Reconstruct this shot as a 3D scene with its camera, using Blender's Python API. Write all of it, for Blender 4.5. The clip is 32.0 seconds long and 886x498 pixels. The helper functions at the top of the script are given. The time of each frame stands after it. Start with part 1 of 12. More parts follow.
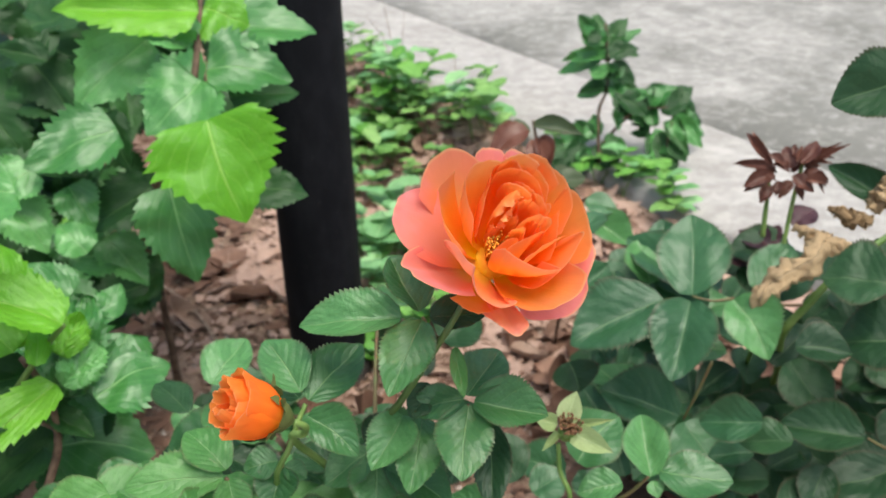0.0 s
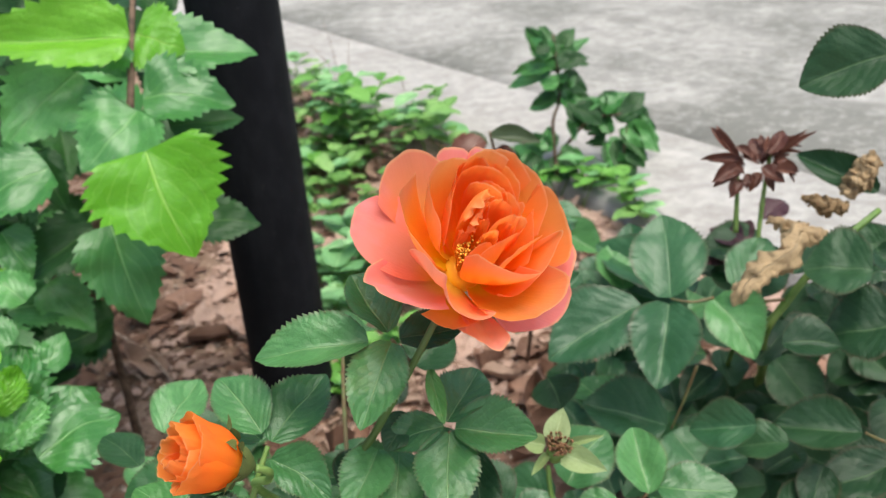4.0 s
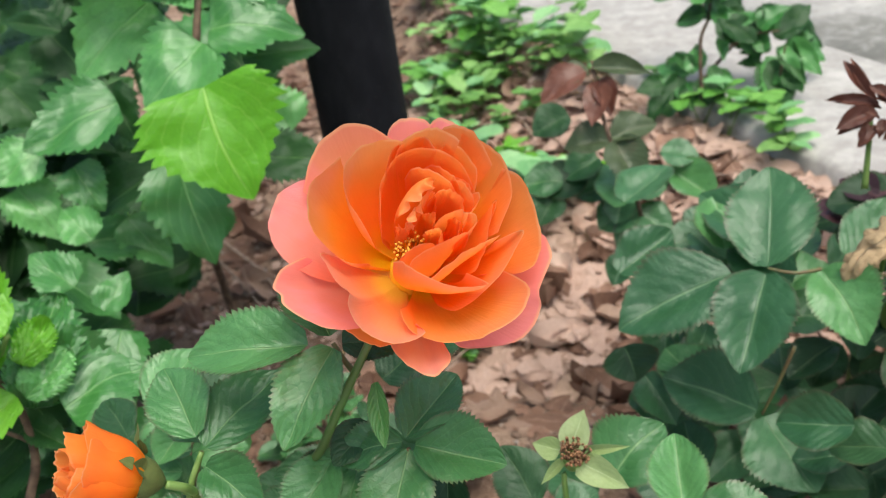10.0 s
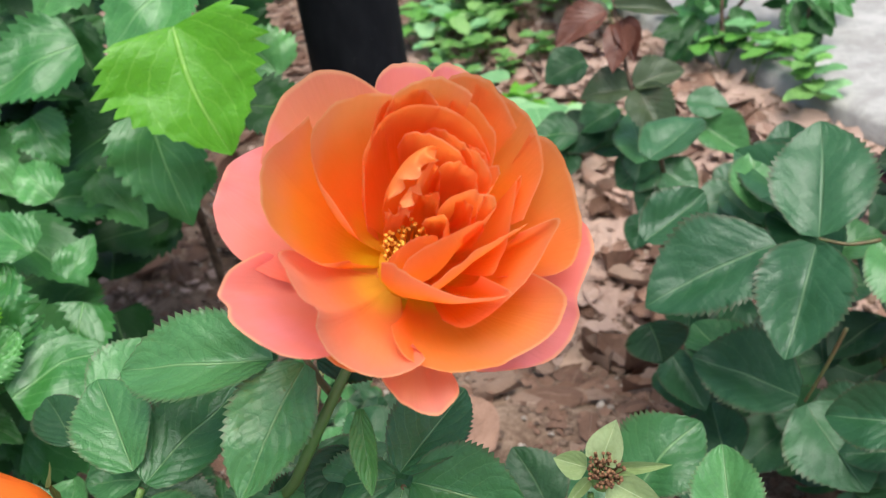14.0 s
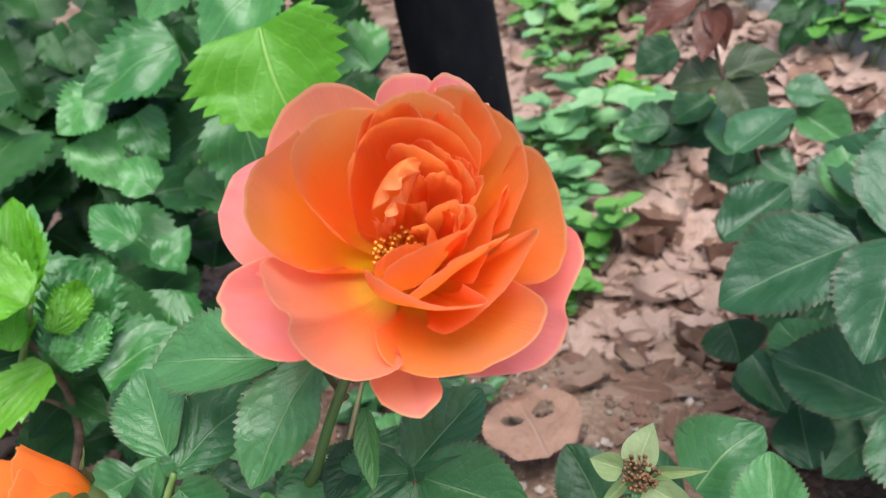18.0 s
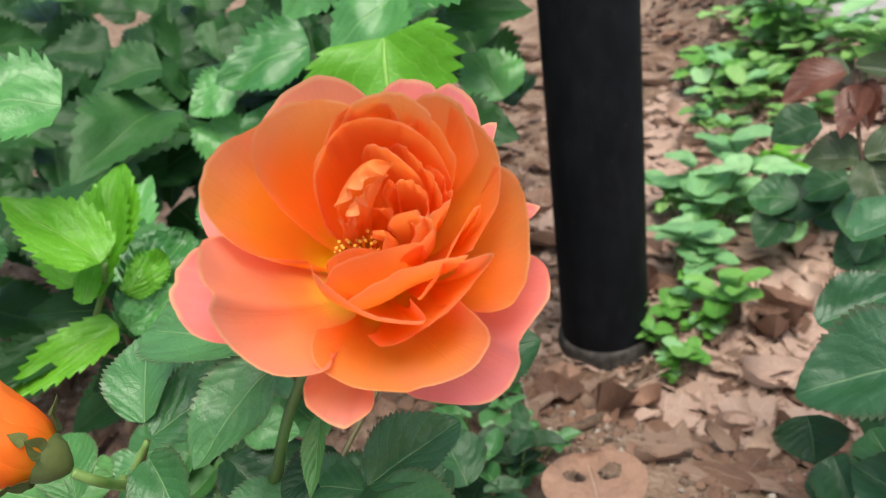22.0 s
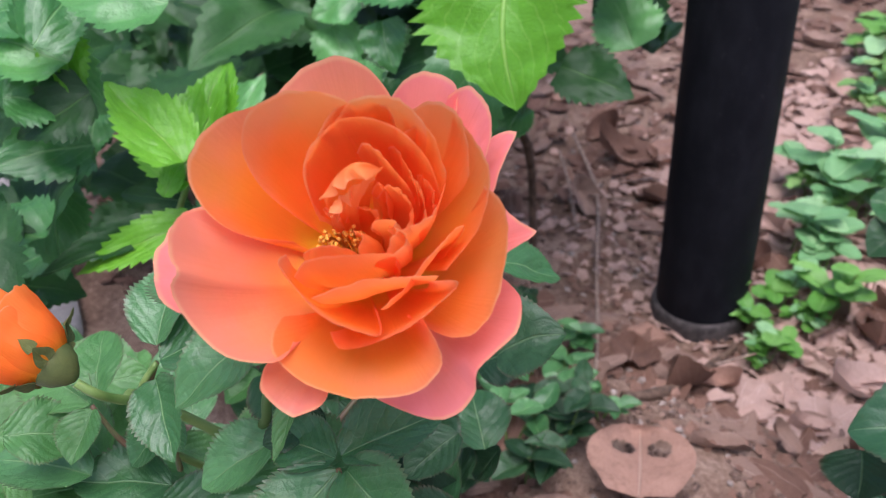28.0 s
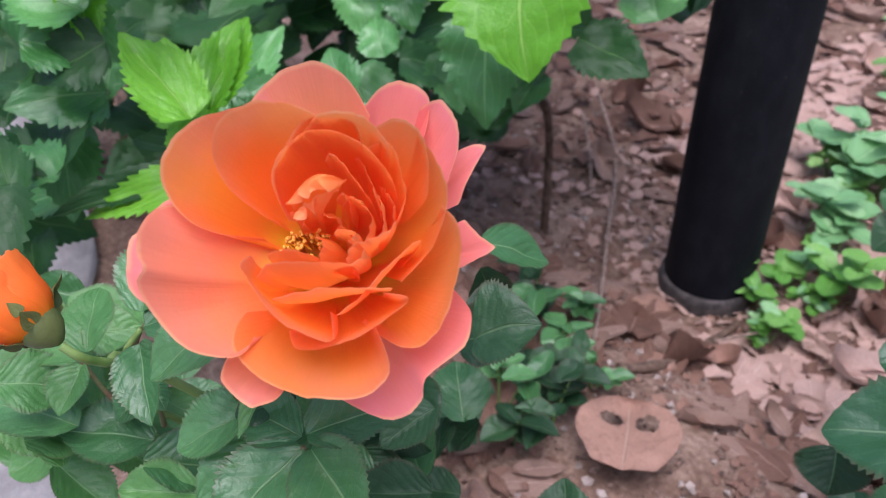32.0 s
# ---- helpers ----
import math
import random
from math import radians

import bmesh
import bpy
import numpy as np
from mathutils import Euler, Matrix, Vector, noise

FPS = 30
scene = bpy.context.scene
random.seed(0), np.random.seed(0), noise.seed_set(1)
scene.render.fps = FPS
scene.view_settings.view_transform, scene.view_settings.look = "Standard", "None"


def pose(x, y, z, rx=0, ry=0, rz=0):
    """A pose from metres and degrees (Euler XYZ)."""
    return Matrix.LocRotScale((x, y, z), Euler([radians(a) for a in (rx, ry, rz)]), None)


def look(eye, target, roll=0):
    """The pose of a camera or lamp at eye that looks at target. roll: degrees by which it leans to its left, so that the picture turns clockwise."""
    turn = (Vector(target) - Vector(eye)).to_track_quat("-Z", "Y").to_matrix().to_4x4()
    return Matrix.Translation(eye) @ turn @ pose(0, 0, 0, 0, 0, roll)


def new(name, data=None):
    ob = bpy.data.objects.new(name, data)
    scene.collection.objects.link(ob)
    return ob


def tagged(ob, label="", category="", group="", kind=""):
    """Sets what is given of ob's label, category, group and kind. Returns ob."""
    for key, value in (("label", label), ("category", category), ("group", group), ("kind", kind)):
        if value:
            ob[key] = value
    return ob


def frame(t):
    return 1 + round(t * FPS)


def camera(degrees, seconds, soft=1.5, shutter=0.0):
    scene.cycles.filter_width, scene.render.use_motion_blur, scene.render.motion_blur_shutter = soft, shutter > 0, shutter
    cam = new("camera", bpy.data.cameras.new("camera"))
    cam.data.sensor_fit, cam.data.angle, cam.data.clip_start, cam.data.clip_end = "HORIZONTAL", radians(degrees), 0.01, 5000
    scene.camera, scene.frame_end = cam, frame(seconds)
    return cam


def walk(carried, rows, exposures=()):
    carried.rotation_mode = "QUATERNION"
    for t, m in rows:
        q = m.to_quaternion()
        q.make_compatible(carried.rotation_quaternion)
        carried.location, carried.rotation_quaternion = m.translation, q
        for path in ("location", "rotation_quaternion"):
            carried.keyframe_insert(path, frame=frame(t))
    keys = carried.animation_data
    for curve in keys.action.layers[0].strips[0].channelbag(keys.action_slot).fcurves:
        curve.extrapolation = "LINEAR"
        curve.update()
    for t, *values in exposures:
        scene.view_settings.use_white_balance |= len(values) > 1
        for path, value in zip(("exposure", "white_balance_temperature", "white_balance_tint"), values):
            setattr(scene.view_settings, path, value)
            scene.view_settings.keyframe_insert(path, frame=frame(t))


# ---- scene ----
cam = camera(53.0, 32.0, 1.1)
cam.data.dof.use_dof, cam.data.dof.focus_distance, cam.data.dof.aperture_fstop = True, 0.235, 27.0
PATH = [
    (0, (0.173, -0.01, 0.512), (-0.064, 1.762, -0.384), -1.4),
    (0.5, (0.174, -0.003, 0.505), (-0.045, 1.766, -0.402), -1.9),
    (1, (0.176, 0.001, 0.499), (-0.021, 1.769, -0.415), -1.9),
    (1.5, (0.176, 0.004, 0.498), (0.01, 1.783, -0.402), -2.0),
    (2, (0.17, 0.005, 0.497), (0.02, 1.796, -0.381), -2.5),
    (2.5, (0.17, 0.001, 0.501), (0.015, 1.799, -0.362), -3.4),
    (4.5, (0.167, 0.019, 0.491), (0.01, 1.826, -0.353), -4.7),
    (5, (0.177, 0.017, 0.492), (-0.035, 1.817, -0.355), -5.4),
    (5.5, (0.192, 0.026, 0.49), (-0.099, 1.814, -0.357), -6.3),
    (6, (0.205, 0.026, 0.491), (-0.173, 1.795, -0.362), -7.3),
    (6.5, (0.222, 0.025, 0.5), (-0.233, 1.774, -0.358), -8.4),
    (7, (0.232, 0.026, 0.499), (-0.286, 1.75, -0.372), -9.0),
    (7.5, (0.233, 0.029, 0.5), (-0.327, 1.732, -0.386), -9.4),
    (8, (0.239, 0.024, 0.501), (-0.345, 1.708, -0.405), -9.5),
    (8.5, (0.255, 0.022, 0.505), (-0.338, 1.691, -0.422), -9.4),
    (9, (0.25, 0.044, 0.494), (-0.33, 1.707, -0.453), -9.0),
    (9.5, (0.235, 0.058, 0.492), (-0.319, 1.721, -0.472), -8.8),
    (10, (0.228, 0.084, 0.486), (-0.306, 1.739, -0.501), -8.5),
    (10.5, (0.213, 0.1, 0.479), (-0.31, 1.747, -0.529), -8.4),
    (11, (0.219, 0.114, 0.472), (-0.303, 1.748, -0.556), -8.4),
    (11.5, (0.22, 0.121, 0.465), (-0.315, 1.739, -0.581), -8.7),
    (12, (0.214, 0.125, 0.466), (-0.319, 1.736, -0.593), -8.2),
    (12.5, (0.209, 0.137, 0.467), (-0.318, 1.734, -0.616), -7.7),
    (13, (0.208, 0.136, 0.462), (-0.321, 1.739, -0.611), -8.2),
    (13.5, (0.211, 0.144, 0.462), (-0.314, 1.736, -0.629), -7.9),
    (14, (0.21, 0.141, 0.463), (-0.324, 1.731, -0.626), -8.6),
    (14.5, (0.208, 0.144, 0.465), (-0.338, 1.726, -0.63), -9.2),
    (16.5, (0.223, 0.155, 0.466), (-0.406, 1.687, -0.655), -11.8),
    (17, (0.23, 0.152, 0.468), (-0.454, 1.669, -0.641), -12.0),
    (17.5, (0.239, 0.151, 0.467), (-0.501, 1.655, -0.624), -13.1),
    (18, (0.238, 0.148, 0.465), (-0.558, 1.638, -0.607), -13.2),
    (18.5, (0.246, 0.153, 0.463), (-0.615, 1.622, -0.585), -13.5),
    (19, (0.239, 0.157, 0.464), (-0.659, 1.612, -0.573), -12.8),
    (19.5, (0.24, 0.15, 0.461), (-0.704, 1.599, -0.543), -12.2),
    (20, (0.247, 0.159, 0.454), (-0.737, 1.597, -0.528), -11.5),
    (20.5, (0.253, 0.162, 0.454), (-0.765, 1.589, -0.51), -10.9),
    (21, (0.257, 0.165, 0.453), (-0.788, 1.578, -0.501), -10.1),
    (21.5, (0.267, 0.169, 0.455), (-0.81, 1.563, -0.492), -9.5),
    (22, (0.268, 0.169, 0.451), (-0.828, 1.546, -0.497), -8.4),
    (22.5, (0.275, 0.173, 0.449), (-0.845, 1.526, -0.508), -7.5),
    (23, (0.273, 0.175, 0.455), (-0.854, 1.507, -0.523), -6.7),
    (23.5, (0.274, 0.181, 0.457), (-0.862, 1.486, -0.547), -6.1),
    (24, (0.271, 0.185, 0.459), (-0.87, 1.468, -0.568), -5.5),
    (24.5, (0.268, 0.184, 0.458), (-0.886, 1.443, -0.583), -4.7),
    (26.5, (0.286, 0.201, 0.455), (-0.958, 1.342, -0.619), -4.2),
    (27, (0.288, 0.198, 0.454), (-0.969, 1.316, -0.627), -3.9),
    (27.5, (0.285, 0.199, 0.462), (-0.975, 1.302, -0.632), -3.5),
    (28, (0.282, 0.2, 0.464), (-0.977, 1.298, -0.635), -3.1),
    (28.5, (0.28, 0.203, 0.465), (-0.975, 1.298, -0.642), -2.6),
    (29, (0.282, 0.2, 0.466), (-0.964, 1.297, -0.65), -2.1),
    (29.5, (0.281, 0.199, 0.468), (-0.954, 1.29, -0.665), -1.6),
    (30, (0.284, 0.201, 0.47), (-0.944, 1.285, -0.678), -1.4),
    (30.5, (0.286, 0.204, 0.471), (-0.939, 1.271, -0.696), -0.9),
    (31, (0.294, 0.208, 0.471), (-0.937, 1.255, -0.708), -0.6),
    (31.5, (0.295, 0.212, 0.474), (-0.942, 1.237, -0.717), -0.4),
    (32, (0.289, 0.212, 0.479), (-0.952, 1.218, -0.725), -0.3),
]
EXPOSURES = [(0.0, 0.72, 6650, 2), (9.0, 0.72, 6650, 1), (12.0, 0.72, 6500, 1), (18.0, 0.7, 6100, 6), (21.0, 0.7, 6650, 1), (24.5, 0.72, 6650, 3), (26.5, 0.66, 6000, 19), (32.0, 0.64, 5800, 23)]
walk(cam, [(t, look(eye, target, roll)) for t, eye, target, roll in PATH], EXPOSURES)

# ---- light ----
world = bpy.data.worlds.new("world")
scene.world = world
world.use_nodes = True
wn = world.node_tree
sky = wn.nodes.new("ShaderNodeTexSky")
sky.sky_type, sky.sun_disc = "NISHITA", False
sky.sun_elevation, sky.sun_rotation = radians(73), radians(135)
sky.dust_density, sky.ozone_density = 4.0, 1.0
wn.nodes["Background"].inputs["Strength"].default_value = 0.115
wn.links.new(sky.outputs["Color"], wn.nodes["Background"].inputs["Color"])
sun = new("overcast_sun", bpy.data.lights.new("overcast_sun", "SUN"))
sun.data.energy, sun.data.angle, sun.data.color = 2.1, radians(45), (1.0, 0.97, 0.93)
sun.matrix_world = look((0.7, -0.2, 3.0), (0.0, 0.5, 0.0))


# ---- materials ----
class Graph:
    """A short way to write node materials."""

    def __init__(self, name):
        self.mat = bpy.data.materials.new(name)
        self.mat.use_nodes = True
        self.tree = self.mat.node_tree
        self.bsdf = self.tree.nodes["Principled BSDF"]
        self.out = self.tree.nodes["Material Output"]

    def node(self, kind):
        return self.tree.nodes.new("ShaderNode" + kind)

    def link(self, a, b):
        self.tree.links.new(a, b)

    def put(self, socket, value):
        if isinstance(value, bpy.types.NodeSocket):
            self.link(value, socket)
        else:
            socket.default_value = value

    def math(self, op, a, b=0.0, c=0.0):
        n = self.node("Math")
        n.operation = op
        for s, v in zip(n.inputs, (a, b, c)):
            self.put(s, v)
        return n.outputs[0]

    def ramp(self, value, *stops):
        n = self.node("ValToRGB")
        el = n.color_ramp.elements
        while len(el) < len(stops):
            el.new(0.5)
        for e, (p, c) in zip(el, stops):
            e.position, e.color = p, (*c, 1.0) if len(c) == 3 else c
        self.put(n.inputs[0], value)
        return n.outputs[0]

    def span(self, value, a, b, lo=0.0, hi=1.0):
        n = self.node("MapRange")
        n.interpolation_type = "SMOOTHSTEP"
        for s, v in zip(n.inputs, (value, a, b, lo, hi)):
            self.put(s, v)
        return n.outputs[0]

    def mix(self, fac, a, b, blend="MIX"):
        n = self.node("Mix")
        n.data_type, n.blend_type = "RGBA", blend
        self.put(n.inputs[0], fac)
        for s, v in ((n.inputs[6], a), (n.inputs[7], b)):
            self.put(s, (*v, 1.0) if isinstance(v, tuple) and len(v) == 3 else v)
        return n.outputs[2]

    def noise(self, scale, detail=4.0, rough=0.55, where=None, warp=0.0):
        n = self.node("TexNoise")
        n.inputs["Scale"].default_value, n.inputs["Detail"].default_value = scale, detail
        n.inputs["Roughness"].default_value, n.inputs["Distortion"].default_value = rough, warp
        if where is not None:
            self.link(where, n.inputs["Vector"])
        return n.outputs["Fac"]

    def place(self):
        """World-size place in metres, the same over all objects."""
        return self.node("NewGeometry").outputs["Position"]

    def uv(self):
        s = self.node("SeparateXYZ")
        self.link(self.node("UVMap").outputs[0], s.inputs[0])
        return s.outputs[0], s.outputs[1]

    def random(self):
        return self.node("ObjectInfo").outputs["Random"]

    def bump(self, height, strength, distance):
        n = self.node("Bump")
        n.inputs["Strength"].default_value, n.inputs["Distance"].default_value = strength, distance
        self.put(n.inputs["Height"], height)
        self.link(n.outputs[0], self.bsdf.inputs["Normal"])
        return n.outputs[0]

    def surface(self, colour, rough=0.6, spec=0.5, thin=0.0, thin_colour=None, normal=None, metal=0.0):
        self.put(self.bsdf.inputs["Base Color"], (*colour, 1.0) if isinstance(colour, tuple) else colour)
        self.put(self.bsdf.inputs["Roughness"], rough)
        self.bsdf.inputs["Specular IOR Level"].default_value = spec
        self.bsdf.inputs["Metallic"].default_value = metal
        if thin:
            tr = self.node("BsdfTranslucent")
            self.put(tr.inputs["Color"], thin_colour if thin_colour is not None else colour)
            if normal is not None:
                self.link(normal, tr.inputs["Normal"])
            m = self.node("MixShader")
            m.inputs[0].default_value = thin
            self.link(self.bsdf.outputs[0], m.inputs[1])
            self.link(tr.outputs[0], m.inputs[2])
            self.link(m.outputs[0], self.out.inputs[0])
        return self.mat


def leaf_material(name, dark, light, vein, rough=0.42, veins=8.0, slope=0.35, spec=0.5, thin=0.17, wrinkle=1.0, blotch=None, side_tint=0.2, rim=None, pucker=1.0):
    g = Graph(name)
    u, v = g.uv()
    across = g.math("ABSOLUTE", g.math("MULTIPLY", g.math("SUBTRACT", u, 0.5), 2.0))
    place = g.place()
    wob = g.math("MULTIPLY", g.math("SUBTRACT", g.noise(110.0, 3.0, where=place), 0.5), 0.12)
    s = g.math("ADD", g.math("SUBTRACT", v, g.math("MULTIPLY", g.math("POWER", across, 1.15), slope)), wob)
    saw = g.math("PINGPONG", g.math("MULTIPLY", s, veins), 0.5)
    net = g.node("TexVoronoi")
    net.feature = "DISTANCE_TO_EDGE"
    net.inputs["Scale"].default_value = 330.0
    g.link(place, net.inputs["Vector"])
    mesh_vein = g.span(net.outputs["Distance"], 0.0, 0.14, 1.0, 0.0)
    side = g.span(saw, 0.0, 0.06, 1.0, 0.0)
    dome = g.span(saw, 0.0, 0.42)
    fine = g.noise(1100.0, 3.0, where=place)
    crease = g.noise(150.0, 5.0, 0.6, where=place, warp=1.4)
    rib = g.span(across, 0.012, 0.042, 1.0, 0.0)
    tone = g.math("ADD", g.math("MULTIPLY", g.noise(45.0, 4.0, where=place), 0.45), g.math("MULTIPLY", g.math("SUBTRACT", g.random(), 0.35), 0.8))
    col = g.mix(g.span(tone, 0.1, 0.95), dark, light)
    col = g.mix(g.math("MULTIPLY", g.span(fine, 0.45, 0.8), 0.22), col, light)
    # Crease valleys darkened in colour, as shade would lie in them.
    col = g.mix(g.math("MULTIPLY", g.span(crease, 0.52, 0.3), 0.3), col, tuple(c * 0.7 for c in dark))
    if blotch:
        col = g.mix(g.math("MULTIPLY", g.span(g.noise(28.0, 5.0, 0.65, where=place), 0.55, 0.75), 0.7), col, blotch)
    if rim:
        col = g.mix(g.math("MULTIPLY", g.span(across, 0.88, 1.0), 0.5), col, rim)
    col = g.mix(g.math("MULTIPLY", mesh_vein, 0.12), col, tuple(c * 0.6 for c in dark))
    col = g.mix(g.math("MULTIPLY", side, side_tint), col, vein)
    col = g.mix(g.math("MULTIPLY", rib, 0.8), col, vein)
    relief = g.math("ADD", g.math("MULTIPLY", dome, 0.19 * pucker), g.math("SUBTRACT", g.math("MULTIPLY", crease, 0.75), g.math("MULTIPLY", mesh_vein, 0.06)))
    relief = g.math("SUBTRACT", g.math("ADD", relief, g.math("MULTIPLY", fine, 0.12)), g.math("MULTIPLY", rib, 0.9))
    normal = g.bump(relief, 0.55 * wrinkle, 0.0011)
    r = g.math("ADD", rough, g.math("MULTIPLY", g.math("SUBTRACT", g.noise(120.0, 4.0, where=place), 0.5), 0.22))
    thin_col = g.mix(0.5, col, tuple(min(1.0, c * 1.6) for c in light))
    return g.surface(col, r, spec, thin, thin_col, normal)


ROSE_EDGE = (0.10, 0.055, 0.035)
ROSE_LEAF = leaf_material("rose_leaf_green", (0.040, 0.140, 0.040), (0.110, 0.290, 0.092), (0.21, 0.36, 0.15), 0.40, 6.5, 0.42, 0.65, rim=ROSE_EDGE)
# Fresh leaves, and lower-left leaves with the light on them put into colour.
ROSE_LEAF_FRESH_LIT = leaf_material("rose_leaf_fresh_lit_green", (0.055, 0.185, 0.040), (0.15, 0.345, 0.095), (0.20, 0.36, 0.14), 0.46, 6.5, 0.42, 0.55, rim=ROSE_EDGE)
# Shade put into the colour of inner, lower and far-right rose leaves.
ROSE_LEAF_DARK_SHADED = leaf_material("rose_leaf_dark_shaded_green", (0.012, 0.046, 0.016), (0.038, 0.105, 0.038), (0.09, 0.16, 0.07), 0.46, 6.5, 0.42, 0.4, rim=ROSE_EDGE)
# Half-shade put into colour, mostly for the second bush's left part.
ROSE_LEAF_HALF_SHADED = leaf_material("rose_leaf_half_shaded_green", (0.026, 0.096, 0.036), (0.078, 0.205, 0.082), (0.15, 0.26, 0.13), 0.40, 6.5, 0.42, 0.6, rim=ROSE_EDGE)
HIB_LEAF = leaf_material("shrub_leaf_green", (0.044, 0.180, 0.036), (0.145, 0.400, 0.105), (0.21, 0.42, 0.15), 0.35, 4.2, 0.85, 0.75, wrinkle=1.3, side_tint=0.42, pucker=0.9)
HIB_LEAF_BRIGHT = leaf_material("shrub_leaf_yellow_green", (0.110, 0.350, 0.012), (0.230, 0.520, 0.045), (0.30, 0.55, 0.10), 0.38, 4.2, 0.85, 0.5, thin=0.25, wrinkle=1.4, side_tint=0.42, pucker=0.9)
# Dark leaves, and shade put into the colour of deep and rear leaves.
HIB_LEAF_DARK_SHADED = leaf_material("shrub_leaf_dark_shaded_green", (0.014, 0.058, 0.012), (0.042, 0.135, 0.030), (0.08, 0.18, 0.05), 0.46, 4.2, 0.85, 0.35, wrinkle=1.2, side_tint=0.2, pucker=0.6)
WEED_LEAF = leaf_material("weed_leaf_green", (0.13, 0.30, 0.06), (0.31, 0.51, 0.17), (0.36, 0.55, 0.20), 0.5, 5.0, 0.5)
WEED_BROAD = leaf_material("broad_weed_leaf_green", (0.16, 0.37, 0.14), (0.37, 0.60, 0.29), (0.41, 0.63, 0.31), 0.48, 5.0, 0.5)
WEED_FRESH = leaf_material("fresh_weed_leaf_green", (0.10, 0.29, 0.035), (0.22, 0.46, 0.10), (0.28, 0.50, 0.14), 0.46, 5.0, 0.5)
RED_LEAF = leaf_material("young_rose_leaf_red", (0.10, 0.034, 0.024), (0.21, 0.085, 0.058), (0.26, 0.12, 0.09), 0.4, 9.0, 0.4)
PURPLE_LEAF = leaf_material("young_rose_leaf_purple", (0.05, 0.017, 0.025), (0.11, 0.042, 0.05), (0.14, 0.07, 0.08), 0.45, 9.0, 0.4)
BRONZE_LEAF = leaf_material("rose_leaf_bronze_green", (0.042, 0.065, 0.028), (0.10, 0.135, 0.062), (0.15, 0.16, 0.10), 0.45, 9.0, 0.4, blotch=(0.12, 0.05, 0.04))
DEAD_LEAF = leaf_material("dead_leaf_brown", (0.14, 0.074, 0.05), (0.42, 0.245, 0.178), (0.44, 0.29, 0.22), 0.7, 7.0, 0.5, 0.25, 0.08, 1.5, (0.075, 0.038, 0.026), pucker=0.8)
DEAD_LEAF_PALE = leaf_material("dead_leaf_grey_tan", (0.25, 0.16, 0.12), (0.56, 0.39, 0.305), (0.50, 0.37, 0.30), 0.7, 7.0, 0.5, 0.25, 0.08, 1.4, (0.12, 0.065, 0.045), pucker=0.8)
# Lit copy of the dead-leaf material: brighter light on far ground put into colour.
DEAD_LEAF_LIT = leaf_material("dead_leaf_pale_pink_lit", (0.46, 0.30, 0.24), (0.80, 0.60, 0.51), (0.70, 0.53, 0.45), 0.75, 7.0, 0.5, 0.25, 0.15, 1.2, (0.22, 0.12, 0.085), pucker=0.8)
DRY_LEAF = leaf_material("shrivelled_leaf_tan", (0.24, 0.15, 0.075), (0.54, 0.38, 0.22), (0.54, 0.40, 0.25), 0.7, 12.0, 0.4, 0.3, 0.12, 2.0, (0.08, 0.04, 0.018))
SEPAL = leaf_material("sepal_green", (0.24, 0.33, 0.12), (0.52, 0.60, 0.33), (0.54, 0.62, 0.36), 0.5, 3.0, 0.9, 0.4, 0.25, 0.5)
SEPAL_BUD = leaf_material("bud_sepal_green", (0.055, 0.085, 0.026), (0.17, 0.20, 0.055), (0.20, 0.23, 0.08), 0.5, 3.0, 0.9, 0.4, 0.15, 0.5, (0.10, 0.075, 0.04))


def petal_material(name, base, body, edge, pink, edge_from, thin=0.62):
    g = Graph(name)
    u, v = g.uv()
    across = g.math("ABSOLUTE", g.math("MULTIPLY", g.math("SUBTRACT", u, 0.5), 2.0))
    place = g.place()
    soft = g.math("MULTIPLY", g.math("SUBTRACT", g.noise(60.0, 3.0, where=place), 0.5), 0.25)
    comb = g.node("CombineXYZ")
    g.link(g.math("MULTIPLY", u, 60.0), comb.inputs[0])
    g.link(g.math("MULTIPLY", v, 2.5), comb.inputs[1])
    g.link(g.math("MULTIPLY", g.random(), 30.0), comb.inputs[2])
    streak = g.noise(1.0, 3.0, where=comb.outputs[0])
    vv = g.math("ADD", v, soft)
    col = g.mix(g.span(vv, 0.15, 0.43), base, body)
    rim = g.math("MAXIMUM", g.span(vv, edge_from, 1.05), g.math("MULTIPLY", g.math("MULTIPLY", g.span(across, 0.7, 1.1), g.span(vv, 0.4, 0.8)), 0.6))
    col = g.mix(g.math("MULTIPLY", rim, 0.85), col, edge)
    col = g.mix(g.math("MULTIPLY", g.span(g.noise(38.0, 3.0, where=place), 0.42, 0.66), g.math("MULTIPLY", rim, 0.75)), col, pink)
    col = g.mix(g.math("MULTIPLY", g.span(streak, 0.45, 0.75), 0.09), col, tuple(c * 0.85 for c in body))
    col = g.mix(g.math("MULTIPLY", g.random(), 0.22), col, edge)
    lip = g.math("MULTIPLY", g.span(v, 0.970, 0.992), g.span(g.noise(85.0, 2.0, where=place), 0.28, 0.6))
    col = g.mix(g.math("MULTIPLY", lip, 0.62), col, (0.98, 0.56, 0.30))
    normal = g.bump(g.math("ADD", g.math("MULTIPLY", streak, 0.5), g.noise(220.0, 3.0, where=place)), 0.26, 0.0008)
    return g.surface(col, 0.5, 0.3, thin, col, normal)


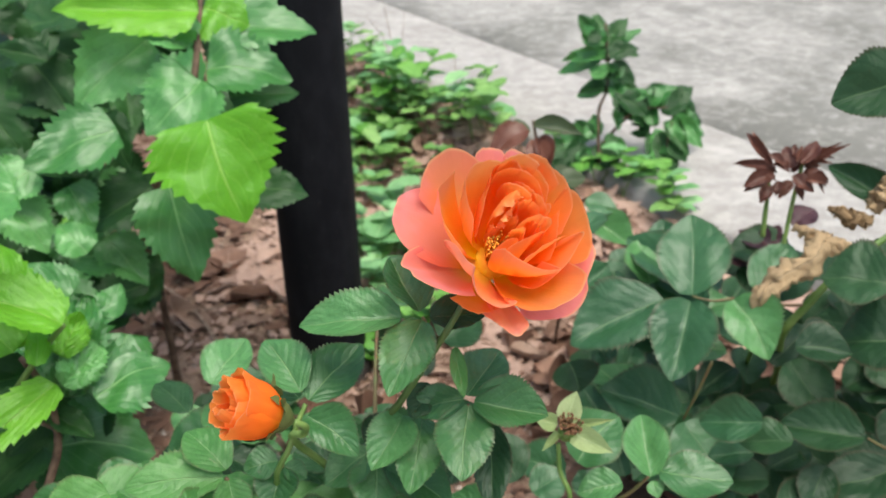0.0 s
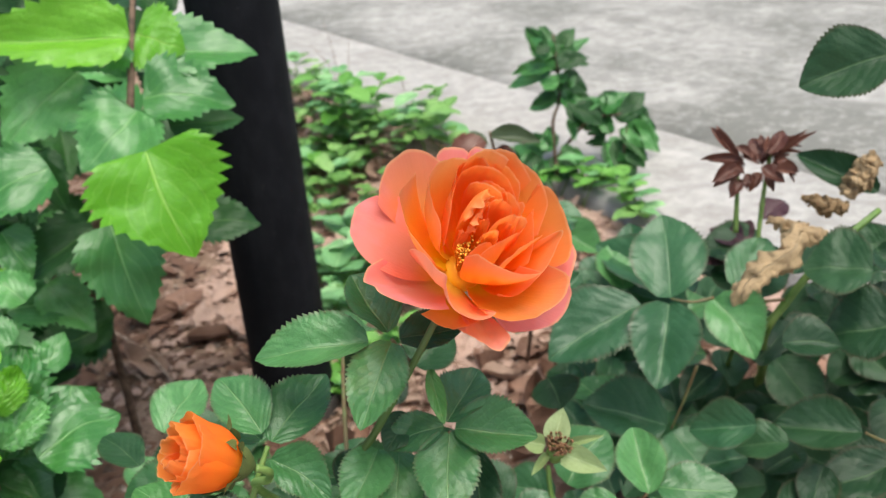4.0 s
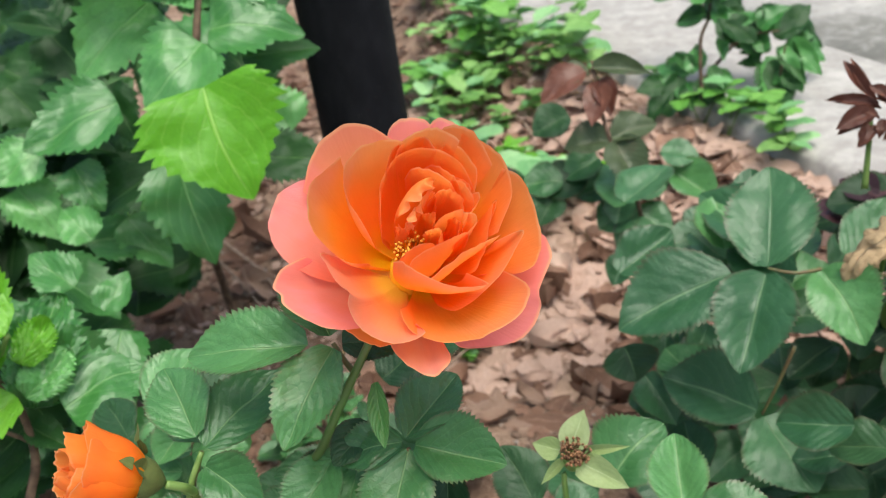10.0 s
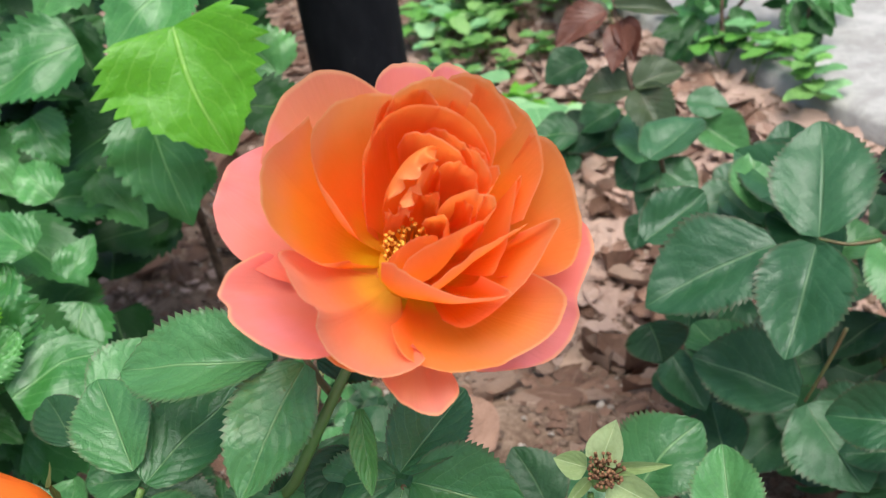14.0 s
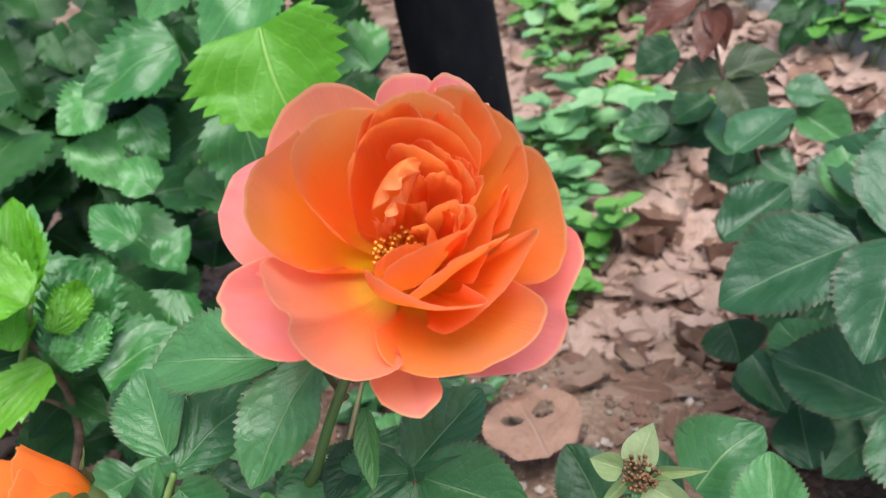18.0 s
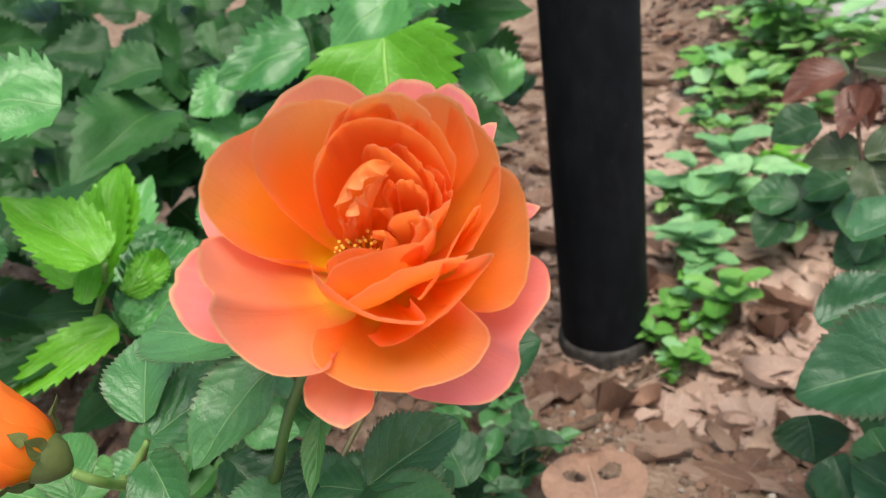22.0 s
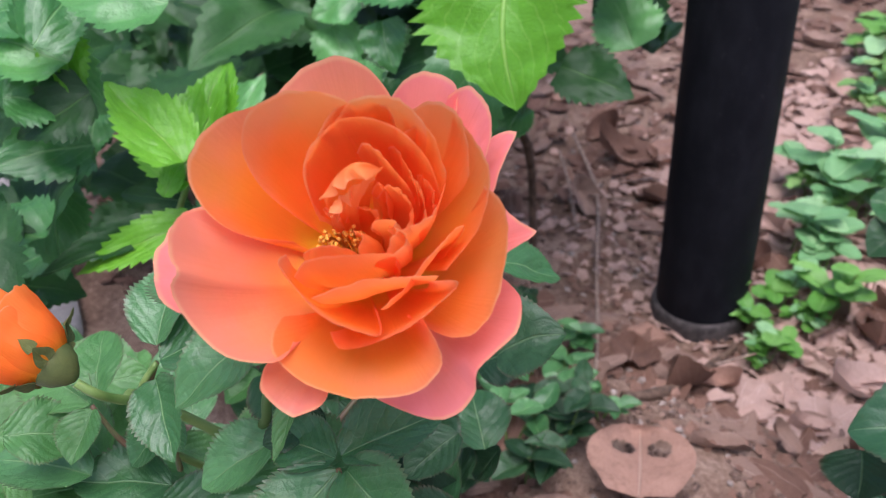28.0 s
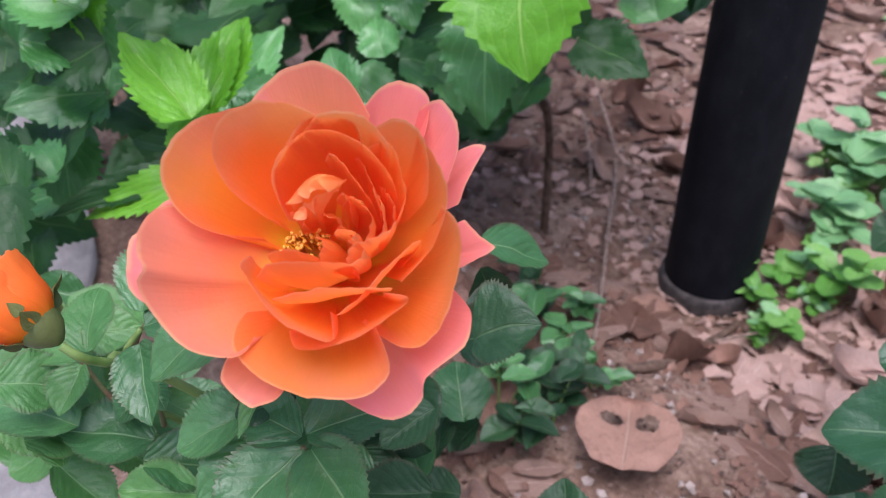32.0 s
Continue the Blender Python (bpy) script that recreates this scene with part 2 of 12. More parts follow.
PETAL_IN = petal_material("petal_orange", (0.96, 0.44, 0.02), (0.97, 0.365, 0.045), (0.96, 0.365, 0.095), (0.95, 0.345, 0.13), 0.66, 0.68)
PETAL_MID = petal_material("petal_soft_orange", (0.95, 0.60, 0.012), (0.96, 0.310, 0.025), (0.93, 0.305, 0.10), (0.93, 0.30, 0.15), 0.60, 0.55)
PETAL_BLUSH = petal_material("petal_orange_with_salmon_edge", (0.95, 0.60, 0.012), (0.96, 0.310, 0.040), (0.92, 0.310, 0.215), (0.93, 0.325, 0.30), 0.34, 0.45)
PETAL_OUT = petal_material("petal_salmon_pink", (0.96, 0.42, 0.04), (0.97, 0.270, 0.14), (0.97, 0.285, 0.275), (0.97, 0.345, 0.41), 0.32, 0.45)
PETAL_BUD = petal_material("petal_bud_orange", (0.95, 0.36, 0.02), (0.98, 0.30, 0.03), (0.98, 0.33, 0.07), (0.97, 0.33, 0.12), 0.6)
PETAL_PALE = petal_material("petal_pale_apricot", (0.95, 0.36, 0.03), (0.97, 0.40, 0.10), (0.97, 0.50, 0.20), (0.97, 0.48, 0.2), 0.5)


def plain_material(name, a, b, rough, scale, bump=0.3, depth=0.001, spec=0.5, thin=0.0):
    g = Graph(name)
    place = g.place()
    n = g.noise(scale, 6.0, 0.6, where=place)
    col = g.mix(g.span(n, 0.3, 0.7), a, b)
    g.bump(g.math("ADD", n, g.math("MULTIPLY", g.noise(scale * 7, 3.0, where=place), 0.4)), bump, depth)
    r = g.math("ADD", rough, g.math("MULTIPLY", g.math("SUBTRACT", n, 0.5), 0.25))
    return g.surface(col, r, spec)


STEM_GREEN = plain_material("green_stem", (0.09, 0.18, 0.03), (0.20, 0.30, 0.08), 0.5, 60)
STEM_ROSE = plain_material("rose_cane_bronze_green", (0.10, 0.085, 0.03), (0.09, 0.19, 0.04), 0.5, 28)
STEM_RED = plain_material("reddish_leaf_stalk", (0.14, 0.07, 0.035), (0.13, 0.15, 0.05), 0.5, 90)
STEM_BROWN = plain_material("brown_bark", (0.06, 0.035, 0.022), (0.19, 0.12, 0.08), 0.8, 120, 0.8)
TWIG = plain_material("dry_twig", (0.16, 0.10, 0.07), (0.42, 0.31, 0.24), 0.85, 150, 0.8)
STAMEN = plain_material("stamen_gold", (0.70, 0.27, 0.02), (0.86, 0.48, 0.06), 0.6, 300)
STAMEN_DRY = plain_material("withered_stamen_brown", (0.10, 0.04, 0.02), (0.3, 0.15, 0.07), 0.8, 400)
PEBBLE = plain_material("pebble_grey", (0.22, 0.17, 0.14), (0.45, 0.37, 0.32), 0.8, 140)
CRUMB = plain_material("soil_crumb", (0.07, 0.042, 0.03), (0.30, 0.195, 0.145), 0.95, 200)


def post_material():
    g = Graph("black_painted_steel")
    place = g.place()
    st = g.node("Mapping")
    st.inputs["Scale"].default_value = (1.0, 1.0, 0.5)
    g.link(place, st.inputs[0])
    n = g.noise(60.0, 6.0, 0.6, where=st.outputs[0])
    dust = g.span(g.noise(260.0, 4.0, 0.7, where=place), 0.62, 0.75)
    col = g.mix(g.span(n, 0.35, 0.75), (0.008, 0.0085, 0.011), (0.014, 0.0145, 0.018))
    col = g.mix(g.math("MULTIPLY", dust, 0.25), col, (0.12, 0.11, 0.10))
    g.bump(g.noise(420.0, 4.0, where=place), 0.12, 0.0005)
    return g.surface(col, g.math("ADD", 0.5, g.math("MULTIPLY", n, 0.2)), 0.09)


POST = post_material()


def soil_material():
    g = Graph("garden_soil")
    place = g.place()
    n, f = g.noise(14.0, 8.0, 0.65, where=place), g.noise(170.0, 6.0, 0.7, where=place)
    col = g.ramp(g.math("ADD", g.math("MULTIPLY", n, 0.55), g.math("MULTIPLY", f, 0.5)), (0.3, (0.045, 0.026, 0.018)), (0.5, (0.22, 0.14, 0.10)), (0.7, (0.46, 0.33, 0.25)))
    g.bump(g.math("ADD", n, g.math("MULTIPLY", f, 0.6)), 0.9, 0.006)
    return g.surface(col, 0.95, 0.15)


def concrete_material(name, a, b, stain, amount):
    g = Graph(name)
    place = g.place()
    big, mid, fine = g.noise(2.2, 6.0, 0.6, where=place, warp=0.6), g.noise(11.0, 6.0, 0.65, where=place), g.noise(210.0, 4.0, 0.7, where=place)
    col = g.mix(g.span(mid, 0.3, 0.7), a, b)
    col = g.mix(g.math("MULTIPLY", g.span(big, 0.42, 0.62), amount), col, stain)
    spots = g.noise(34.0, 7.0, 0.75, where=place, warp=0.3)
    col = g.mix(g.math("MULTIPLY", g.span(spots, 0.46, 0.66), 0.55 * amount + 0.1), col, tuple(c * 0.66 for c in a))
    col = g.mix(g.math("MULTIPLY", g.span(spots, 0.52, 0.36), 0.4), col, tuple(min(0.8, c * 1.3) for c in b))
    col = g.mix(g.math("MULTIPLY", g.span(fine, 0.55, 0.75), 0.35), col, tuple(c * 0.62 for c in a))
    g.bump(g.math("ADD", g.math("MULTIPLY", mid, 0.6), fine), 0.5, 0.002)
    return g.surface(col, 0.85, 0.3)


SOIL = soil_material()
KERB = concrete_material("pale_concrete", (0.36, 0.33, 0.315), (0.445, 0.418, 0.405), (0.31, 0.288, 0.27), 0.6)
PAVING = concrete_material("stained_concrete", (0.295, 0.280, 0.265), (0.41, 0.385, 0.37), (0.175, 0.17, 0.155), 0.85)


# ---- building helpers ----
def unit(v):
    return Vector(v).normalized()


def mesh_of(name, verts, faces, material, uvs=None, smooth=True):
    me = bpy.data.meshes.new(name)
    me.from_pydata([tuple(v) for v in verts], [], faces)
    if uvs is not None:
        layer = me.uv_layers.new(name="UVMap")
        flat = np.array([uvs[i] for f in faces for i in f], dtype=np.float32).ravel()
        layer.data.foreach_set("uv", flat)
    if material:
        me.materials.append(material)
    if smooth:
        me.polygons.foreach_set("use_smooth", [True] * len(me.polygons))
    me.update()
    return me


def child(name, data, parent, matrix=None, label=""):
    """A part under a thing; matrix is in the world's frame unless the parent stands at the origin."""
    ob = new(name, data)
    ob.parent = parent
    if matrix is not None:
        ob.matrix_basis = matrix
    if label:
        ob["label"] = label
    return ob


def thing(name, label, category, group="", kind="", at=(0, 0, 0), data=None):
    ob = new(name, data)
    ob.location = at
    return tagged(ob, label, category, group, kind)


def tube(name, points, radii, material, sides=8, rough=0.0):
    """A tapered, rounded stem through points, as one closed mesh."""
    pts = [Vector(p) for p in points]
    fine, rad = [], []
    n = len(pts)
    for i in range(n - 1):
        p0, p1, p2, p3 = pts[max(i - 1, 0)], pts[i], pts[i + 1], pts[min(i + 2, n - 1)]
        steps = 5
        for k in range(steps):
            t = k / steps
            fine.append(0.5 * ((2 * p1) + (p2 - p0) * t + (2 * p0 - 5 * p1 + 4 * p2 - p3) * t * t + (3 * p1 - p0 - 3 * p2 + p3) * t ** 3))
            rad.append(radii[i] + (radii[i + 1] - radii[i]) * t)
    fine.append(pts[-1])
    rad.append(radii[-1])
    verts, faces, uvs = [], [], []
    side = unit((fine[1] - fine[0]).orthogonal())
    for i, p in enumerate(fine):
        d = unit(fine[min(i + 1, len(fine) - 1)] - fine[max(i - 1, 0)])
        side = unit(side - d * side.dot(d))
        other = d.cross(side)
        wob = 1 + rough * (noise.noise(p * 130) if rough else 0)
        for k in range(sides):
            a = 2 * math.pi * k / sides
            verts.append(p + (side * math.cos(a) + other * math.sin(a)) * rad[i] * wob)
            uvs.append((k / sides, i / len(fine)))
    for i in range(len(fine) - 1):
        for k in range(sides):
            a, b = i * sides + k, i * sides + (k + 1) % sides
            faces.append((a, b, b + sides, a + sides))
    faces.append(tuple(range(sides))[::-1])
    faces.append(tuple(range((len(fine) - 1) * sides, len(fine) * sides)))
    return mesh_of(name, verts, faces, material, uvs)


def blade(name, material, seed, teeth, depth, widest, point, fold=0.25, droop=0.12, wave=0.03, base=0.25, hole=None, curl=0.0, twist=0.0, half=5, acute=1.9, pleat=0.0, veins=6.5, slope=0.42):
    """A leaf blade one unit long and wide: saw-toothed edge, folded midrib, drooping tip, swollen between the veins, uneven waves."""
    rng = random.Random(seed)
    rows = 44 if hole else max(16, teeth * 3)
    off = Vector((rng.random() * 40, rng.random() * 40, seed))
    verts, faces, uvs = [], [], []
    skew = rng.uniform(-0.05, 0.05)
    lean = rng.uniform(-0.10, 0.10)
    for i in range(rows + 1):
        u = i / rows
        if u < widest:
            w = base + (1 - base) * math.sin(math.pi / 2 * u / widest) ** 0.8 if u > 0 else base * 0.25
        else:
            s = (u - widest) / (1 - widest)
            w = (1 - s ** acute) ** point
        tooth = (-0.45, 0.2, 1.0)[i % 3] * depth * rng.uniform(0.65, 1.3) if 1 < i < rows and teeth else 0.0
        w *= 0.5
        for k in range(-half, half + 1):
            v = k / half
            e = abs(v) ** 5
            x = v * w * (1 + e * tooth) + skew * math.sin(math.pi * u)
            y = u + (e * max(0.0, tooth) * 0.35 * math.sin(math.pi * min(1.0, u * 1.2)) if teeth else 0.0)
            q = off + Vector((x * 2.6, y * 2.6, 0))
            z = (fold + lean * v) * abs(x) - droop * u * u + wave * noise.noise(q) * 2 + wave * 0.6 * noise.noise(q * 3.1) * abs(v)
            z += pleat * (abs(math.sin(math.pi * veins * (u - slope * abs(v) ** 1.15))) - 0.5) * min(1.0, 5 * abs(v)) * (1 - 0.5 * abs(v) ** 3)
            z += curl * (v * v) * (0.3 + u) * 0.5
            if twist:
                a = twist * u
                x, z = x * math.cos(a) - z * math.sin(a), x * math.sin(a) + z * math.cos(a)
            verts.append((x, y, z))
            uvs.append((0.5 + v / 2, u))
    n = 2 * half + 1
    for i in range(rows):
        for k in range(n - 1):
            a = i * n + k
            if hole and any((verts[a][0] - hx) ** 2 + (verts[a][1] - hy) ** 2 < r * r for hx, hy, r in hole):
                continue
            faces.append((a, a + 1, a + n + 1, a + n))
    return mesh_of(name, verts, faces, material, uvs)


def leaf_pose(base, tip, width, normal):
    b, t = Vector(base), Vector(tip)
    y = t - b
    length = y.length
    y.normalize()
    z = Vector(normal)
    z = unit(z - y * z.dot(y))
    x = y.cross(z)
    m = Matrix((x * width, y * length, z * ((width + length) / 2))).transposed().to_4x4()
    m.translation = b
    return m


BLADES = {}
for kind, mats, make in (
    ("rose", (ROSE_LEAF, ROSE_LEAF_FRESH_LIT, ROSE_LEAF_DARK_SHADED, ROSE_LEAF_HALF_SHADED), lambda m, s: blade("rose_leaflet", m, s, 20, 0.065, 0.44, 0.8, (0.26, 0.42, 0.55, 0.34, 0.48, 0.2)[s % 6], (0.05, 0.14, 0.22, 0.1, -0.03)[s % 5], 0.04, half=7, acute=1.75, pleat=0.0015)),
    ("red", (RED_LEAF, PURPLE_LEAF, BRONZE_LEAF), lambda m, s: blade("young_leaflet", m, s, 14, 0.07, 0.4, 1.0, 0.5, 0.25, 0.05)),
    ("shrub", (HIB_LEAF, HIB_LEAF_BRIGHT, HIB_LEAF_DARK_SHADED), lambda m, s: blade("shrub_leaf", m, s, 11, 0.11, 0.32, 0.9, (0.14, 0.3, 0.22, 0.4)[s % 4], (0.12, 0.26, 0.2)[s % 3], 0.055, 0.6, half=7, acute=1.45, pleat=0.004, veins=4.2, slope=0.85)),
    ("weed", (WEED_LEAF, WEED_BROAD, WEED_FRESH), lambda m, s: blade("weed_leaf", m, s, 7, 0.07, 0.45, 0.6, 0.2, 0.15, 0.05, half=3)),
    ("crinkle", (HIB_LEAF, HIB_LEAF_BRIGHT, HIB_LEAF_DARK_SHADED), lambda m, s: blade("crinkled_leaf", m, s, 13, 0.2, 0.5, 0.6, 0.1, 0.1, 0.13, 0.4, half=9, pleat=0.11, veins=4.2, slope=0.85)),
):
    BLADES[kind] = [[make(m, 10 * i + j + 1) for j in range(6)] for i, m in enumerate(mats)]
BLADES["dead"] = [[blade("fallen_leaf", m, 200 + 9 * i + j, 9, 0.05, 0.34 + 0.05 * j, 0.55 + 0.09 * j, (0.12, -0.2, 0.3, 0.08, -0.2)[j], (0.16, -0.15, 0.25, 0.08, 0.2)[j], 0.07, 0.3, curl=(0.45, 0.8, -0.6, 0.3, 1.1)[j], half=5) for j in range(5)] for i, m in enumerate((DEAD_LEAF, DEAD_LEAF_PALE, DEAD_LEAF_LIT))]
BLADES["sepal"] = [[blade("sepal", m, 320 + j, 0, 0.0, 0.3, 1.1, 0.5, -0.15, 0.03, 0.7, half=3) for j in range(3)] for m in (SEPAL, SEPAL_BUD)]
BLADES["round"] = [[blade("round_leaf", m, 340 + j, 6, 0.03, 0.5, 0.5, 0.2, 0.1, 0.04, 0.5, half=4) for j in range(3)] for m in (WEED_LEAF, WEED_BROAD, WEED_FRESH)]
counter = [0]


def leaf(parent, kind, tone, base, tip, width, normal, name="leaflet", label=""):
    counter[0] += 1
    pool = BLADES[kind][tone]
    return child(name, pool[counter[0] % len(pool)], parent, leaf_pose(base, tip, width, normal), label)


def crumpled(parent, points, widths, seed, label):
    """A dead leaf rolled along its length, with ragged, buckled edges."""
    rng = random.Random(seed)
    pts = [Vector(p) for p in points]
    rows, cols, verts, faces, uvs = 40, 16, [], [], []
    side = Vector((0.2, -0.5, 0.8))
    for i in range(rows + 1):
        f = i / rows * (len(pts) - 1)
        k = min(int(f), len(pts) - 2)
        p = pts[k].lerp(pts[k + 1], f - k)
        d = unit(pts[k + 1] - pts[k])
        w = widths[k] + (widths[k + 1] - widths[k]) * (f - k)
        s = unit(side - d * side.dot(d))
        o = d.cross(s)
        for c in range(cols + 1):
            v = 2 * c / cols - 1
            q = Vector((i * 0.22, v * 1.7, seed))
            a = v * (2.1 + 0.7 * noise.noise(Vector((i * 0.17, seed, 0)))) + 1.1 * noise.noise(Vector((i * 0.12, 0, seed)))
            r = w * (0.5 + 0.35 * noise.noise(q) + 0.16 * noise.noise(q * 2.9) * (1 + abs(v)))
            verts.append(p + (s * math.cos(a) + o * math.sin(a)) * r + d * w * 0.35 * noise.noise(q * 2.2 + Vector((9, 9, 9))))
            uvs.append((0.5 + v / 2, i / rows))
    n = cols + 1
    for i in range(rows):
        for c in range(cols):
            a = i * n + c
            faces.append((a, a + 1, a + n + 1, a + n))
    return child("leaf", mesh_of("shrivelled_leaf", verts, faces, DRY_LEAF, uvs), parent, None, label)


def stalk(parent, points, r0, r1, material, name="leaf_stalk", sides=7, label=""):
    n = len(points)
    return child(name, tube(name, points, [r0 + (r1 - r0) * i / (n - 1) for i in range(n)], material, sides, 0.12), parent, None, label)


# ---- ground ----
def ease(a, b, x):
    t = min(1.0, max(0.0, (x - a) / (b - a)))
    return t * t * (3 - 2 * t)


def height(x, y):
    """The bed is sunk round the post to fit the camera's view and rises to the kerb."""
    q = Vector((x, y, 0.0))
    edge = 1.64 - 1.36 * (x + 0.04) - y
    lump = 0.010 * noise.noise(q * 6) + 0.004 * noise.noise(q * 23) + 0.0025 * noise.noise(q * 61)
    return lump * min(1.0, max(0.12, edge * 5)) - 0.006 - (0.03 if edge < -0.05 else 0.0) - 0.082 * ease(0.58, 0.82, y) * ease(0.06, 0.36, edge)


def ground():
    verts, faces = [], []
    cuts = [-30, -8, -3] + [-1.4 + 0.02 * i for i in range(131)] + [2.5, 6, 30]
    rows = [-30, -8, -2] + [-0.6 + 0.02 * i for i in range(151)] + [4, 9, 40]
    for y in rows:
        for x in cuts:
            verts.append((x, y, height(x, y)))
    n = len(cuts)
    for j in range(len(rows) - 1):
        for i in range(n - 1):
            a = j * n + i
            faces.append((a, a + 1, a + n + 1, a + n))
    tagged(new("ground", mesh_of("ground", verts, faces, SOIL)), "dark crumbly garden soil under leaf litter", "soil", kind="structure")


def slab(name, label, quad, z, material, seed):
    """A concrete slab with a worn, wavy near edge and real thickness."""
    a, b, c, d = (Vector((*p, z)) for p in quad)
    rows, cols = 6, 90
    verts, faces = [], []
    for j in range(rows + 1):
        for i in range(cols + 1):
            s = i / cols
            p = (a.lerp(b, s)).lerp(d.lerp(c, s), (j / rows) ** 2)
            wear = (1 - j / rows) ** 6
            p += Vector((noise.noise(p * 7 + Vector((seed, 0, 0))), noise.noise(p * 7 + Vector((0, seed, 0))), 0)) * 0.022 * wear
            p.z += 0.002 * noise.noise(p * 3) - (0.006 if j == 0 else 0)
            verts.append(p)
    n = cols + 1
    for j in range(rows):
        for i in range(cols):
            k = j * n + i
            faces.append((k, k + 1, k + n + 1, k + n))
    k0 = len(verts)
    for i in range(n):
        verts.append(verts[i] - Vector((0, 0, 0.07)))
    for i in range(cols):
        faces.append((i + 1, i, k0 + i, k0 + i + 1))
    return tagged(new(name, mesh_of(name, verts, faces, material)), label, "pavement", kind="structure")


ground()
slab("pavement_kerb", "pale concrete edging strip beside the planting bed", ((-2.2, 4.58), (2.6, -1.95), (2.817, -1.79), (-1.983, 4.74)), 0.02, KERB, 3)
slab("pavement", "weathered grey concrete path with dark stains", ((-1.98, 4.743), (2.82, -1.787), (9.0, 10.0), (-6.0, 14.0)), 0.017, PAVING, 9)


# ---- post ----
def lathe(name, profile, material, sides=48):
    verts, faces = [], []
    for r, z in profile:
        for k in range(sides):
            a = 2 * math.pi * k / sides
            verts.append((r * math.cos(a), r * math.sin(a), z))
    for i in range(len(profile) - 1):
        for k in range(sides):
            a, b = i * sides + k, i * sides + (k + 1) % sides
            faces.append((a, b, b + sides, a + sides))
    faces.append(tuple(range(sides))[::-1])
    faces.append(tuple(range((len(profile) - 1) * sides, len(profile) * sides)))
    me = mesh_of(name, verts, faces, material)
    return me


post = thing("lamp_post", "round black painted steel post standing in the planting bed", "post", at=(-0.080, 0.850, -0.082))
child("tube", lathe("tube", [(0.0432, -0.05)] + [(0.0432 + 0.0002 * math.sin(i * 1.7), 0.12 * i) for i in range(23)] + [(0.0428, 2.64)], POST), post)
child("collar", lathe("collar", [(0.0446, -0.04), (0.0475, -0.035), (0.0478, 0.004), (0.047, 0.009), (0.046, 0.011), (0.0446, 0.0115)], plain_material("grey_worn_collar", (0.04, 0.036, 0.034), (0.10, 0.085, 0.08), 0.8, 120, spec=0.2)), post, None, "dull grey collar at the foot")


# ---- main rose bush ----
rose_bush = thing("rose_bush", "rose bush with one open orange rose and a bud", "rose bush", at=(0, 0, 0))
AXIS = unit((0.33, -0.55, 0.77))
HEART = Vector((0.155, 0.284, 0.365)) - AXIS * 0.012
E1 = unit(AXIS.cross(Vector((0, 0, 1))))
E2 = AXIS.cross(E1)
FLOWER = Matrix((E1, E2, AXIS)).transposed().to_4x4()
FLOWER.translation = HEART


def petal_mesh(seed, phi, r, h, width, bulge, cup, material, r0=0.003, h0=0.0, curl=0.0, ripple=0.0007, notch=0.0, point=0.5, turn=0.0, lean=0.0):
    """One petal in the flower's own frame: it rises from the heart at the angle phi and ends at radius r and height h."""
    rng = random.Random(seed)
    c, s = math.cos(phi), math.sin(phi)
    out, tan, up = Vector((c, s, 0)), Vector((-s, c, 0)), Vector((0, 0, 1))
    b, t = Vector((r0, h0)), Vector((r, h))
    d = t - b
    mid = (b + t) / 2 + Vector((d.y, -d.x)) * bulge
    rows, cols = 22, 16
    verts, uvs, faces = [], [], []
    off = Vector((rng.random() * 30, rng.random() * 30, rng.random() * 30))
    for i in range(rows + 1):
        u = math.sin(math.pi / 2 * i / rows)
        w = 0.22 + 0.78 * math.sin(math.pi / 2 * min(1, u / 0.6)) if u < 0.6 else max(0.0, 1 - ((u - 0.6) / 0.4) ** 2.3) ** point
        w = max(w, 0.05) * width / 2
        for k in range(cols + 1):
            v = 2 * k / cols - 1
            uu = u * (1 - notch * math.exp(-((v - 0.1) / 0.22) ** 2) * u ** 3)
            p2 = b * (1 - uu) ** 2 + mid * 2 * uu * (1 - uu) + t * uu * uu
            dp = ((mid - b) * (1 - uu) + (t - mid) * uu).normalized()
            inward = (out * -dp.y + up * dp.x)
            p = out * p2.x + up * p2.y
            x = v * w
            if abs(cup) > 1e-6:
                a = x / cup
                p = p + tan * (cup * math.sin(a)) + inward * (cup * (1 - math.cos(a)))
            else:
                p = p + tan * x
            p = p + tan * (turn * u * u) - inward * (curl * max(0.0, u - 0.55) ** 2 * 5)
            p = p + inward * (lean * v * u)
            q = off + Vector((u * 2.2, 3.2 * x / width, 0))
            edge = max(abs(v), u) ** 3
            p = p + inward * (ripple * noise.noise(q) * 1.6 * u + ripple * 1.3 * noise.noise(q * 3.3) * edge) + (out * dp.x + up * dp.y) * (ripple * 0.9 * noise.noise(q * 2.7 + off) * edge)
            verts.append(p)
            uvs.append((0.5 + v / 2, u))
    n = cols + 1
    for i in range(rows):
        for k in range(cols):
            a = i * n + k
            faces.append((a, a + 1, a + n + 1, a + n))
    return mesh_of("petal", verts, faces, material, uvs)


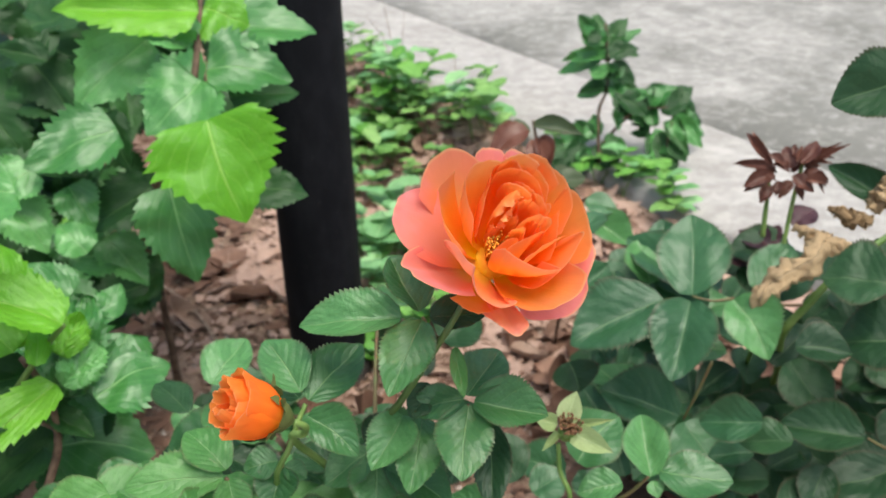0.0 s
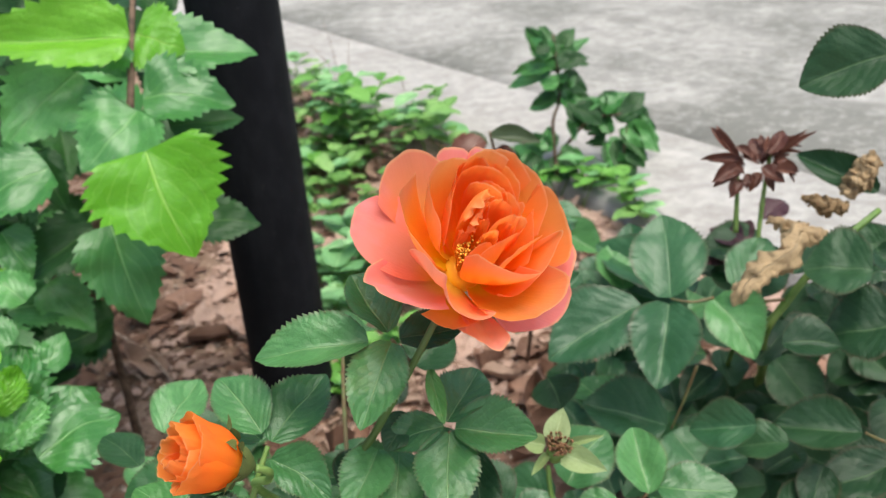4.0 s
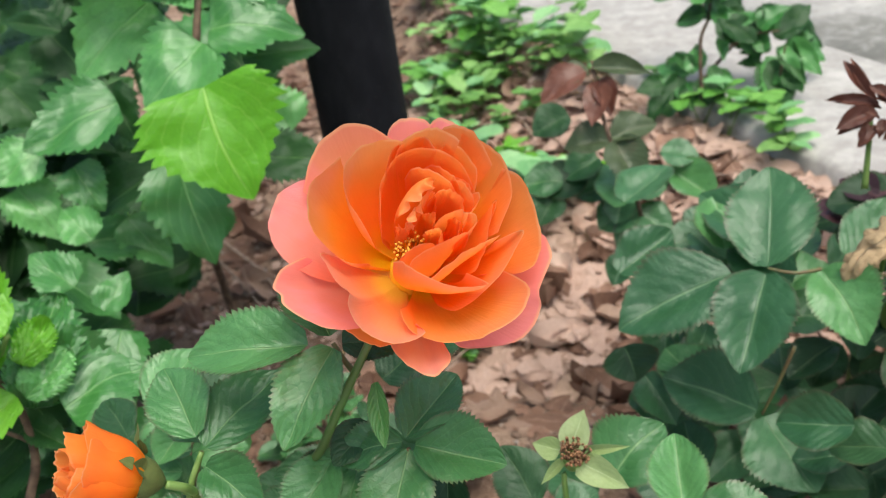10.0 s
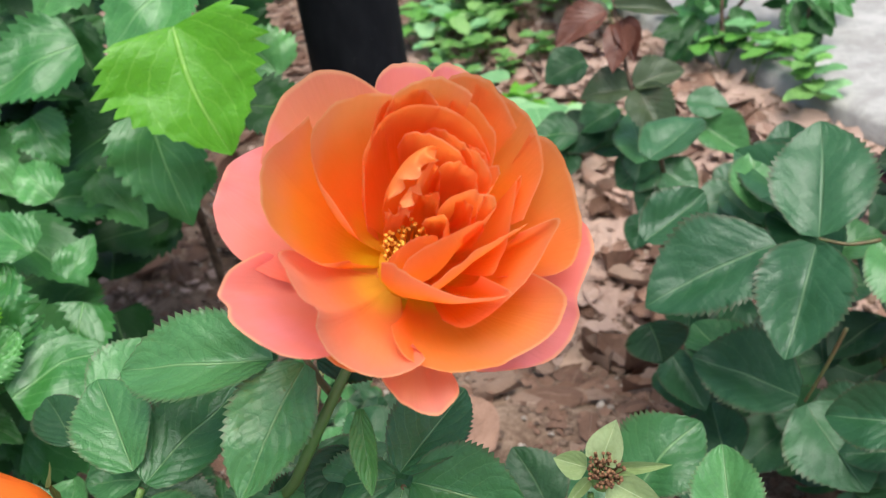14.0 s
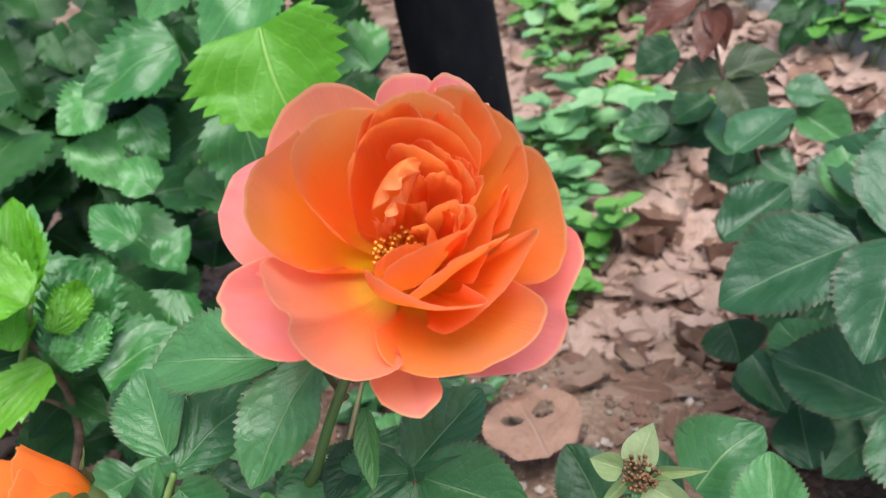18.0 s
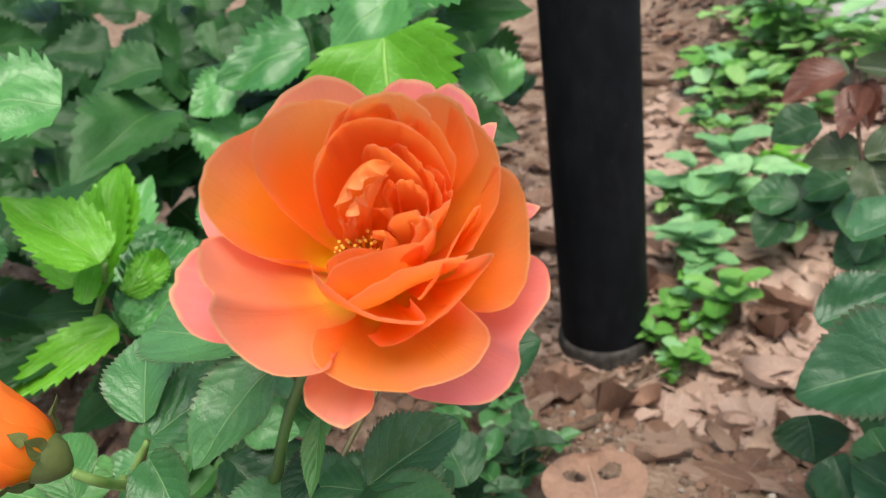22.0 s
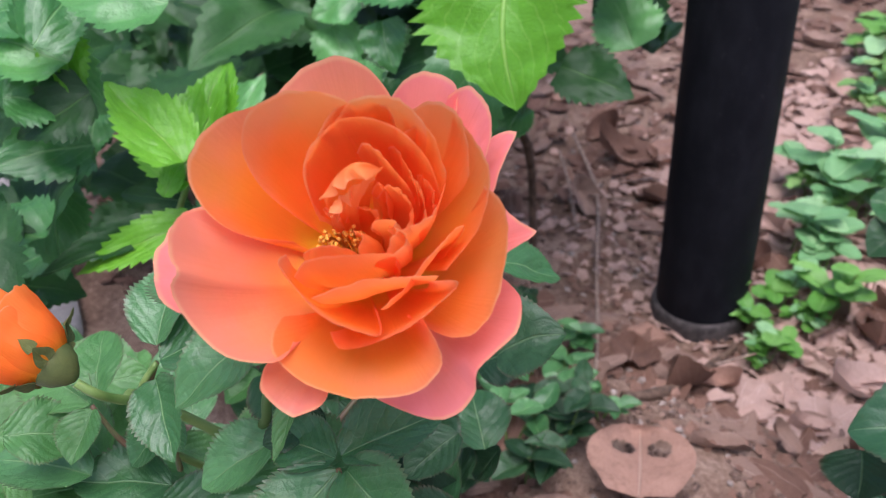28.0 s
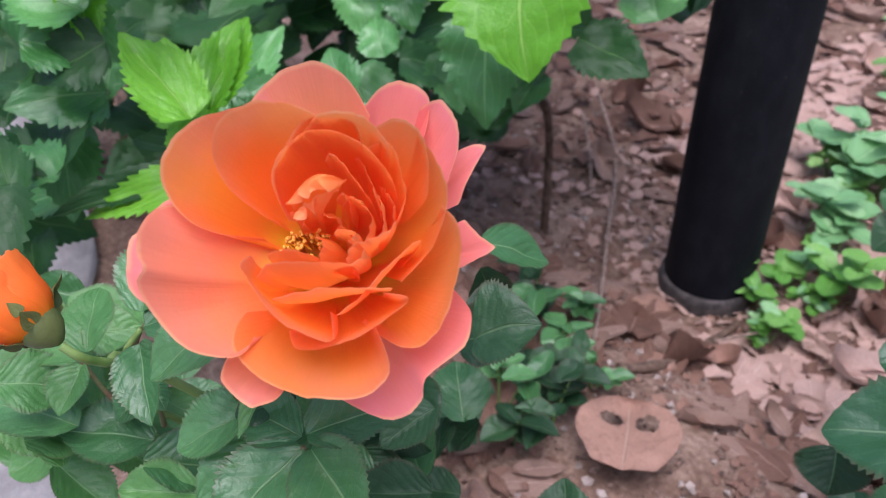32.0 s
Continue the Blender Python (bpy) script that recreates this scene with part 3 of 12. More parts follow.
def rim_petal_mesh(seed, rim, bulge, material, curl=0.0, ripple=0.0004, r0=0.0028, h0=0.0, spread=0.22):
    """One petal spanned from the heart to its rim; the rim is given by a few (angle, radius, height) in the flower's frame."""
    pts = [Vector((r * math.cos(radians(a)), r * math.sin(radians(a)), h)) for a, r, h in rim]
    rng = random.Random(seed)
    off = Vector((rng.random() * 30, rng.random() * 30, rng.random() * 30))
    rows, cols = 18, 30
    curve = []
    n = len(pts)
    for k in range(cols + 1):
        f = k / cols * (n - 1)
        i = min(int(f), n - 2)
        t = f - i
        p0, p1, p2, p3 = pts[max(i - 1, 0)], pts[i], pts[i + 1], pts[min(i + 2, n - 1)]
        curve.append(0.5 * ((2 * p1) + (p2 - p0) * t + (2 * p0 - 5 * p1 + 4 * p2 - p3) * t * t + (3 * p1 - p0 - 3 * p2 + p3) * t ** 3))
    body = [sum(curve[max(0, k - 9):k + 10], Vector()) / len(curve[max(0, k - 9):k + 10]) for k in range(cols + 1)]
    middle = sum(pts, Vector()) / n
    a0 = math.atan2(middle.y, middle.x)
    size = max(p.length for p in pts)
    verts, uvs, faces = [], [], []
    for i in range(rows + 1):
        u = i / rows
        for k, r in enumerate(curve):
            v = 2 * k / cols - 1
            da = (math.atan2(r.y, r.x) - a0 + math.pi) % (2 * math.pi) - math.pi
            b = Vector((r0 * math.cos(a0 + da * spread), r0 * math.sin(a0 + da * spread), h0))
            d = r - b
            out = unit((r.x, r.y, 0)) if r.xy.length > 1e-5 else Vector((1, 0, 0))
            dr = d.dot(out)
            nrm = out * d.z - Vector((0, 0, dr))
            mid = b + (body[k].lerp(r, 0.3) - b) * 0.5 + nrm * bulge
            p = b * (1 - u) ** 2 + mid * 2 * u * (1 - u) + r * u * u
            away = unit(nrm) if nrm.length > 1e-6 else Vector((0, 0, -1))
            q = off + Vector((u * 2.0, v * 2.2 * r.length / size, 0))
            p = p + away * (curl * max(0.0, u - 0.6) ** 2 * 6 + ripple * 1.6 * noise.noise(q) * u + ripple * noise.noise(q * 3.7) * u ** 4)
            p = p + unit(d) * (ripple * 1.2 * noise.noise(q * 3.1 + off) * u ** 4)
            verts.append(p)
            uvs.append((0.5 + v / 2 * 0.93, u))
    m = cols + 1
    for i in range(rows):
        for k in range(cols):
            a = i * m + k
            faces.append((a, a + 1, a + m + 1, a + m))
    return mesh_of("petal", verts, faces, material, uvs)


def fold_petal_mesh(seed, rails, material, ripple=0.0004, frill=0.0):
    """A petal lofted through a few rails from its foot to its free edge, so that its tip can fold over."""
    rng = random.Random(seed)
    off = Vector((rng.random() * 30, rng.random() * 30, rng.random() * 30))

    def along(pts, count):
        res, n = [], len(pts)
        for k in range(count + 1):
            f = k / count * (n - 1)
            i = min(int(f), n - 2)
            t = f - i
            p0, p1, p2, p3 = pts[max(i - 1, 0)], pts[i], pts[i + 1], pts[min(i + 2, n - 1)]
            res.append(0.5 * ((2 * p1) + (p2 - p0) * t + (2 * p0 - 5 * p1 + 4 * p2 - p3) * t * t + (3 * p1 - p0 - 3 * p2 + p3) * t ** 3))
        return res
    cols, rows = 26, 22
    lines = [along([Vector((r * math.cos(radians(a)), r * math.sin(radians(a)), h)) for a, r, h in rail], cols) for rail in rails]
    fans = [along([line[k] for line in lines], rows) for k in range(cols + 1)]
    verts, uvs, faces = [], [], []
    for i in range(rows + 1):
        for k in range(cols + 1):
            u, v = i / rows, k / cols
            q = off + Vector((u * 3.0, v * 4.0, 0))
            verts.append(fans[k][i] + Vector((noise.noise(q), noise.noise(q + off), noise.noise(q * 1.7))) * ripple * 2 * u + Vector((math.cos(v * 21), math.sin(v * 17), math.sin(v * 26))) * frill * max(0.0, u - 0.7) / 0.3)
            uvs.append((0.04 + 0.92 * v, u))
    m = cols + 1
    for i in range(rows):
        for k in range(cols):
            a = i * m + k
            faces.append((a, a + 1, a + m + 1, a + m))
    return mesh_of("petal", verts, faces, material, uvs)


flower_core = lathe("flower", [(0.0016, -0.017), (0.0032, -0.013), (0.0048, -0.008), (0.005, -0.004), (0.0036, -0.001), (0.002, 0.0)], STEM_GREEN, 16)
flower = child("flower", flower_core, rose_bush, FLOWER, "fully open orange rose with salmon-pink outer petals")
child("receptacle", lathe("receptacle", [(0.001, -0.007), (0.0062, -0.005), (0.0072, -0.001), (0.006, 0.002), (0.003, 0.0034), (0.0008, 0.0036)], plain_material("receptacle_yellow", (0.85, 0.42, 0.015), (0.9, 0.55, 0.03), 0.6, 200), 20), flower, None, "yellow heart of the flower")
flower_seed = [100]


def petal(phi, r, h, width, bulge, cup, material, **more):
    flower_seed[0] += 1
    return child("petal", petal_mesh(flower_seed[0], radians(phi), r, h, width, bulge, cup, material, **more), flower)


def rim_petal(material, bulge, rim, **more):
    flower_seed[0] += 1
    return child("petal", rim_petal_mesh(flower_seed[0], rim, bulge, material, **more), flower)


def fold_petal(material, rails, **more):
    flower_seed[0] += 1
    return child("petal", fold_petal_mesh(flower_seed[0], rails, material, **more), flower)


petal(-37, 0.04, 0.014, 0.03, 0.14, 0.045, PETAL_OUT, curl=0.003)
rim_petal(PETAL_OUT, 0.16, ((-17, 0.0290, 0.0100), (-9, 0.0352, 0.0135), (-2, 0.0384, 0.0143), (4, 0.0372, 0.0178), (10, 0.0372, 0.0204), (18, 0.0356, 0.0228), (28, 0.0334, 0.0254), (37, 0.0305, 0.0255), (44, 0.0255, 0.0205)), curl=0.002, h0=-0.006)
rim_petal(PETAL_BLUSH, 0.16, ((-46, 0.0356, 0.0140), (-61, 0.0399, 0.0170), (-76, 0.0414, 0.0190), (-88, 0.0388, 0.0180), (-100, 0.0323, 0.0150)), h0=-0.006)
rim_petal(PETAL_OUT, 0.14, ((-94, 0.0344, 0.0120), (-97, 0.0400, 0.0120), (-103, 0.0429, 0.0120), (-112, 0.0425, 0.0120), (-120, 0.0358, 0.0120)), h0=-0.006)
rim_petal(PETAL_OUT, 0.14, ((-113, 0.0394, 0.0130), (-117, 0.0432, 0.0140), (-126, 0.0416, 0.0140), (-132, 0.0386, 0.0130), (-140, 0.0330, 0.0120)), h0=-0.006)
rim_petal(PETAL_OUT, 0.08, ((-125, 0.0374, 0.0040), (-128, 0.0420, 0.0050), (-131, 0.0436, 0.0050), (-135, 0.0384, 0.0050), (-143, 0.0322, 0.0040)), curl=0.002, h0=-0.007)
rim_petal(PETAL_OUT, 0.08, ((-151, 0.0325, 0.0066), (-159, 0.0354, 0.0066), (-163, 0.0381, 0.0066), (-166, 0.0351, 0.0066), (-170, 0.0306, 0.0066)), curl=0.002, h0=-0.007)
rim_petal(PETAL_OUT, 0.12, ((-179, 0.0307, 0.0116), (174, 0.0366, 0.0116), (165, 0.0386, 0.0110), (149, 0.0360, 0.0095), (142, 0.0379, 0.0060), (129, 0.0368, 0.0010), (108, 0.0276, -0.0010), (102, 0.0234, -0.0010)), curl=0.001, h0=-0.007)
rim_petal(PETAL_BLUSH, 0.12, ((58, 0.0225, 0.0060), (64, 0.0268, 0.0115), (71, 0.0302, 0.0138), (81, 0.0326, 0.0105), (88, 0.0308, 0.0116), (93, 0.0270, 0.0100), (88, 0.0215, 0.0060)), curl=0.003, h0=-0.008)
rim_petal(PETAL_MID, 0.14, ((29, 0.0279, 0.0090), (50, 0.0273, 0.0080), (69, 0.0229, 0.0060), (92, 0.0185, 0.0040)), h0=-0.005)
rim_petal(PETAL_BLUSH, 0.2, ((-14, 0.0166, 0.0085), (-9, 0.0235, 0.0200), (0, 0.0256, 0.0300), (11, 0.0255, 0.0348), (22, 0.0259, 0.0352), (31, 0.0253, 0.0345), (35, 0.0280, 0.0334), (46, 0.0295, 0.0270), (60, 0.0292, 0.0234), (71, 0.0269, 0.0205), (79, 0.0239, 0.0185), (70, 0.0195, 0.0115)), curl=0.0005, h0=-0.003)
rim_petal(PETAL_MID, 0.2, ((60, 0.0165, 0.0150), (65, 0.0206, 0.0172), (73, 0.0242, 0.0180), (89, 0.0272, 0.0168), (105, 0.0292, 0.0156), (113, 0.0303, 0.0158), (124, 0.0322, 0.0162), (135, 0.0331, 0.0170), (144, 0.0312, 0.0182), (150, 0.0223, 0.0165)), curl=0.001, h0=-0.002)
rim_petal(PETAL_MID, 0.22, ((-155, 0.0322, 0.0230), (-164, 0.0351, 0.0220), (-177, 0.0349, 0.0200), (169, 0.0347, 0.0180), (159, 0.0337, 0.0160), (151, 0.0299, 0.0150), (145, 0.0196, 0.0130)), h0=-0.003)
rim_petal(PETAL_MID, 0.19, ((-63, 0.0295, 0.0280), (-49, 0.0293, 0.0300), (-38, 0.0301, 0.0320), (-24, 0.0284, 0.0340), (-13, 0.0269, 0.0330), (-2, 0.0234, 0.0290), (4, 0.0190, 0.0220), (-8, 0.0127, 0.0095)), h0=-0.001)
rim_petal(PETAL_MID, 0.28, ((-97, 0.0240, 0.0330), (-81, 0.0244, 0.0360), (-63, 0.0245, 0.0370), (-48, 0.0228, 0.0370), (-36, 0.0193, 0.0340), (-27, 0.0149, 0.0270), (-28, 0.0108, 0.0110)))
rim_petal(PETAL_MID, 0.28, ((-90, 0.0206, 0.0310), (-98, 0.0240, 0.0338), (-108, 0.0262, 0.0345), (-118, 0.0278, 0.0338), (-131, 0.0275, 0.0315)))
rim_petal(PETAL_MID, 0.26, ((-116, 0.0272, 0.0280), (-121, 0.0320, 0.0282), (-128, 0.0338, 0.0280), (-137, 0.0334, 0.0272), (-151, 0.0301, 0.0250)))
rim_petal(PETAL_MID, 0.26, ((-129, 0.0332, 0.0260), (-141, 0.0341, 0.0250), (-153, 0.0335, 0.0244), (-169, 0.0299, 0.0220), (175, 0.0233, 0.0170)))
rim_petal(PETAL_MID, 0.3, ((95, 0.0169, 0.0135), (104, 0.0205, 0.0155), (120, 0.0217, 0.0175), (136, 0.0231, 0.0200), (154, 0.0256, 0.0225), (168, 0.0288, 0.0244), (166, 0.0216, 0.0190)))
rim_petal(PETAL_MID, 0.3, ((29, 0.0089, 0.0220), (47, 0.0094, 0.0275), (63, 0.0105, 0.0275), (99, 0.0150, 0.0260), (116, 0.0187, 0.0245), (130, 0.0222, 0.0225), (134, 0.0152, 0.0180)))
rim_petal(PETAL_IN, 0.3, ((136, 0.0174, 0.0200), (158, 0.0186, 0.0210), (-178, 0.0214, 0.0210), (-167, 0.0246, 0.0195), (-166, 0.0264, 0.0185), (-176, 0.0224, 0.0160)))
rim_petal(PETAL_IN, 0.3, ((84, 0.0120, 0.0200), (119, 0.0106, 0.0235), (145, 0.0130, 0.0245), (160, 0.0177, 0.0235), (170, 0.0230, 0.0200)))
rim_petal(PETAL_IN, 0.3, ((57, 0.0098, 0.0210), (65, 0.0063, 0.0235), (145, 0.0062, 0.0240), (173, 0.0134, 0.0225), (168, 0.0142, 0.0190)))
rim_petal(PETAL_IN, 0.28, ((28, 0.0064, 0.0190), (36, 0.0034, 0.0210), (154, 0.0026, 0.0210), (168, 0.0052, 0.0180)))
rim_petal(PETAL_MID, 0.3, ((-79, 0.0180, 0.0300), (-89, 0.0226, 0.0320), (-101, 0.0252, 0.0320), (-112, 0.0260, 0.0310), (-119, 0.0236, 0.0290)))
rim_petal(PETAL_PALE, 0.3, ((-42, 0.0096, 0.0110), (-58, 0.0126, 0.0245), (-70, 0.0163, 0.0278), (-81, 0.0189, 0.0295), (-88, 0.0203, 0.0302)), h0=-0.001, r0=0.004)
rim_petal(PETAL_IN, 0.32, ((-44, 0.0103, 0.0130), (-61, 0.0131, 0.0245), (-71, 0.0157, 0.0280), (-87, 0.0198, 0.0305), (-101, 0.0226, 0.0310), (-119, 0.0240, 0.0295), (-136, 0.0244, 0.0260), (-151, 0.0234, 0.0200)))
rim_petal(PETAL_IN, 0.3, ((-120, 0.0235, 0.0270), (-125, 0.0278, 0.0280), (-135, 0.0276, 0.0270), (-148, 0.0253, 0.0240), (-157, 0.0202, 0.0180)))
rim_petal(PETAL_IN, 0.3, ((-97, 0.0182, 0.0225), (-103, 0.0190, 0.0258), (-116, 0.0188, 0.0272), (-132, 0.0182, 0.0260), (-141, 0.0187, 0.0222), (-150, 0.0178, 0.0175)))
rim_petal(PETAL_IN, 0.3, ((-112, 0.0212, 0.0220), (-118, 0.0216, 0.0244), (-126, 0.0212, 0.0252), (-135, 0.0204, 0.0251), (-142, 0.0199, 0.0240), (-149, 0.0188, 0.0195)))
rim_petal(PETAL_IN, 0.32, ((-134, 0.0196, 0.0220), (-139, 0.0202, 0.0241), (-147, 0.0205, 0.0244), (-154, 0.0201, 0.0235), (-161, 0.0194, 0.0225), (-167, 0.0172, 0.0180)))
rim_petal(PETAL_IN, 0.32, ((-133, 0.0212, 0.0205), (-139, 0.0219, 0.0223), (-146, 0.0222, 0.0220), (-153, 0.0216, 0.0208), (-159, 0.0196, 0.0172)))
rim_petal(PETAL_IN, 0.3, ((175, 0.0124, 0.0215), (-176, 0.0138, 0.0248), (-172, 0.0150, 0.0258), (-168, 0.0174, 0.0247), (-163, 0.0202, 0.0237), (-156, 0.0219, 0.0221), (-149, 0.0208, 0.0180)), ripple=0.0006)
rim_petal(PETAL_IN, 0.32, ((-122, 0.0124, 0.0180), (-128, 0.0142, 0.0222), (-135, 0.0160, 0.0240), (-142, 0.0171, 0.0240), (-150, 0.0175, 0.0227), (-158, 0.0168, 0.0219), (-166, 0.0150, 0.0200)), ripple=0.0007)
rim_petal(PETAL_IN, 0.34, ((-117, 0.0122, 0.0185), (-123, 0.0144, 0.0228), (-127, 0.0147, 0.0228), (-131, 0.0135, 0.0200), (-136, 0.0115, 0.0145)), ripple=0.0006)
rim_petal(PETAL_IN, 0.3, ((-147, 0.0078, 0.0175), (-151, 0.0097, 0.0210), (-158, 0.0132, 0.0232), (-170, 0.0149, 0.0256), (-180, 0.0169, 0.0253), (172, 0.0142, 0.0222), (161, 0.0092, 0.0185)), ripple=0.0009)
rim_petal(PETAL_IN, 0.3, ((-136, 0.0038, 0.0160), (-147, 0.0049, 0.0198), (-163, 0.0063, 0.0222), (177, 0.0073, 0.0217), (163, 0.0062, 0.0180)), ripple=0.0008)
rim_petal(PETAL_IN, 0.3, ((-92, 0.0056, 0.0150), (-108, 0.0074, 0.0192), (-122, 0.0092, 0.0202), (-138, 0.0100, 0.0192), (-150, 0.0080, 0.0160)), ripple=0.0014)
rim_petal(PETAL_IN, 0.3, ((170, 0.0105, 0.0175), (-178, 0.0122, 0.0208), (-166, 0.0128, 0.0214), (-155, 0.0112, 0.0190)), ripple=0.0012)
fold_petal(PETAL_PALE, [((-56, 0.0064, 0.0080), (-67, 0.0073, 0.0070), (-80, 0.0073, 0.0070), (-97, 0.0067, 0.0070), (-107, 0.0066, 0.0070)), ((-62, 0.0083, 0.0155), (-76, 0.0098, 0.0185), (-98, 0.0122, 0.0210), (-107, 0.0137, 0.0210), (-114, 0.0142, 0.0195)), ((-70, 0.0086, 0.0218), (-82, 0.0109, 0.0230), (-101, 0.0134, 0.0266), (-115, 0.0149, 0.0288), (-123, 0.0166, 0.0256)), ((-71, 0.0082, 0.0227), (-89, 0.0100, 0.0252), (-104, 0.0115, 0.0283), (-116, 0.0131, 0.0299), (-123, 0.0164, 0.0257)), ((-73, 0.0078, 0.0224), (-91, 0.0087, 0.0250), (-105, 0.0090, 0.0274), (-117, 0.0110, 0.0279), (-126, 0.0128, 0.0284), (-124, 0.0163, 0.0251))], ripple=0.0004, frill=0.0007)
fold_petal(PETAL_PALE, [((-60, 0.0066, 0.0080), (-80, 0.0062, 0.0080), (-105, 0.0060, 0.0090)), ((-78, 0.0064, 0.0165), (-100, 0.0068, 0.0190), (-118, 0.0088, 0.0195)), ((-86, 0.0066, 0.0212), (-104, 0.0082, 0.0248), (-116, 0.0112, 0.0256), (-124, 0.0140, 0.0260)), ((-98, 0.0051, 0.0222), (-106, 0.0072, 0.0240), (-118, 0.0079, 0.0233), (-119, 0.0114, 0.0222), (-126, 0.0138, 0.0246))], ripple=0.0006, frill=0.0008)
fold_petal(PETAL_PALE, [((-48, 0.0062, 0.0085), (-72, 0.0050, 0.0080)), ((-58, 0.0072, 0.0140), (-88, 0.0050, 0.0150)), ((-64, 0.0074, 0.0185), (-78, 0.0060, 0.0190), (-97, 0.0045, 0.0205))], ripple=0.0006, frill=0.0006)


def stamens(name, parent, count, spread, rise, material, seed, radius=0.00035, label="golden stamens"):
    """Many fine filaments with knobbed tips, in one mesh."""
    rng = random.Random(seed)
    verts, faces, uvs = [], [], []
    for _ in range(count):
        a, r = rng.random() * 6.283, spread * math.sqrt(rng.random())
        foot = Vector((r * 0.5 * math.cos(a), r * 0.5 * math.sin(a), 0.002))
        head = Vector((r * math.cos(a), r * math.sin(a), rise * rng.uniform(0.7, 1.1)))
        bend = foot.lerp(head, 0.6) + Vector((rng.uniform(-1, 1), rng.uniform(-1, 1), 0.5)) * 0.0008
        k0 = len(verts)
        for p, rr in ((foot, radius), (bend, radius * 0.8), (head, radius * 0.7), (head + Vector((0, 0, radius * 1.2)), radius * 2.4), (head + Vector((0, 0, radius * 3.4)), radius * 1.6)):
            for k in range(5):
                b = 6.283 * k / 5
                verts.append(p + Vector((math.cos(b), math.sin(b), 0)) * rr)
                uvs.append((0, 0))
        for i in range(4):
            for k in range(5):
                x, y = k0 + i * 5 + k, k0 + i * 5 + (k + 1) % 5
                faces.append((x, y, y + 5, x + 5))
        faces.append(tuple(range(k0 + 20, k0 + 25)))
    return child("stamen_tuft", mesh_of("stamen_tuft", verts, faces, material, uvs), parent, None, label)


stamens("stamens", flower, 110, 0.0058, 0.0128, STAMEN, 4, 0.00022)

# canes and leaves of the main bush
stalk(rose_bush, [(0.142, 0.279, 0.344), (0.137, 0.277, 0.335), (0.128, 0.276, 0.319), (0.115, 0.279, 0.295), (0.099, 0.289, 0.264), (0.075, 0.370, 0.120), (0.070, 0.400, -0.012)], 0.0012, 0.0018, STEM_ROSE, "cane")
part_leaf = stalk(rose_bush, [(0.133, 0.279, 0.325), (0.129, 0.281, 0.328), (0.125, 0.283, 0.334)], 0.0011, 0.0008, STEM_RED, "leaf")
leaf(part_leaf, "rose", 0, (0.117, 0.282, 0.334), (0.077, 0.276, 0.335), 0.0244, (0.09, -0.48, 0.87))
leaf(part_leaf, "rose", 0, (0.125, 0.282, 0.333), (0.116, 0.254, 0.318), 0.0208, (0.08, -0.49, 0.87))
leaf(part_leaf, "rose", 0, (0.124, 0.284, 0.336), (0.110, 0.299, 0.351), 0.0218, (0.40, -0.42, 0.81))
leaf(part_leaf, "rose", 2, (0.128, 0.283, 0.334), (0.150, 0.288, 0.335), 0.0156, (0.07, -0.49, 0.87))
part_leaf = stalk(rose_bush, [(0.072, 0.262, 0.284), (0.076, 0.263, 0.292), (0.080, 0.266, 0.302)], 0.0011, 0.0008, STEM_RED, "leaf")
leaf(part_leaf, "rose", 0, (0.081, 0.267, 0.303), (0.097, 0.296, 0.314), 0.0223, (0.14, -0.43, 0.89))
leaf(part_leaf, "rose", 0, (0.078, 0.268, 0.306), (0.059, 0.287, 0.319), 0.0208, (0.15, -0.44, 0.89))
leaf(part_leaf, "rose", 0, (0.081, 0.264, 0.298), (0.103, 0.254, 0.290), 0.0177, (0.14, -0.43, 0.89))
leaf(part_leaf, "rose", 0, (0.072, 0.283, 0.292), (0.057, 0.292, 0.299), 0.0194, (0.15, -0.43, 0.89))
part_leaf = stalk(rose_bush, [(0.133, 0.288, 0.276), (0.138, 0.285, 0.284), (0.143, 0.282, 0.294)], 0.0011, 0.0008, STEM_RED, "leaf")
leaf(part_leaf, "rose", 0, (0.145, 0.283, 0.295), (0.175, 0.280, 0.292), 0.0220, (0.04, -0.45, 0.89))
leaf(part_leaf, "rose", 0, (0.143, 0.282, 0.294), (0.143, 0.253, 0.280), 0.0234, (0.05, -0.45, 0.89))
leaf(part_leaf, "rose", 0, (0.141, 0.283, 0.296), (0.118, 0.277, 0.294), 0.0166, (0.05, -0.45, 0.89))
leaf(part_leaf, "rose", 0, (0.142, 0.284, 0.297), (0.154, 0.308, 0.306), 0.0210, (0.04, -0.36, 0.93))
part_leaf = stalk(rose_bush, [(0.097, 0.293, 0.238), (0.100, 0.290, 0.249), (0.102, 0.288, 0.262)], 0.0011, 0.0008, STEM_RED, "leaf")
leaf(part_leaf, "rose", 0, (0.104, 0.289, 0.262), (0.124, 0.305, 0.267), 0.0225, (0.10, -0.42, 0.90))
leaf(part_leaf, "rose", 0, (0.102, 0.287, 0.260), (0.105, 0.265, 0.249), 0.0235, (0.10, -0.41, 0.90))
leaf(part_leaf, "rose", 0, (0.106, 0.288, 0.260), (0.136, 0.272, 0.249), 0.0228, (0.09, -0.42, 0.90))
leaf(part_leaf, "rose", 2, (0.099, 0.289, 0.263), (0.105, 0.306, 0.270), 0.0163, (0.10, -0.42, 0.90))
leaf(part_leaf, "rose", 0, (0.099, 0.288, 0.262), (0.082, 0.273, 0.256), 0.0207, (0.10, -0.42, 0.90))
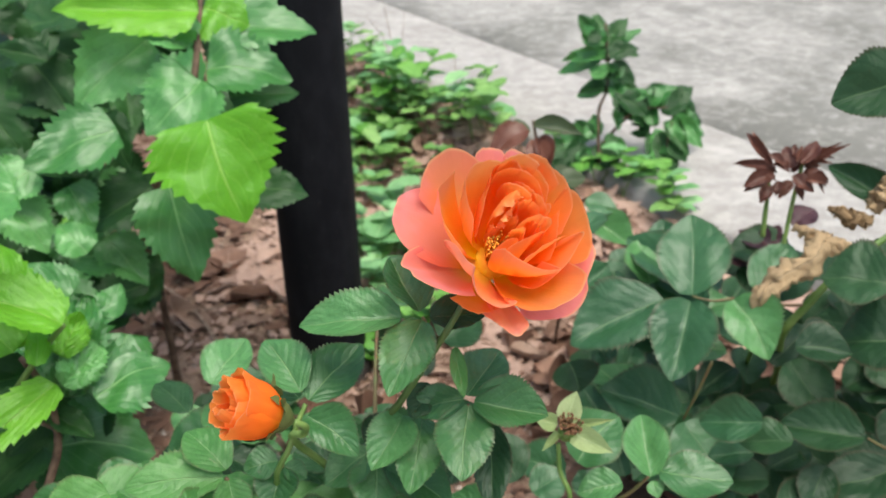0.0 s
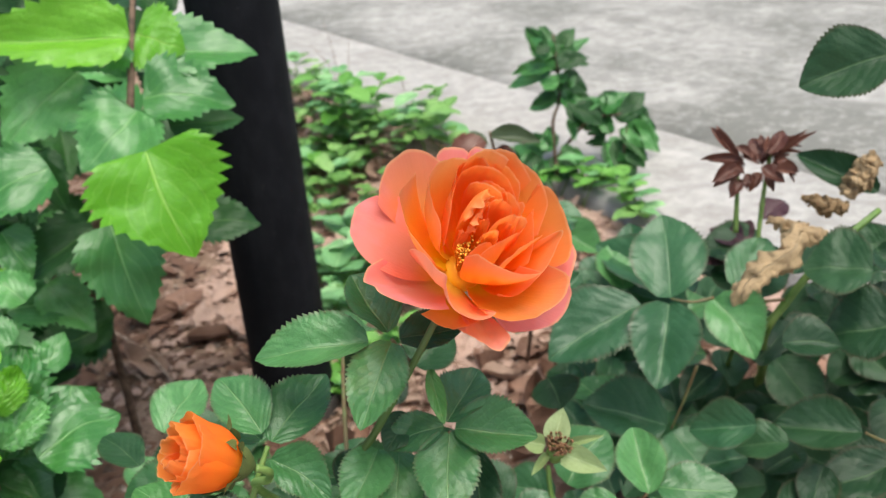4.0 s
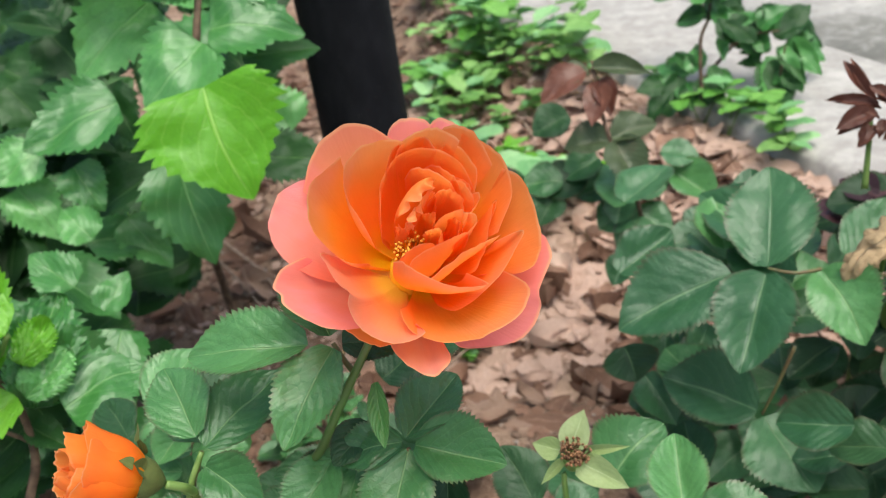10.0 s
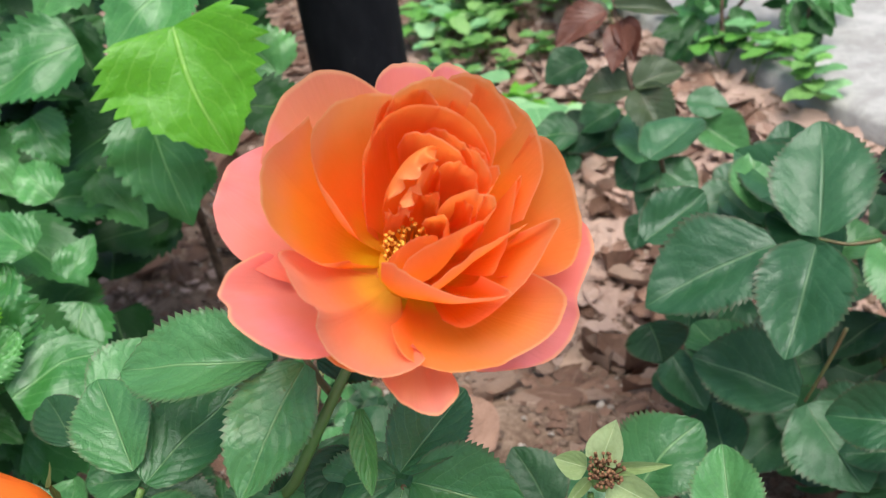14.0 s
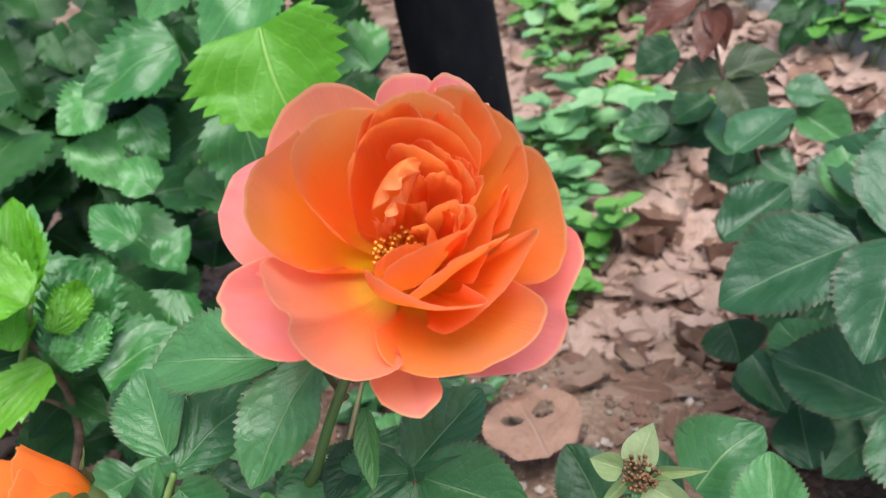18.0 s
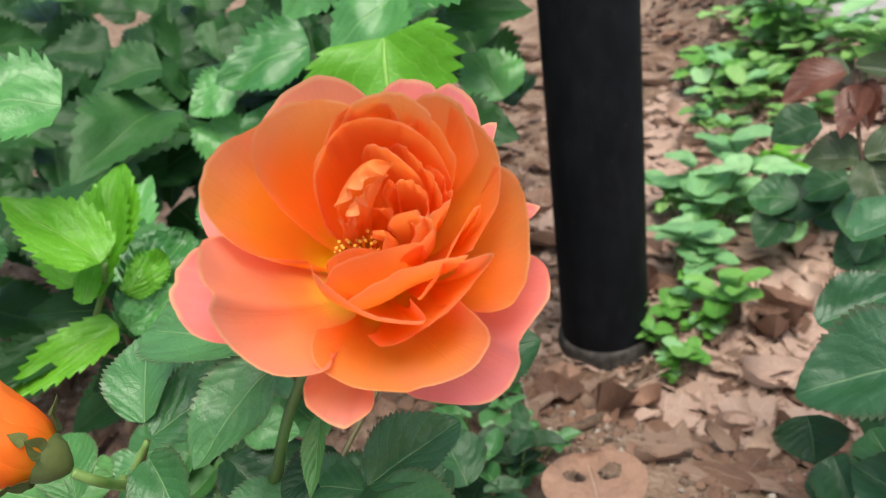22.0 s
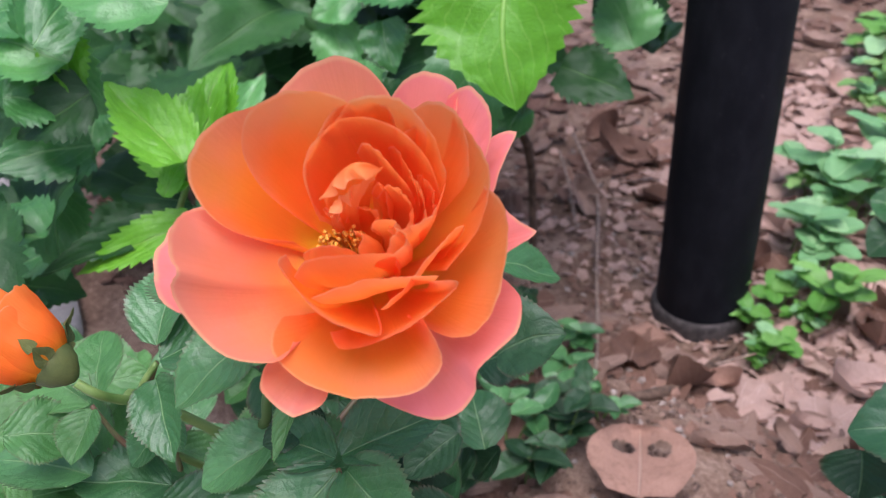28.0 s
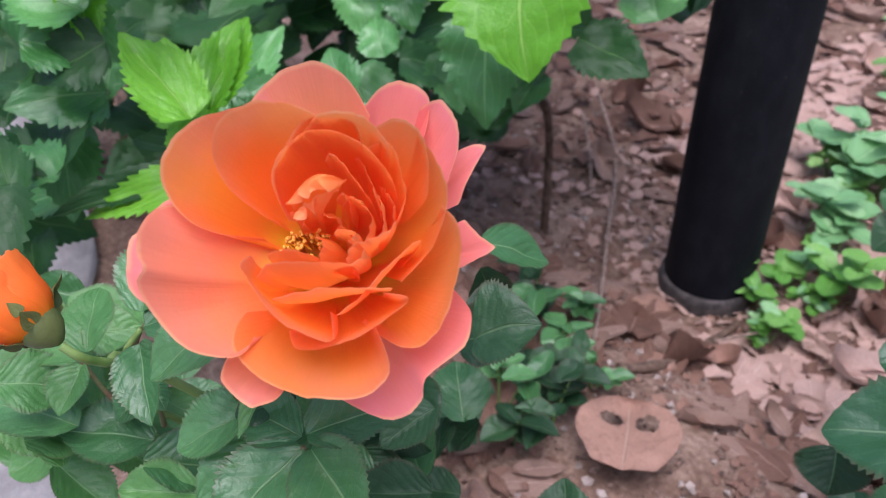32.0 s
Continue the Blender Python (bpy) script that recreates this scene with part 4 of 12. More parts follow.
part_leaf = stalk(rose_bush, [(0.060, 0.261, 0.251), (0.054, 0.256, 0.261), (0.048, 0.253, 0.273)], 0.0011, 0.0008, STEM_RED, "leaf")
leaf(part_leaf, "rose", 1, (0.047, 0.253, 0.273), (0.010, 0.242, 0.276), 0.0221, (0.18, -0.39, 0.90))
leaf(part_leaf, "rose", 1, (0.048, 0.255, 0.276), (0.027, 0.268, 0.286), 0.0196, (0.18, -0.39, 0.90))
leaf(part_leaf, "rose", 1, (0.049, 0.253, 0.272), (0.058, 0.239, 0.265), 0.0149, (0.18, -0.39, 0.90))
leaf(rose_bush, "rose", 2, (0.150, 0.296, 0.276), (0.154, 0.263, 0.255), 0.0169, (0.04, -0.53, 0.85))
leaf(rose_bush, "rose", 1, (0.138, 0.279, 0.323), (0.143, 0.265, 0.310), 0.0065, (0.08, -0.65, 0.76))
leaf(rose_bush, "rose", 0, (0.013, 0.328, 0.263), (0.021, 0.359, 0.273), 0.0247, (0.16, -0.34, 0.93))
part_leaf = stalk(rose_bush, [(0.064, 0.269, 0.244), (0.065, 0.269, 0.255), (0.066, 0.270, 0.268)], 0.0011, 0.0008, STEM_RED, "leaf")
leaf(part_leaf, "rose", 0, (0.067, 0.269, 0.267), (0.077, 0.267, 0.264), 0.0096, (0.15, -0.40, 0.90))
leaf(part_leaf, "rose", 0, (0.065, 0.269, 0.266), (0.064, 0.253, 0.259), 0.0187, (0.15, -0.40, 0.90))
leaf(part_leaf, "rose", 0, (0.064, 0.270, 0.269), (0.051, 0.264, 0.269), 0.0153, (0.16, -0.40, 0.90))
part_leaf = stalk(rose_bush, [(0.209, 0.349, 0.187), (0.218, 0.345, 0.198), (0.226, 0.342, 0.212)], 0.0011, 0.0008, STEM_RED, "leaf")
leaf(part_leaf, "rose", 0, (0.227, 0.342, 0.212), (0.223, 0.370, 0.228), 0.0237, (-0.08, -0.50, 0.86))
leaf(part_leaf, "rose", 0, (0.231, 0.344, 0.214), (0.266, 0.339, 0.215), 0.0269, (-0.07, -0.42, 0.91))
leaf(part_leaf, "rose", 0, (0.228, 0.341, 0.210), (0.230, 0.333, 0.207), 0.0084, (-0.06, -0.42, 0.91))
leaf(part_leaf, "rose", 0, (0.213, 0.339, 0.209), (0.191, 0.334, 0.206), 0.0181, (-0.05, -0.41, 0.91))
leaf(rose_bush, "rose", 0, (0.116, 0.281, 0.288), (0.107, 0.258, 0.280), 0.0204, (0.22, -0.39, 0.90))
leaf(rose_bush, "rose", 0, (0.123, 0.286, 0.283), (0.122, 0.256, 0.270), 0.0210, (0.21, -0.39, 0.90))
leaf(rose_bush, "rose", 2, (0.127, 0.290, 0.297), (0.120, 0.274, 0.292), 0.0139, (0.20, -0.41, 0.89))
leaf(rose_bush, "rose", 0, (0.133, 0.297, 0.285), (0.145, 0.281, 0.275), 0.0192, (0.19, -0.41, 0.89))
part_leaf = stalk(rose_bush, [(0.098, 0.302, 0.255), (0.090, 0.350, 0.268), (0.083, 0.398, 0.273)], 0.0011, 0.0008, STEM_RED, "leaf")
leaf(part_leaf, "rose", 0, (0.083, 0.398, 0.273), (0.094, 0.428, 0.258), 0.0205, (0.10, -0.40, 0.90))
leaf(part_leaf, "rose", 2, (0.081, 0.400, 0.258), (0.083, 0.409, 0.233), 0.0190, (0.10, -0.40, 0.90))
leaf(rose_bush, "rose", 2, (0.123, 0.360, 0.273), (0.138, 0.372, 0.286), 0.0310, (0.05, -0.50, 0.86))
leaf(rose_bush, "rose", 2, (0.097, 0.375, 0.245), (0.112, 0.387, 0.257), 0.0260, (0.05, -0.50, 0.86))
leaf(rose_bush, "rose", 2, (0.089, 0.385, 0.248), (0.101, 0.397, 0.251), 0.0200, (0.05, -0.50, 0.86))
# second rose bush
rose_bush_b = thing("rose_bush", "leafy rose bush with a shrivelled leaf and red young shoot", "rose bush")
part_leaf = stalk(rose_bush_b, [(0.298, 0.531, 0.209), (0.284, 0.528, 0.208), (0.270, 0.528, 0.211)], 0.0011, 0.0008, STEM_RED, "leaf")
leaf(part_leaf, "rose", 3, (0.270, 0.528, 0.212), (0.273, 0.586, 0.246), 0.0501, (-0.09, -0.50, 0.86))
leaf(part_leaf, "rose", 3, (0.251, 0.524, 0.209), (0.189, 0.500, 0.189), 0.0494, (-0.07, -0.50, 0.86))
leaf(part_leaf, "rose", 3, (0.269, 0.527, 0.209), (0.254, 0.477, 0.179), 0.0438, (-0.09, -0.50, 0.86))
part_leaf = stalk(rose_bush_b, [(0.344, 0.534, 0.204), (0.327, 0.532, 0.205), (0.310, 0.533, 0.210)], 0.0011, 0.0008, STEM_RED, "leaf")
leaf(part_leaf, "rose", 0, (0.298, 0.530, 0.209), (0.317, 0.493, 0.190), 0.0375, (-0.12, -0.50, 0.86))
leaf(part_leaf, "rose", 3, (0.312, 0.535, 0.213), (0.340, 0.565, 0.235), 0.0324, (-0.13, -0.50, 0.86))
part_leaf = stalk(rose_bush_b, [(0.285, 0.510, 0.171), (0.277, 0.507, 0.146), (0.270, 0.507, 0.124)], 0.0011, 0.0008, STEM_RED, "leaf")
leaf(part_leaf, "rose", 3, (0.267, 0.507, 0.125), (0.213, 0.528, 0.131), 0.0464, (-0.08, -0.44, 0.89))
leaf(part_leaf, "rose", 3, (0.271, 0.506, 0.123), (0.297, 0.466, 0.106), 0.0503, (-0.08, -0.44, 0.89))
part_leaf = stalk(rose_bush_b, [(0.399, 0.464, 0.140), (0.386, 0.460, 0.146), (0.373, 0.457, 0.155)], 0.0011, 0.0008, STEM_RED, "leaf")
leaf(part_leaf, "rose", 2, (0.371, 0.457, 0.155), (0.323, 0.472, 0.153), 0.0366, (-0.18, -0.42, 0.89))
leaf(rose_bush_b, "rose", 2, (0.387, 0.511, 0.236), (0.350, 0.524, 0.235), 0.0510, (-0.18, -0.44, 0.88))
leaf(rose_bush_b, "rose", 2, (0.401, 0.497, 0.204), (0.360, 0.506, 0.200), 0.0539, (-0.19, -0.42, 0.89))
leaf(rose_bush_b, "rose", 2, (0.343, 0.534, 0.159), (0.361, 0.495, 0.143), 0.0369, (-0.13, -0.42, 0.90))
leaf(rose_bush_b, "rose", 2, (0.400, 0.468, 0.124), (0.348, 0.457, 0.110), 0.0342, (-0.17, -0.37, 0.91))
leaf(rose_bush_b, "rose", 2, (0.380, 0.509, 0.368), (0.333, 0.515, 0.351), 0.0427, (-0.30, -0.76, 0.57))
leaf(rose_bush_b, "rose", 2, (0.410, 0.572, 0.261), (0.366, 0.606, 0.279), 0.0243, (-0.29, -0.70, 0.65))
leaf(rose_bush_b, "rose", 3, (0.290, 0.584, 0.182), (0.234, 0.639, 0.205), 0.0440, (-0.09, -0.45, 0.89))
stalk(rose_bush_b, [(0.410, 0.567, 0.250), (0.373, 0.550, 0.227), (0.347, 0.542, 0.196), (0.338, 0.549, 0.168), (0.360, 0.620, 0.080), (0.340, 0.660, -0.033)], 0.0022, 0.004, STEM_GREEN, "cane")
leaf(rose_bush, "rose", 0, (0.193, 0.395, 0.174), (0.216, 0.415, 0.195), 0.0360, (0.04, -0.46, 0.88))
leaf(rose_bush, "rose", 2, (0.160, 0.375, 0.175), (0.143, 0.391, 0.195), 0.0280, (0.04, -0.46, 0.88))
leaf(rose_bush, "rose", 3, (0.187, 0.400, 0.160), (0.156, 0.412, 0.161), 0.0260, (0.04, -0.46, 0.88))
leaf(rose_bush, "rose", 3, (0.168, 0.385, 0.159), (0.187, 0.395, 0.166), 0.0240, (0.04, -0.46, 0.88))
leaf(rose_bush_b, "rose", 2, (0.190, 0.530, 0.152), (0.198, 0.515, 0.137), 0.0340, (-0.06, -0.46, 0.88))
# leafy shrub beside the post
shrub = thing("hibiscus_shrub", "leafy green shrub with toothed leaves beside the black post", "shrub")
stalk(shrub, [(-0.105, 0.687, 0.402), (-0.099, 0.649, 0.370), (-0.097, 0.618, 0.331), (-0.110, 0.619, 0.290), (-0.137, 0.605, 0.247), (-0.162, 0.620, 0.195), (-0.230, 0.760, 0.080), (-0.240, 0.780, -0.088)], 0.0022, 0.0045, STEM_BROWN, "stem")
leaf(shrub, "shrub", 1, (-0.071, 0.569, 0.315), (-0.038, 0.534, 0.256), 0.0910, (0.31, -0.73, 0.61), "leaf")
leaf(shrub, "shrub", 0, (-0.088, 0.609, 0.333), (-0.117, 0.565, 0.310), 0.0680, (0.24, -0.56, 0.79), "leaf")
leaf(shrub, "shrub", 0, (-0.088, 0.623, 0.337), (-0.026, 0.639, 0.330), 0.0595, (0.23, -0.57, 0.79), "leaf")
leaf(shrub, "shrub", 0, (-0.089, 0.658, 0.362), (-0.017, 0.687, 0.363), 0.0593, (0.18, -0.46, 0.87), "leaf")
leaf(shrub, "shrub", 0, (-0.142, 0.646, 0.353), (-0.184, 0.593, 0.319), 0.0595, (0.32, -0.67, 0.67), "leaf")
leaf(shrub, "shrub", 0, (-0.149, 0.585, 0.301), (-0.202, 0.541, 0.289), 0.0568, (0.31, -0.57, 0.76), "leaf")
leaf(shrub, "shrub", 0, (-0.113, 0.580, 0.259), (-0.087, 0.547, 0.197), 0.0594, (0.36, -0.75, 0.55), "leaf")
leaf(shrub, "shrub", 2, (-0.134, 0.595, 0.251), (-0.179, 0.553, 0.235), 0.0442, (0.30, -0.60, 0.74), "leaf")
leaf(shrub, "shrub", 1, (-0.092, 0.631, 0.377), (-0.194, 0.604, 0.394), 0.0533, (0.29, -0.70, 0.66), "leaf")
leaf(shrub, "shrub", 2, (-0.068, 0.613, 0.246), (-0.018, 0.623, 0.238), 0.0416, (0.24, -0.62, 0.74), "leaf")
leaf(shrub, "shrub", 2, (-0.085, 0.653, 0.306), (-0.034, 0.678, 0.310), 0.0412, (0.22, -0.56, 0.80), "leaf")
leaf(shrub, "shrub", 0, (-0.183, 0.599, 0.204), (-0.145, 0.580, 0.173), 0.0378, (0.33, -0.56, 0.76), "leaf")
leaf(shrub, "shrub", 0, (-0.224, 0.596, 0.208), (-0.193, 0.588, 0.188), 0.0369, (0.36, -0.55, 0.75), "leaf")
leaf(shrub, "shrub", 1, (-0.096, 0.654, 0.378), (-0.062, 0.655, 0.365), 0.0529, (0.28, -0.70, 0.65), "leaf")
leaf(shrub, "shrub", 0, (-0.105, 0.651, 0.374), (-0.137, 0.626, 0.362), 0.0504, (0.29, -0.70, 0.66), "leaf")
leaf(shrub, "shrub", 2, (-0.258, 0.674, 0.326), (-0.248, 0.709, 0.353), 0.0207, (0.39, -0.62, 0.67), "leaf")
leaf(shrub, "shrub", 2, (-0.247, 0.676, 0.328), (-0.292, 0.667, 0.345), 0.0239, (0.39, -0.63, 0.67), "leaf")
leaf(shrub, "shrub", 2, (-0.294, 0.631, 0.206), (-0.247, 0.626, 0.178), 0.0596, (0.40, -0.54, 0.74), "leaf")
leaf(shrub, "shrub", 2, (-0.170, 0.607, 0.306), (-0.146, 0.589, 0.268), 0.0293, (0.39, -0.70, 0.59), "leaf")
leaf(shrub, "shrub", 0, (-0.227, 0.551, 0.254), (-0.195, 0.537, 0.223), 0.0382, (0.42, -0.59, 0.69), "leaf")
leaf(shrub, "shrub", 0, (-0.157, 0.525, 0.228), (-0.181, 0.534, 0.248), 0.0287, (0.36, -0.59, 0.72), "leaf")
leaf(shrub, "shrub", 0, (-0.157, 0.493, 0.211), (-0.191, 0.501, 0.234), 0.0310, (0.37, -0.56, 0.74), "leaf")
leaf(shrub, "shrub", 0, (-0.136, 0.488, 0.196), (-0.129, 0.513, 0.213), 0.0241, (0.37, -0.59, 0.72), "leaf")
leaf(shrub, "shrub", 0, (-0.209, 0.564, 0.276), (-0.230, 0.536, 0.265), 0.0392, (0.38, -0.58, 0.72), "leaf")
leaf(shrub, "shrub", 0, (-0.183, 0.562, 0.264), (-0.161, 0.550, 0.238), 0.0324, (0.41, -0.65, 0.64), "leaf")
stalk(rose_bush, [(0.0825, 0.2435, 0.3105), (0.0855, 0.2470, 0.3060), (0.0820, 0.2540, 0.2970), (0.0745, 0.2630, 0.2860), (0.082, 0.300, 0.230), (0.075, 0.35, 0.12)], 0.0013, 0.0018, STEM_GREEN, "flower_stalk")
stalk(rose_bush, [(0.080, 0.266, 0.302), (0.074, 0.260, 0.286), (0.064, 0.271, 0.248), (0.075, 0.360, 0.120), (0.075, 0.400, -0.012)], 0.001, 0.0017, STEM_GREEN, "cane")
stalk(rose_bush, [(0.181, 0.341, 0.230), (0.182, 0.338, 0.216), (0.186, 0.338, 0.192), (0.150, 0.410, 0.100), (0.100, 0.420, -0.012)], 0.0011, 0.0015, STEM_GREEN, "flower_stalk")
spent = child("spent_flower", lathe("spent_flower", [(0.0012, -0.009), (0.003, -0.006), (0.0046, -0.001), (0.0042, 0.003), (0.002, 0.004)], STEM_GREEN, 14), rose_bush, pose(0.185, 0.343, 0.236, 25, 10, 0), "faded bloom with brown stamens and pale sepals")
stamens("stamens", spent, 75, 0.0062, 0.008, STAMEN_DRY, 8, 0.0003, "withered brown stamens")
leaf(rose_bush, "sepal", 0, (0.184, 0.344, 0.241), (0.189, 0.354, 0.252), 0.0120, (-0.02, -0.74, 0.67), "sepal", "pale yellow-green sepal")
leaf(rose_bush, "sepal", 0, (0.180, 0.343, 0.240), (0.169, 0.345, 0.241), 0.0093, (-0.02, -0.74, 0.67), "sepal", "pale yellow-green sepal")
leaf(rose_bush, "sepal", 0, (0.187, 0.342, 0.236), (0.207, 0.336, 0.230), 0.0120, (-0.03, -0.73, 0.68), "sepal", "pale yellow-green sepal")
leaf(rose_bush, "sepal", 0, (0.187, 0.344, 0.239), (0.207, 0.346, 0.242), 0.0043, (-0.03, -0.74, 0.67), "sepal", "pale yellow-green sepal")
leaf(rose_bush, "sepal", 0, (0.181, 0.342, 0.236), (0.173, 0.335, 0.229), 0.0043, (-0.02, -0.73, 0.68), "sepal", "pale yellow-green sepal")
# shrivelled leaves and red shoot of the second bush
crumpled(rose_bush_b, [(0.373, 0.555, 0.238), (0.354, 0.554, 0.241), (0.344, 0.537, 0.233), (0.326, 0.531, 0.225), (0.315, 0.525, 0.215), (0.307, 0.526, 0.198)], [0.0061, 0.0130, 0.0153, 0.0160, 0.0130, 0.0061], 3, "shrivelled tan dead leaf")
crumpled(rose_bush_b, [(0.363, 0.575, 0.258), (0.372, 0.564, 0.256), (0.388, 0.565, 0.253)], [0.0046, 0.0114, 0.0084], 7, "shrivelled tan dead leaf")
crumpled(rose_bush_b, [(0.409, 0.582, 0.281), (0.396, 0.574, 0.269), (0.387, 0.568, 0.259)], [0.0114, 0.0153, 0.0069], 11, "shrivelled tan dead leaf")
crumpled(rose_bush_b, [(0.339, 0.567, 0.247), (0.351, 0.560, 0.243), (0.369, 0.555, 0.238)], [0.0046, 0.0099, 0.0099], 15, "shrivelled tan dead leaf")
stalk(rose_bush_b, [(0.355, 0.626, 0.271), (0.350, 0.616, 0.252), (0.344, 0.601, 0.213), (0.342, 0.590, 0.181), (0.350, 0.680, 0.050), (0.350, 0.690, -0.048)], 0.0014, 0.0022, STEM_GREEN, "cane")
stalk(rose_bush_b, [(0.331, 0.617, 0.260), (0.331, 0.615, 0.243), (0.330, 0.608, 0.219)], 0.0012, 0.002, STEM_GREEN, "cane")
leaf(rose_bush_b, "red", 0, (0.332, 0.623, 0.271), (0.316, 0.649, 0.288), 0.0074, (-0.38, -0.67, 0.63), "leaflet", "dark red young leaf")
leaf(rose_bush_b, "red", 0, (0.334, 0.624, 0.268), (0.321, 0.653, 0.288), 0.0057, (-0.37, -0.63, 0.68), "leaflet", "dark red young leaf")
leaf(rose_bush_b, "red", 0, (0.334, 0.616, 0.270), (0.305, 0.625, 0.272), 0.0070, (-0.18, -0.70, 0.69), "leaflet", "dark red young leaf")
leaf(rose_bush_b, "red", 0, (0.336, 0.618, 0.266), (0.311, 0.628, 0.269), 0.0055, (-0.17, -0.65, 0.74), "leaflet", "dark red young leaf")
leaf(rose_bush_b, "red", 0, (0.328, 0.608, 0.269), (0.310, 0.600, 0.263), 0.0108, (0.06, -0.70, 0.71), "leaflet", "dark red young leaf")
leaf(rose_bush_b, "red", 0, (0.331, 0.611, 0.265), (0.311, 0.602, 0.259), 0.0084, (0.08, -0.64, 0.76), "leaflet", "dark red young leaf")
leaf(rose_bush_b, "red", 0, (0.333, 0.616, 0.257), (0.325, 0.610, 0.246), 0.0098, (-0.38, -0.66, 0.65), "leaflet", "dark red young leaf")
leaf(rose_bush_b, "red", 0, (0.331, 0.602, 0.259), (0.321, 0.599, 0.251), 0.0077, (-0.37, -0.62, 0.69), "leaflet", "dark red young leaf")
leaf(rose_bush_b, "red", 0, (0.345, 0.617, 0.270), (0.343, 0.632, 0.284), 0.0116, (-0.19, -0.70, 0.69), "leaflet", "dark red young leaf")
leaf(rose_bush_b, "red", 0, (0.349, 0.624, 0.264), (0.353, 0.640, 0.279), 0.0090, (-0.18, -0.65, 0.74), "leaflet", "dark red young leaf")
leaf(rose_bush_b, "red", 0, (0.351, 0.614, 0.275), (0.365, 0.630, 0.289), 0.0107, (0.04, -0.70, 0.71), "leaflet", "dark red young leaf")
leaf(rose_bush_b, "red", 0, (0.356, 0.622, 0.269), (0.375, 0.639, 0.282), 0.0085, (0.05, -0.65, 0.76), "leaflet", "dark red young leaf")
leaf(rose_bush_b, "red", 0, (0.359, 0.626, 0.270), (0.380, 0.629, 0.288), 0.0038, (-0.40, -0.66, 0.63), "leaflet", "dark red young leaf")
leaf(rose_bush_b, "red", 0, (0.358, 0.617, 0.271), (0.384, 0.622, 0.290), 0.0029, (-0.39, -0.62, 0.68), "leaflet", "dark red young leaf")
leaf(rose_bush_b, "red", 0, (0.353, 0.616, 0.266), (0.371, 0.611, 0.266), 0.0101, (-0.20, -0.70, 0.69), "leaflet", "dark red young leaf")
leaf(rose_bush_b, "red", 0, (0.353, 0.609, 0.266), (0.369, 0.604, 0.266), 0.0079, (-0.19, -0.65, 0.74), "leaflet", "dark red young leaf")
leaf(rose_bush_b, "red", 0, (0.344, 0.609, 0.267), (0.360, 0.602, 0.260), 0.0123, (0.05, -0.70, 0.72), "leaflet", "dark red young leaf")
leaf(rose_bush_b, "red", 0, (0.349, 0.622, 0.260), (0.361, 0.616, 0.254), 0.0100, (0.06, -0.64, 0.76), "leaflet", "dark red young leaf")
leaf(rose_bush_b, "red", 0, (0.347, 0.619, 0.260), (0.341, 0.614, 0.250), 0.0090, (-0.39, -0.66, 0.64), "leaflet", "dark red young leaf")
leaf(rose_bush_b, "red", 0, (0.348, 0.616, 0.259), (0.337, 0.612, 0.249), 0.0073, (-0.38, -0.62, 0.68), "leaflet", "dark red young leaf")
leaf(rose_bush_b, "red", 0, (0.357, 0.622, 0.276), (0.375, 0.620, 0.279), 0.0035, (-0.20, -0.70, 0.68), "leaflet", "dark red young leaf")
leaf(rose_bush_b, "red", 0, (0.358, 0.619, 0.274), (0.374, 0.616, 0.276), 0.0027, (-0.19, -0.65, 0.73), "leaflet", "dark red young leaf")
leaf(rose_bush_b, "red", 0, (0.337, 0.612, 0.276), (0.328, 0.618, 0.282), 0.0064, (0.05, -0.70, 0.71), "leaflet", "dark red young leaf")
leaf(rose_bush_b, "red", 0, (0.339, 0.611, 0.274), (0.330, 0.618, 0.281), 0.0050, (0.07, -0.65, 0.76), "leaflet", "dark red young leaf")
leaf(rose_bush_b, "red", 0, (0.351, 0.624, 0.269), (0.357, 0.632, 0.281), 0.0088, (-0.40, -0.67, 0.63), "leaflet", "dark red young leaf")
leaf(rose_bush_b, "red", 0, (0.353, 0.625, 0.266), (0.360, 0.634, 0.278), 0.0069, (-0.39, -0.62, 0.68), "leaflet", "dark red young leaf")
leaf(rose_bush_b, "red", 0, (0.337, 0.613, 0.262), (0.334, 0.605, 0.254), 0.0061, (-0.18, -0.70, 0.69), "leaflet", "dark red young leaf")
leaf(rose_bush_b, "red", 0, (0.340, 0.615, 0.259), (0.330, 0.610, 0.253), 0.0052, (-0.17, -0.65, 0.74), "leaflet", "dark red young leaf")
leaf(rose_bush_b, "red", 0, (0.341, 0.611, 0.272), (0.332, 0.615, 0.277), 0.0052, (0.05, -0.70, 0.71), "leaflet", "dark red young leaf")
leaf(rose_bush_b, "red", 0, (0.344, 0.614, 0.268), (0.332, 0.619, 0.274), 0.0042, (0.06, -0.65, 0.76), "leaflet", "dark red young leaf")
leaf(rose_bush_b, "red", 0, (0.357, 0.624, 0.267), (0.367, 0.622, 0.272), 0.0045, (-0.40, -0.66, 0.63), "leaflet", "dark red young leaf")
leaf(rose_bush_b, "red", 0, (0.355, 0.611, 0.270), (0.362, 0.610, 0.273), 0.0035, (-0.39, -0.62, 0.68), "leaflet", "dark red young leaf")
leaf(rose_bush_b, "red", 0, (0.349, 0.613, 0.260), (0.353, 0.604, 0.252), 0.0061, (-0.20, -0.69, 0.69), "leaflet", "dark red young leaf")
leaf(rose_bush_b, "red", 0, (0.353, 0.620, 0.255), (0.355, 0.612, 0.249), 0.0047, (-0.18, -0.64, 0.74), "leaflet", "dark red young leaf")
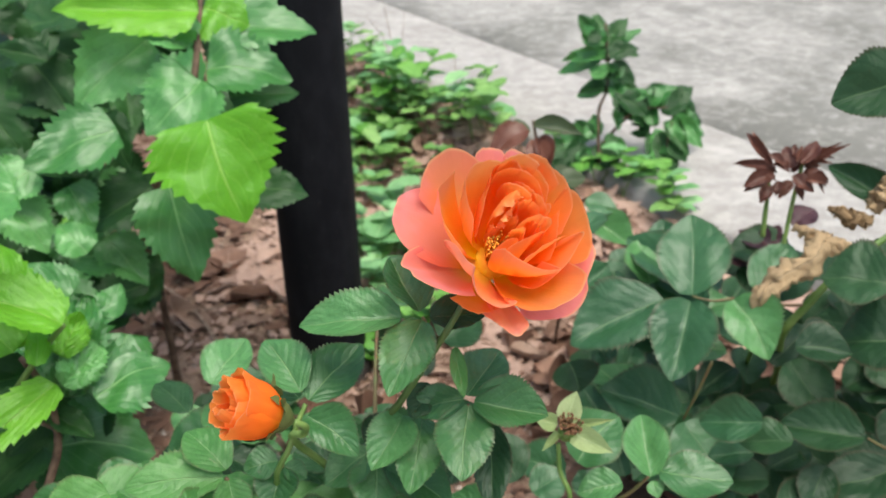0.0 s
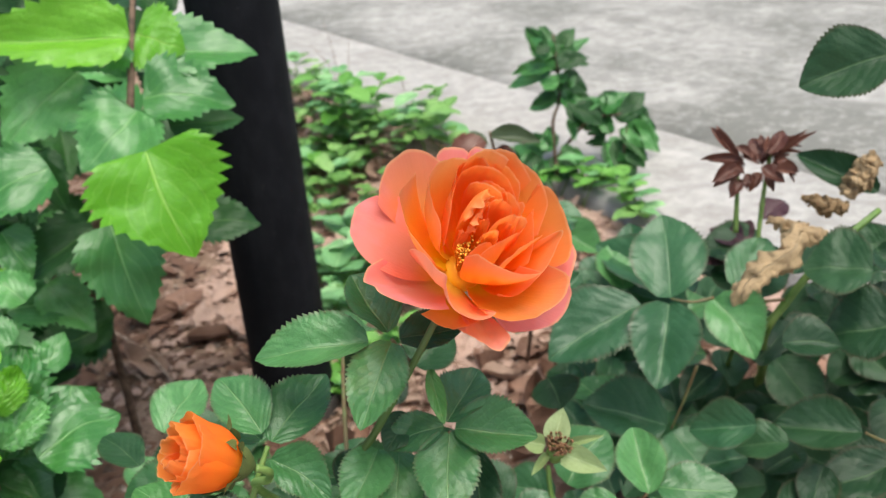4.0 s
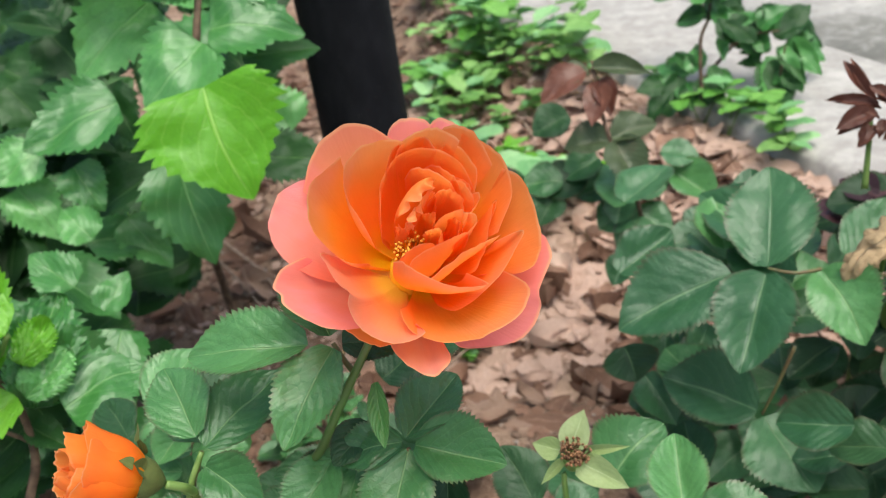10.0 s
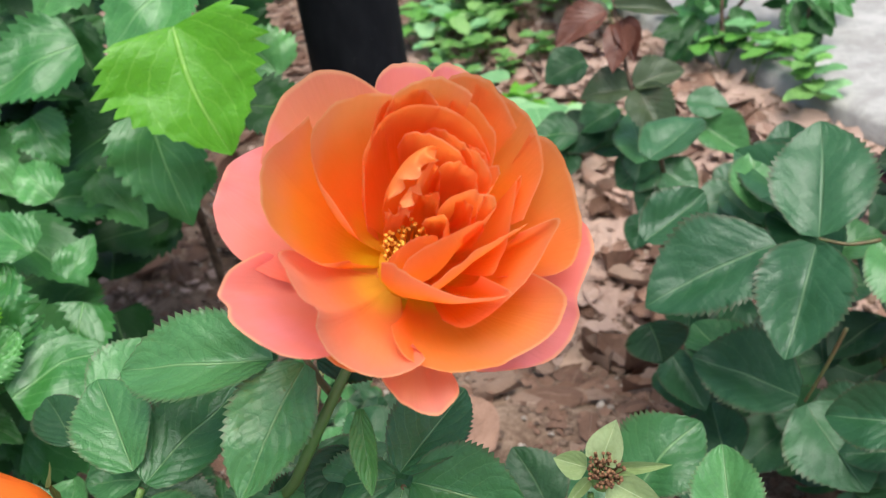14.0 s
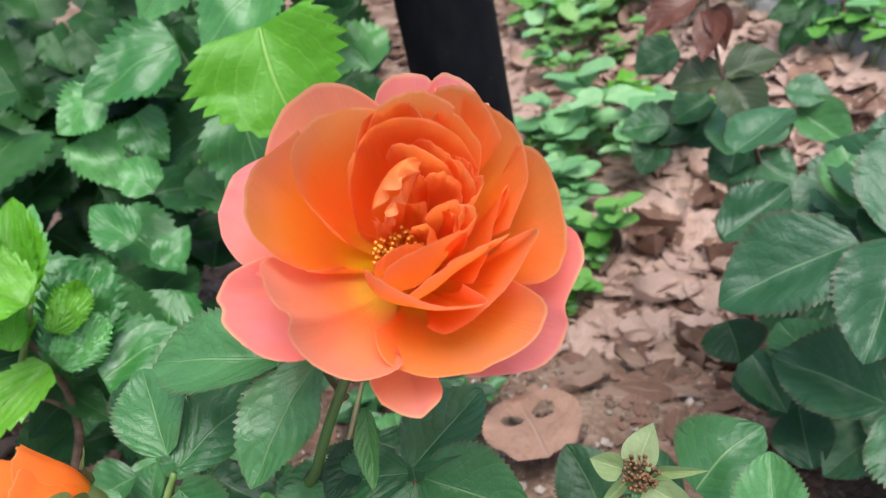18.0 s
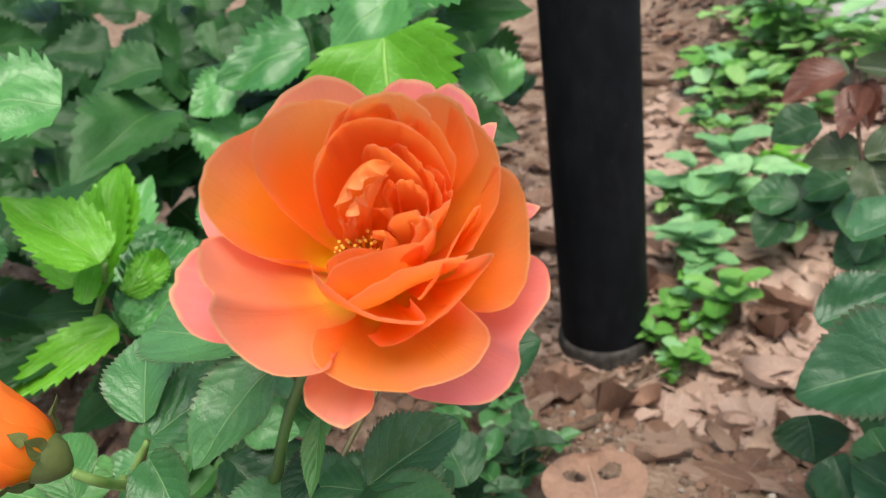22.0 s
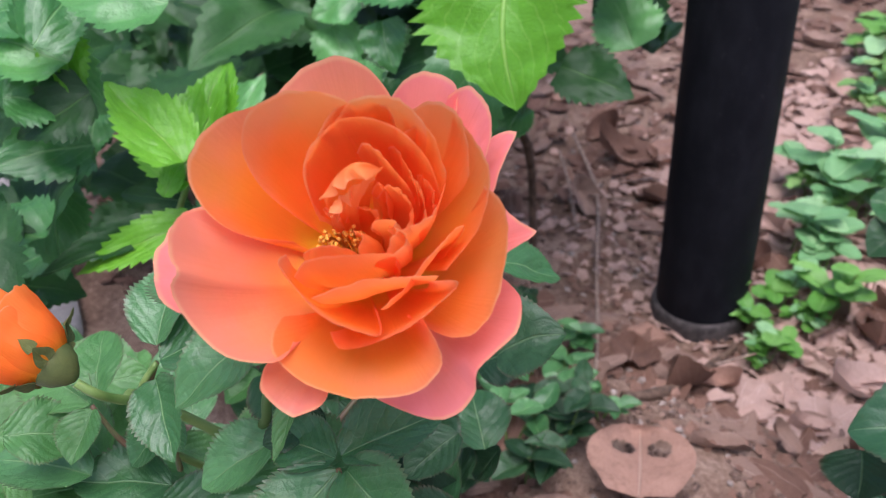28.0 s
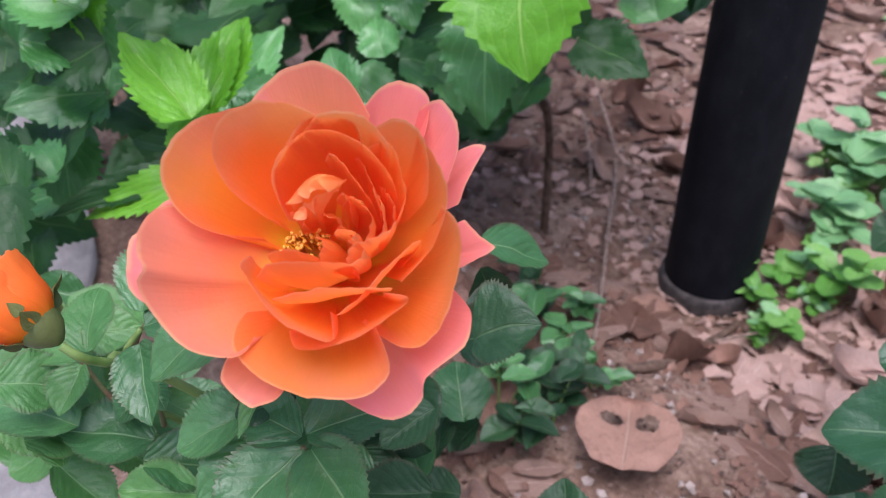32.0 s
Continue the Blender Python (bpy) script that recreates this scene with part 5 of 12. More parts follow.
leaf(rose_bush_b, "red", 0, (0.332, 0.607, 0.267), (0.320, 0.611, 0.271), 0.0046, (0.06, -0.70, 0.72), "leaflet", "dark red young leaf")
leaf(rose_bush_b, "red", 0, (0.335, 0.615, 0.261), (0.326, 0.620, 0.266), 0.0036, (0.07, -0.64, 0.76), "leaflet", "dark red young leaf")
leaf(rose_bush_b, "red", 0, (0.363, 0.625, 0.267), (0.370, 0.613, 0.259), 0.0044, (-0.41, -0.66, 0.63), "leaflet", "dark red young leaf")
leaf(rose_bush_b, "red", 0, (0.362, 0.616, 0.268), (0.366, 0.603, 0.258), 0.0033, (-0.40, -0.62, 0.68), "leaflet", "dark red young leaf")
leaf(rose_bush_b, "red", 0, (0.347, 0.621, 0.277), (0.348, 0.629, 0.286), 0.0044, (-0.19, -0.71, 0.68), "leaflet", "dark red young leaf")
leaf(rose_bush_b, "red", 0, (0.347, 0.613, 0.277), (0.352, 0.623, 0.287), 0.0034, (-0.18, -0.66, 0.73), "leaflet", "dark red young leaf")
leaf(rose_bush_b, "red", 1, (0.344, 0.642, 0.193), (0.324, 0.661, 0.202), 0.0229, (-0.14, -0.52, 0.84), "leaflet", "dull purple leaf")
leaf(rose_bush_b, "red", 1, (0.332, 0.634, 0.182), (0.310, 0.654, 0.190), 0.0250, (-0.13, -0.51, 0.85), "leaflet", "dull purple leaf")
leaf(rose_bush_b, "red", 1, (0.362, 0.652, 0.209), (0.382, 0.666, 0.221), 0.0222, (-0.15, -0.53, 0.84), "leaflet", "dull purple leaf")
leaf(rose_bush_b, "red", 1, (0.382, 0.616, 0.133), (0.361, 0.594, 0.117), 0.0313, (-0.16, -0.48, 0.87), "leaflet", "dull purple leaf")
leaf(rose_bush_b, "red", 1, (0.353, 0.645, 0.197), (0.340, 0.655, 0.201), 0.0203, (-0.14, -0.52, 0.84), "leaflet", "dull purple leaf")
leaf(rose_bush_b, "red", 1, (0.396, 0.608, 0.113), (0.387, 0.627, 0.121), 0.0232, (-0.17, -0.46, 0.87), "leaflet", "dull purple leaf")
# bronze-leaved young rose
young_rose = thing("rose_plant", "young rose plant with bronze and green leaves", "rose bush")
stalk(young_rose, [(0.155, 0.743, 0.261), (0.167, 0.719, 0.211), (0.180, 0.723, 0.169), (0.190, 0.746, 0.119), (0.183, 0.929, -0.094)], 0.0012, 0.0022, STEM_BROWN, "cane")
leaf(young_rose, "red", 2, (0.173, 0.718, 0.206), (0.195, 0.686, 0.184), 0.0328, (0.06, -0.55, 0.83))
leaf(young_rose, "red", 2, (0.170, 0.718, 0.208), (0.204, 0.734, 0.216), 0.0268, (0.06, -0.55, 0.83))
leaf(young_rose, "red", 2, (0.168, 0.717, 0.207), (0.134, 0.712, 0.207), 0.0296, (0.07, -0.55, 0.83))
leaf(young_rose, "red", 0, (0.161, 0.736, 0.246), (0.157, 0.707, 0.226), 0.0218, (0.07, -0.57, 0.82))
leaf(young_rose, "red", 2, (0.155, 0.740, 0.257), (0.200, 0.742, 0.253), 0.0175, (0.08, -0.58, 0.81))
leaf(young_rose, "red", 0, (0.161, 0.738, 0.248), (0.171, 0.714, 0.230), 0.0179, (0.07, -0.57, 0.82))
leaf(young_rose, "red", 2, (0.153, 0.738, 0.253), (0.128, 0.732, 0.252), 0.0200, (0.08, -0.58, 0.81))
leaf(young_rose, "red", 0, (0.150, 0.738, 0.255), (0.118, 0.716, 0.243), 0.0267, (0.08, -0.58, 0.81))
leaf(young_rose, "rose", 2, (0.132, 0.765, 0.209), (0.104, 0.749, 0.201), 0.0344, (0.09, -0.56, 0.83))
leaf(young_rose, "rose", 3, (0.172, 0.749, 0.156), (0.137, 0.738, 0.151), 0.0345, (0.06, -0.53, 0.85))
leaf(young_rose, "rose", 3, (0.179, 0.749, 0.151), (0.212, 0.755, 0.153), 0.0344, (0.05, -0.53, 0.85))
leaf(young_rose, "rose", 0, (0.212, 0.765, 0.159), (0.249, 0.741, 0.142), 0.0345, (0.03, -0.54, 0.84))
leaf(young_rose, "rose", 3, (0.184, 0.743, 0.137), (0.157, 0.722, 0.126), 0.0380, (0.05, -0.52, 0.85))
leaf(young_rose, "rose", 3, (0.186, 0.741, 0.133), (0.215, 0.727, 0.123), 0.0354, (0.05, -0.52, 0.85))
leaf(young_rose, "rose", 3, (0.175, 0.745, 0.147), (0.171, 0.721, 0.132), 0.0289, (0.06, -0.53, 0.85))
leaf(young_rose, "rose", 0, (0.156, 0.754, 0.175), (0.128, 0.738, 0.167), 0.0339, (0.07, -0.54, 0.84))
leaf(young_rose, "rose", 2, (0.146, 0.745, 0.164), (0.109, 0.728, 0.157), 0.0400, (0.08, -0.53, 0.84))
leaf(young_rose, "rose", 3, (0.193, 0.738, 0.123), (0.176, 0.708, 0.106), 0.0320, (0.04, -0.51, 0.86))
leaf(young_rose, "rose", 3, (0.205, 0.770, 0.173), (0.235, 0.766, 0.169), 0.0285, (0.03, -0.54, 0.84))
leaf(young_rose, "rose", 0, (0.128, 0.737, 0.162), (0.094, 0.734, 0.164), 0.0348, (0.09, -0.53, 0.84))
leaf(young_rose, "rose", 2, (0.123, 0.731, 0.155), (0.111, 0.706, 0.140), 0.0305, (0.10, -0.52, 0.85))
# small shrub at the edge of the path
small_shrub = thing("small_shrub", "small leafy shrub growing at the edge of the concrete", "shrub")
stalk(small_shrub, [(0.244, 1.329, 0.218), (0.252, 1.319, 0.128), (0.240, 1.298, 0.090), (0.245, 1.260, 0.014), (0.259, 1.263, -0.029), (0.272, 1.156, -0.012)], 0.0015, 0.004, STEM_BROWN, "stem")
stalk(small_shrub, [(0.337, 1.275, 0.108), (0.291, 1.304, 0.089), (0.244, 1.285, 0.041)], 0.0012, 0.003, STEM_BROWN, "stem")
stalk(small_shrub, [(0.345, 1.266, 0.089), (0.341, 1.268, 0.049), (0.341, 1.247, -0.015), (0.335, 1.161, -0.012)], 0.0012, 0.003, STEM_BROWN, "stem")
leaf(small_shrub, "shrub", 0, (0.242, 1.314, 0.189), (0.208, 1.351, 0.213), 0.0331, (-0.32, -0.71, 0.63), "leaf")
leaf(small_shrub, "shrub", 2, (0.233, 1.326, 0.193), (0.202, 1.381, 0.223), 0.0257, (-0.37, -0.60, 0.71), "leaf")
leaf(small_shrub, "shrub", 2, (0.245, 1.334, 0.182), (0.279, 1.368, 0.220), 0.0345, (-0.04, -0.73, 0.68), "leaf")
leaf(small_shrub, "shrub", 0, (0.248, 1.342, 0.175), (0.302, 1.377, 0.204), 0.0295, (-0.03, -0.61, 0.79), "leaf")
leaf(small_shrub, "shrub", 2, (0.244, 1.356, 0.183), (0.229, 1.389, 0.222), 0.0294, (0.27, -0.69, 0.67), "leaf")
leaf(small_shrub, "shrub", 2, (0.239, 1.365, 0.179), (0.237, 1.417, 0.218), 0.0228, (0.34, -0.56, 0.76), "leaf")
leaf(small_shrub, "shrub", 0, (0.243, 1.366, 0.157), (0.172, 1.376, 0.132), 0.0361, (-0.32, -0.70, 0.64), "leaf")
leaf(small_shrub, "shrub", 0, (0.247, 1.317, 0.171), (0.178, 1.347, 0.160), 0.0278, (-0.37, -0.59, 0.72), "leaf")
leaf(small_shrub, "shrub", 2, (0.248, 1.309, 0.177), (0.295, 1.315, 0.186), 0.0319, (-0.04, -0.73, 0.69), "leaf")
leaf(small_shrub, "shrub", 2, (0.249, 1.341, 0.174), (0.299, 1.338, 0.173), 0.0277, (-0.03, -0.61, 0.79), "leaf")
leaf(small_shrub, "shrub", 2, (0.254, 1.320, 0.153), (0.295, 1.318, 0.135), 0.0388, (0.26, -0.68, 0.68), "leaf")
leaf(small_shrub, "shrub", 0, (0.248, 1.346, 0.138), (0.274, 1.328, 0.114), 0.0341, (0.33, -0.55, 0.77), "leaf")
leaf(small_shrub, "shrub", 0, (0.245, 1.327, 0.124), (0.204, 1.330, 0.108), 0.0355, (-0.32, -0.69, 0.65), "leaf")
leaf(small_shrub, "shrub", 2, (0.246, 1.295, 0.128), (0.206, 1.310, 0.120), 0.0279, (-0.37, -0.58, 0.73), "leaf")
leaf(small_shrub, "shrub", 2, (0.266, 1.350, 0.119), (0.300, 1.325, 0.096), 0.0338, (-0.05, -0.71, 0.70), "leaf")
leaf(small_shrub, "shrub", 0, (0.260, 1.319, 0.127), (0.279, 1.282, 0.100), 0.0248, (-0.04, -0.60, 0.80), "leaf")
leaf(small_shrub, "shrub", 2, (0.271, 1.283, 0.120), (0.313, 1.274, 0.096), 0.0398, (0.25, -0.67, 0.70), "leaf")
leaf(small_shrub, "shrub", 2, (0.282, 1.335, 0.107), (0.324, 1.312, 0.075), 0.0359, (0.32, -0.54, 0.78), "leaf")
leaf(small_shrub, "shrub", 0, (0.315, 1.300, 0.098), (0.341, 1.319, 0.130), 0.0382, (-0.35, -0.67, 0.66), "leaf")
leaf(small_shrub, "shrub", 0, (0.314, 1.293, 0.106), (0.351, 1.304, 0.134), 0.0327, (-0.39, -0.57, 0.73), "leaf")
leaf(small_shrub, "shrub", 2, (0.343, 1.323, 0.091), (0.382, 1.349, 0.121), 0.0424, (-0.09, -0.70, 0.71), "leaf")
leaf(small_shrub, "shrub", 2, (0.334, 1.309, 0.088), (0.378, 1.332, 0.108), 0.0352, (-0.07, -0.59, 0.81), "leaf")
leaf(small_shrub, "shrub", 2, (0.354, 1.340, 0.077), (0.403, 1.342, 0.064), 0.0442, (0.21, -0.66, 0.72), "leaf")
leaf(small_shrub, "shrub", 0, (0.357, 1.329, 0.077), (0.406, 1.322, 0.054), 0.0393, (0.29, -0.53, 0.80), "leaf")
leaf(small_shrub, "shrub", 0, (0.347, 1.277, 0.088), (0.385, 1.233, 0.065), 0.0350, (-0.36, -0.66, 0.66), "leaf")
leaf(small_shrub, "shrub", 2, (0.345, 1.287, 0.085), (0.367, 1.230, 0.054), 0.0267, (-0.40, -0.56, 0.73), "leaf")
leaf(small_shrub, "shrub", 2, (0.329, 1.285, 0.064), (0.342, 1.227, 0.010), 0.0496, (-0.08, -0.69, 0.72), "leaf")
leaf(small_shrub, "shrub", 0, (0.339, 1.298, 0.064), (0.334, 1.224, 0.011), 0.0382, (-0.07, -0.58, 0.81), "leaf")
leaf(small_shrub, "shrub", 2, (0.319, 1.303, 0.058), (0.288, 1.296, 0.060), 0.0180, (0.23, -0.65, 0.72), "leaf")
leaf(small_shrub, "shrub", 2, (0.320, 1.316, 0.060), (0.290, 1.313, 0.070), 0.0163, (0.30, -0.53, 0.80), "leaf")
leaf(small_shrub, "shrub", 0, (0.240, 1.310, 0.048), (0.234, 1.343, 0.077), 0.0260, (-0.31, -0.67, 0.68), "leaf")
leaf(small_shrub, "shrub", 0, (0.231, 1.259, 0.060), (0.231, 1.295, 0.088), 0.0200, (-0.35, -0.56, 0.75), "leaf")
leaf(small_shrub, "shrub", 2, (0.248, 1.252, 0.065), (0.271, 1.250, 0.064), 0.0188, (-0.04, -0.68, 0.73), "leaf")
leaf(small_shrub, "shrub", 2, (0.255, 1.281, 0.052), (0.283, 1.273, 0.048), 0.0158, (-0.04, -0.58, 0.82), "leaf")
leaf(small_shrub, "shrub", 2, (0.216, 1.265, 0.054), (0.192, 1.229, 0.032), 0.0288, (0.27, -0.64, 0.72), "leaf")
leaf(small_shrub, "shrub", 0, (0.215, 1.294, 0.045), (0.175, 1.248, 0.032), 0.0233, (0.34, -0.52, 0.79), "leaf")
leaf(small_shrub, "shrub", 0, (0.225, 1.286, 0.049), (0.178, 1.317, 0.057), 0.0307, (-0.30, -0.67, 0.68), "leaf")
leaf(small_shrub, "shrub", 2, (0.233, 1.261, 0.063), (0.203, 1.302, 0.080), 0.0223, (-0.35, -0.56, 0.75), "leaf")
leaf(small_shrub, "shrub", 2, (0.242, 1.351, 0.127), (0.267, 1.364, 0.142), 0.0339, (-0.04, -0.72, 0.70), "leaf")
leaf(small_shrub, "shrub", 0, (0.242, 1.325, 0.142), (0.274, 1.334, 0.151), 0.0284, (-0.03, -0.60, 0.80), "leaf")
leaf(small_shrub, "shrub", 2, (0.280, 1.274, 0.099), (0.263, 1.296, 0.126), 0.0321, (0.25, -0.66, 0.71), "leaf")
leaf(small_shrub, "shrub", 2, (0.278, 1.320, 0.078), (0.267, 1.356, 0.107), 0.0265, (0.32, -0.53, 0.79), "leaf")
leaf(small_shrub, "shrub", 0, (0.316, 1.290, 0.076), (0.292, 1.326, 0.100), 0.0296, (-0.35, -0.66, 0.66), "leaf")
leaf(small_shrub, "shrub", 0, (0.321, 1.280, 0.078), (0.315, 1.321, 0.106), 0.0230, (-0.39, -0.56, 0.73), "leaf")
leaf(small_shrub, "shrub", 2, (0.338, 1.331, 0.108), (0.317, 1.347, 0.121), 0.0280, (-0.09, -0.70, 0.71), "leaf")
leaf(small_shrub, "shrub", 2, (0.335, 1.322, 0.112), (0.319, 1.345, 0.128), 0.0214, (-0.07, -0.59, 0.80), "leaf")
leaf(small_shrub, "shrub", 2, (0.260, 1.369, 0.158), (0.230, 1.369, 0.171), 0.0287, (0.26, -0.69, 0.68), "leaf")
leaf(small_shrub, "shrub", 0, (0.250, 1.360, 0.165), (0.214, 1.365, 0.185), 0.0255, (0.33, -0.55, 0.76), "leaf")
leaf(small_shrub, "shrub", 0, (0.249, 1.296, 0.151), (0.221, 1.313, 0.155), 0.0271, (-0.32, -0.69, 0.64), "leaf")
leaf(small_shrub, "shrub", 2, (0.253, 1.303, 0.142), (0.229, 1.329, 0.151), 0.0205, (-0.37, -0.58, 0.72), "leaf")
leaf(small_shrub, "shrub", 2, (0.298, 1.303, 0.107), (0.323, 1.308, 0.114), 0.0322, (-0.07, -0.70, 0.71), "leaf")
leaf(small_shrub, "shrub", 0, (0.294, 1.310, 0.100), (0.317, 1.311, 0.103), 0.0275, (-0.05, -0.59, 0.81), "leaf")
leaf(small_shrub, "shrub", 2, (0.365, 1.317, 0.073), (0.353, 1.347, 0.103), 0.0292, (0.21, -0.66, 0.72), "leaf")
leaf(small_shrub, "shrub", 2, (0.373, 1.327, 0.068), (0.384, 1.376, 0.097), 0.0214, (0.28, -0.53, 0.80), "leaf")
leaf(small_shrub, "shrub", 0, (0.218, 1.297, 0.027), (0.244, 1.268, 0.010), 0.0307, (-0.30, -0.66, 0.69), "leaf")
leaf(small_shrub, "shrub", 0, (0.216, 1.250, 0.047), (0.231, 1.215, 0.027), 0.0226, (-0.35, -0.56, 0.75), "leaf")
leaf(small_shrub, "shrub", 2, (0.266, 1.246, 0.047), (0.241, 1.226, 0.027), 0.0271, (-0.05, -0.68, 0.73), "leaf")
leaf(small_shrub, "shrub", 2, (0.259, 1.276, 0.042), (0.217, 1.258, 0.027), 0.0237, (-0.04, -0.57, 0.82), "leaf")
leaf(small_shrub, "shrub", 2, (0.191, 1.259, 0.049), (0.158, 1.241, 0.046), 0.0323, (0.29, -0.64, 0.72), "leaf")
leaf(small_shrub, "shrub", 0, (0.195, 1.285, 0.032), (0.162, 1.270, 0.037), 0.0284, (0.34, -0.51, 0.79), "leaf")
leaf(small_shrub, "shrub", 0, (0.201, 1.272, 0.026), (0.193, 1.247, -0.001), 0.0354, (-0.29, -0.66, 0.69), "leaf")
leaf(small_shrub, "shrub", 2, (0.196, 1.241, 0.034), (0.173, 1.220, 0.008), 0.0303, (-0.34, -0.56, 0.76), "leaf")
leaf(small_shrub, "shrub", 2, (0.248, 1.383, 0.189), (0.267, 1.389, 0.197), 0.0255, (-0.04, -0.74, 0.68), "leaf")
leaf(small_shrub, "shrub", 0, (0.254, 1.353, 0.196), (0.284, 1.356, 0.200), 0.0215, (-0.04, -0.62, 0.78), "leaf")
leaf(small_shrub, "shrub", 2, (0.235, 1.321, 0.204), (0.218, 1.306, 0.195), 0.0197, (0.28, -0.69, 0.66), "leaf")
leaf(small_shrub, "shrub", 2, (0.237, 1.373, 0.195), (0.215, 1.354, 0.191), 0.0169, (0.34, -0.56, 0.75), "leaf")
leaf(small_shrub, "shrub", 0, (0.259, 1.315, 0.142), (0.275, 1.322, 0.157), 0.0258, (-0.33, -0.69, 0.65), "leaf")
leaf(small_shrub, "shrub", 0, (0.251, 1.307, 0.151), (0.265, 1.313, 0.162), 0.0218, (-0.37, -0.59, 0.72), "leaf")
leaf(small_shrub, "shrub", 2, (0.248, 1.324, 0.117), (0.231, 1.338, 0.131), 0.0236, (-0.04, -0.71, 0.70), "leaf")
leaf(small_shrub, "shrub", 2, (0.252, 1.312, 0.115), (0.245, 1.333, 0.130), 0.0174, (-0.04, -0.60, 0.80), "leaf")
leaf(small_shrub, "shrub", 2, (0.288, 1.347, 0.107), (0.279, 1.365, 0.128), 0.0268, (0.25, -0.67, 0.70), "leaf")
leaf(small_shrub, "shrub", 0, (0.284, 1.335, 0.107), (0.281, 1.363, 0.128), 0.0207, (0.32, -0.54, 0.78), "leaf")
leaf(small_shrub, "shrub", 0, (0.304, 1.286, 0.117), (0.288, 1.305, 0.128), 0.0228, (-0.34, -0.68, 0.65), "leaf")
leaf(small_shrub, "shrub", 2, (0.314, 1.297, 0.114), (0.312, 1.318, 0.130), 0.0181, (-0.39, -0.57, 0.72), "leaf")
leaf(small_shrub, "shrub", 2, (0.324, 1.296, 0.088), (0.307, 1.284, 0.074), 0.0248, (-0.08, -0.69, 0.72), "leaf")
leaf(small_shrub, "shrub", 0, (0.326, 1.308, 0.088), (0.304, 1.297, 0.078), 0.0211, (-0.07, -0.59, 0.81), "leaf")
leaf(small_shrub, "shrub", 2, (0.360, 1.326, 0.092), (0.373, 1.340, 0.101), 0.0228, (0.21, -0.67, 0.71), "leaf")
leaf(small_shrub, "shrub", 2, (0.354, 1.339, 0.096), (0.366, 1.353, 0.102), 0.0179, (0.29, -0.54, 0.79), "leaf")
leaf(small_shrub, "shrub", 0, (0.347, 1.320, 0.039), (0.323, 1.316, 0.022), 0.0341, (-0.36, -0.65, 0.67), "leaf")
leaf(small_shrub, "shrub", 0, (0.346, 1.270, 0.052), (0.322, 1.271, 0.040), 0.0274, (-0.39, -0.55, 0.74), "leaf")
leaf(small_shrub, "shrub", 2, (0.348, 1.261, 0.056), (0.367, 1.239, 0.038), 0.0289, (-0.09, -0.68, 0.73), "leaf")
leaf(small_shrub, "shrub", 2, (0.349, 1.289, 0.044), (0.358, 1.258, 0.023), 0.0221, (-0.08, -0.57, 0.82), "leaf")
leaf(small_shrub, "shrub", 2, (0.331, 1.267, 0.027), (0.317, 1.238, 0.006), 0.0261, (0.22, -0.64, 0.74), "leaf")
leaf(small_shrub, "shrub", 0, (0.343, 1.297, 0.017), (0.328, 1.264, 0.001), 0.0204, (0.29, -0.52, 0.81), "leaf")
leaf(small_shrub, "shrub", 0, (0.350, 1.282, 0.008), (0.366, 1.256, -0.009), 0.0258, (-0.36, -0.64, 0.68), "leaf")
leaf(small_shrub, "shrub", 2, (0.348, 1.256, 0.023), (0.356, 1.225, 0.005), 0.0194, (-0.39, -0.54, 0.74), "leaf")
leaf(small_shrub, "shrub", 2, (0.276, 1.337, 0.091), (0.293, 1.316, 0.072), 0.0232, (-0.05, -0.70, 0.71), "leaf")
leaf(small_shrub, "shrub", 0, (0.268, 1.304, 0.094), (0.270, 1.274, 0.073), 0.0170, (-0.04, -0.59, 0.81), "leaf")
leaf(small_shrub, "shrub", 2, (0.228, 1.243, 0.051), (0.217, 1.215, 0.031), 0.0259, (0.27, -0.64, 0.72), "leaf")
leaf(small_shrub, "shrub", 2, (0.237, 1.289, 0.030), (0.219, 1.254, 0.014), 0.0205, (0.33, -0.51, 0.79), "leaf")
leaf(small_shrub, "shrub", 0, (0.262, 1.272, 0.055), (0.283, 1.252, 0.045), 0.0195, (-0.32, -0.66, 0.68), "leaf")
leaf(small_shrub, "shrub", 0, (0.260, 1.262, 0.058), (0.273, 1.236, 0.044), 0.0146, (-0.36, -0.56, 0.74), "leaf")
leaf(small_shrub, "shrub", 2, (0.295, 1.279, 0.017), (0.311, 1.264, 0.005), 0.0235, (-0.06, -0.67, 0.74), "leaf")
leaf(small_shrub, "shrub", 2, (0.284, 1.270, 0.023), (0.286, 1.249, 0.008), 0.0170, (-0.05, -0.57, 0.82), "leaf")
leaf(small_shrub, "shrub", 2, (0.200, 1.306, 0.050), (0.217, 1.330, 0.065), 0.0246, (0.28, -0.64, 0.71), "leaf")
leaf(small_shrub, "shrub", 0, (0.202, 1.300, 0.059), (0.230, 1.330, 0.067), 0.0196, (0.34, -0.52, 0.78), "leaf")
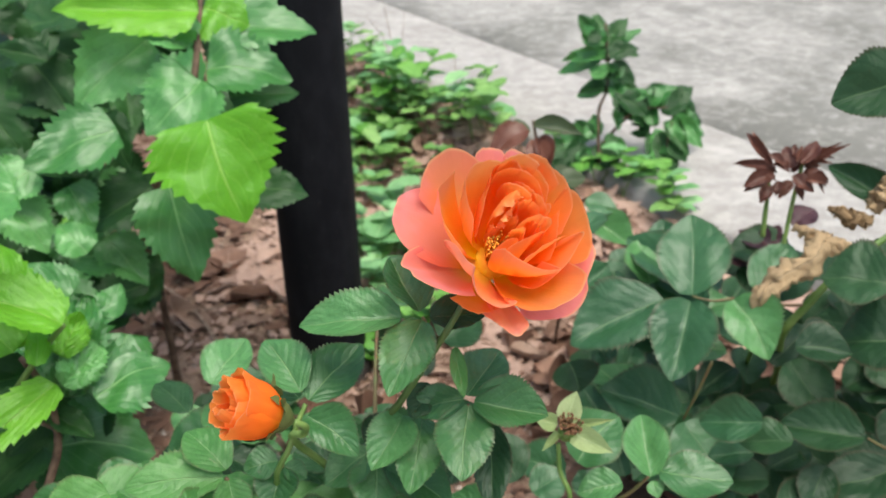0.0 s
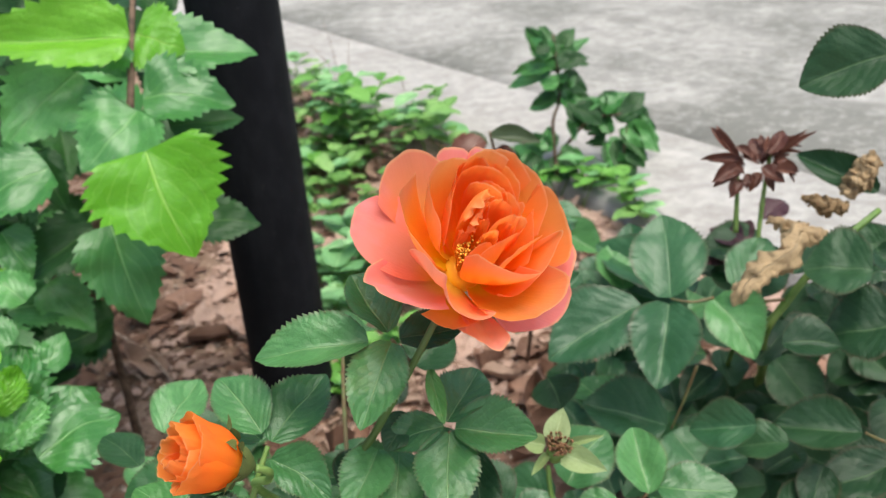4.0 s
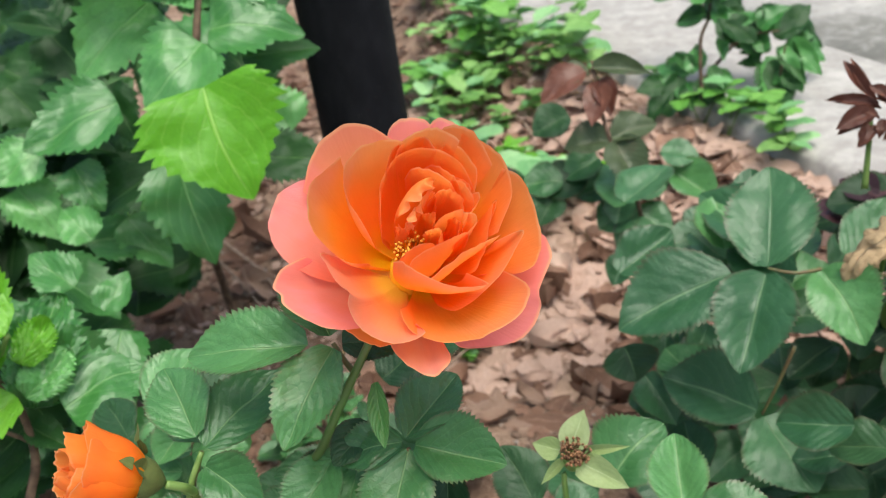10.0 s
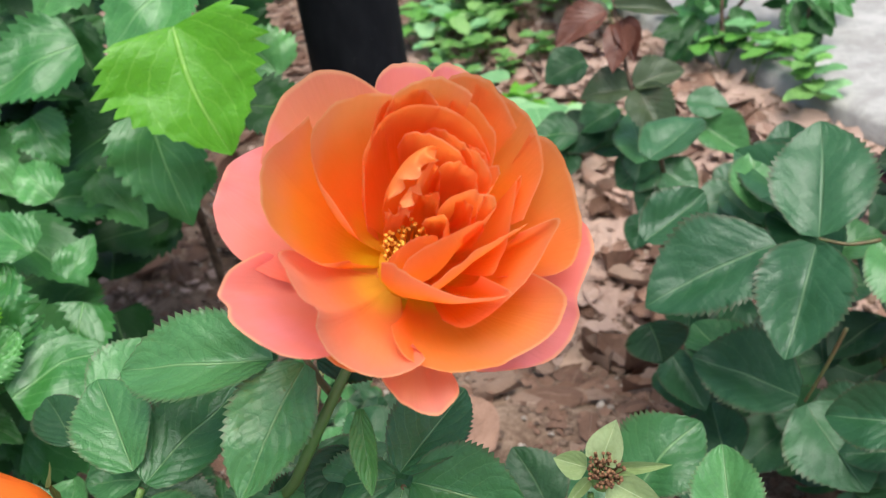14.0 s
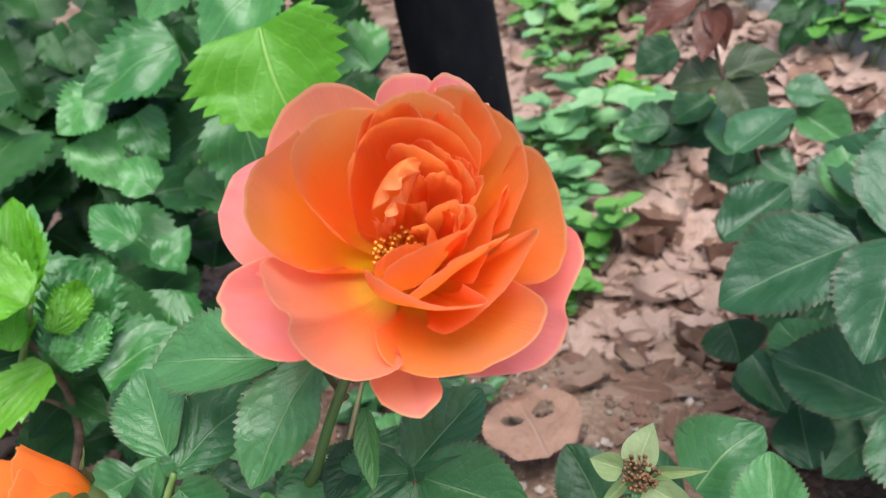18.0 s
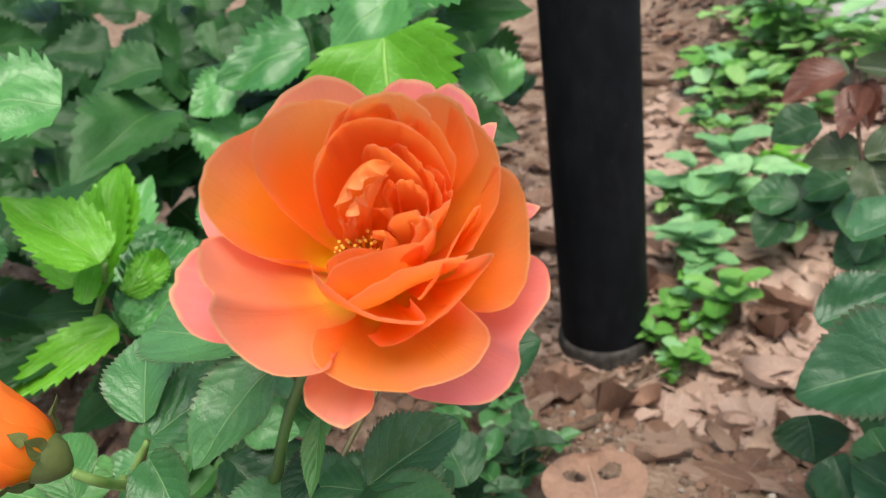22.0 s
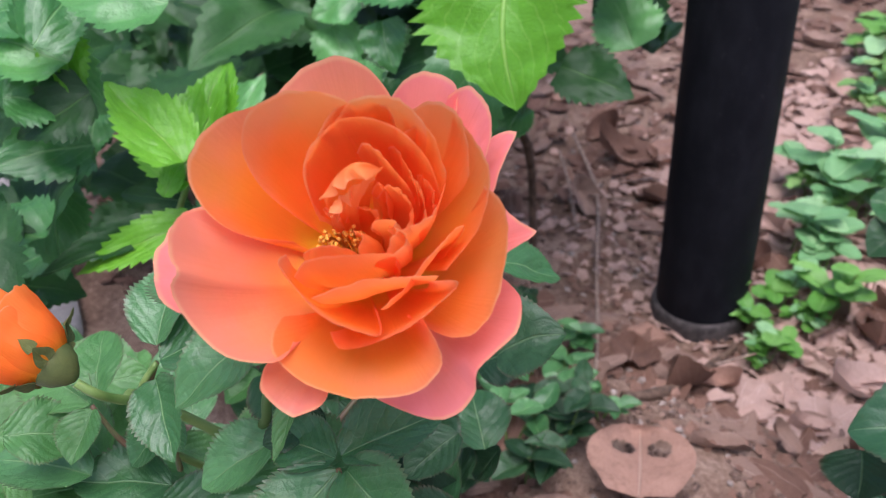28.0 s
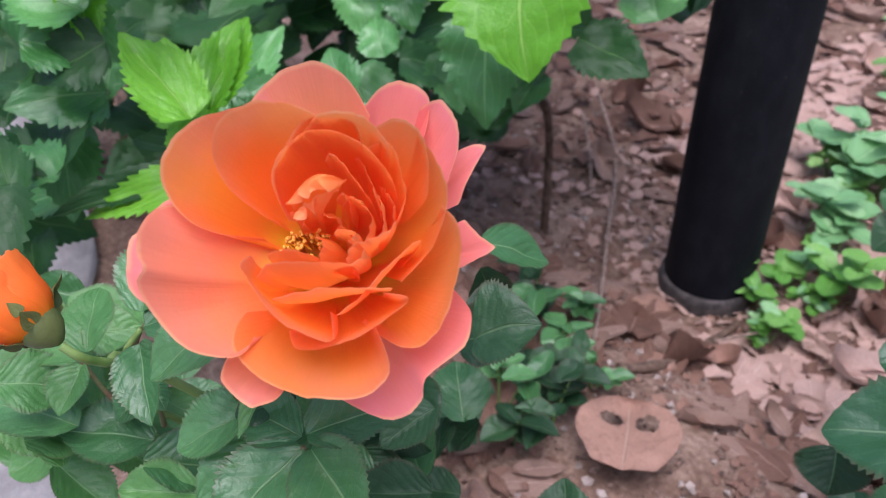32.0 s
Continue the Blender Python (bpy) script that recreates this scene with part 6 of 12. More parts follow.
# shrub in front
front_shrub = thing("hibiscus_shrub", "young shrub with light green toothed leaves", "shrub")
leaf(front_shrub, "shrub", 0, (-0.078, 0.372, 0.218), (-0.047, 0.407, 0.224), 0.0473, (0.24, -0.36, 0.90), "leaf")
leaf(front_shrub, "shrub", 0, (-0.151, 0.431, 0.130), (-0.092, 0.449, 0.119), 0.0712, (0.27, -0.37, 0.89), "leaf")
leaf(front_shrub, "shrub", 1, (-0.124, 0.372, 0.245), (-0.140, 0.415, 0.293), 0.0344, (0.54, -0.52, 0.66), "leaf")
leaf(front_shrub, "shrub", 1, (-0.118, 0.369, 0.246), (-0.162, 0.381, 0.282), 0.0339, (0.48, -0.46, 0.75), "leaf")
leaf(front_shrub, "shrub", 1, (-0.090, 0.347, 0.255), (-0.095, 0.369, 0.274), 0.0121, (0.50, -0.49, 0.71), "leaf")
leaf(front_shrub, "shrub", 1, (-0.094, 0.351, 0.254), (-0.090, 0.368, 0.261), 0.0096, (0.44, -0.43, 0.79), "leaf")
leaf(front_shrub, "shrub", 1, (-0.091, 0.360, 0.235), (-0.122, 0.303, 0.217), 0.0247, (0.48, -0.49, 0.73), "leaf")
leaf(front_shrub, "crinkle", 0, (-0.094, 0.369, 0.219), (-0.097, 0.416, 0.261), 0.0376, (0.52, -0.54, 0.66), "leaf", "crinkled green leaf")
leaf(front_shrub, "crinkle", 0, (-0.090, 0.364, 0.230), (-0.079, 0.392, 0.241), 0.0232, (0.48, -0.49, 0.73), "leaf", "crinkled green leaf")
leaf(front_shrub, "crinkle", 1, (-0.094, 0.373, 0.243), (-0.089, 0.395, 0.259), 0.0189, (0.53, -0.56, 0.63), "leaf", "crinkled green leaf")
leaf(front_shrub, "shrub", 2, (-0.121, 0.380, 0.225), (-0.161, 0.350, 0.231), 0.0333, (0.43, -0.43, 0.79), "leaf")
leaf(front_shrub, "shrub", 2, (-0.106, 0.373, 0.203), (-0.082, 0.370, 0.192), 0.0173, (0.34, -0.35, 0.87), "leaf")
leaf(front_shrub, "shrub", 2, (-0.116, 0.378, 0.196), (-0.127, 0.353, 0.191), 0.0264, (0.35, -0.35, 0.87), "leaf")
leaf(front_shrub, "shrub", 2, (-0.121, 0.377, 0.175), (-0.139, 0.339, 0.167), 0.0344, (0.34, -0.33, 0.88), "leaf")
stalk(front_shrub, [(-0.114, 0.369, 0.244), (-0.105, 0.371, 0.219), (-0.103, 0.365, 0.187), (-0.112, 0.356, 0.153), (-0.125, 0.400, 0.090), (-0.130, 0.430, -0.012)], 0.0016, 0.0034, STEM_BROWN, "stem")
stalk(front_shrub, [(-0.128, 0.366, 0.203), (-0.115, 0.367, 0.202), (-0.102, 0.366, 0.198)], 0.0009, 0.0012, STEM_BROWN, "stem")
leaf(front_shrub, "shrub", 1, (-0.121, 0.381, 0.254), (-0.145, 0.426, 0.291), 0.0297, (0.62, -0.28, 0.73), "leaf")
leaf(front_shrub, "shrub", 1, (-0.076, 0.355, 0.274), (-0.127, 0.347, 0.306), 0.0340, (0.53, -0.23, 0.81), "leaf")
leaf(front_shrub, "shrub", 0, (-0.193, 0.414, 0.206), (-0.219, 0.488, 0.244), 0.0412, (0.53, -0.24, 0.82), "leaf")
leaf(front_shrub, "shrub", 2, (-0.110, 0.357, 0.225), (-0.129, 0.289, 0.222), 0.0214, (0.37, -0.15, 0.92), "leaf")
leaf(front_shrub, "shrub", 0, (-0.151, 0.341, 0.310), (-0.186, 0.316, 0.328), 0.0468, (0.55, -0.18, 0.81), "leaf")
leaf(front_shrub, "shrub", 1, (-0.170, 0.346, 0.318), (-0.140, 0.338, 0.296), 0.0239, (0.57, -0.18, 0.80), "leaf")
stalk(front_shrub, [(-0.075, 0.356, 0.275), (-0.097, 0.363, 0.252), (-0.135, 0.363, 0.205)], 0.0014, 0.002, STEM_GREEN, "stem")
# denser growth of the shrubs; tone 2 paints the shade in their depths
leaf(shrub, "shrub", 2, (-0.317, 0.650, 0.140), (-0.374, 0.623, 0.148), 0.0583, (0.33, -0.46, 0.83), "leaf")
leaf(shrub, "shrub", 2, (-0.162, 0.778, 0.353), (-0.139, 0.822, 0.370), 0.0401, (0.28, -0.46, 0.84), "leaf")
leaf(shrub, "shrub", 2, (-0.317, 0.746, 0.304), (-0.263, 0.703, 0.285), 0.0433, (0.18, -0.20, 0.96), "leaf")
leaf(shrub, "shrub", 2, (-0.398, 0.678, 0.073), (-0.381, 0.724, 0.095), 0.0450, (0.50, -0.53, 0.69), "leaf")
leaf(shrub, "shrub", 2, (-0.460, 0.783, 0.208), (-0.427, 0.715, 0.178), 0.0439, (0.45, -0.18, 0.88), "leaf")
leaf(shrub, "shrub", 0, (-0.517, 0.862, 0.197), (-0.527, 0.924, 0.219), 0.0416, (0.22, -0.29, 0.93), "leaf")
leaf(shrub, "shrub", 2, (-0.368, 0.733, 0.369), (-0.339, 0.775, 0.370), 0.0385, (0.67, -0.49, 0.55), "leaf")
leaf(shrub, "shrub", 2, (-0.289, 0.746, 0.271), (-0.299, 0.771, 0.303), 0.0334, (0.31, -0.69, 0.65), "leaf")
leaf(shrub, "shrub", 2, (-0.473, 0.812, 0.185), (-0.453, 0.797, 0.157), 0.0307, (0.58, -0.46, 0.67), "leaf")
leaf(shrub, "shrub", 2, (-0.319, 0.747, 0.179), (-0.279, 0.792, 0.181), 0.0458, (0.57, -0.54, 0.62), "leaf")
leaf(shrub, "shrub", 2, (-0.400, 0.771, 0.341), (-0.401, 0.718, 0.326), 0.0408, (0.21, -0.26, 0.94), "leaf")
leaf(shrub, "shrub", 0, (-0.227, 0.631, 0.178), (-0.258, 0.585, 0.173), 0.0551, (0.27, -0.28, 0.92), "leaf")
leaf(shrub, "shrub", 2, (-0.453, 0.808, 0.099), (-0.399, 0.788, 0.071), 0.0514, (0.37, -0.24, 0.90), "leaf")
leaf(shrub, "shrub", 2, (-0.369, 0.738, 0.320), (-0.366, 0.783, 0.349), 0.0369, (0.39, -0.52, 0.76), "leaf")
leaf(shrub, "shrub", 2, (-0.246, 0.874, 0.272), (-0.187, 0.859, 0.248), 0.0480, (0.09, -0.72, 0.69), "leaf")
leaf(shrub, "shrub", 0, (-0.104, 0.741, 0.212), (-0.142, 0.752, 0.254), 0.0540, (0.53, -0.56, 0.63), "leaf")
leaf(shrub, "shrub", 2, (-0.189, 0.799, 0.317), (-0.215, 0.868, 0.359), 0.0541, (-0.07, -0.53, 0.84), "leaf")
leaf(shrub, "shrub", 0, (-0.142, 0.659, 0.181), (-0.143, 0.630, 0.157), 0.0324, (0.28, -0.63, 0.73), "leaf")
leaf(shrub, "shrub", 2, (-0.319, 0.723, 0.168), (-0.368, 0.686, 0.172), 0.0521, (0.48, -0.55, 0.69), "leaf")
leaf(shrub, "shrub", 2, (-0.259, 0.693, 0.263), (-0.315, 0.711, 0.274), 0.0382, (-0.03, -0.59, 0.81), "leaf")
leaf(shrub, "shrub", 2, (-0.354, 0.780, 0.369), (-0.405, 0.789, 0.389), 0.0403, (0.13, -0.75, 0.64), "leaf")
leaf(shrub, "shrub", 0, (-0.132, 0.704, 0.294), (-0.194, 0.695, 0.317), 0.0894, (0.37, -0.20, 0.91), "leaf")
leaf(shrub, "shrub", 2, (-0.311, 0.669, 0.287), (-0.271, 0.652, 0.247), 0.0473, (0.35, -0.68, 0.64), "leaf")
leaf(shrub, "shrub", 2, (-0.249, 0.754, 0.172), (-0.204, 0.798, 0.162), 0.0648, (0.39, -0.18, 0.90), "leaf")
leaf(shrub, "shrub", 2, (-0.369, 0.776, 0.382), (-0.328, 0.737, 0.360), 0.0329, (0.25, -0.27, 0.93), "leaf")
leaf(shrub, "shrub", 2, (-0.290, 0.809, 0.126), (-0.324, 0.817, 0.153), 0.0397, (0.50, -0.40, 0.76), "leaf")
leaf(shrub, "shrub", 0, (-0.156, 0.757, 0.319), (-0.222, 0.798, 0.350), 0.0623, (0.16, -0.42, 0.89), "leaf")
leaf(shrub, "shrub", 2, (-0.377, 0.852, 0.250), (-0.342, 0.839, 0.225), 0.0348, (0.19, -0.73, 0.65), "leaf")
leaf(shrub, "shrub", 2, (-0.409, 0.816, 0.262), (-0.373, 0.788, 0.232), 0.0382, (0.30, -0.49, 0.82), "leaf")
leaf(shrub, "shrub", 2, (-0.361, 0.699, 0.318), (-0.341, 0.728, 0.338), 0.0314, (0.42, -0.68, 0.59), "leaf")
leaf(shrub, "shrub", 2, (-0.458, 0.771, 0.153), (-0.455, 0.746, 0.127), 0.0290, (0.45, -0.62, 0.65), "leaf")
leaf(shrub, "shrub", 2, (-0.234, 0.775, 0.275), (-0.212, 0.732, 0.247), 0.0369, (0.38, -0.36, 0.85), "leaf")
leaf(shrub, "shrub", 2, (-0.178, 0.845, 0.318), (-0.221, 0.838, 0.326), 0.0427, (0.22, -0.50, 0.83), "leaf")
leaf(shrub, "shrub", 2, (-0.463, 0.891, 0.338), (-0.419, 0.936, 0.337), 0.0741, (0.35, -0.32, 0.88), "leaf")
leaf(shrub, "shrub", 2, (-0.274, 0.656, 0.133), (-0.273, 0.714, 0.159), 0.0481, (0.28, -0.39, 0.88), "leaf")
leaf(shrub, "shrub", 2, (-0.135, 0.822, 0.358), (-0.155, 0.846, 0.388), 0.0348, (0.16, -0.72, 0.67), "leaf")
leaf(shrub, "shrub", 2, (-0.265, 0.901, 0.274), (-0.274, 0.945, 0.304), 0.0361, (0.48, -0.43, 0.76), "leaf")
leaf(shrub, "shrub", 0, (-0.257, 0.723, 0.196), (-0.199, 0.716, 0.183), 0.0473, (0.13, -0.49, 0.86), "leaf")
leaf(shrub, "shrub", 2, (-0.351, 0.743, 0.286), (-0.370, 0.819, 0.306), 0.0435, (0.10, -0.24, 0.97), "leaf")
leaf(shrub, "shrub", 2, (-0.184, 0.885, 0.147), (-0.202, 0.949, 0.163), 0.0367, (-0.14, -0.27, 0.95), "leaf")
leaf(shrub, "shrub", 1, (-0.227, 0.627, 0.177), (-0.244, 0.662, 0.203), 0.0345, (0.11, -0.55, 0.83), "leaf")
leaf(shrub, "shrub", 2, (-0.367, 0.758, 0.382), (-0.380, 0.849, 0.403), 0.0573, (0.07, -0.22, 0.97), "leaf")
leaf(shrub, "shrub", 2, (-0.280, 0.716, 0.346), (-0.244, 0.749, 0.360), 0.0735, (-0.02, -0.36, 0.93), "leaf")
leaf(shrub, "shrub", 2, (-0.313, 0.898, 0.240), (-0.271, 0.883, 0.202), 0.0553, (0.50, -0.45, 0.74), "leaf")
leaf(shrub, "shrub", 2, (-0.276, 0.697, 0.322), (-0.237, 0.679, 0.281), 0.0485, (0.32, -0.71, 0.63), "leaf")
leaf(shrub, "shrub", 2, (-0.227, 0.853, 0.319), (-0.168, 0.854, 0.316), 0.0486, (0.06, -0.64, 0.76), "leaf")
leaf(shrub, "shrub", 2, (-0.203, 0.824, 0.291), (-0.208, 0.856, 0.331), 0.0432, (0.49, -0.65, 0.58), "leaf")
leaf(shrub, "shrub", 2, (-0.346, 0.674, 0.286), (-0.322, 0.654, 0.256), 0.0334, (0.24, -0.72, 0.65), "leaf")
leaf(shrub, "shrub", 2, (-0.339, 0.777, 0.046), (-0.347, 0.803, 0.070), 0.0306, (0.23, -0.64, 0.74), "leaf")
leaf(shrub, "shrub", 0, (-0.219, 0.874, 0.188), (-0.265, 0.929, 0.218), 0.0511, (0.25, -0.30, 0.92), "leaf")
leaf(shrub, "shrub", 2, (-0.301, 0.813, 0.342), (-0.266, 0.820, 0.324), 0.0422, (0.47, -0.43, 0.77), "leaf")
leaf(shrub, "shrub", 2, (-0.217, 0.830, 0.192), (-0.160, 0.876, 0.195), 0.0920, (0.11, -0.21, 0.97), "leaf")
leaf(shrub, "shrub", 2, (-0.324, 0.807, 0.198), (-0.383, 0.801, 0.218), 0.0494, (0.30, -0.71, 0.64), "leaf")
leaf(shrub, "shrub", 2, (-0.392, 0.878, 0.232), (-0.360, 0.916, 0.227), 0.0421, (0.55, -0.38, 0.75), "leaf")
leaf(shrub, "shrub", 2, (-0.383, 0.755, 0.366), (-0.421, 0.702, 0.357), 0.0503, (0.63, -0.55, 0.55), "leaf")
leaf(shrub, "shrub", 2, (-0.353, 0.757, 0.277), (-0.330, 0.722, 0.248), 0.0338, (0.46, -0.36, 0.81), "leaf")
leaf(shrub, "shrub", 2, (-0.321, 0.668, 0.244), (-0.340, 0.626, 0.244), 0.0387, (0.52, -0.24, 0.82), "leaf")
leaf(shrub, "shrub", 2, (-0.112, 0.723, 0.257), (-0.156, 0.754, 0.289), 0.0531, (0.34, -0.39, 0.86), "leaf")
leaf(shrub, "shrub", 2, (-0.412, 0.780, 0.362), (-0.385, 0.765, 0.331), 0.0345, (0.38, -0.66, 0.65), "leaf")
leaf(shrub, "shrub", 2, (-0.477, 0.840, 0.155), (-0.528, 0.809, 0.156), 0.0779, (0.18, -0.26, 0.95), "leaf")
leaf(shrub, "shrub", 2, (-0.243, 0.916, 0.353), (-0.192, 0.911, 0.333), 0.0739, (0.34, -0.24, 0.91), "leaf")
leaf(shrub, "shrub", 2, (-0.172, 0.780, 0.345), (-0.126, 0.750, 0.332), 0.0347, (-0.08, -0.50, 0.86), "leaf")
leaf(shrub, "shrub", 2, (-0.262, 0.885, 0.257), (-0.263, 0.839, 0.234), 0.0331, (0.40, -0.42, 0.81), "leaf")
leaf(shrub, "shrub", 0, (-0.274, 0.690, 0.255), (-0.312, 0.660, 0.253), 0.0435, (0.38, -0.54, 0.75), "leaf")
leaf(shrub, "shrub", 2, (-0.307, 0.655, 0.109), (-0.323, 0.605, 0.094), 0.0441, (0.53, -0.39, 0.75), "leaf")
leaf(shrub, "shrub", 2, (-0.471, 0.940, 0.349), (-0.493, 0.938, 0.377), 0.0369, (0.67, -0.53, 0.51), "leaf")
leaf(shrub, "shrub", 2, (-0.291, 0.761, 0.039), (-0.308, 0.727, 0.028), 0.0418, (0.07, -0.33, 0.94), "leaf")
leaf(shrub, "shrub", 2, (-0.262, 0.789, 0.292), (-0.318, 0.804, 0.309), 0.0452, (0.10, -0.56, 0.82), "leaf")
leaf(shrub, "shrub", 2, (-0.421, 0.800, 0.289), (-0.360, 0.783, 0.293), 0.0612, (-0.13, -0.24, 0.96), "leaf")
leaf(shrub, "shrub", 2, (-0.327, 0.798, 0.196), (-0.329, 0.757, 0.175), 0.0367, (0.16, -0.45, 0.88), "leaf")
leaf(shrub, "shrub", 2, (-0.264, 0.891, 0.317), (-0.341, 0.926, 0.314), 0.0663, (-0.18, -0.32, 0.93), "leaf")
leaf(shrub, "shrub", 2, (-0.323, 0.854, 0.372), (-0.277, 0.827, 0.348), 0.0445, (0.25, -0.39, 0.89), "leaf")
leaf(shrub, "shrub", 2, (-0.401, 0.772, 0.116), (-0.430, 0.720, 0.108), 0.0583, (0.31, -0.32, 0.89), "leaf")
leaf(shrub, "shrub", 2, (-0.428, 0.776, 0.208), (-0.407, 0.836, 0.219), 0.0493, (0.50, -0.32, 0.80), "leaf")
leaf(shrub, "shrub", 2, (-0.275, 0.705, 0.183), (-0.286, 0.781, 0.209), 0.0546, (0.10, -0.32, 0.94), "leaf")
leaf(shrub, "shrub", 2, (-0.305, 0.850, 0.370), (-0.271, 0.890, 0.372), 0.0481, (0.44, -0.40, 0.81), "leaf")
leaf(shrub, "shrub", 2, (-0.441, 0.828, 0.172), (-0.444, 0.855, 0.201), 0.0304, (0.48, -0.62, 0.63), "leaf")
leaf(shrub, "shrub", 2, (-0.230, 0.885, 0.198), (-0.162, 0.866, 0.178), 0.0727, (0.21, -0.25, 0.95), "leaf")
leaf(shrub, "shrub", 2, (-0.352, 0.714, 0.080), (-0.345, 0.762, 0.112), 0.0507, (0.22, -0.55, 0.81), "leaf")
leaf(shrub, "shrub", 2, (-0.429, 0.896, 0.246), (-0.431, 0.934, 0.277), 0.0351, (0.36, -0.58, 0.73), "leaf")
leaf(shrub, "shrub", 2, (-0.237, 0.673, 0.261), (-0.221, 0.712, 0.279), 0.0339, (0.45, -0.51, 0.73), "leaf")
leaf(shrub, "shrub", 2, (-0.251, 0.686, 0.284), (-0.311, 0.699, 0.299), 0.0457, (0.08, -0.57, 0.82), "leaf")
leaf(shrub, "shrub", 2, (-0.287, 0.791, 0.370), (-0.263, 0.783, 0.343), 0.0330, (0.47, -0.64, 0.61), "leaf")
leaf(shrub, "shrub", 2, (-0.247, 0.887, 0.362), (-0.201, 0.956, 0.368), 0.0884, (0.25, -0.25, 0.93), "leaf")
leaf(shrub, "shrub", 2, (-0.120, 0.803, 0.295), (-0.166, 0.808, 0.327), 0.0550, (0.45, -0.53, 0.72), "leaf")
leaf(shrub, "shrub", 2, (-0.366, 0.703, 0.173), (-0.337, 0.654, 0.152), 0.0338, (0.29, -0.22, 0.93), "leaf")
leaf(shrub, "shrub", 2, (-0.439, 0.883, 0.271), (-0.501, 0.960, 0.307), 0.0503, (0.27, -0.22, 0.94), "leaf")
leaf(shrub, "shrub", 2, (-0.297, 0.760, 0.318), (-0.235, 0.754, 0.306), 0.0475, (0.07, -0.67, 0.74), "leaf")
leaf(shrub, "shrub", 2, (-0.320, 0.882, 0.240), (-0.259, 0.826, 0.222), 0.0419, (-0.12, -0.42, 0.90), "leaf")
leaf(shrub, "shrub", 2, (-0.395, 0.647, 0.111), (-0.339, 0.634, 0.112), 0.0407, (-0.06, -0.23, 0.97), "leaf")
leaf(shrub, "shrub", 2, (-0.468, 0.399, 0.057), (-0.553, 0.351, 0.055), 0.0764, (0.09, -0.19, 0.98), "leaf")
leaf(shrub, "shrub", 2, (-0.226, 0.577, 0.259), (-0.276, 0.586, 0.286), 0.0450, (0.45, -0.16, 0.88), "leaf")
leaf(shrub, "shrub", 2, (-0.308, 0.545, 0.241), (-0.361, 0.498, 0.262), 0.0564, (0.62, -0.39, 0.68), "leaf")
leaf(shrub, "shrub", 2, (-0.543, 0.406, 0.126), (-0.510, 0.437, 0.086), 0.0533, (0.78, -0.03, 0.62), "leaf")
leaf(shrub, "shrub", 2, (-0.238, 0.583, 0.135), (-0.273, 0.537, 0.139), 0.0474, (0.45, -0.27, 0.85), "leaf")
leaf(shrub, "shrub", 2, (-0.284, 0.728, 0.223), (-0.326, 0.710, 0.269), 0.0615, (0.76, -0.27, 0.59), "leaf")
leaf(shrub, "shrub", 2, (-0.374, 0.640, 0.128), (-0.321, 0.614, 0.104), 0.0440, (0.17, -0.46, 0.87), "leaf")
leaf(shrub, "shrub", 2, (-0.486, 0.599, 0.219), (-0.472, 0.654, 0.213), 0.0390, (0.83, -0.15, 0.54), "leaf")
leaf(shrub, "shrub", 2, (-0.360, 0.581, 0.066), (-0.410, 0.540, 0.082), 0.0542, (0.47, -0.22, 0.86), "leaf")
leaf(shrub, "shrub", 2, (-0.336, 0.691, 0.233), (-0.245, 0.688, 0.227), 0.0566, (0.05, -0.39, 0.92), "leaf")
leaf(shrub, "shrub", 2, (-0.369, 0.598, 0.138), (-0.336, 0.607, 0.102), 0.0462, (0.75, -0.16, 0.64), "leaf")
leaf(shrub, "shrub", 2, (-0.310, 0.419, 0.208), (-0.338, 0.374, 0.221), 0.0594, (0.41, 0.01, 0.91), "leaf")
leaf(shrub, "shrub", 2, (-0.418, 0.520, 0.157), (-0.475, 0.478, 0.166), 0.0608, (0.35, -0.27, 0.90), "leaf")
leaf(shrub, "shrub", 2, (-0.266, 0.552, 0.288), (-0.295, 0.510, 0.292), 0.0587, (0.34, -0.14, 0.93), "leaf")
leaf(shrub, "shrub", 2, (-0.283, 0.454, 0.209), (-0.313, 0.515, 0.231), 0.0799, (-0.01, -0.33, 0.94), "leaf")
leaf(shrub, "shrub", 2, (-0.410, 0.574, 0.167), (-0.391, 0.539, 0.135), 0.0417, (0.70, -0.23, 0.67), "leaf")
leaf(shrub, "shrub", 0, (-0.273, 0.573, 0.056), (-0.301, 0.632, 0.085), 0.0554, (0.52, -0.16, 0.84), "leaf")
leaf(shrub, "shrub", 2, (-0.350, 0.375, 0.231), (-0.426, 0.375, 0.265), 0.0524, (0.37, -0.40, 0.84), "leaf")
leaf(shrub, "shrub", 2, (-0.430, 0.418, 0.278), (-0.457, 0.365, 0.286), 0.0886, (0.28, 0.01, 0.96), "leaf")
leaf(shrub, "shrub", 2, (-0.495, 0.414, 0.086), (-0.571, 0.384, 0.104), 0.0605, (0.28, -0.14, 0.95), "leaf")
leaf(shrub, "shrub", 2, (-0.285, 0.530, 0.132), (-0.326, 0.530, 0.155), 0.0362, (0.41, -0.52, 0.75), "leaf")
leaf(shrub, "shrub", 2, (-0.359, 0.472, 0.165), (-0.411, 0.467, 0.194), 0.0455, (0.48, -0.24, 0.85), "leaf")
leaf(shrub, "shrub", 2, (-0.335, 0.556, 0.190), (-0.331, 0.620, 0.191), 0.0440, (0.68, -0.06, 0.73), "leaf")
leaf(shrub, "shrub", 2, (-0.239, 0.507, 0.101), (-0.327, 0.504, 0.120), 0.0607, (0.21, -0.26, 0.94), "leaf")
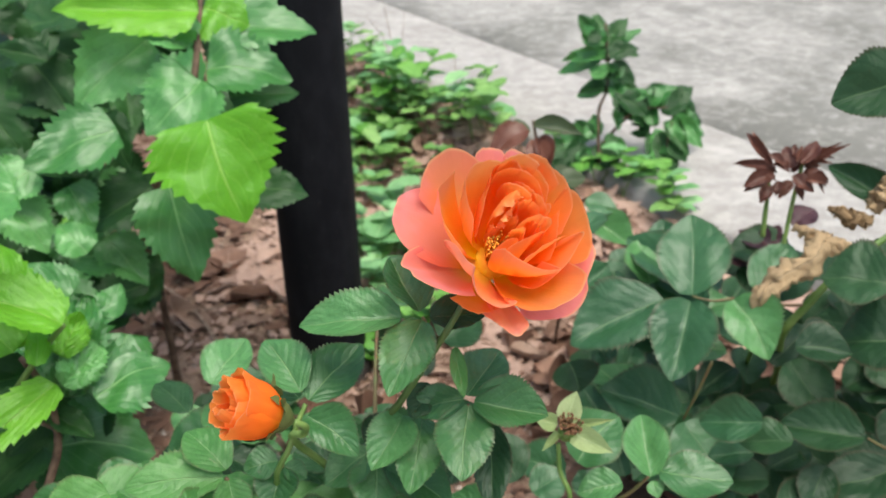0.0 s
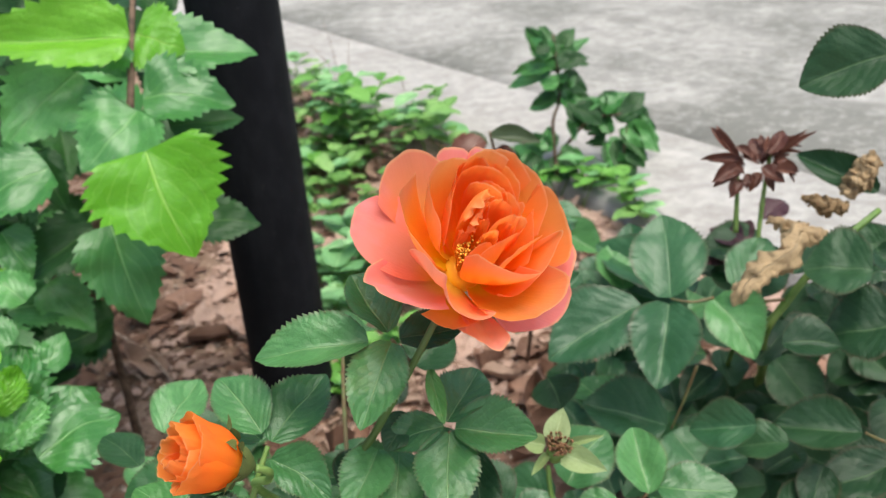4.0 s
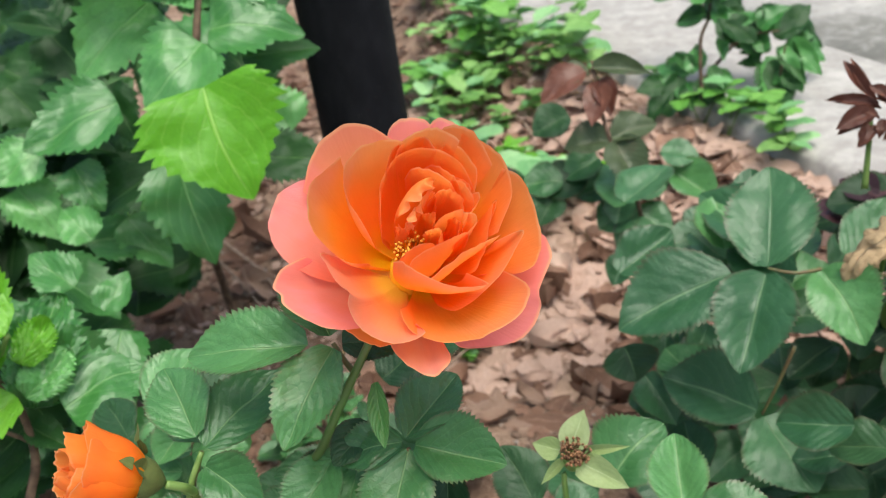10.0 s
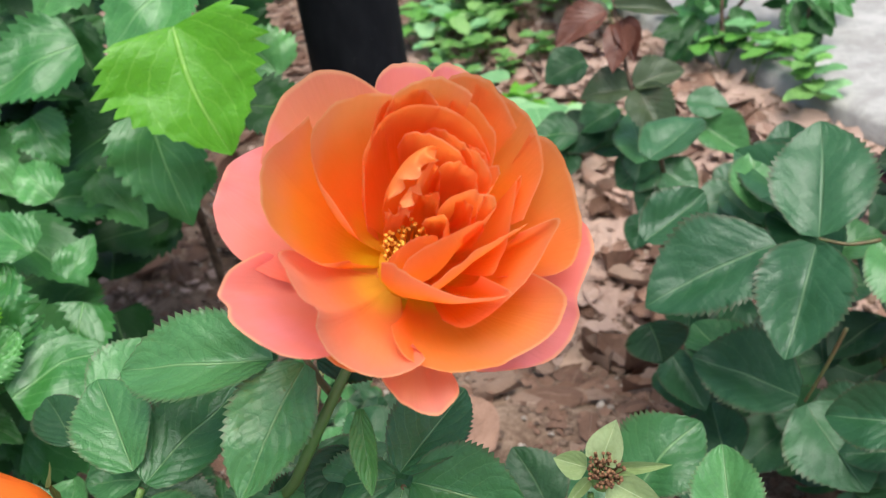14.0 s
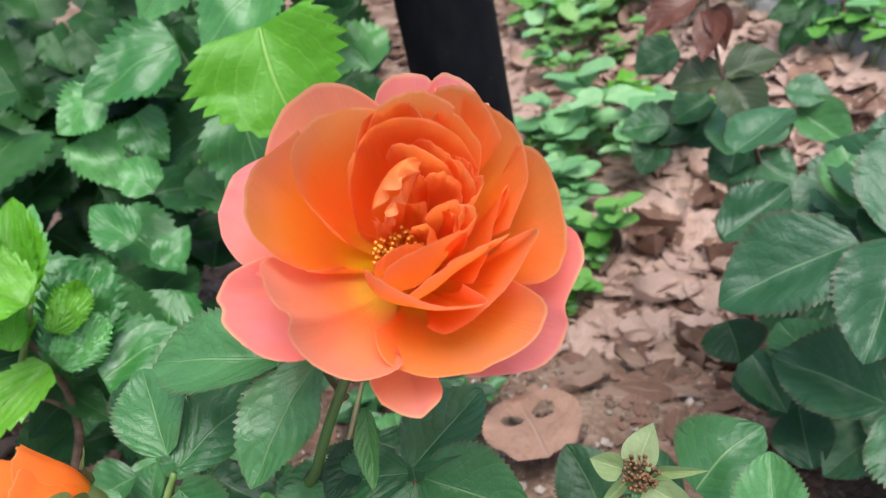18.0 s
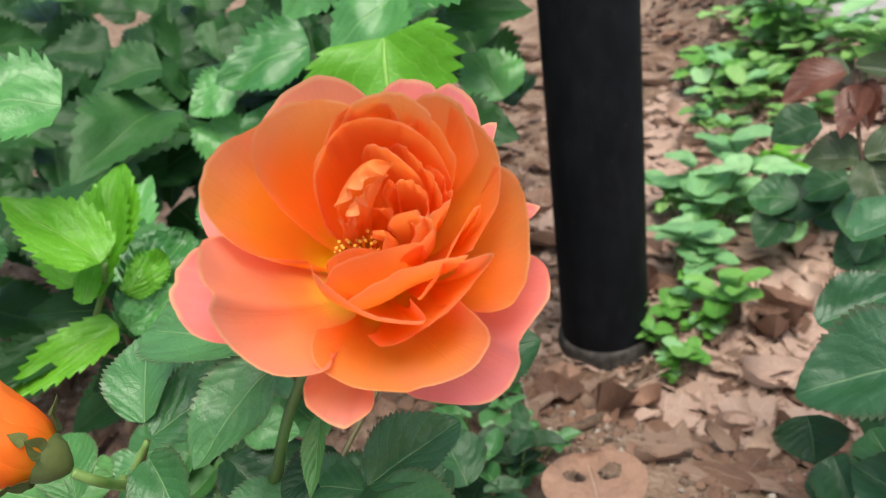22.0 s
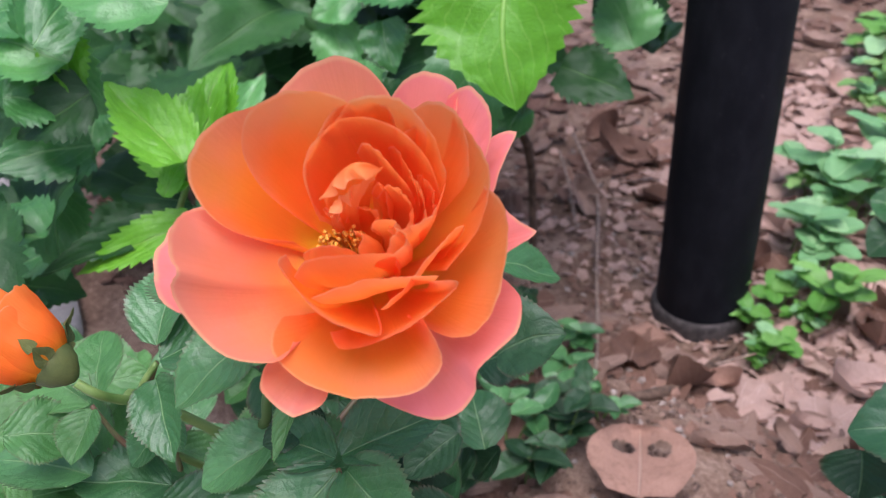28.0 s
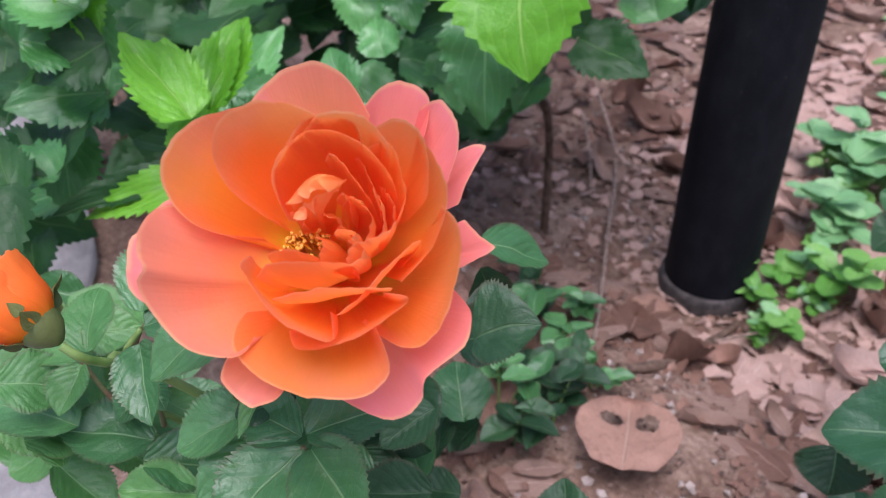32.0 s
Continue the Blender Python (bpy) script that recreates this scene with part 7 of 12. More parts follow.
leaf(shrub, "shrub", 2, (-0.348, 0.653, 0.166), (-0.409, 0.641, 0.199), 0.0582, (0.51, -0.30, 0.81), "leaf")
leaf(shrub, "shrub", 2, (-0.173, 0.669, 0.217), (-0.127, 0.642, 0.192), 0.0430, (0.35, -0.26, 0.90), "leaf")
leaf(shrub, "shrub", 2, (-0.356, 0.572, 0.244), (-0.304, 0.589, 0.217), 0.0453, (0.50, -0.60, 0.62), "leaf")
leaf(shrub, "shrub", 2, (-0.455, 0.452, 0.260), (-0.438, 0.407, 0.243), 0.0493, (0.30, -0.24, 0.92), "leaf")
leaf(shrub, "shrub", 2, (-0.413, 0.425, 0.122), (-0.327, 0.451, 0.114), 0.0625, (0.14, -0.20, 0.97), "leaf")
leaf(shrub, "shrub", 2, (-0.259, 0.761, 0.205), (-0.225, 0.758, 0.165), 0.0487, (0.67, -0.42, 0.61), "leaf")
leaf(shrub, "shrub", 0, (-0.202, 0.570, 0.198), (-0.164, 0.610, 0.193), 0.0472, (0.41, -0.29, 0.87), "leaf")
leaf(shrub, "shrub", 2, (-0.283, 0.617, 0.185), (-0.291, 0.683, 0.212), 0.0508, (0.75, -0.17, 0.64), "leaf")
leaf(shrub, "shrub", 2, (-0.525, 0.366, 0.129), (-0.583, 0.380, 0.156), 0.0410, (0.45, 0.13, 0.88), "leaf")
leaf(shrub, "shrub", 2, (-0.347, 0.623, 0.234), (-0.412, 0.724, 0.251), 0.0568, (0.38, 0.09, 0.92), "leaf")
leaf(shrub, "shrub", 2, (-0.310, 0.726, 0.212), (-0.324, 0.665, 0.203), 0.0708, (0.18, -0.18, 0.97), "leaf")
leaf(shrub, "shrub", 2, (-0.569, 0.421, 0.184), (-0.557, 0.491, 0.178), 0.0566, (0.74, -0.07, 0.67), "leaf")
leaf(shrub, "shrub", 2, (-0.524, 0.506, 0.175), (-0.552, 0.566, 0.196), 0.0479, (0.55, -0.04, 0.83), "leaf")
leaf(shrub, "shrub", 2, (-0.259, 0.534, 0.264), (-0.242, 0.449, 0.262), 0.0637, (0.45, 0.07, 0.89), "leaf")
leaf(shrub, "shrub", 2, (-0.415, 0.366, 0.210), (-0.341, 0.390, 0.200), 0.0486, (0.24, -0.34, 0.91), "leaf")
leaf(shrub, "shrub", 2, (-0.401, 0.444, 0.163), (-0.422, 0.378, 0.181), 0.0571, (0.76, -0.07, 0.65), "leaf")
leaf(shrub, "shrub", 2, (-0.380, 0.590, 0.216), (-0.366, 0.541, 0.181), 0.0621, (0.28, -0.50, 0.82), "leaf")
leaf(shrub, "shrub", 2, (-0.410, 0.627, 0.142), (-0.424, 0.679, 0.157), 0.0381, (0.60, -0.07, 0.80), "leaf")
leaf(shrub, "shrub", 2, (-0.270, 0.578, 0.092), (-0.254, 0.648, 0.093), 0.0509, (0.64, -0.16, 0.75), "leaf")
leaf(shrub, "shrub", 2, (-0.361, 0.326, 0.130), (-0.355, 0.381, 0.115), 0.0471, (0.66, 0.13, 0.74), "leaf")
leaf(shrub, "shrub", 2, (-0.552, 0.469, 0.180), (-0.626, 0.436, 0.179), 0.0592, (0.14, -0.34, 0.93), "leaf")
leaf(shrub, "shrub", 2, (-0.427, 0.495, 0.249), (-0.385, 0.521, 0.231), 0.0490, (0.46, -0.13, 0.88), "leaf")
leaf(shrub, "shrub", 2, (-0.288, 0.673, 0.116), (-0.280, 0.717, 0.149), 0.0542, (0.26, -0.60, 0.75), "leaf")
leaf(shrub, "shrub", 2, (-0.328, 0.463, 0.205), (-0.287, 0.449, 0.167), 0.0482, (0.53, -0.42, 0.74), "leaf")
leaf(shrub, "shrub", 2, (-0.456, 0.558, 0.219), (-0.465, 0.488, 0.224), 0.0514, (0.78, -0.06, 0.62), "leaf")
leaf(shrub, "shrub", 2, (-0.441, 0.458, 0.048), (-0.435, 0.403, 0.050), 0.0523, (0.33, 0.06, 0.94), "leaf")
leaf(shrub, "shrub", 2, (-0.239, 0.467, 0.141), (-0.301, 0.440, 0.150), 0.0459, (0.34, -0.48, 0.81), "leaf")
leaf(shrub, "shrub", 2, (-0.337, 0.474, 0.089), (-0.369, 0.493, 0.120), 0.0403, (0.59, -0.23, 0.77), "leaf")
leaf(shrub, "shrub", 2, (-0.498, 0.589, 0.236), (-0.516, 0.647, 0.264), 0.0495, (0.57, -0.21, 0.79), "leaf")
leaf(shrub, "shrub", 2, (-0.236, 0.567, 0.175), (-0.185, 0.617, 0.185), 0.0572, (0.34, -0.51, 0.79), "leaf")
leaf(shrub, "shrub", 2, (-0.272, 0.573, 0.110), (-0.221, 0.626, 0.119), 0.0699, (0.17, -0.32, 0.93), "leaf")
leaf(shrub, "shrub", 2, (-0.481, 0.469, 0.170), (-0.509, 0.511, 0.198), 0.0556, (0.24, -0.42, 0.88), "leaf")
leaf(shrub, "shrub", 2, (-0.359, 0.413, 0.212), (-0.322, 0.473, 0.198), 0.0583, (0.63, -0.22, 0.74), "leaf")
leaf(shrub, "shrub", 2, (-0.389, 0.463, 0.190), (-0.355, 0.490, 0.167), 0.0412, (0.66, -0.21, 0.72), "leaf")
leaf(shrub, "shrub", 2, (-0.351, 0.692, 0.218), (-0.282, 0.711, 0.207), 0.0605, (0.24, -0.33, 0.91), "leaf")
leaf(shrub, "shrub", 2, (-0.337, 0.439, 0.091), (-0.357, 0.378, 0.084), 0.0517, (0.61, -0.28, 0.74), "leaf")
leaf(shrub, "shrub", 2, (-0.175, 0.670, 0.133), (-0.234, 0.650, 0.122), 0.0538, (-0.03, -0.38, 0.92), "leaf")
leaf(shrub, "shrub", 2, (-0.242, 0.680, 0.193), (-0.315, 0.722, 0.214), 0.0471, (0.11, -0.29, 0.95), "leaf")
leaf(shrub, "shrub", 2, (-0.557, 0.496, 0.190), (-0.687, 0.551, 0.213), 0.0570, (0.08, -0.21, 0.97), "leaf")
leaf(shrub, "shrub", 2, (-0.403, 0.540, 0.246), (-0.444, 0.553, 0.277), 0.0406, (0.40, -0.53, 0.74), "leaf")
leaf(shrub, "shrub", 2, (-0.261, 0.598, 0.165), (-0.305, 0.692, 0.177), 0.0587, (0.37, 0.06, 0.93), "leaf")
leaf(shrub, "shrub", 2, (-0.206, 0.589, 0.089), (-0.177, 0.555, 0.054), 0.0506, (0.41, -0.46, 0.79), "leaf")
leaf(shrub, "shrub", 0, (-0.200, 0.522, 0.203), (-0.148, 0.520, 0.179), 0.0514, (0.42, 0.00, 0.91), "leaf")
leaf(shrub, "shrub", 2, (-0.385, 0.347, 0.214), (-0.390, 0.407, 0.225), 0.0514, (0.58, -0.11, 0.80), "leaf")
leaf(shrub, "shrub", 2, (-0.132, 0.635, 0.222), (-0.137, 0.581, 0.209), 0.0422, (0.44, -0.25, 0.86), "leaf")
leaf(shrub, "shrub", 2, (-0.306, 0.681, 0.188), (-0.266, 0.701, 0.159), 0.0556, (0.60, -0.05, 0.80), "leaf")
leaf(shrub, "shrub", 2, (-0.269, 0.556, 0.060), (-0.343, 0.577, 0.087), 0.0610, (0.34, -0.00, 0.94), "leaf")
leaf(shrub, "shrub", 2, (-0.298, 0.631, 0.021), (-0.339, 0.649, 0.055), 0.0484, (0.41, -0.51, 0.76), "leaf")
leaf(shrub, "shrub", 2, (-0.186, 0.668, 0.126), (-0.223, 0.606, 0.140), 0.0531, (0.66, -0.23, 0.71), "leaf")
leaf(shrub, "shrub", 2, (-0.539, 0.360, 0.120), (-0.472, 0.313, 0.104), 0.0624, (0.08, -0.22, 0.97), "leaf")
leaf(shrub, "shrub", 2, (-0.355, 0.419, 0.275), (-0.386, 0.372, 0.264), 0.0478, (0.47, -0.48, 0.75), "leaf")
leaf(shrub, "shrub", 2, (-0.346, 0.505, 0.111), (-0.305, 0.480, 0.083), 0.0440, (0.42, -0.26, 0.87), "leaf")
leaf(shrub, "shrub", 2, (-0.175, 0.491, 0.149), (-0.183, 0.558, 0.160), 0.0628, (0.16, -0.15, 0.97), "leaf")
leaf(shrub, "shrub", 2, (-0.428, 0.367, 0.154), (-0.399, 0.423, 0.121), 0.0609, (0.73, 0.03, 0.68), "leaf")
leaf(shrub, "shrub", 2, (-0.363, 0.599, 0.075), (-0.418, 0.652, 0.095), 0.0521, (0.11, -0.26, 0.96), "leaf")
leaf(shrub, "shrub", 2, (-0.207, 0.599, 0.111), (-0.256, 0.685, 0.124), 0.0570, (0.33, 0.05, 0.94), "leaf")
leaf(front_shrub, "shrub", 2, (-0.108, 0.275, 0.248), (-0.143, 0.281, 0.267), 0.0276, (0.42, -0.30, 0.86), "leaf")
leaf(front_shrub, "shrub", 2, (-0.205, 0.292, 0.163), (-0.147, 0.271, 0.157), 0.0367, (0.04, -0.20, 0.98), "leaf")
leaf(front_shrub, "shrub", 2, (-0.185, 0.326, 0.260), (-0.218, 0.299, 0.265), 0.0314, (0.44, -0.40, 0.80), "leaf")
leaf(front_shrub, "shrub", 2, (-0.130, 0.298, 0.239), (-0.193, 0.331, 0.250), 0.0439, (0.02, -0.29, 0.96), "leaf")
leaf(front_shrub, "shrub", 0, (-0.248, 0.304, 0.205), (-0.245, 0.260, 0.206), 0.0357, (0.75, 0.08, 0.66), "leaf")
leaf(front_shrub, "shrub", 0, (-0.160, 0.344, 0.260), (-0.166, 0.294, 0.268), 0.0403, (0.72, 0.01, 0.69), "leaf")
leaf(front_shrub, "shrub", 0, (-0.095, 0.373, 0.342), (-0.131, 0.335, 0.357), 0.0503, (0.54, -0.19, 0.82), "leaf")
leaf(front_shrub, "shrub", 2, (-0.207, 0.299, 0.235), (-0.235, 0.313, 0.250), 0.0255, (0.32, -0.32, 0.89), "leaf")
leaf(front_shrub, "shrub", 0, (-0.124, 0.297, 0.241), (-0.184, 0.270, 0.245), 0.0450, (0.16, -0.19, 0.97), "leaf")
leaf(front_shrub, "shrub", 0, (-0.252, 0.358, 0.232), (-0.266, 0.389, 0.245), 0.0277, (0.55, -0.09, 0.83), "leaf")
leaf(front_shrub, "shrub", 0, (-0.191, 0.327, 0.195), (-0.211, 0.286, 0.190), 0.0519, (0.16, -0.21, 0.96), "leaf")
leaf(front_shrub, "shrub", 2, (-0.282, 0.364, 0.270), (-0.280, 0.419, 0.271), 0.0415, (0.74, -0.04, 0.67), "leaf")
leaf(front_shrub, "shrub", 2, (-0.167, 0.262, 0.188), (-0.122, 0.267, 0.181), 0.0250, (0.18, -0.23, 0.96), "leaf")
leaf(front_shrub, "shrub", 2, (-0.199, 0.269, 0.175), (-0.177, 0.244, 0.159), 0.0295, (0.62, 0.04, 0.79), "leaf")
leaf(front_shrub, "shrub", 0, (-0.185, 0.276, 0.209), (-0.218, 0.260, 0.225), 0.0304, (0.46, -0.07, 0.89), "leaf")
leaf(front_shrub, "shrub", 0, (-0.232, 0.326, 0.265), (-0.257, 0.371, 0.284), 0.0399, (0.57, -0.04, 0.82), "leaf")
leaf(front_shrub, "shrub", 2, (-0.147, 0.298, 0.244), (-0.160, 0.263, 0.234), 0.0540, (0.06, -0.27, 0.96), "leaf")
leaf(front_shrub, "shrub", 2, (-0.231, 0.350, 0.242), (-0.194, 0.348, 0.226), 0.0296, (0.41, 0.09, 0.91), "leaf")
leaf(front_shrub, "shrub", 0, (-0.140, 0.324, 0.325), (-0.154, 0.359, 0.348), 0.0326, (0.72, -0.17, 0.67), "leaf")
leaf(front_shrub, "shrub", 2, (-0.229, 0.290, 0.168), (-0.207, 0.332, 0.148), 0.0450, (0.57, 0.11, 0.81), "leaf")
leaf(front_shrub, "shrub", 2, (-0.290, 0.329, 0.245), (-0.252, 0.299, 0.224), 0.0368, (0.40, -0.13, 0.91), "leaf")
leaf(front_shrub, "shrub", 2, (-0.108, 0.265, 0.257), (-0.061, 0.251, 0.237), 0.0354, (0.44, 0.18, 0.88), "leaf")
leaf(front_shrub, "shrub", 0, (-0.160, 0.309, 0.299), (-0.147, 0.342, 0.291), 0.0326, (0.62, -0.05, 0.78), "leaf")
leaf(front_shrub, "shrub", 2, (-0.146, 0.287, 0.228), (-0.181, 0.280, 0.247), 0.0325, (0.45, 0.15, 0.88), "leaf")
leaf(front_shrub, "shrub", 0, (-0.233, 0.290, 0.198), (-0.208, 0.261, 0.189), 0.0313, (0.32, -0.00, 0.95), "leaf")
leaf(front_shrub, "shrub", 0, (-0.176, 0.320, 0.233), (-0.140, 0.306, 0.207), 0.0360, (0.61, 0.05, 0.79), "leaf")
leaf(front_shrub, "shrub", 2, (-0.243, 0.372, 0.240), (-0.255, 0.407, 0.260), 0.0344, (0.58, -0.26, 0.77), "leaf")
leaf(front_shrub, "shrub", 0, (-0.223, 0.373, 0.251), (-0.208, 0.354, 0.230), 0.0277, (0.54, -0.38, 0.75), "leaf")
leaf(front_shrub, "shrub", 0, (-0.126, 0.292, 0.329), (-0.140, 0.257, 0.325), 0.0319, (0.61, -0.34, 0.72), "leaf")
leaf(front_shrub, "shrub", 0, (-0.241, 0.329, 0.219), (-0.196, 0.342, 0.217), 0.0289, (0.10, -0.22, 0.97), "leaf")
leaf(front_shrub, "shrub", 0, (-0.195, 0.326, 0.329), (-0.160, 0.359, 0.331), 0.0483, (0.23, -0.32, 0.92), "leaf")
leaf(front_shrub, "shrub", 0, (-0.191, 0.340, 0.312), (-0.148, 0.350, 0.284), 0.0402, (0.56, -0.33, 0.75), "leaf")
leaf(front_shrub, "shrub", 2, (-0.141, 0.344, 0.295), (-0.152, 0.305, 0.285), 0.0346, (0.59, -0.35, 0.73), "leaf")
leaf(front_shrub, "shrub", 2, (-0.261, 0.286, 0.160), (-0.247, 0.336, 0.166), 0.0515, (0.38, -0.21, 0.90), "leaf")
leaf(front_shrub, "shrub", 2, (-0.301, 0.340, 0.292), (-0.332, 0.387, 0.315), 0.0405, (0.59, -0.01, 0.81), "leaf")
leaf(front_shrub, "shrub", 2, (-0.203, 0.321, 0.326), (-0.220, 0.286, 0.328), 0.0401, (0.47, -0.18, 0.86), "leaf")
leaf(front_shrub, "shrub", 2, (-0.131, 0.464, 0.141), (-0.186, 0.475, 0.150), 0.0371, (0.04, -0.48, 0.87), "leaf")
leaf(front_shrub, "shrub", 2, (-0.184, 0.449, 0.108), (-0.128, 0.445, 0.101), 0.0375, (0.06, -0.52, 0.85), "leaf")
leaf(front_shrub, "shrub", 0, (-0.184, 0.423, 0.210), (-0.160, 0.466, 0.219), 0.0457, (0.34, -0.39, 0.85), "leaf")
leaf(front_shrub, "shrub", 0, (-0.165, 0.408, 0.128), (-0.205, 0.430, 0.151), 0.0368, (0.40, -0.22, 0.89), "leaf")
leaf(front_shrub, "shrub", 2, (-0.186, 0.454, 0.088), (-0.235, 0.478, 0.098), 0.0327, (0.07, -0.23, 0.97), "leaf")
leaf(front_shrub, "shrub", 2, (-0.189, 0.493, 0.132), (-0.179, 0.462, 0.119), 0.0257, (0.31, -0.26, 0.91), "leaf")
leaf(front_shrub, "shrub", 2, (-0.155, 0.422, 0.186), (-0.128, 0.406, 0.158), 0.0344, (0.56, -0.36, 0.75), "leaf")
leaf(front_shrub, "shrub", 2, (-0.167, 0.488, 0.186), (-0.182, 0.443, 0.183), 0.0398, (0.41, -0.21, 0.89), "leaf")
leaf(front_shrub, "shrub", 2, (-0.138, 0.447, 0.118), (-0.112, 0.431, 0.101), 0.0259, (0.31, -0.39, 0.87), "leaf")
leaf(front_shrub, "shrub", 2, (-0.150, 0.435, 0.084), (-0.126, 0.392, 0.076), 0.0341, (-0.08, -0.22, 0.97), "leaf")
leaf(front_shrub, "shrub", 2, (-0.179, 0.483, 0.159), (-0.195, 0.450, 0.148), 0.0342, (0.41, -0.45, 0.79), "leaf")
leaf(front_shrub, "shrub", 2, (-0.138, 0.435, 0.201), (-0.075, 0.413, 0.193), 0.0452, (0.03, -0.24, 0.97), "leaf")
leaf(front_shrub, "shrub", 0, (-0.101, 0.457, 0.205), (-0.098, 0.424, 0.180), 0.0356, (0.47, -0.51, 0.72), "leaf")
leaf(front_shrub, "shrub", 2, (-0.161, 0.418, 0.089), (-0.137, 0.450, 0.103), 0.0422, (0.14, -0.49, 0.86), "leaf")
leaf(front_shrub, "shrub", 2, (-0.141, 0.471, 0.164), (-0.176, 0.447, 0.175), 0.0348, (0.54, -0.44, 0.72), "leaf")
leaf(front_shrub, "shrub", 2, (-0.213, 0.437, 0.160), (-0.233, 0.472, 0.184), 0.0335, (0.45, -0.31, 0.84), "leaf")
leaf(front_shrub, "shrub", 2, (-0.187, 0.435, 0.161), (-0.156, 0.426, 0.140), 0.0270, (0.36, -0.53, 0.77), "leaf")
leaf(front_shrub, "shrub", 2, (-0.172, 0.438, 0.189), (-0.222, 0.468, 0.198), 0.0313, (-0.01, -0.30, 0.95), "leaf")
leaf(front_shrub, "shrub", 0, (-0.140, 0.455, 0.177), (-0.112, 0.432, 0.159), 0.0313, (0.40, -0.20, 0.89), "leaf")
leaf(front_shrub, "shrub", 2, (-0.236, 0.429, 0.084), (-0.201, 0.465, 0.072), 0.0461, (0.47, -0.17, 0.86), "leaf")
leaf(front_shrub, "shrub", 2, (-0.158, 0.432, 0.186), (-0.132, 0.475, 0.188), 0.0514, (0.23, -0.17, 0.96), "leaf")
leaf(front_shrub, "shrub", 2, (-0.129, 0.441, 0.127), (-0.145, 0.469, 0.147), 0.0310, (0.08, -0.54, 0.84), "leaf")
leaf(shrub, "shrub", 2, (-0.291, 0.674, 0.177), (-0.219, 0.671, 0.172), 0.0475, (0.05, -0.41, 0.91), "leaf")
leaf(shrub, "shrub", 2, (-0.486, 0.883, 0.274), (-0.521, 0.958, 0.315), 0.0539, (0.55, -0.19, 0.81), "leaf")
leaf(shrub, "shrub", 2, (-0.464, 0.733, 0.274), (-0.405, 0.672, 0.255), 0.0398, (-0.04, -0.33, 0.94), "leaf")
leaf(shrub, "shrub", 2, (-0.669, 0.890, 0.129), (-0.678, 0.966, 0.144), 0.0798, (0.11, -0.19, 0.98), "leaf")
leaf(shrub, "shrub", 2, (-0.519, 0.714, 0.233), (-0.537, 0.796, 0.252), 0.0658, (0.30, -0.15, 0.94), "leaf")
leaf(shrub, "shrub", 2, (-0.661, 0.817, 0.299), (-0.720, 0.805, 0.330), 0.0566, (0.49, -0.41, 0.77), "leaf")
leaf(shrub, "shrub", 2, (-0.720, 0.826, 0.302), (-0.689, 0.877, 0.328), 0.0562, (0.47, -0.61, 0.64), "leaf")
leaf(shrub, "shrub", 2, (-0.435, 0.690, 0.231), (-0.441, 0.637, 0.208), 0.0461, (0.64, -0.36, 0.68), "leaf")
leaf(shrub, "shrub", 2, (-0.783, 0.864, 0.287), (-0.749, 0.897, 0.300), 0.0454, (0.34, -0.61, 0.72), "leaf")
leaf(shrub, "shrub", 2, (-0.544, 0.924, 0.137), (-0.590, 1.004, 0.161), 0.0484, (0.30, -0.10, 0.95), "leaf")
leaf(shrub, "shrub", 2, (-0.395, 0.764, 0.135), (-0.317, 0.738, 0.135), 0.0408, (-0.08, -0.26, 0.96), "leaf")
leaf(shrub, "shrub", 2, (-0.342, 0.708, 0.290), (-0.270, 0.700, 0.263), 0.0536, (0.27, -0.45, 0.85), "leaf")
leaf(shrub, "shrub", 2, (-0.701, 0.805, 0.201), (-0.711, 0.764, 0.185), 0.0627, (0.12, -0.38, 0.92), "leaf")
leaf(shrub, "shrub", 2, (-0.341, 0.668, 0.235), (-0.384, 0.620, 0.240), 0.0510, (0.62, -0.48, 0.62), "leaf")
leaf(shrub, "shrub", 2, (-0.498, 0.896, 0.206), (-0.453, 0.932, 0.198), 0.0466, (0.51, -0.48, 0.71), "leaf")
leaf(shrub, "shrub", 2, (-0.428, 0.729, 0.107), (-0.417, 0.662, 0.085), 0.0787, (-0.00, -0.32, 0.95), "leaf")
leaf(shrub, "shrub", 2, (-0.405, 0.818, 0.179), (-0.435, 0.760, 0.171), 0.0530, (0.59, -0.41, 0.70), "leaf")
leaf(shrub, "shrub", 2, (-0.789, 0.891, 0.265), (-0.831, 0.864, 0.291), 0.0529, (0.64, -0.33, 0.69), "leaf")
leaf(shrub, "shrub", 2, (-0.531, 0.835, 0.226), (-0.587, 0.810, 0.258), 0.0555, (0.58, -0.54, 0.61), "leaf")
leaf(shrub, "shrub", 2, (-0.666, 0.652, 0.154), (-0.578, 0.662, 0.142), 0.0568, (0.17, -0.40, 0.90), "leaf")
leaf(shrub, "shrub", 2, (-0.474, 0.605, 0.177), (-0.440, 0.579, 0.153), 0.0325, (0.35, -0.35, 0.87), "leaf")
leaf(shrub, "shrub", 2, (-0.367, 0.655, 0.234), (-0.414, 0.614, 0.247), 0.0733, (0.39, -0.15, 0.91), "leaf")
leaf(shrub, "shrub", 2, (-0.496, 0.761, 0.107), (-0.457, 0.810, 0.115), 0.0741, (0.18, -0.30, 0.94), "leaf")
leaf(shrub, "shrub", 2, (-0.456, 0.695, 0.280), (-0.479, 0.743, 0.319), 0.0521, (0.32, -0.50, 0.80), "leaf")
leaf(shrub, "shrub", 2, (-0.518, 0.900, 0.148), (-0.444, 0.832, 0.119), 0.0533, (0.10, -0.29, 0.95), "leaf")
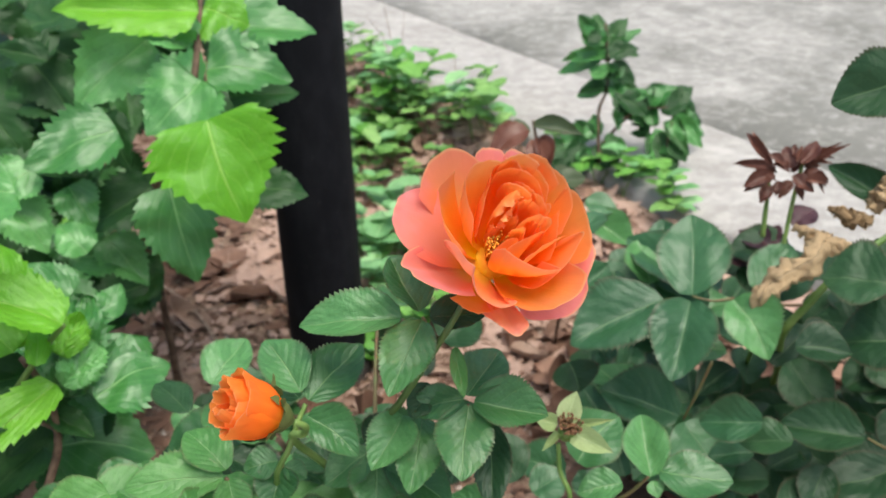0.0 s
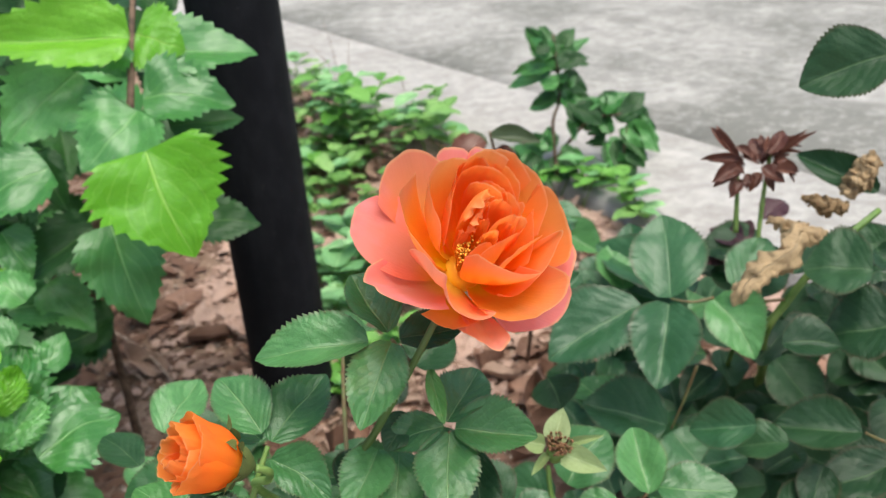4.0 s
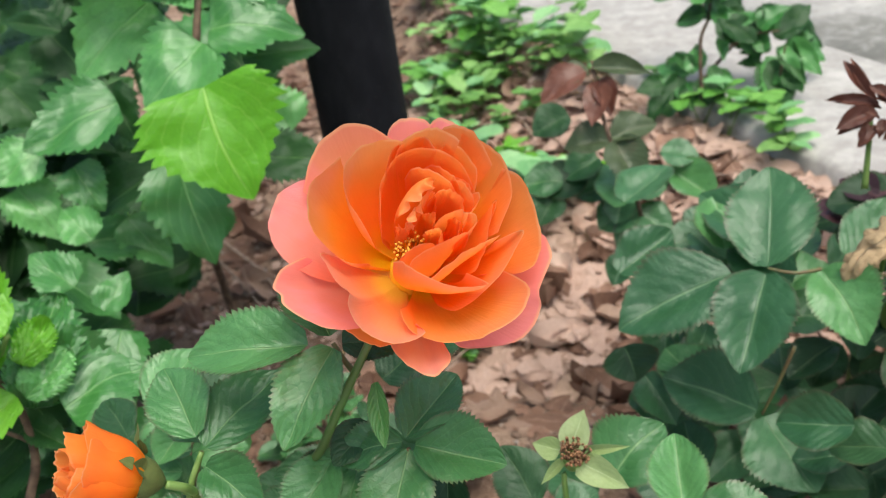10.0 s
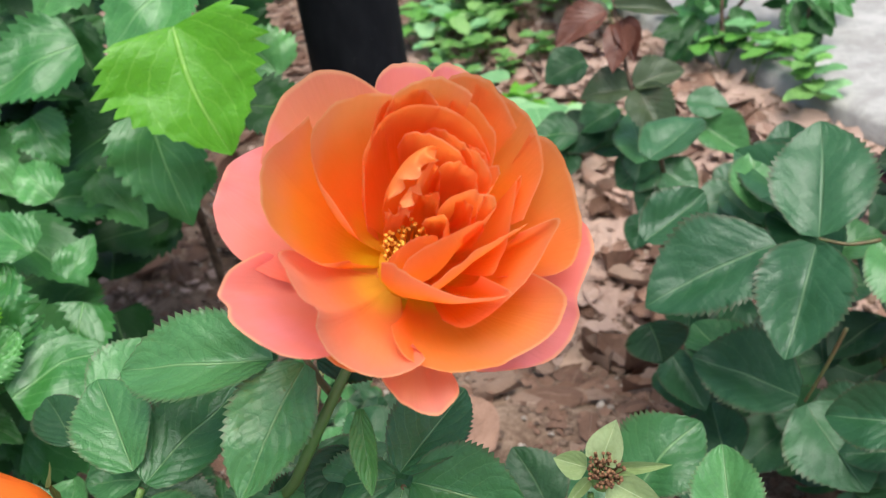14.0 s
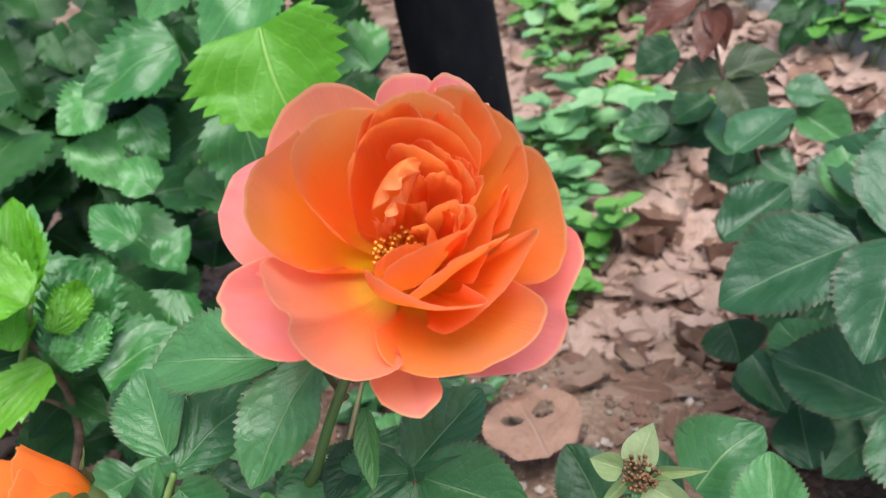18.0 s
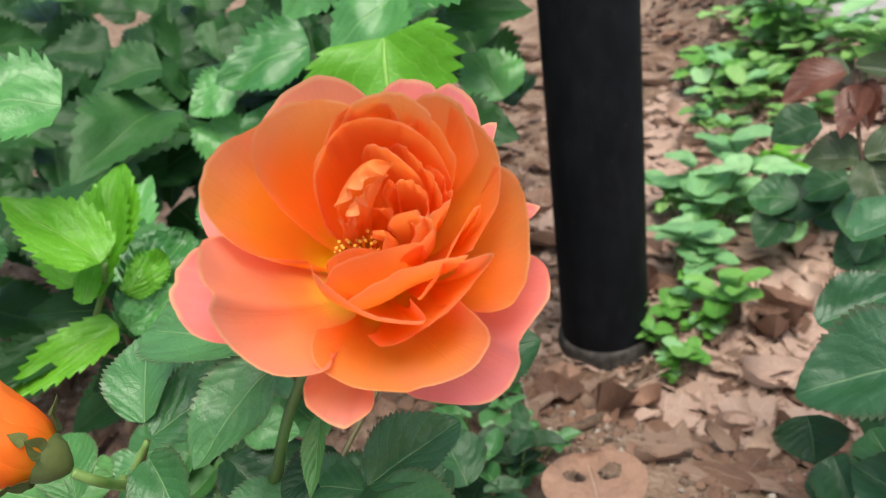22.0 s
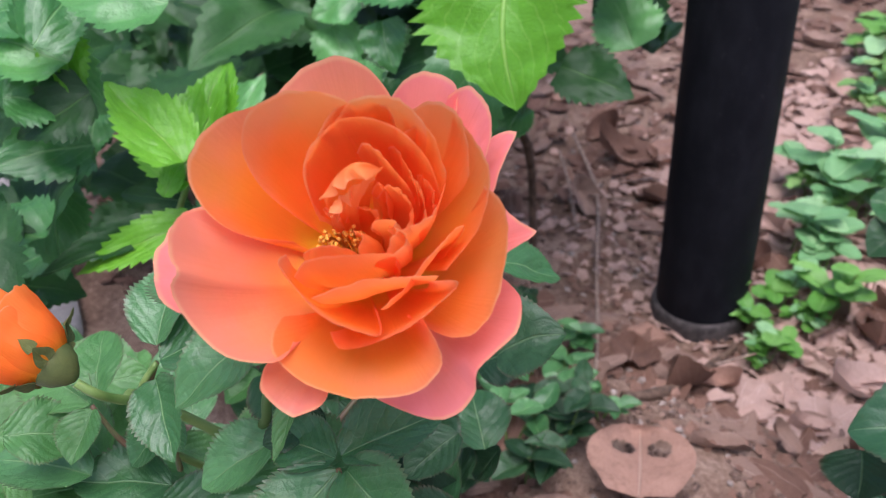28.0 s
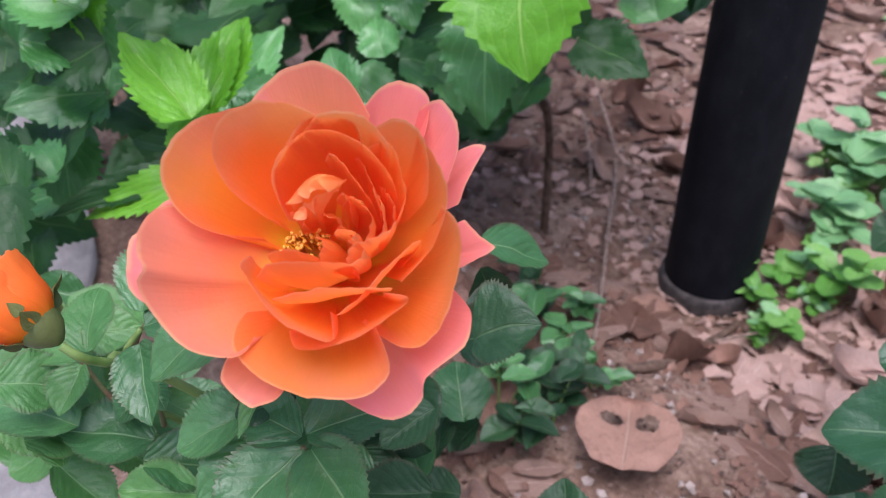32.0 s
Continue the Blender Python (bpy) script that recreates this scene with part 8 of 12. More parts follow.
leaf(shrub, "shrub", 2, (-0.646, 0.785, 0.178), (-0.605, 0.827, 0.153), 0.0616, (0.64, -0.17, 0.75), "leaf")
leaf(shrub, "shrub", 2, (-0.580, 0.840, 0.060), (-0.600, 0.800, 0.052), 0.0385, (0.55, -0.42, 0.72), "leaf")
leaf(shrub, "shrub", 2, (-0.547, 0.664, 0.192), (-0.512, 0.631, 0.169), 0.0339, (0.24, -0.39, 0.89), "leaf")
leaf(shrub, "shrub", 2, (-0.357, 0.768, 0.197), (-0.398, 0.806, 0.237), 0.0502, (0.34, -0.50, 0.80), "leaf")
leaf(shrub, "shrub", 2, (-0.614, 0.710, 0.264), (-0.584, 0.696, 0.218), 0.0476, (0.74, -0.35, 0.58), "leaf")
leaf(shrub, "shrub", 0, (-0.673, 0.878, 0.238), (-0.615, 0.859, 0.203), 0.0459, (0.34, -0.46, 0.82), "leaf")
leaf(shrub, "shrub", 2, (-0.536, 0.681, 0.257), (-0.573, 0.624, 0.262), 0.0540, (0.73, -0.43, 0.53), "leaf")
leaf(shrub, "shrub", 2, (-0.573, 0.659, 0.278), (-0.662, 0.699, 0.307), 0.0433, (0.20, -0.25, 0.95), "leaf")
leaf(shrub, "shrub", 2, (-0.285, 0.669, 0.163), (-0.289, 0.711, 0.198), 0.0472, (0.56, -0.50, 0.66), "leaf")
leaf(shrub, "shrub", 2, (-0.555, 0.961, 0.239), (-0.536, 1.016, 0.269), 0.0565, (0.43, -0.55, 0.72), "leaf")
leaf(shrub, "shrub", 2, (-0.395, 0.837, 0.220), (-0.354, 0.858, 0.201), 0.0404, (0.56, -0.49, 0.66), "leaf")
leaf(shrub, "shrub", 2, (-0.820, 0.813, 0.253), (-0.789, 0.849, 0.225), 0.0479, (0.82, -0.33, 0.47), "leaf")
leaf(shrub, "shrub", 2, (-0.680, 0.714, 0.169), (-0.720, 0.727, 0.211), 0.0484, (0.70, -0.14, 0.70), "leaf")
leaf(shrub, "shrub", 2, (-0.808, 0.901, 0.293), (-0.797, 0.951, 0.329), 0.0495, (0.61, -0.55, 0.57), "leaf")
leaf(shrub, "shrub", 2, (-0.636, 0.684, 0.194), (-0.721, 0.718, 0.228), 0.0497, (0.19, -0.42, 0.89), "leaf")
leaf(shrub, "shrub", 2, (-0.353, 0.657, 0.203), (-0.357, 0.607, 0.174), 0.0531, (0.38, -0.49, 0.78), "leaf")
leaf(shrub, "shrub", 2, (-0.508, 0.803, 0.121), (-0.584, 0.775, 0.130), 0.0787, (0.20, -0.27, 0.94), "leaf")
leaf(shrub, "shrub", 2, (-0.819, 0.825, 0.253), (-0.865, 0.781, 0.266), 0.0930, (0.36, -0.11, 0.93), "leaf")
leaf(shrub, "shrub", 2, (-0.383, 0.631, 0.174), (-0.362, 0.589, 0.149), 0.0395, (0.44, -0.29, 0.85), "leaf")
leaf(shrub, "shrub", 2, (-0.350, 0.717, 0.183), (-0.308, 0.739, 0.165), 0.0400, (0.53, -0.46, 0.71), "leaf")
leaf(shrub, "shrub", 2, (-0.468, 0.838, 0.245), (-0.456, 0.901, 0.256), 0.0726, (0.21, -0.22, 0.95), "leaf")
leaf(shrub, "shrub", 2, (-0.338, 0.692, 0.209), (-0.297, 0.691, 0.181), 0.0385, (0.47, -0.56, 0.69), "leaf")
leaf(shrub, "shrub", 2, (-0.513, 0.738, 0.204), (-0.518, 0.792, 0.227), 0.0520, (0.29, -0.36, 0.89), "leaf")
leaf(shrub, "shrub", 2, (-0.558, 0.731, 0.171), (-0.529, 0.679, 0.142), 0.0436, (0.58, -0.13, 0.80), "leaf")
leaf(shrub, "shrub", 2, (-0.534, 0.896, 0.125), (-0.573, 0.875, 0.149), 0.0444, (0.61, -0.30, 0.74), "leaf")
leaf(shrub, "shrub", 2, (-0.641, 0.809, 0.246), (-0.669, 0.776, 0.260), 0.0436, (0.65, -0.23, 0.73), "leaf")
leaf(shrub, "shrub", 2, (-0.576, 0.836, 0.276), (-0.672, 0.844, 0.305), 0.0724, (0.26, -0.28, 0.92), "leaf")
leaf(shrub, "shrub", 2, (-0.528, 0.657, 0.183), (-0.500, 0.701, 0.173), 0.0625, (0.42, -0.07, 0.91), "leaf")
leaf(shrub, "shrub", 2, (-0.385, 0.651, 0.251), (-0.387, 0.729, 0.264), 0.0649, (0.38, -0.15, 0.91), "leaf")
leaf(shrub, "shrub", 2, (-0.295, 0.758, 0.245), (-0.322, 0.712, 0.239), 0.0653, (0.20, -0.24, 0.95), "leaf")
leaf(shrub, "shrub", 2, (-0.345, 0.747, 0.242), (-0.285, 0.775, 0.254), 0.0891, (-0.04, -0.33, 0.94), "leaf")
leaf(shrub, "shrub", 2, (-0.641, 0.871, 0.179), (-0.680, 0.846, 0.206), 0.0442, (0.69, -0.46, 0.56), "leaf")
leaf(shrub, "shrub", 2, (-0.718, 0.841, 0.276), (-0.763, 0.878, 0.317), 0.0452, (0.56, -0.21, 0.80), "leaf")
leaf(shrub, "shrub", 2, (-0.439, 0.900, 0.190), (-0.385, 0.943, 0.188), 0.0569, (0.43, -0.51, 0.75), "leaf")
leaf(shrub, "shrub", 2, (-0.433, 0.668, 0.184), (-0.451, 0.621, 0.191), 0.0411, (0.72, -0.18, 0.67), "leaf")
leaf(shrub, "shrub", 2, (-0.481, 0.856, 0.178), (-0.540, 0.815, 0.159), 0.0624, (0.24, -0.68, 0.69), "leaf")
leaf(shrub, "shrub", 2, (-0.743, 0.899, 0.284), (-0.743, 0.954, 0.315), 0.0427, (0.81, -0.29, 0.52), "leaf")
leaf(shrub, "shrub", 2, (-0.519, 0.711, 0.300), (-0.581, 0.673, 0.308), 0.0582, (0.44, -0.58, 0.68), "leaf")
leaf(shrub, "shrub", 2, (-0.536, 0.781, 0.121), (-0.511, 0.751, 0.085), 0.0455, (0.30, -0.62, 0.72), "leaf")
leaf(shrub, "shrub", 2, (-0.333, 0.766, 0.210), (-0.308, 0.807, 0.225), 0.0438, (0.42, -0.53, 0.74), "leaf")
leaf(shrub, "shrub", 2, (-0.428, 0.605, 0.205), (-0.457, 0.626, 0.242), 0.0402, (0.53, -0.50, 0.68), "leaf")
leaf(shrub, "shrub", 2, (-0.375, 0.692, 0.288), (-0.395, 0.728, 0.336), 0.0522, (0.75, -0.35, 0.56), "leaf")
leaf(shrub, "shrub", 2, (-0.422, 0.699, 0.187), (-0.431, 0.643, 0.178), 0.0456, (0.60, -0.22, 0.77), "leaf")
leaf(shrub, "shrub", 2, (-0.420, 0.749, 0.227), (-0.484, 0.739, 0.240), 0.0483, (0.25, -0.48, 0.84), "leaf")
leaf(shrub, "shrub", 2, (-0.398, 0.657, 0.254), (-0.419, 0.688, 0.298), 0.0474, (0.73, -0.34, 0.59), "leaf")
leaf(shrub, "shrub", 2, (-0.529, 0.482, 0.192), (-0.532, 0.440, 0.184), 0.0351, (0.75, -0.18, 0.63), "leaf")
leaf(shrub, "shrub", 2, (-0.487, 0.549, 0.294), (-0.472, 0.595, 0.289), 0.0388, (0.78, -0.20, 0.59), "leaf")
leaf(shrub, "shrub", 2, (-0.625, 0.622, 0.066), (-0.615, 0.577, 0.033), 0.0461, (0.73, -0.27, 0.62), "leaf")
leaf(shrub, "shrub", 2, (-0.755, 0.654, 0.256), (-0.720, 0.715, 0.266), 0.0869, (0.32, -0.33, 0.89), "leaf")
leaf(shrub, "shrub", 2, (-0.436, 0.673, 0.226), (-0.480, 0.661, 0.262), 0.0497, (0.64, -0.36, 0.67), "leaf")
leaf(shrub, "shrub", 2, (-0.720, 0.776, 0.208), (-0.727, 0.803, 0.238), 0.0390, (0.43, -0.63, 0.65), "leaf")
leaf(shrub, "shrub", 2, (-0.615, 0.797, 0.266), (-0.514, 0.782, 0.257), 0.0554, (0.04, -0.31, 0.95), "leaf")
leaf(shrub, "shrub", 2, (-0.643, 0.597, 0.164), (-0.588, 0.643, 0.145), 0.0591, (0.58, -0.40, 0.71), "leaf")
leaf(shrub, "shrub", 2, (-0.758, 0.550, 0.086), (-0.732, 0.568, 0.057), 0.0374, (0.78, -0.12, 0.61), "leaf")
leaf(shrub, "shrub", 2, (-0.565, 0.582, 0.278), (-0.540, 0.585, 0.245), 0.0381, (0.80, -0.12, 0.59), "leaf")
leaf(shrub, "shrub", 2, (-0.559, 0.469, 0.166), (-0.606, 0.512, 0.198), 0.0434, (0.57, 0.01, 0.82), "leaf")
leaf(shrub, "shrub", 2, (-0.629, 0.673, 0.158), (-0.604, 0.713, 0.141), 0.0396, (0.79, -0.25, 0.55), "leaf")
leaf(shrub, "shrub", 2, (-0.407, 0.443, 0.218), (-0.317, 0.430, 0.192), 0.0505, (0.22, -0.35, 0.91), "leaf")
leaf(shrub, "shrub", 2, (-0.404, 0.657, 0.129), (-0.451, 0.650, 0.151), 0.0436, (0.42, -0.20, 0.88), "leaf")
leaf(shrub, "shrub", 2, (-0.563, 0.553, 0.136), (-0.603, 0.521, 0.172), 0.0579, (0.70, -0.09, 0.70), "leaf")
leaf(shrub, "shrub", 2, (-0.618, 0.513, 0.204), (-0.590, 0.471, 0.164), 0.0510, (0.57, -0.35, 0.74), "leaf")
leaf(shrub, "shrub", 2, (-0.568, 0.748, 0.099), (-0.611, 0.776, 0.126), 0.0396, (0.19, -0.51, 0.84), "leaf")
leaf(shrub, "shrub", 2, (-0.457, 0.640, 0.227), (-0.444, 0.709, 0.251), 0.0763, (0.32, -0.37, 0.87), "leaf")
leaf(shrub, "shrub", 2, (-0.392, 0.598, 0.280), (-0.415, 0.554, 0.297), 0.0500, (0.71, -0.08, 0.70), "leaf")
leaf(shrub, "shrub", 2, (-0.568, 0.595, 0.107), (-0.584, 0.552, 0.097), 0.0592, (0.20, -0.29, 0.94), "leaf")
leaf(shrub, "shrub", 2, (-0.542, 0.696, 0.075), (-0.579, 0.778, 0.096), 0.0764, (0.08, -0.21, 0.97), "leaf")
leaf(shrub, "shrub", 2, (-0.324, 0.537, 0.160), (-0.380, 0.545, 0.187), 0.0482, (0.45, -0.02, 0.89), "leaf")
leaf(shrub, "shrub", 2, (-0.743, 0.606, 0.251), (-0.826, 0.569, 0.251), 0.0776, (0.19, -0.41, 0.89), "leaf")
leaf(shrub, "shrub", 2, (-0.493, 0.569, 0.176), (-0.434, 0.559, 0.150), 0.0477, (0.40, 0.07, 0.91), "leaf")
leaf(shrub, "shrub", 2, (-0.497, 0.554, 0.290), (-0.472, 0.555, 0.242), 0.0515, (0.88, -0.13, 0.46), "leaf")
leaf(shrub, "shrub", 2, (-0.507, 0.649, 0.304), (-0.539, 0.664, 0.337), 0.0358, (0.47, -0.51, 0.72), "leaf")
leaf(shrub, "shrub", 2, (-0.741, 0.744, 0.195), (-0.771, 0.787, 0.232), 0.0482, (0.41, -0.41, 0.81), "leaf")
leaf(shrub, "shrub", 2, (-0.688, 0.763, 0.219), (-0.722, 0.735, 0.234), 0.0513, (0.49, -0.13, 0.86), "leaf")
leaf(shrub, "shrub", 2, (-0.790, 0.730, 0.227), (-0.743, 0.748, 0.185), 0.0542, (0.68, -0.47, 0.56), "leaf")
leaf(shrub, "shrub", 2, (-0.601, 0.630, 0.233), (-0.656, 0.645, 0.271), 0.0464, (0.49, -0.29, 0.82), "leaf")
leaf(shrub, "shrub", 2, (-0.660, 0.680, 0.242), (-0.651, 0.741, 0.274), 0.0706, (0.36, -0.48, 0.80), "leaf")
leaf(shrub, "shrub", 2, (-0.611, 0.658, 0.252), (-0.565, 0.661, 0.220), 0.0474, (0.57, -0.15, 0.81), "leaf")
leaf(shrub, "shrub", 2, (-0.700, 0.634, 0.195), (-0.729, 0.579, 0.215), 0.0572, (0.78, -0.19, 0.60), "leaf")
leaf(shrub, "shrub", 2, (-0.625, 0.550, 0.270), (-0.647, 0.506, 0.300), 0.0540, (0.86, -0.10, 0.49), "leaf")
leaf(shrub, "shrub", 2, (-0.687, 0.614, 0.082), (-0.614, 0.645, 0.077), 0.0615, (0.21, -0.34, 0.92), "leaf")
leaf(shrub, "shrub", 2, (-0.455, 0.616, 0.220), (-0.546, 0.608, 0.242), 0.0558, (0.24, -0.53, 0.81), "leaf")
leaf(shrub, "shrub", 2, (-0.529, 0.533, 0.267), (-0.601, 0.546, 0.289), 0.0400, (0.29, -0.06, 0.96), "leaf")
leaf(shrub, "shrub", 2, (-0.698, 0.617, 0.111), (-0.771, 0.618, 0.139), 0.0545, (0.36, -0.04, 0.93), "leaf")
leaf(shrub, "shrub", 2, (-0.329, 0.520, 0.169), (-0.261, 0.488, 0.142), 0.0509, (0.36, -0.02, 0.93), "leaf")
leaf(shrub, "shrub", 2, (-0.480, 0.737, 0.142), (-0.414, 0.755, 0.135), 0.0490, (0.22, -0.49, 0.84), "leaf")
leaf(shrub, "shrub", 2, (-0.327, 0.616, 0.200), (-0.341, 0.560, 0.188), 0.0467, (0.63, -0.31, 0.71), "leaf")
leaf(shrub, "shrub", 2, (-0.634, 0.607, 0.065), (-0.658, 0.654, 0.081), 0.0369, (0.59, 0.02, 0.81), "leaf")
leaf(shrub, "shrub", 2, (-0.519, 0.766, 0.246), (-0.449, 0.794, 0.229), 0.0535, (0.42, -0.66, 0.62), "leaf")
leaf(shrub, "shrub", 2, (-0.358, 0.477, 0.210), (-0.367, 0.430, 0.189), 0.0458, (0.57, -0.44, 0.69), "leaf")
leaf(shrub, "shrub", 2, (-0.575, 0.652, 0.189), (-0.574, 0.586, 0.172), 0.0990, (0.01, -0.25, 0.97), "leaf")
leaf(shrub, "shrub", 2, (-0.379, 0.552, 0.252), (-0.372, 0.612, 0.252), 0.0455, (0.69, -0.07, 0.72), "leaf")
leaf(shrub, "shrub", 2, (-0.761, 0.691, 0.292), (-0.711, 0.705, 0.254), 0.0690, (0.59, 0.03, 0.80), "leaf")
leaf(shrub, "shrub", 2, (-0.488, 0.548, 0.159), (-0.477, 0.499, 0.123), 0.0514, (0.68, -0.33, 0.65), "leaf")
leaf(shrub, "shrub", 2, (-0.656, 0.647, 0.285), (-0.738, 0.632, 0.308), 0.0543, (0.32, -0.52, 0.79), "leaf")
leaf(shrub, "shrub", 2, (-0.563, 0.529, 0.207), (-0.502, 0.508, 0.178), 0.0410, (0.29, -0.38, 0.88), "leaf")
leaf(shrub, "shrub", 2, (-0.562, 0.782, 0.229), (-0.582, 0.730, 0.232), 0.0403, (0.79, -0.27, 0.56), "leaf")
leaf(shrub, "shrub", 2, (-0.367, 0.593, 0.221), (-0.415, 0.620, 0.257), 0.0476, (0.58, -0.06, 0.81), "leaf")
leaf(shrub, "shrub", 2, (-0.472, 0.740, 0.198), (-0.529, 0.729, 0.221), 0.0474, (0.41, -0.41, 0.82), "leaf")
leaf(shrub, "shrub", 2, (-0.383, 0.435, 0.215), (-0.378, 0.388, 0.188), 0.0477, (0.61, -0.34, 0.71), "leaf")
leaf(shrub, "shrub", 2, (-0.511, 0.645, 0.315), (-0.615, 0.662, 0.349), 0.0574, (0.22, -0.42, 0.88), "leaf")
leaf(shrub, "shrub", 2, (-0.413, 0.707, 0.309), (-0.416, 0.737, 0.349), 0.0490, (0.41, -0.71, 0.57), "leaf")
leaf(shrub, "shrub", 2, (-0.426, 0.477, 0.196), (-0.430, 0.427, 0.195), 0.0399, (0.74, -0.07, 0.67), "leaf")
leaf(shrub, "shrub", 2, (-0.616, 0.646, 0.105), (-0.644, 0.672, 0.138), 0.0394, (0.71, -0.14, 0.69), "leaf")
leaf(shrub, "shrub", 2, (-0.705, 0.601, 0.082), (-0.757, 0.571, 0.078), 0.0571, (0.12, -0.32, 0.94), "leaf")
leaf(shrub, "shrub", 2, (-0.726, 0.612, 0.216), (-0.659, 0.588, 0.183), 0.0446, (0.42, -0.07, 0.90), "leaf")
leaf(shrub, "shrub", 2, (-0.700, 0.589, 0.061), (-0.623, 0.626, 0.049), 0.0584, (0.35, -0.49, 0.80), "leaf")
leaf(shrub, "shrub", 2, (-0.717, 0.501, 0.213), (-0.702, 0.568, 0.192), 0.0596, (0.79, 0.02, 0.61), "leaf")
leaf(shrub, "shrub", 2, (-0.605, 0.657, 0.062), (-0.568, 0.622, 0.044), 0.0352, (0.33, -0.13, 0.94), "leaf")
leaf(shrub, "shrub", 2, (-0.732, 0.501, 0.041), (-0.754, 0.460, 0.044), 0.0414, (0.54, -0.22, 0.81), "leaf")
leaf(shrub, "shrub", 2, (-0.741, 0.503, 0.074), (-0.799, 0.502, 0.096), 0.0387, (0.34, -0.23, 0.91), "leaf")
leaf(shrub, "shrub", 2, (-0.675, 0.661, 0.074), (-0.741, 0.623, 0.066), 0.0652, (0.11, -0.37, 0.92), "leaf")
leaf(shrub, "shrub", 2, (-0.612, 0.586, 0.199), (-0.518, 0.550, 0.182), 0.0427, (0.09, -0.24, 0.97), "leaf")
leaf(shrub, "shrub", 2, (-0.718, 0.825, 0.055), (-0.769, 0.811, 0.070), 0.0383, (0.37, -0.50, 0.78), "leaf")
leaf(shrub, "shrub", 2, (-0.844, 0.565, 0.127), (-0.786, 0.609, 0.113), 0.0606, (0.44, -0.31, 0.85), "leaf")
leaf(shrub, "shrub", 2, (-0.561, 0.481, 0.226), (-0.598, 0.465, 0.248), 0.0354, (0.60, -0.45, 0.66), "leaf")
leaf(shrub, "shrub", 2, (-0.547, 0.407, 0.174), (-0.603, 0.420, 0.210), 0.0483, (0.55, 0.14, 0.82), "leaf")
leaf(shrub, "shrub", 2, (-0.340, 0.614, 0.223), (-0.331, 0.530, 0.215), 0.0692, (0.38, -0.05, 0.93), "leaf")
leaf(shrub, "shrub", 2, (-0.615, 0.652, 0.172), (-0.594, 0.605, 0.133), 0.0541, (0.58, -0.35, 0.73), "leaf")
leaf(shrub, "shrub", 2, (-0.731, 0.463, 0.174), (-0.710, 0.404, 0.153), 0.0479, (0.66, -0.02, 0.75), "leaf")
leaf(shrub, "shrub", 2, (-0.872, 0.489, 0.120), (-0.927, 0.508, 0.158), 0.0472, (0.59, 0.13, 0.79), "leaf")
leaf(shrub, "shrub", 2, (-0.323, 0.671, 0.125), (-0.321, 0.599, 0.123), 0.0566, (0.35, -0.01, 0.93), "leaf")
leaf(shrub, "shrub", 2, (-0.666, 0.804, 0.138), (-0.689, 0.833, 0.165), 0.0363, (0.45, -0.39, 0.81), "leaf")
leaf(shrub, "shrub", 2, (-0.822, 0.619, 0.108), (-0.770, 0.615, 0.078), 0.0433, (0.45, -0.37, 0.81), "leaf")
leaf(shrub, "shrub", 2, (-0.710, 0.631, 0.175), (-0.808, 0.634, 0.179), 0.0417, (0.03, -0.35, 0.94), "leaf")
leaf(shrub, "shrub", 0, (-0.571, 0.363, 0.135), (-0.610, 0.414, 0.151), 0.0468, (0.42, 0.04, 0.91), "leaf")
leaf(shrub, "shrub", 2, (-0.485, 0.798, 0.153), (-0.534, 0.751, 0.168), 0.0602, (0.52, -0.29, 0.81), "leaf")
leaf(shrub, "shrub", 2, (-0.688, 0.604, 0.149), (-0.615, 0.568, 0.127), 0.0461, (0.09, -0.38, 0.92), "leaf")
leaf(shrub, "shrub", 2, (-0.662, 0.799, 0.082), (-0.594, 0.806, 0.064), 0.0540, (0.27, -0.20, 0.94), "leaf")
leaf(shrub, "shrub", 2, (-0.396, 0.559, 0.210), (-0.409, 0.594, 0.235), 0.0413, (0.37, -0.44, 0.82), "leaf")
leaf(shrub, "shrub", 2, (-0.710, 0.607, 0.111), (-0.667, 0.619, 0.078), 0.0549, (0.59, 0.07, 0.80), "leaf")
leaf(shrub, "shrub", 2, (-0.297, 0.595, 0.118), (-0.324, 0.556, 0.106), 0.0550, (0.06, -0.34, 0.94), "leaf")
leaf(shrub, "shrub", 2, (-0.801, 0.684, 0.104), (-0.865, 0.688, 0.136), 0.0559, (0.46, 0.04, 0.89), "leaf")
leaf(shrub, "shrub", 2, (-0.418, 0.537, 0.216), (-0.367, 0.503, 0.200), 0.0330, (0.31, 0.02, 0.95), "leaf")
leaf(shrub, "shrub", 2, (-0.573, 0.495, 0.061), (-0.529, 0.516, 0.038), 0.0497, (0.43, 0.05, 0.90), "leaf")
leaf(shrub, "shrub", 2, (-0.546, 0.557, 0.198), (-0.497, 0.539, 0.162), 0.0478, (0.56, -0.13, 0.82), "leaf")
leaf(shrub, "shrub", 2, (-0.364, 0.680, 0.166), (-0.329, 0.606, 0.145), 0.0585, (0.30, -0.13, 0.94), "leaf")
leaf(shrub, "shrub", 2, (-0.810, 0.620, 0.147), (-0.843, 0.657, 0.172), 0.0349, (0.65, 0.07, 0.76), "leaf")
leaf(shrub, "shrub", 2, (-0.736, 0.589, 0.199), (-0.776, 0.606, 0.244), 0.0519, (0.59, -0.43, 0.68), "leaf")
leaf(shrub, "shrub", 2, (-0.488, 0.695, 0.142), (-0.502, 0.635, 0.127), 0.0624, (0.31, -0.30, 0.90), "leaf")
leaf(shrub, "shrub", 2, (-0.839, 0.669, 0.153), (-0.817, 0.739, 0.147), 0.0562, (0.75, -0.18, 0.63), "leaf")
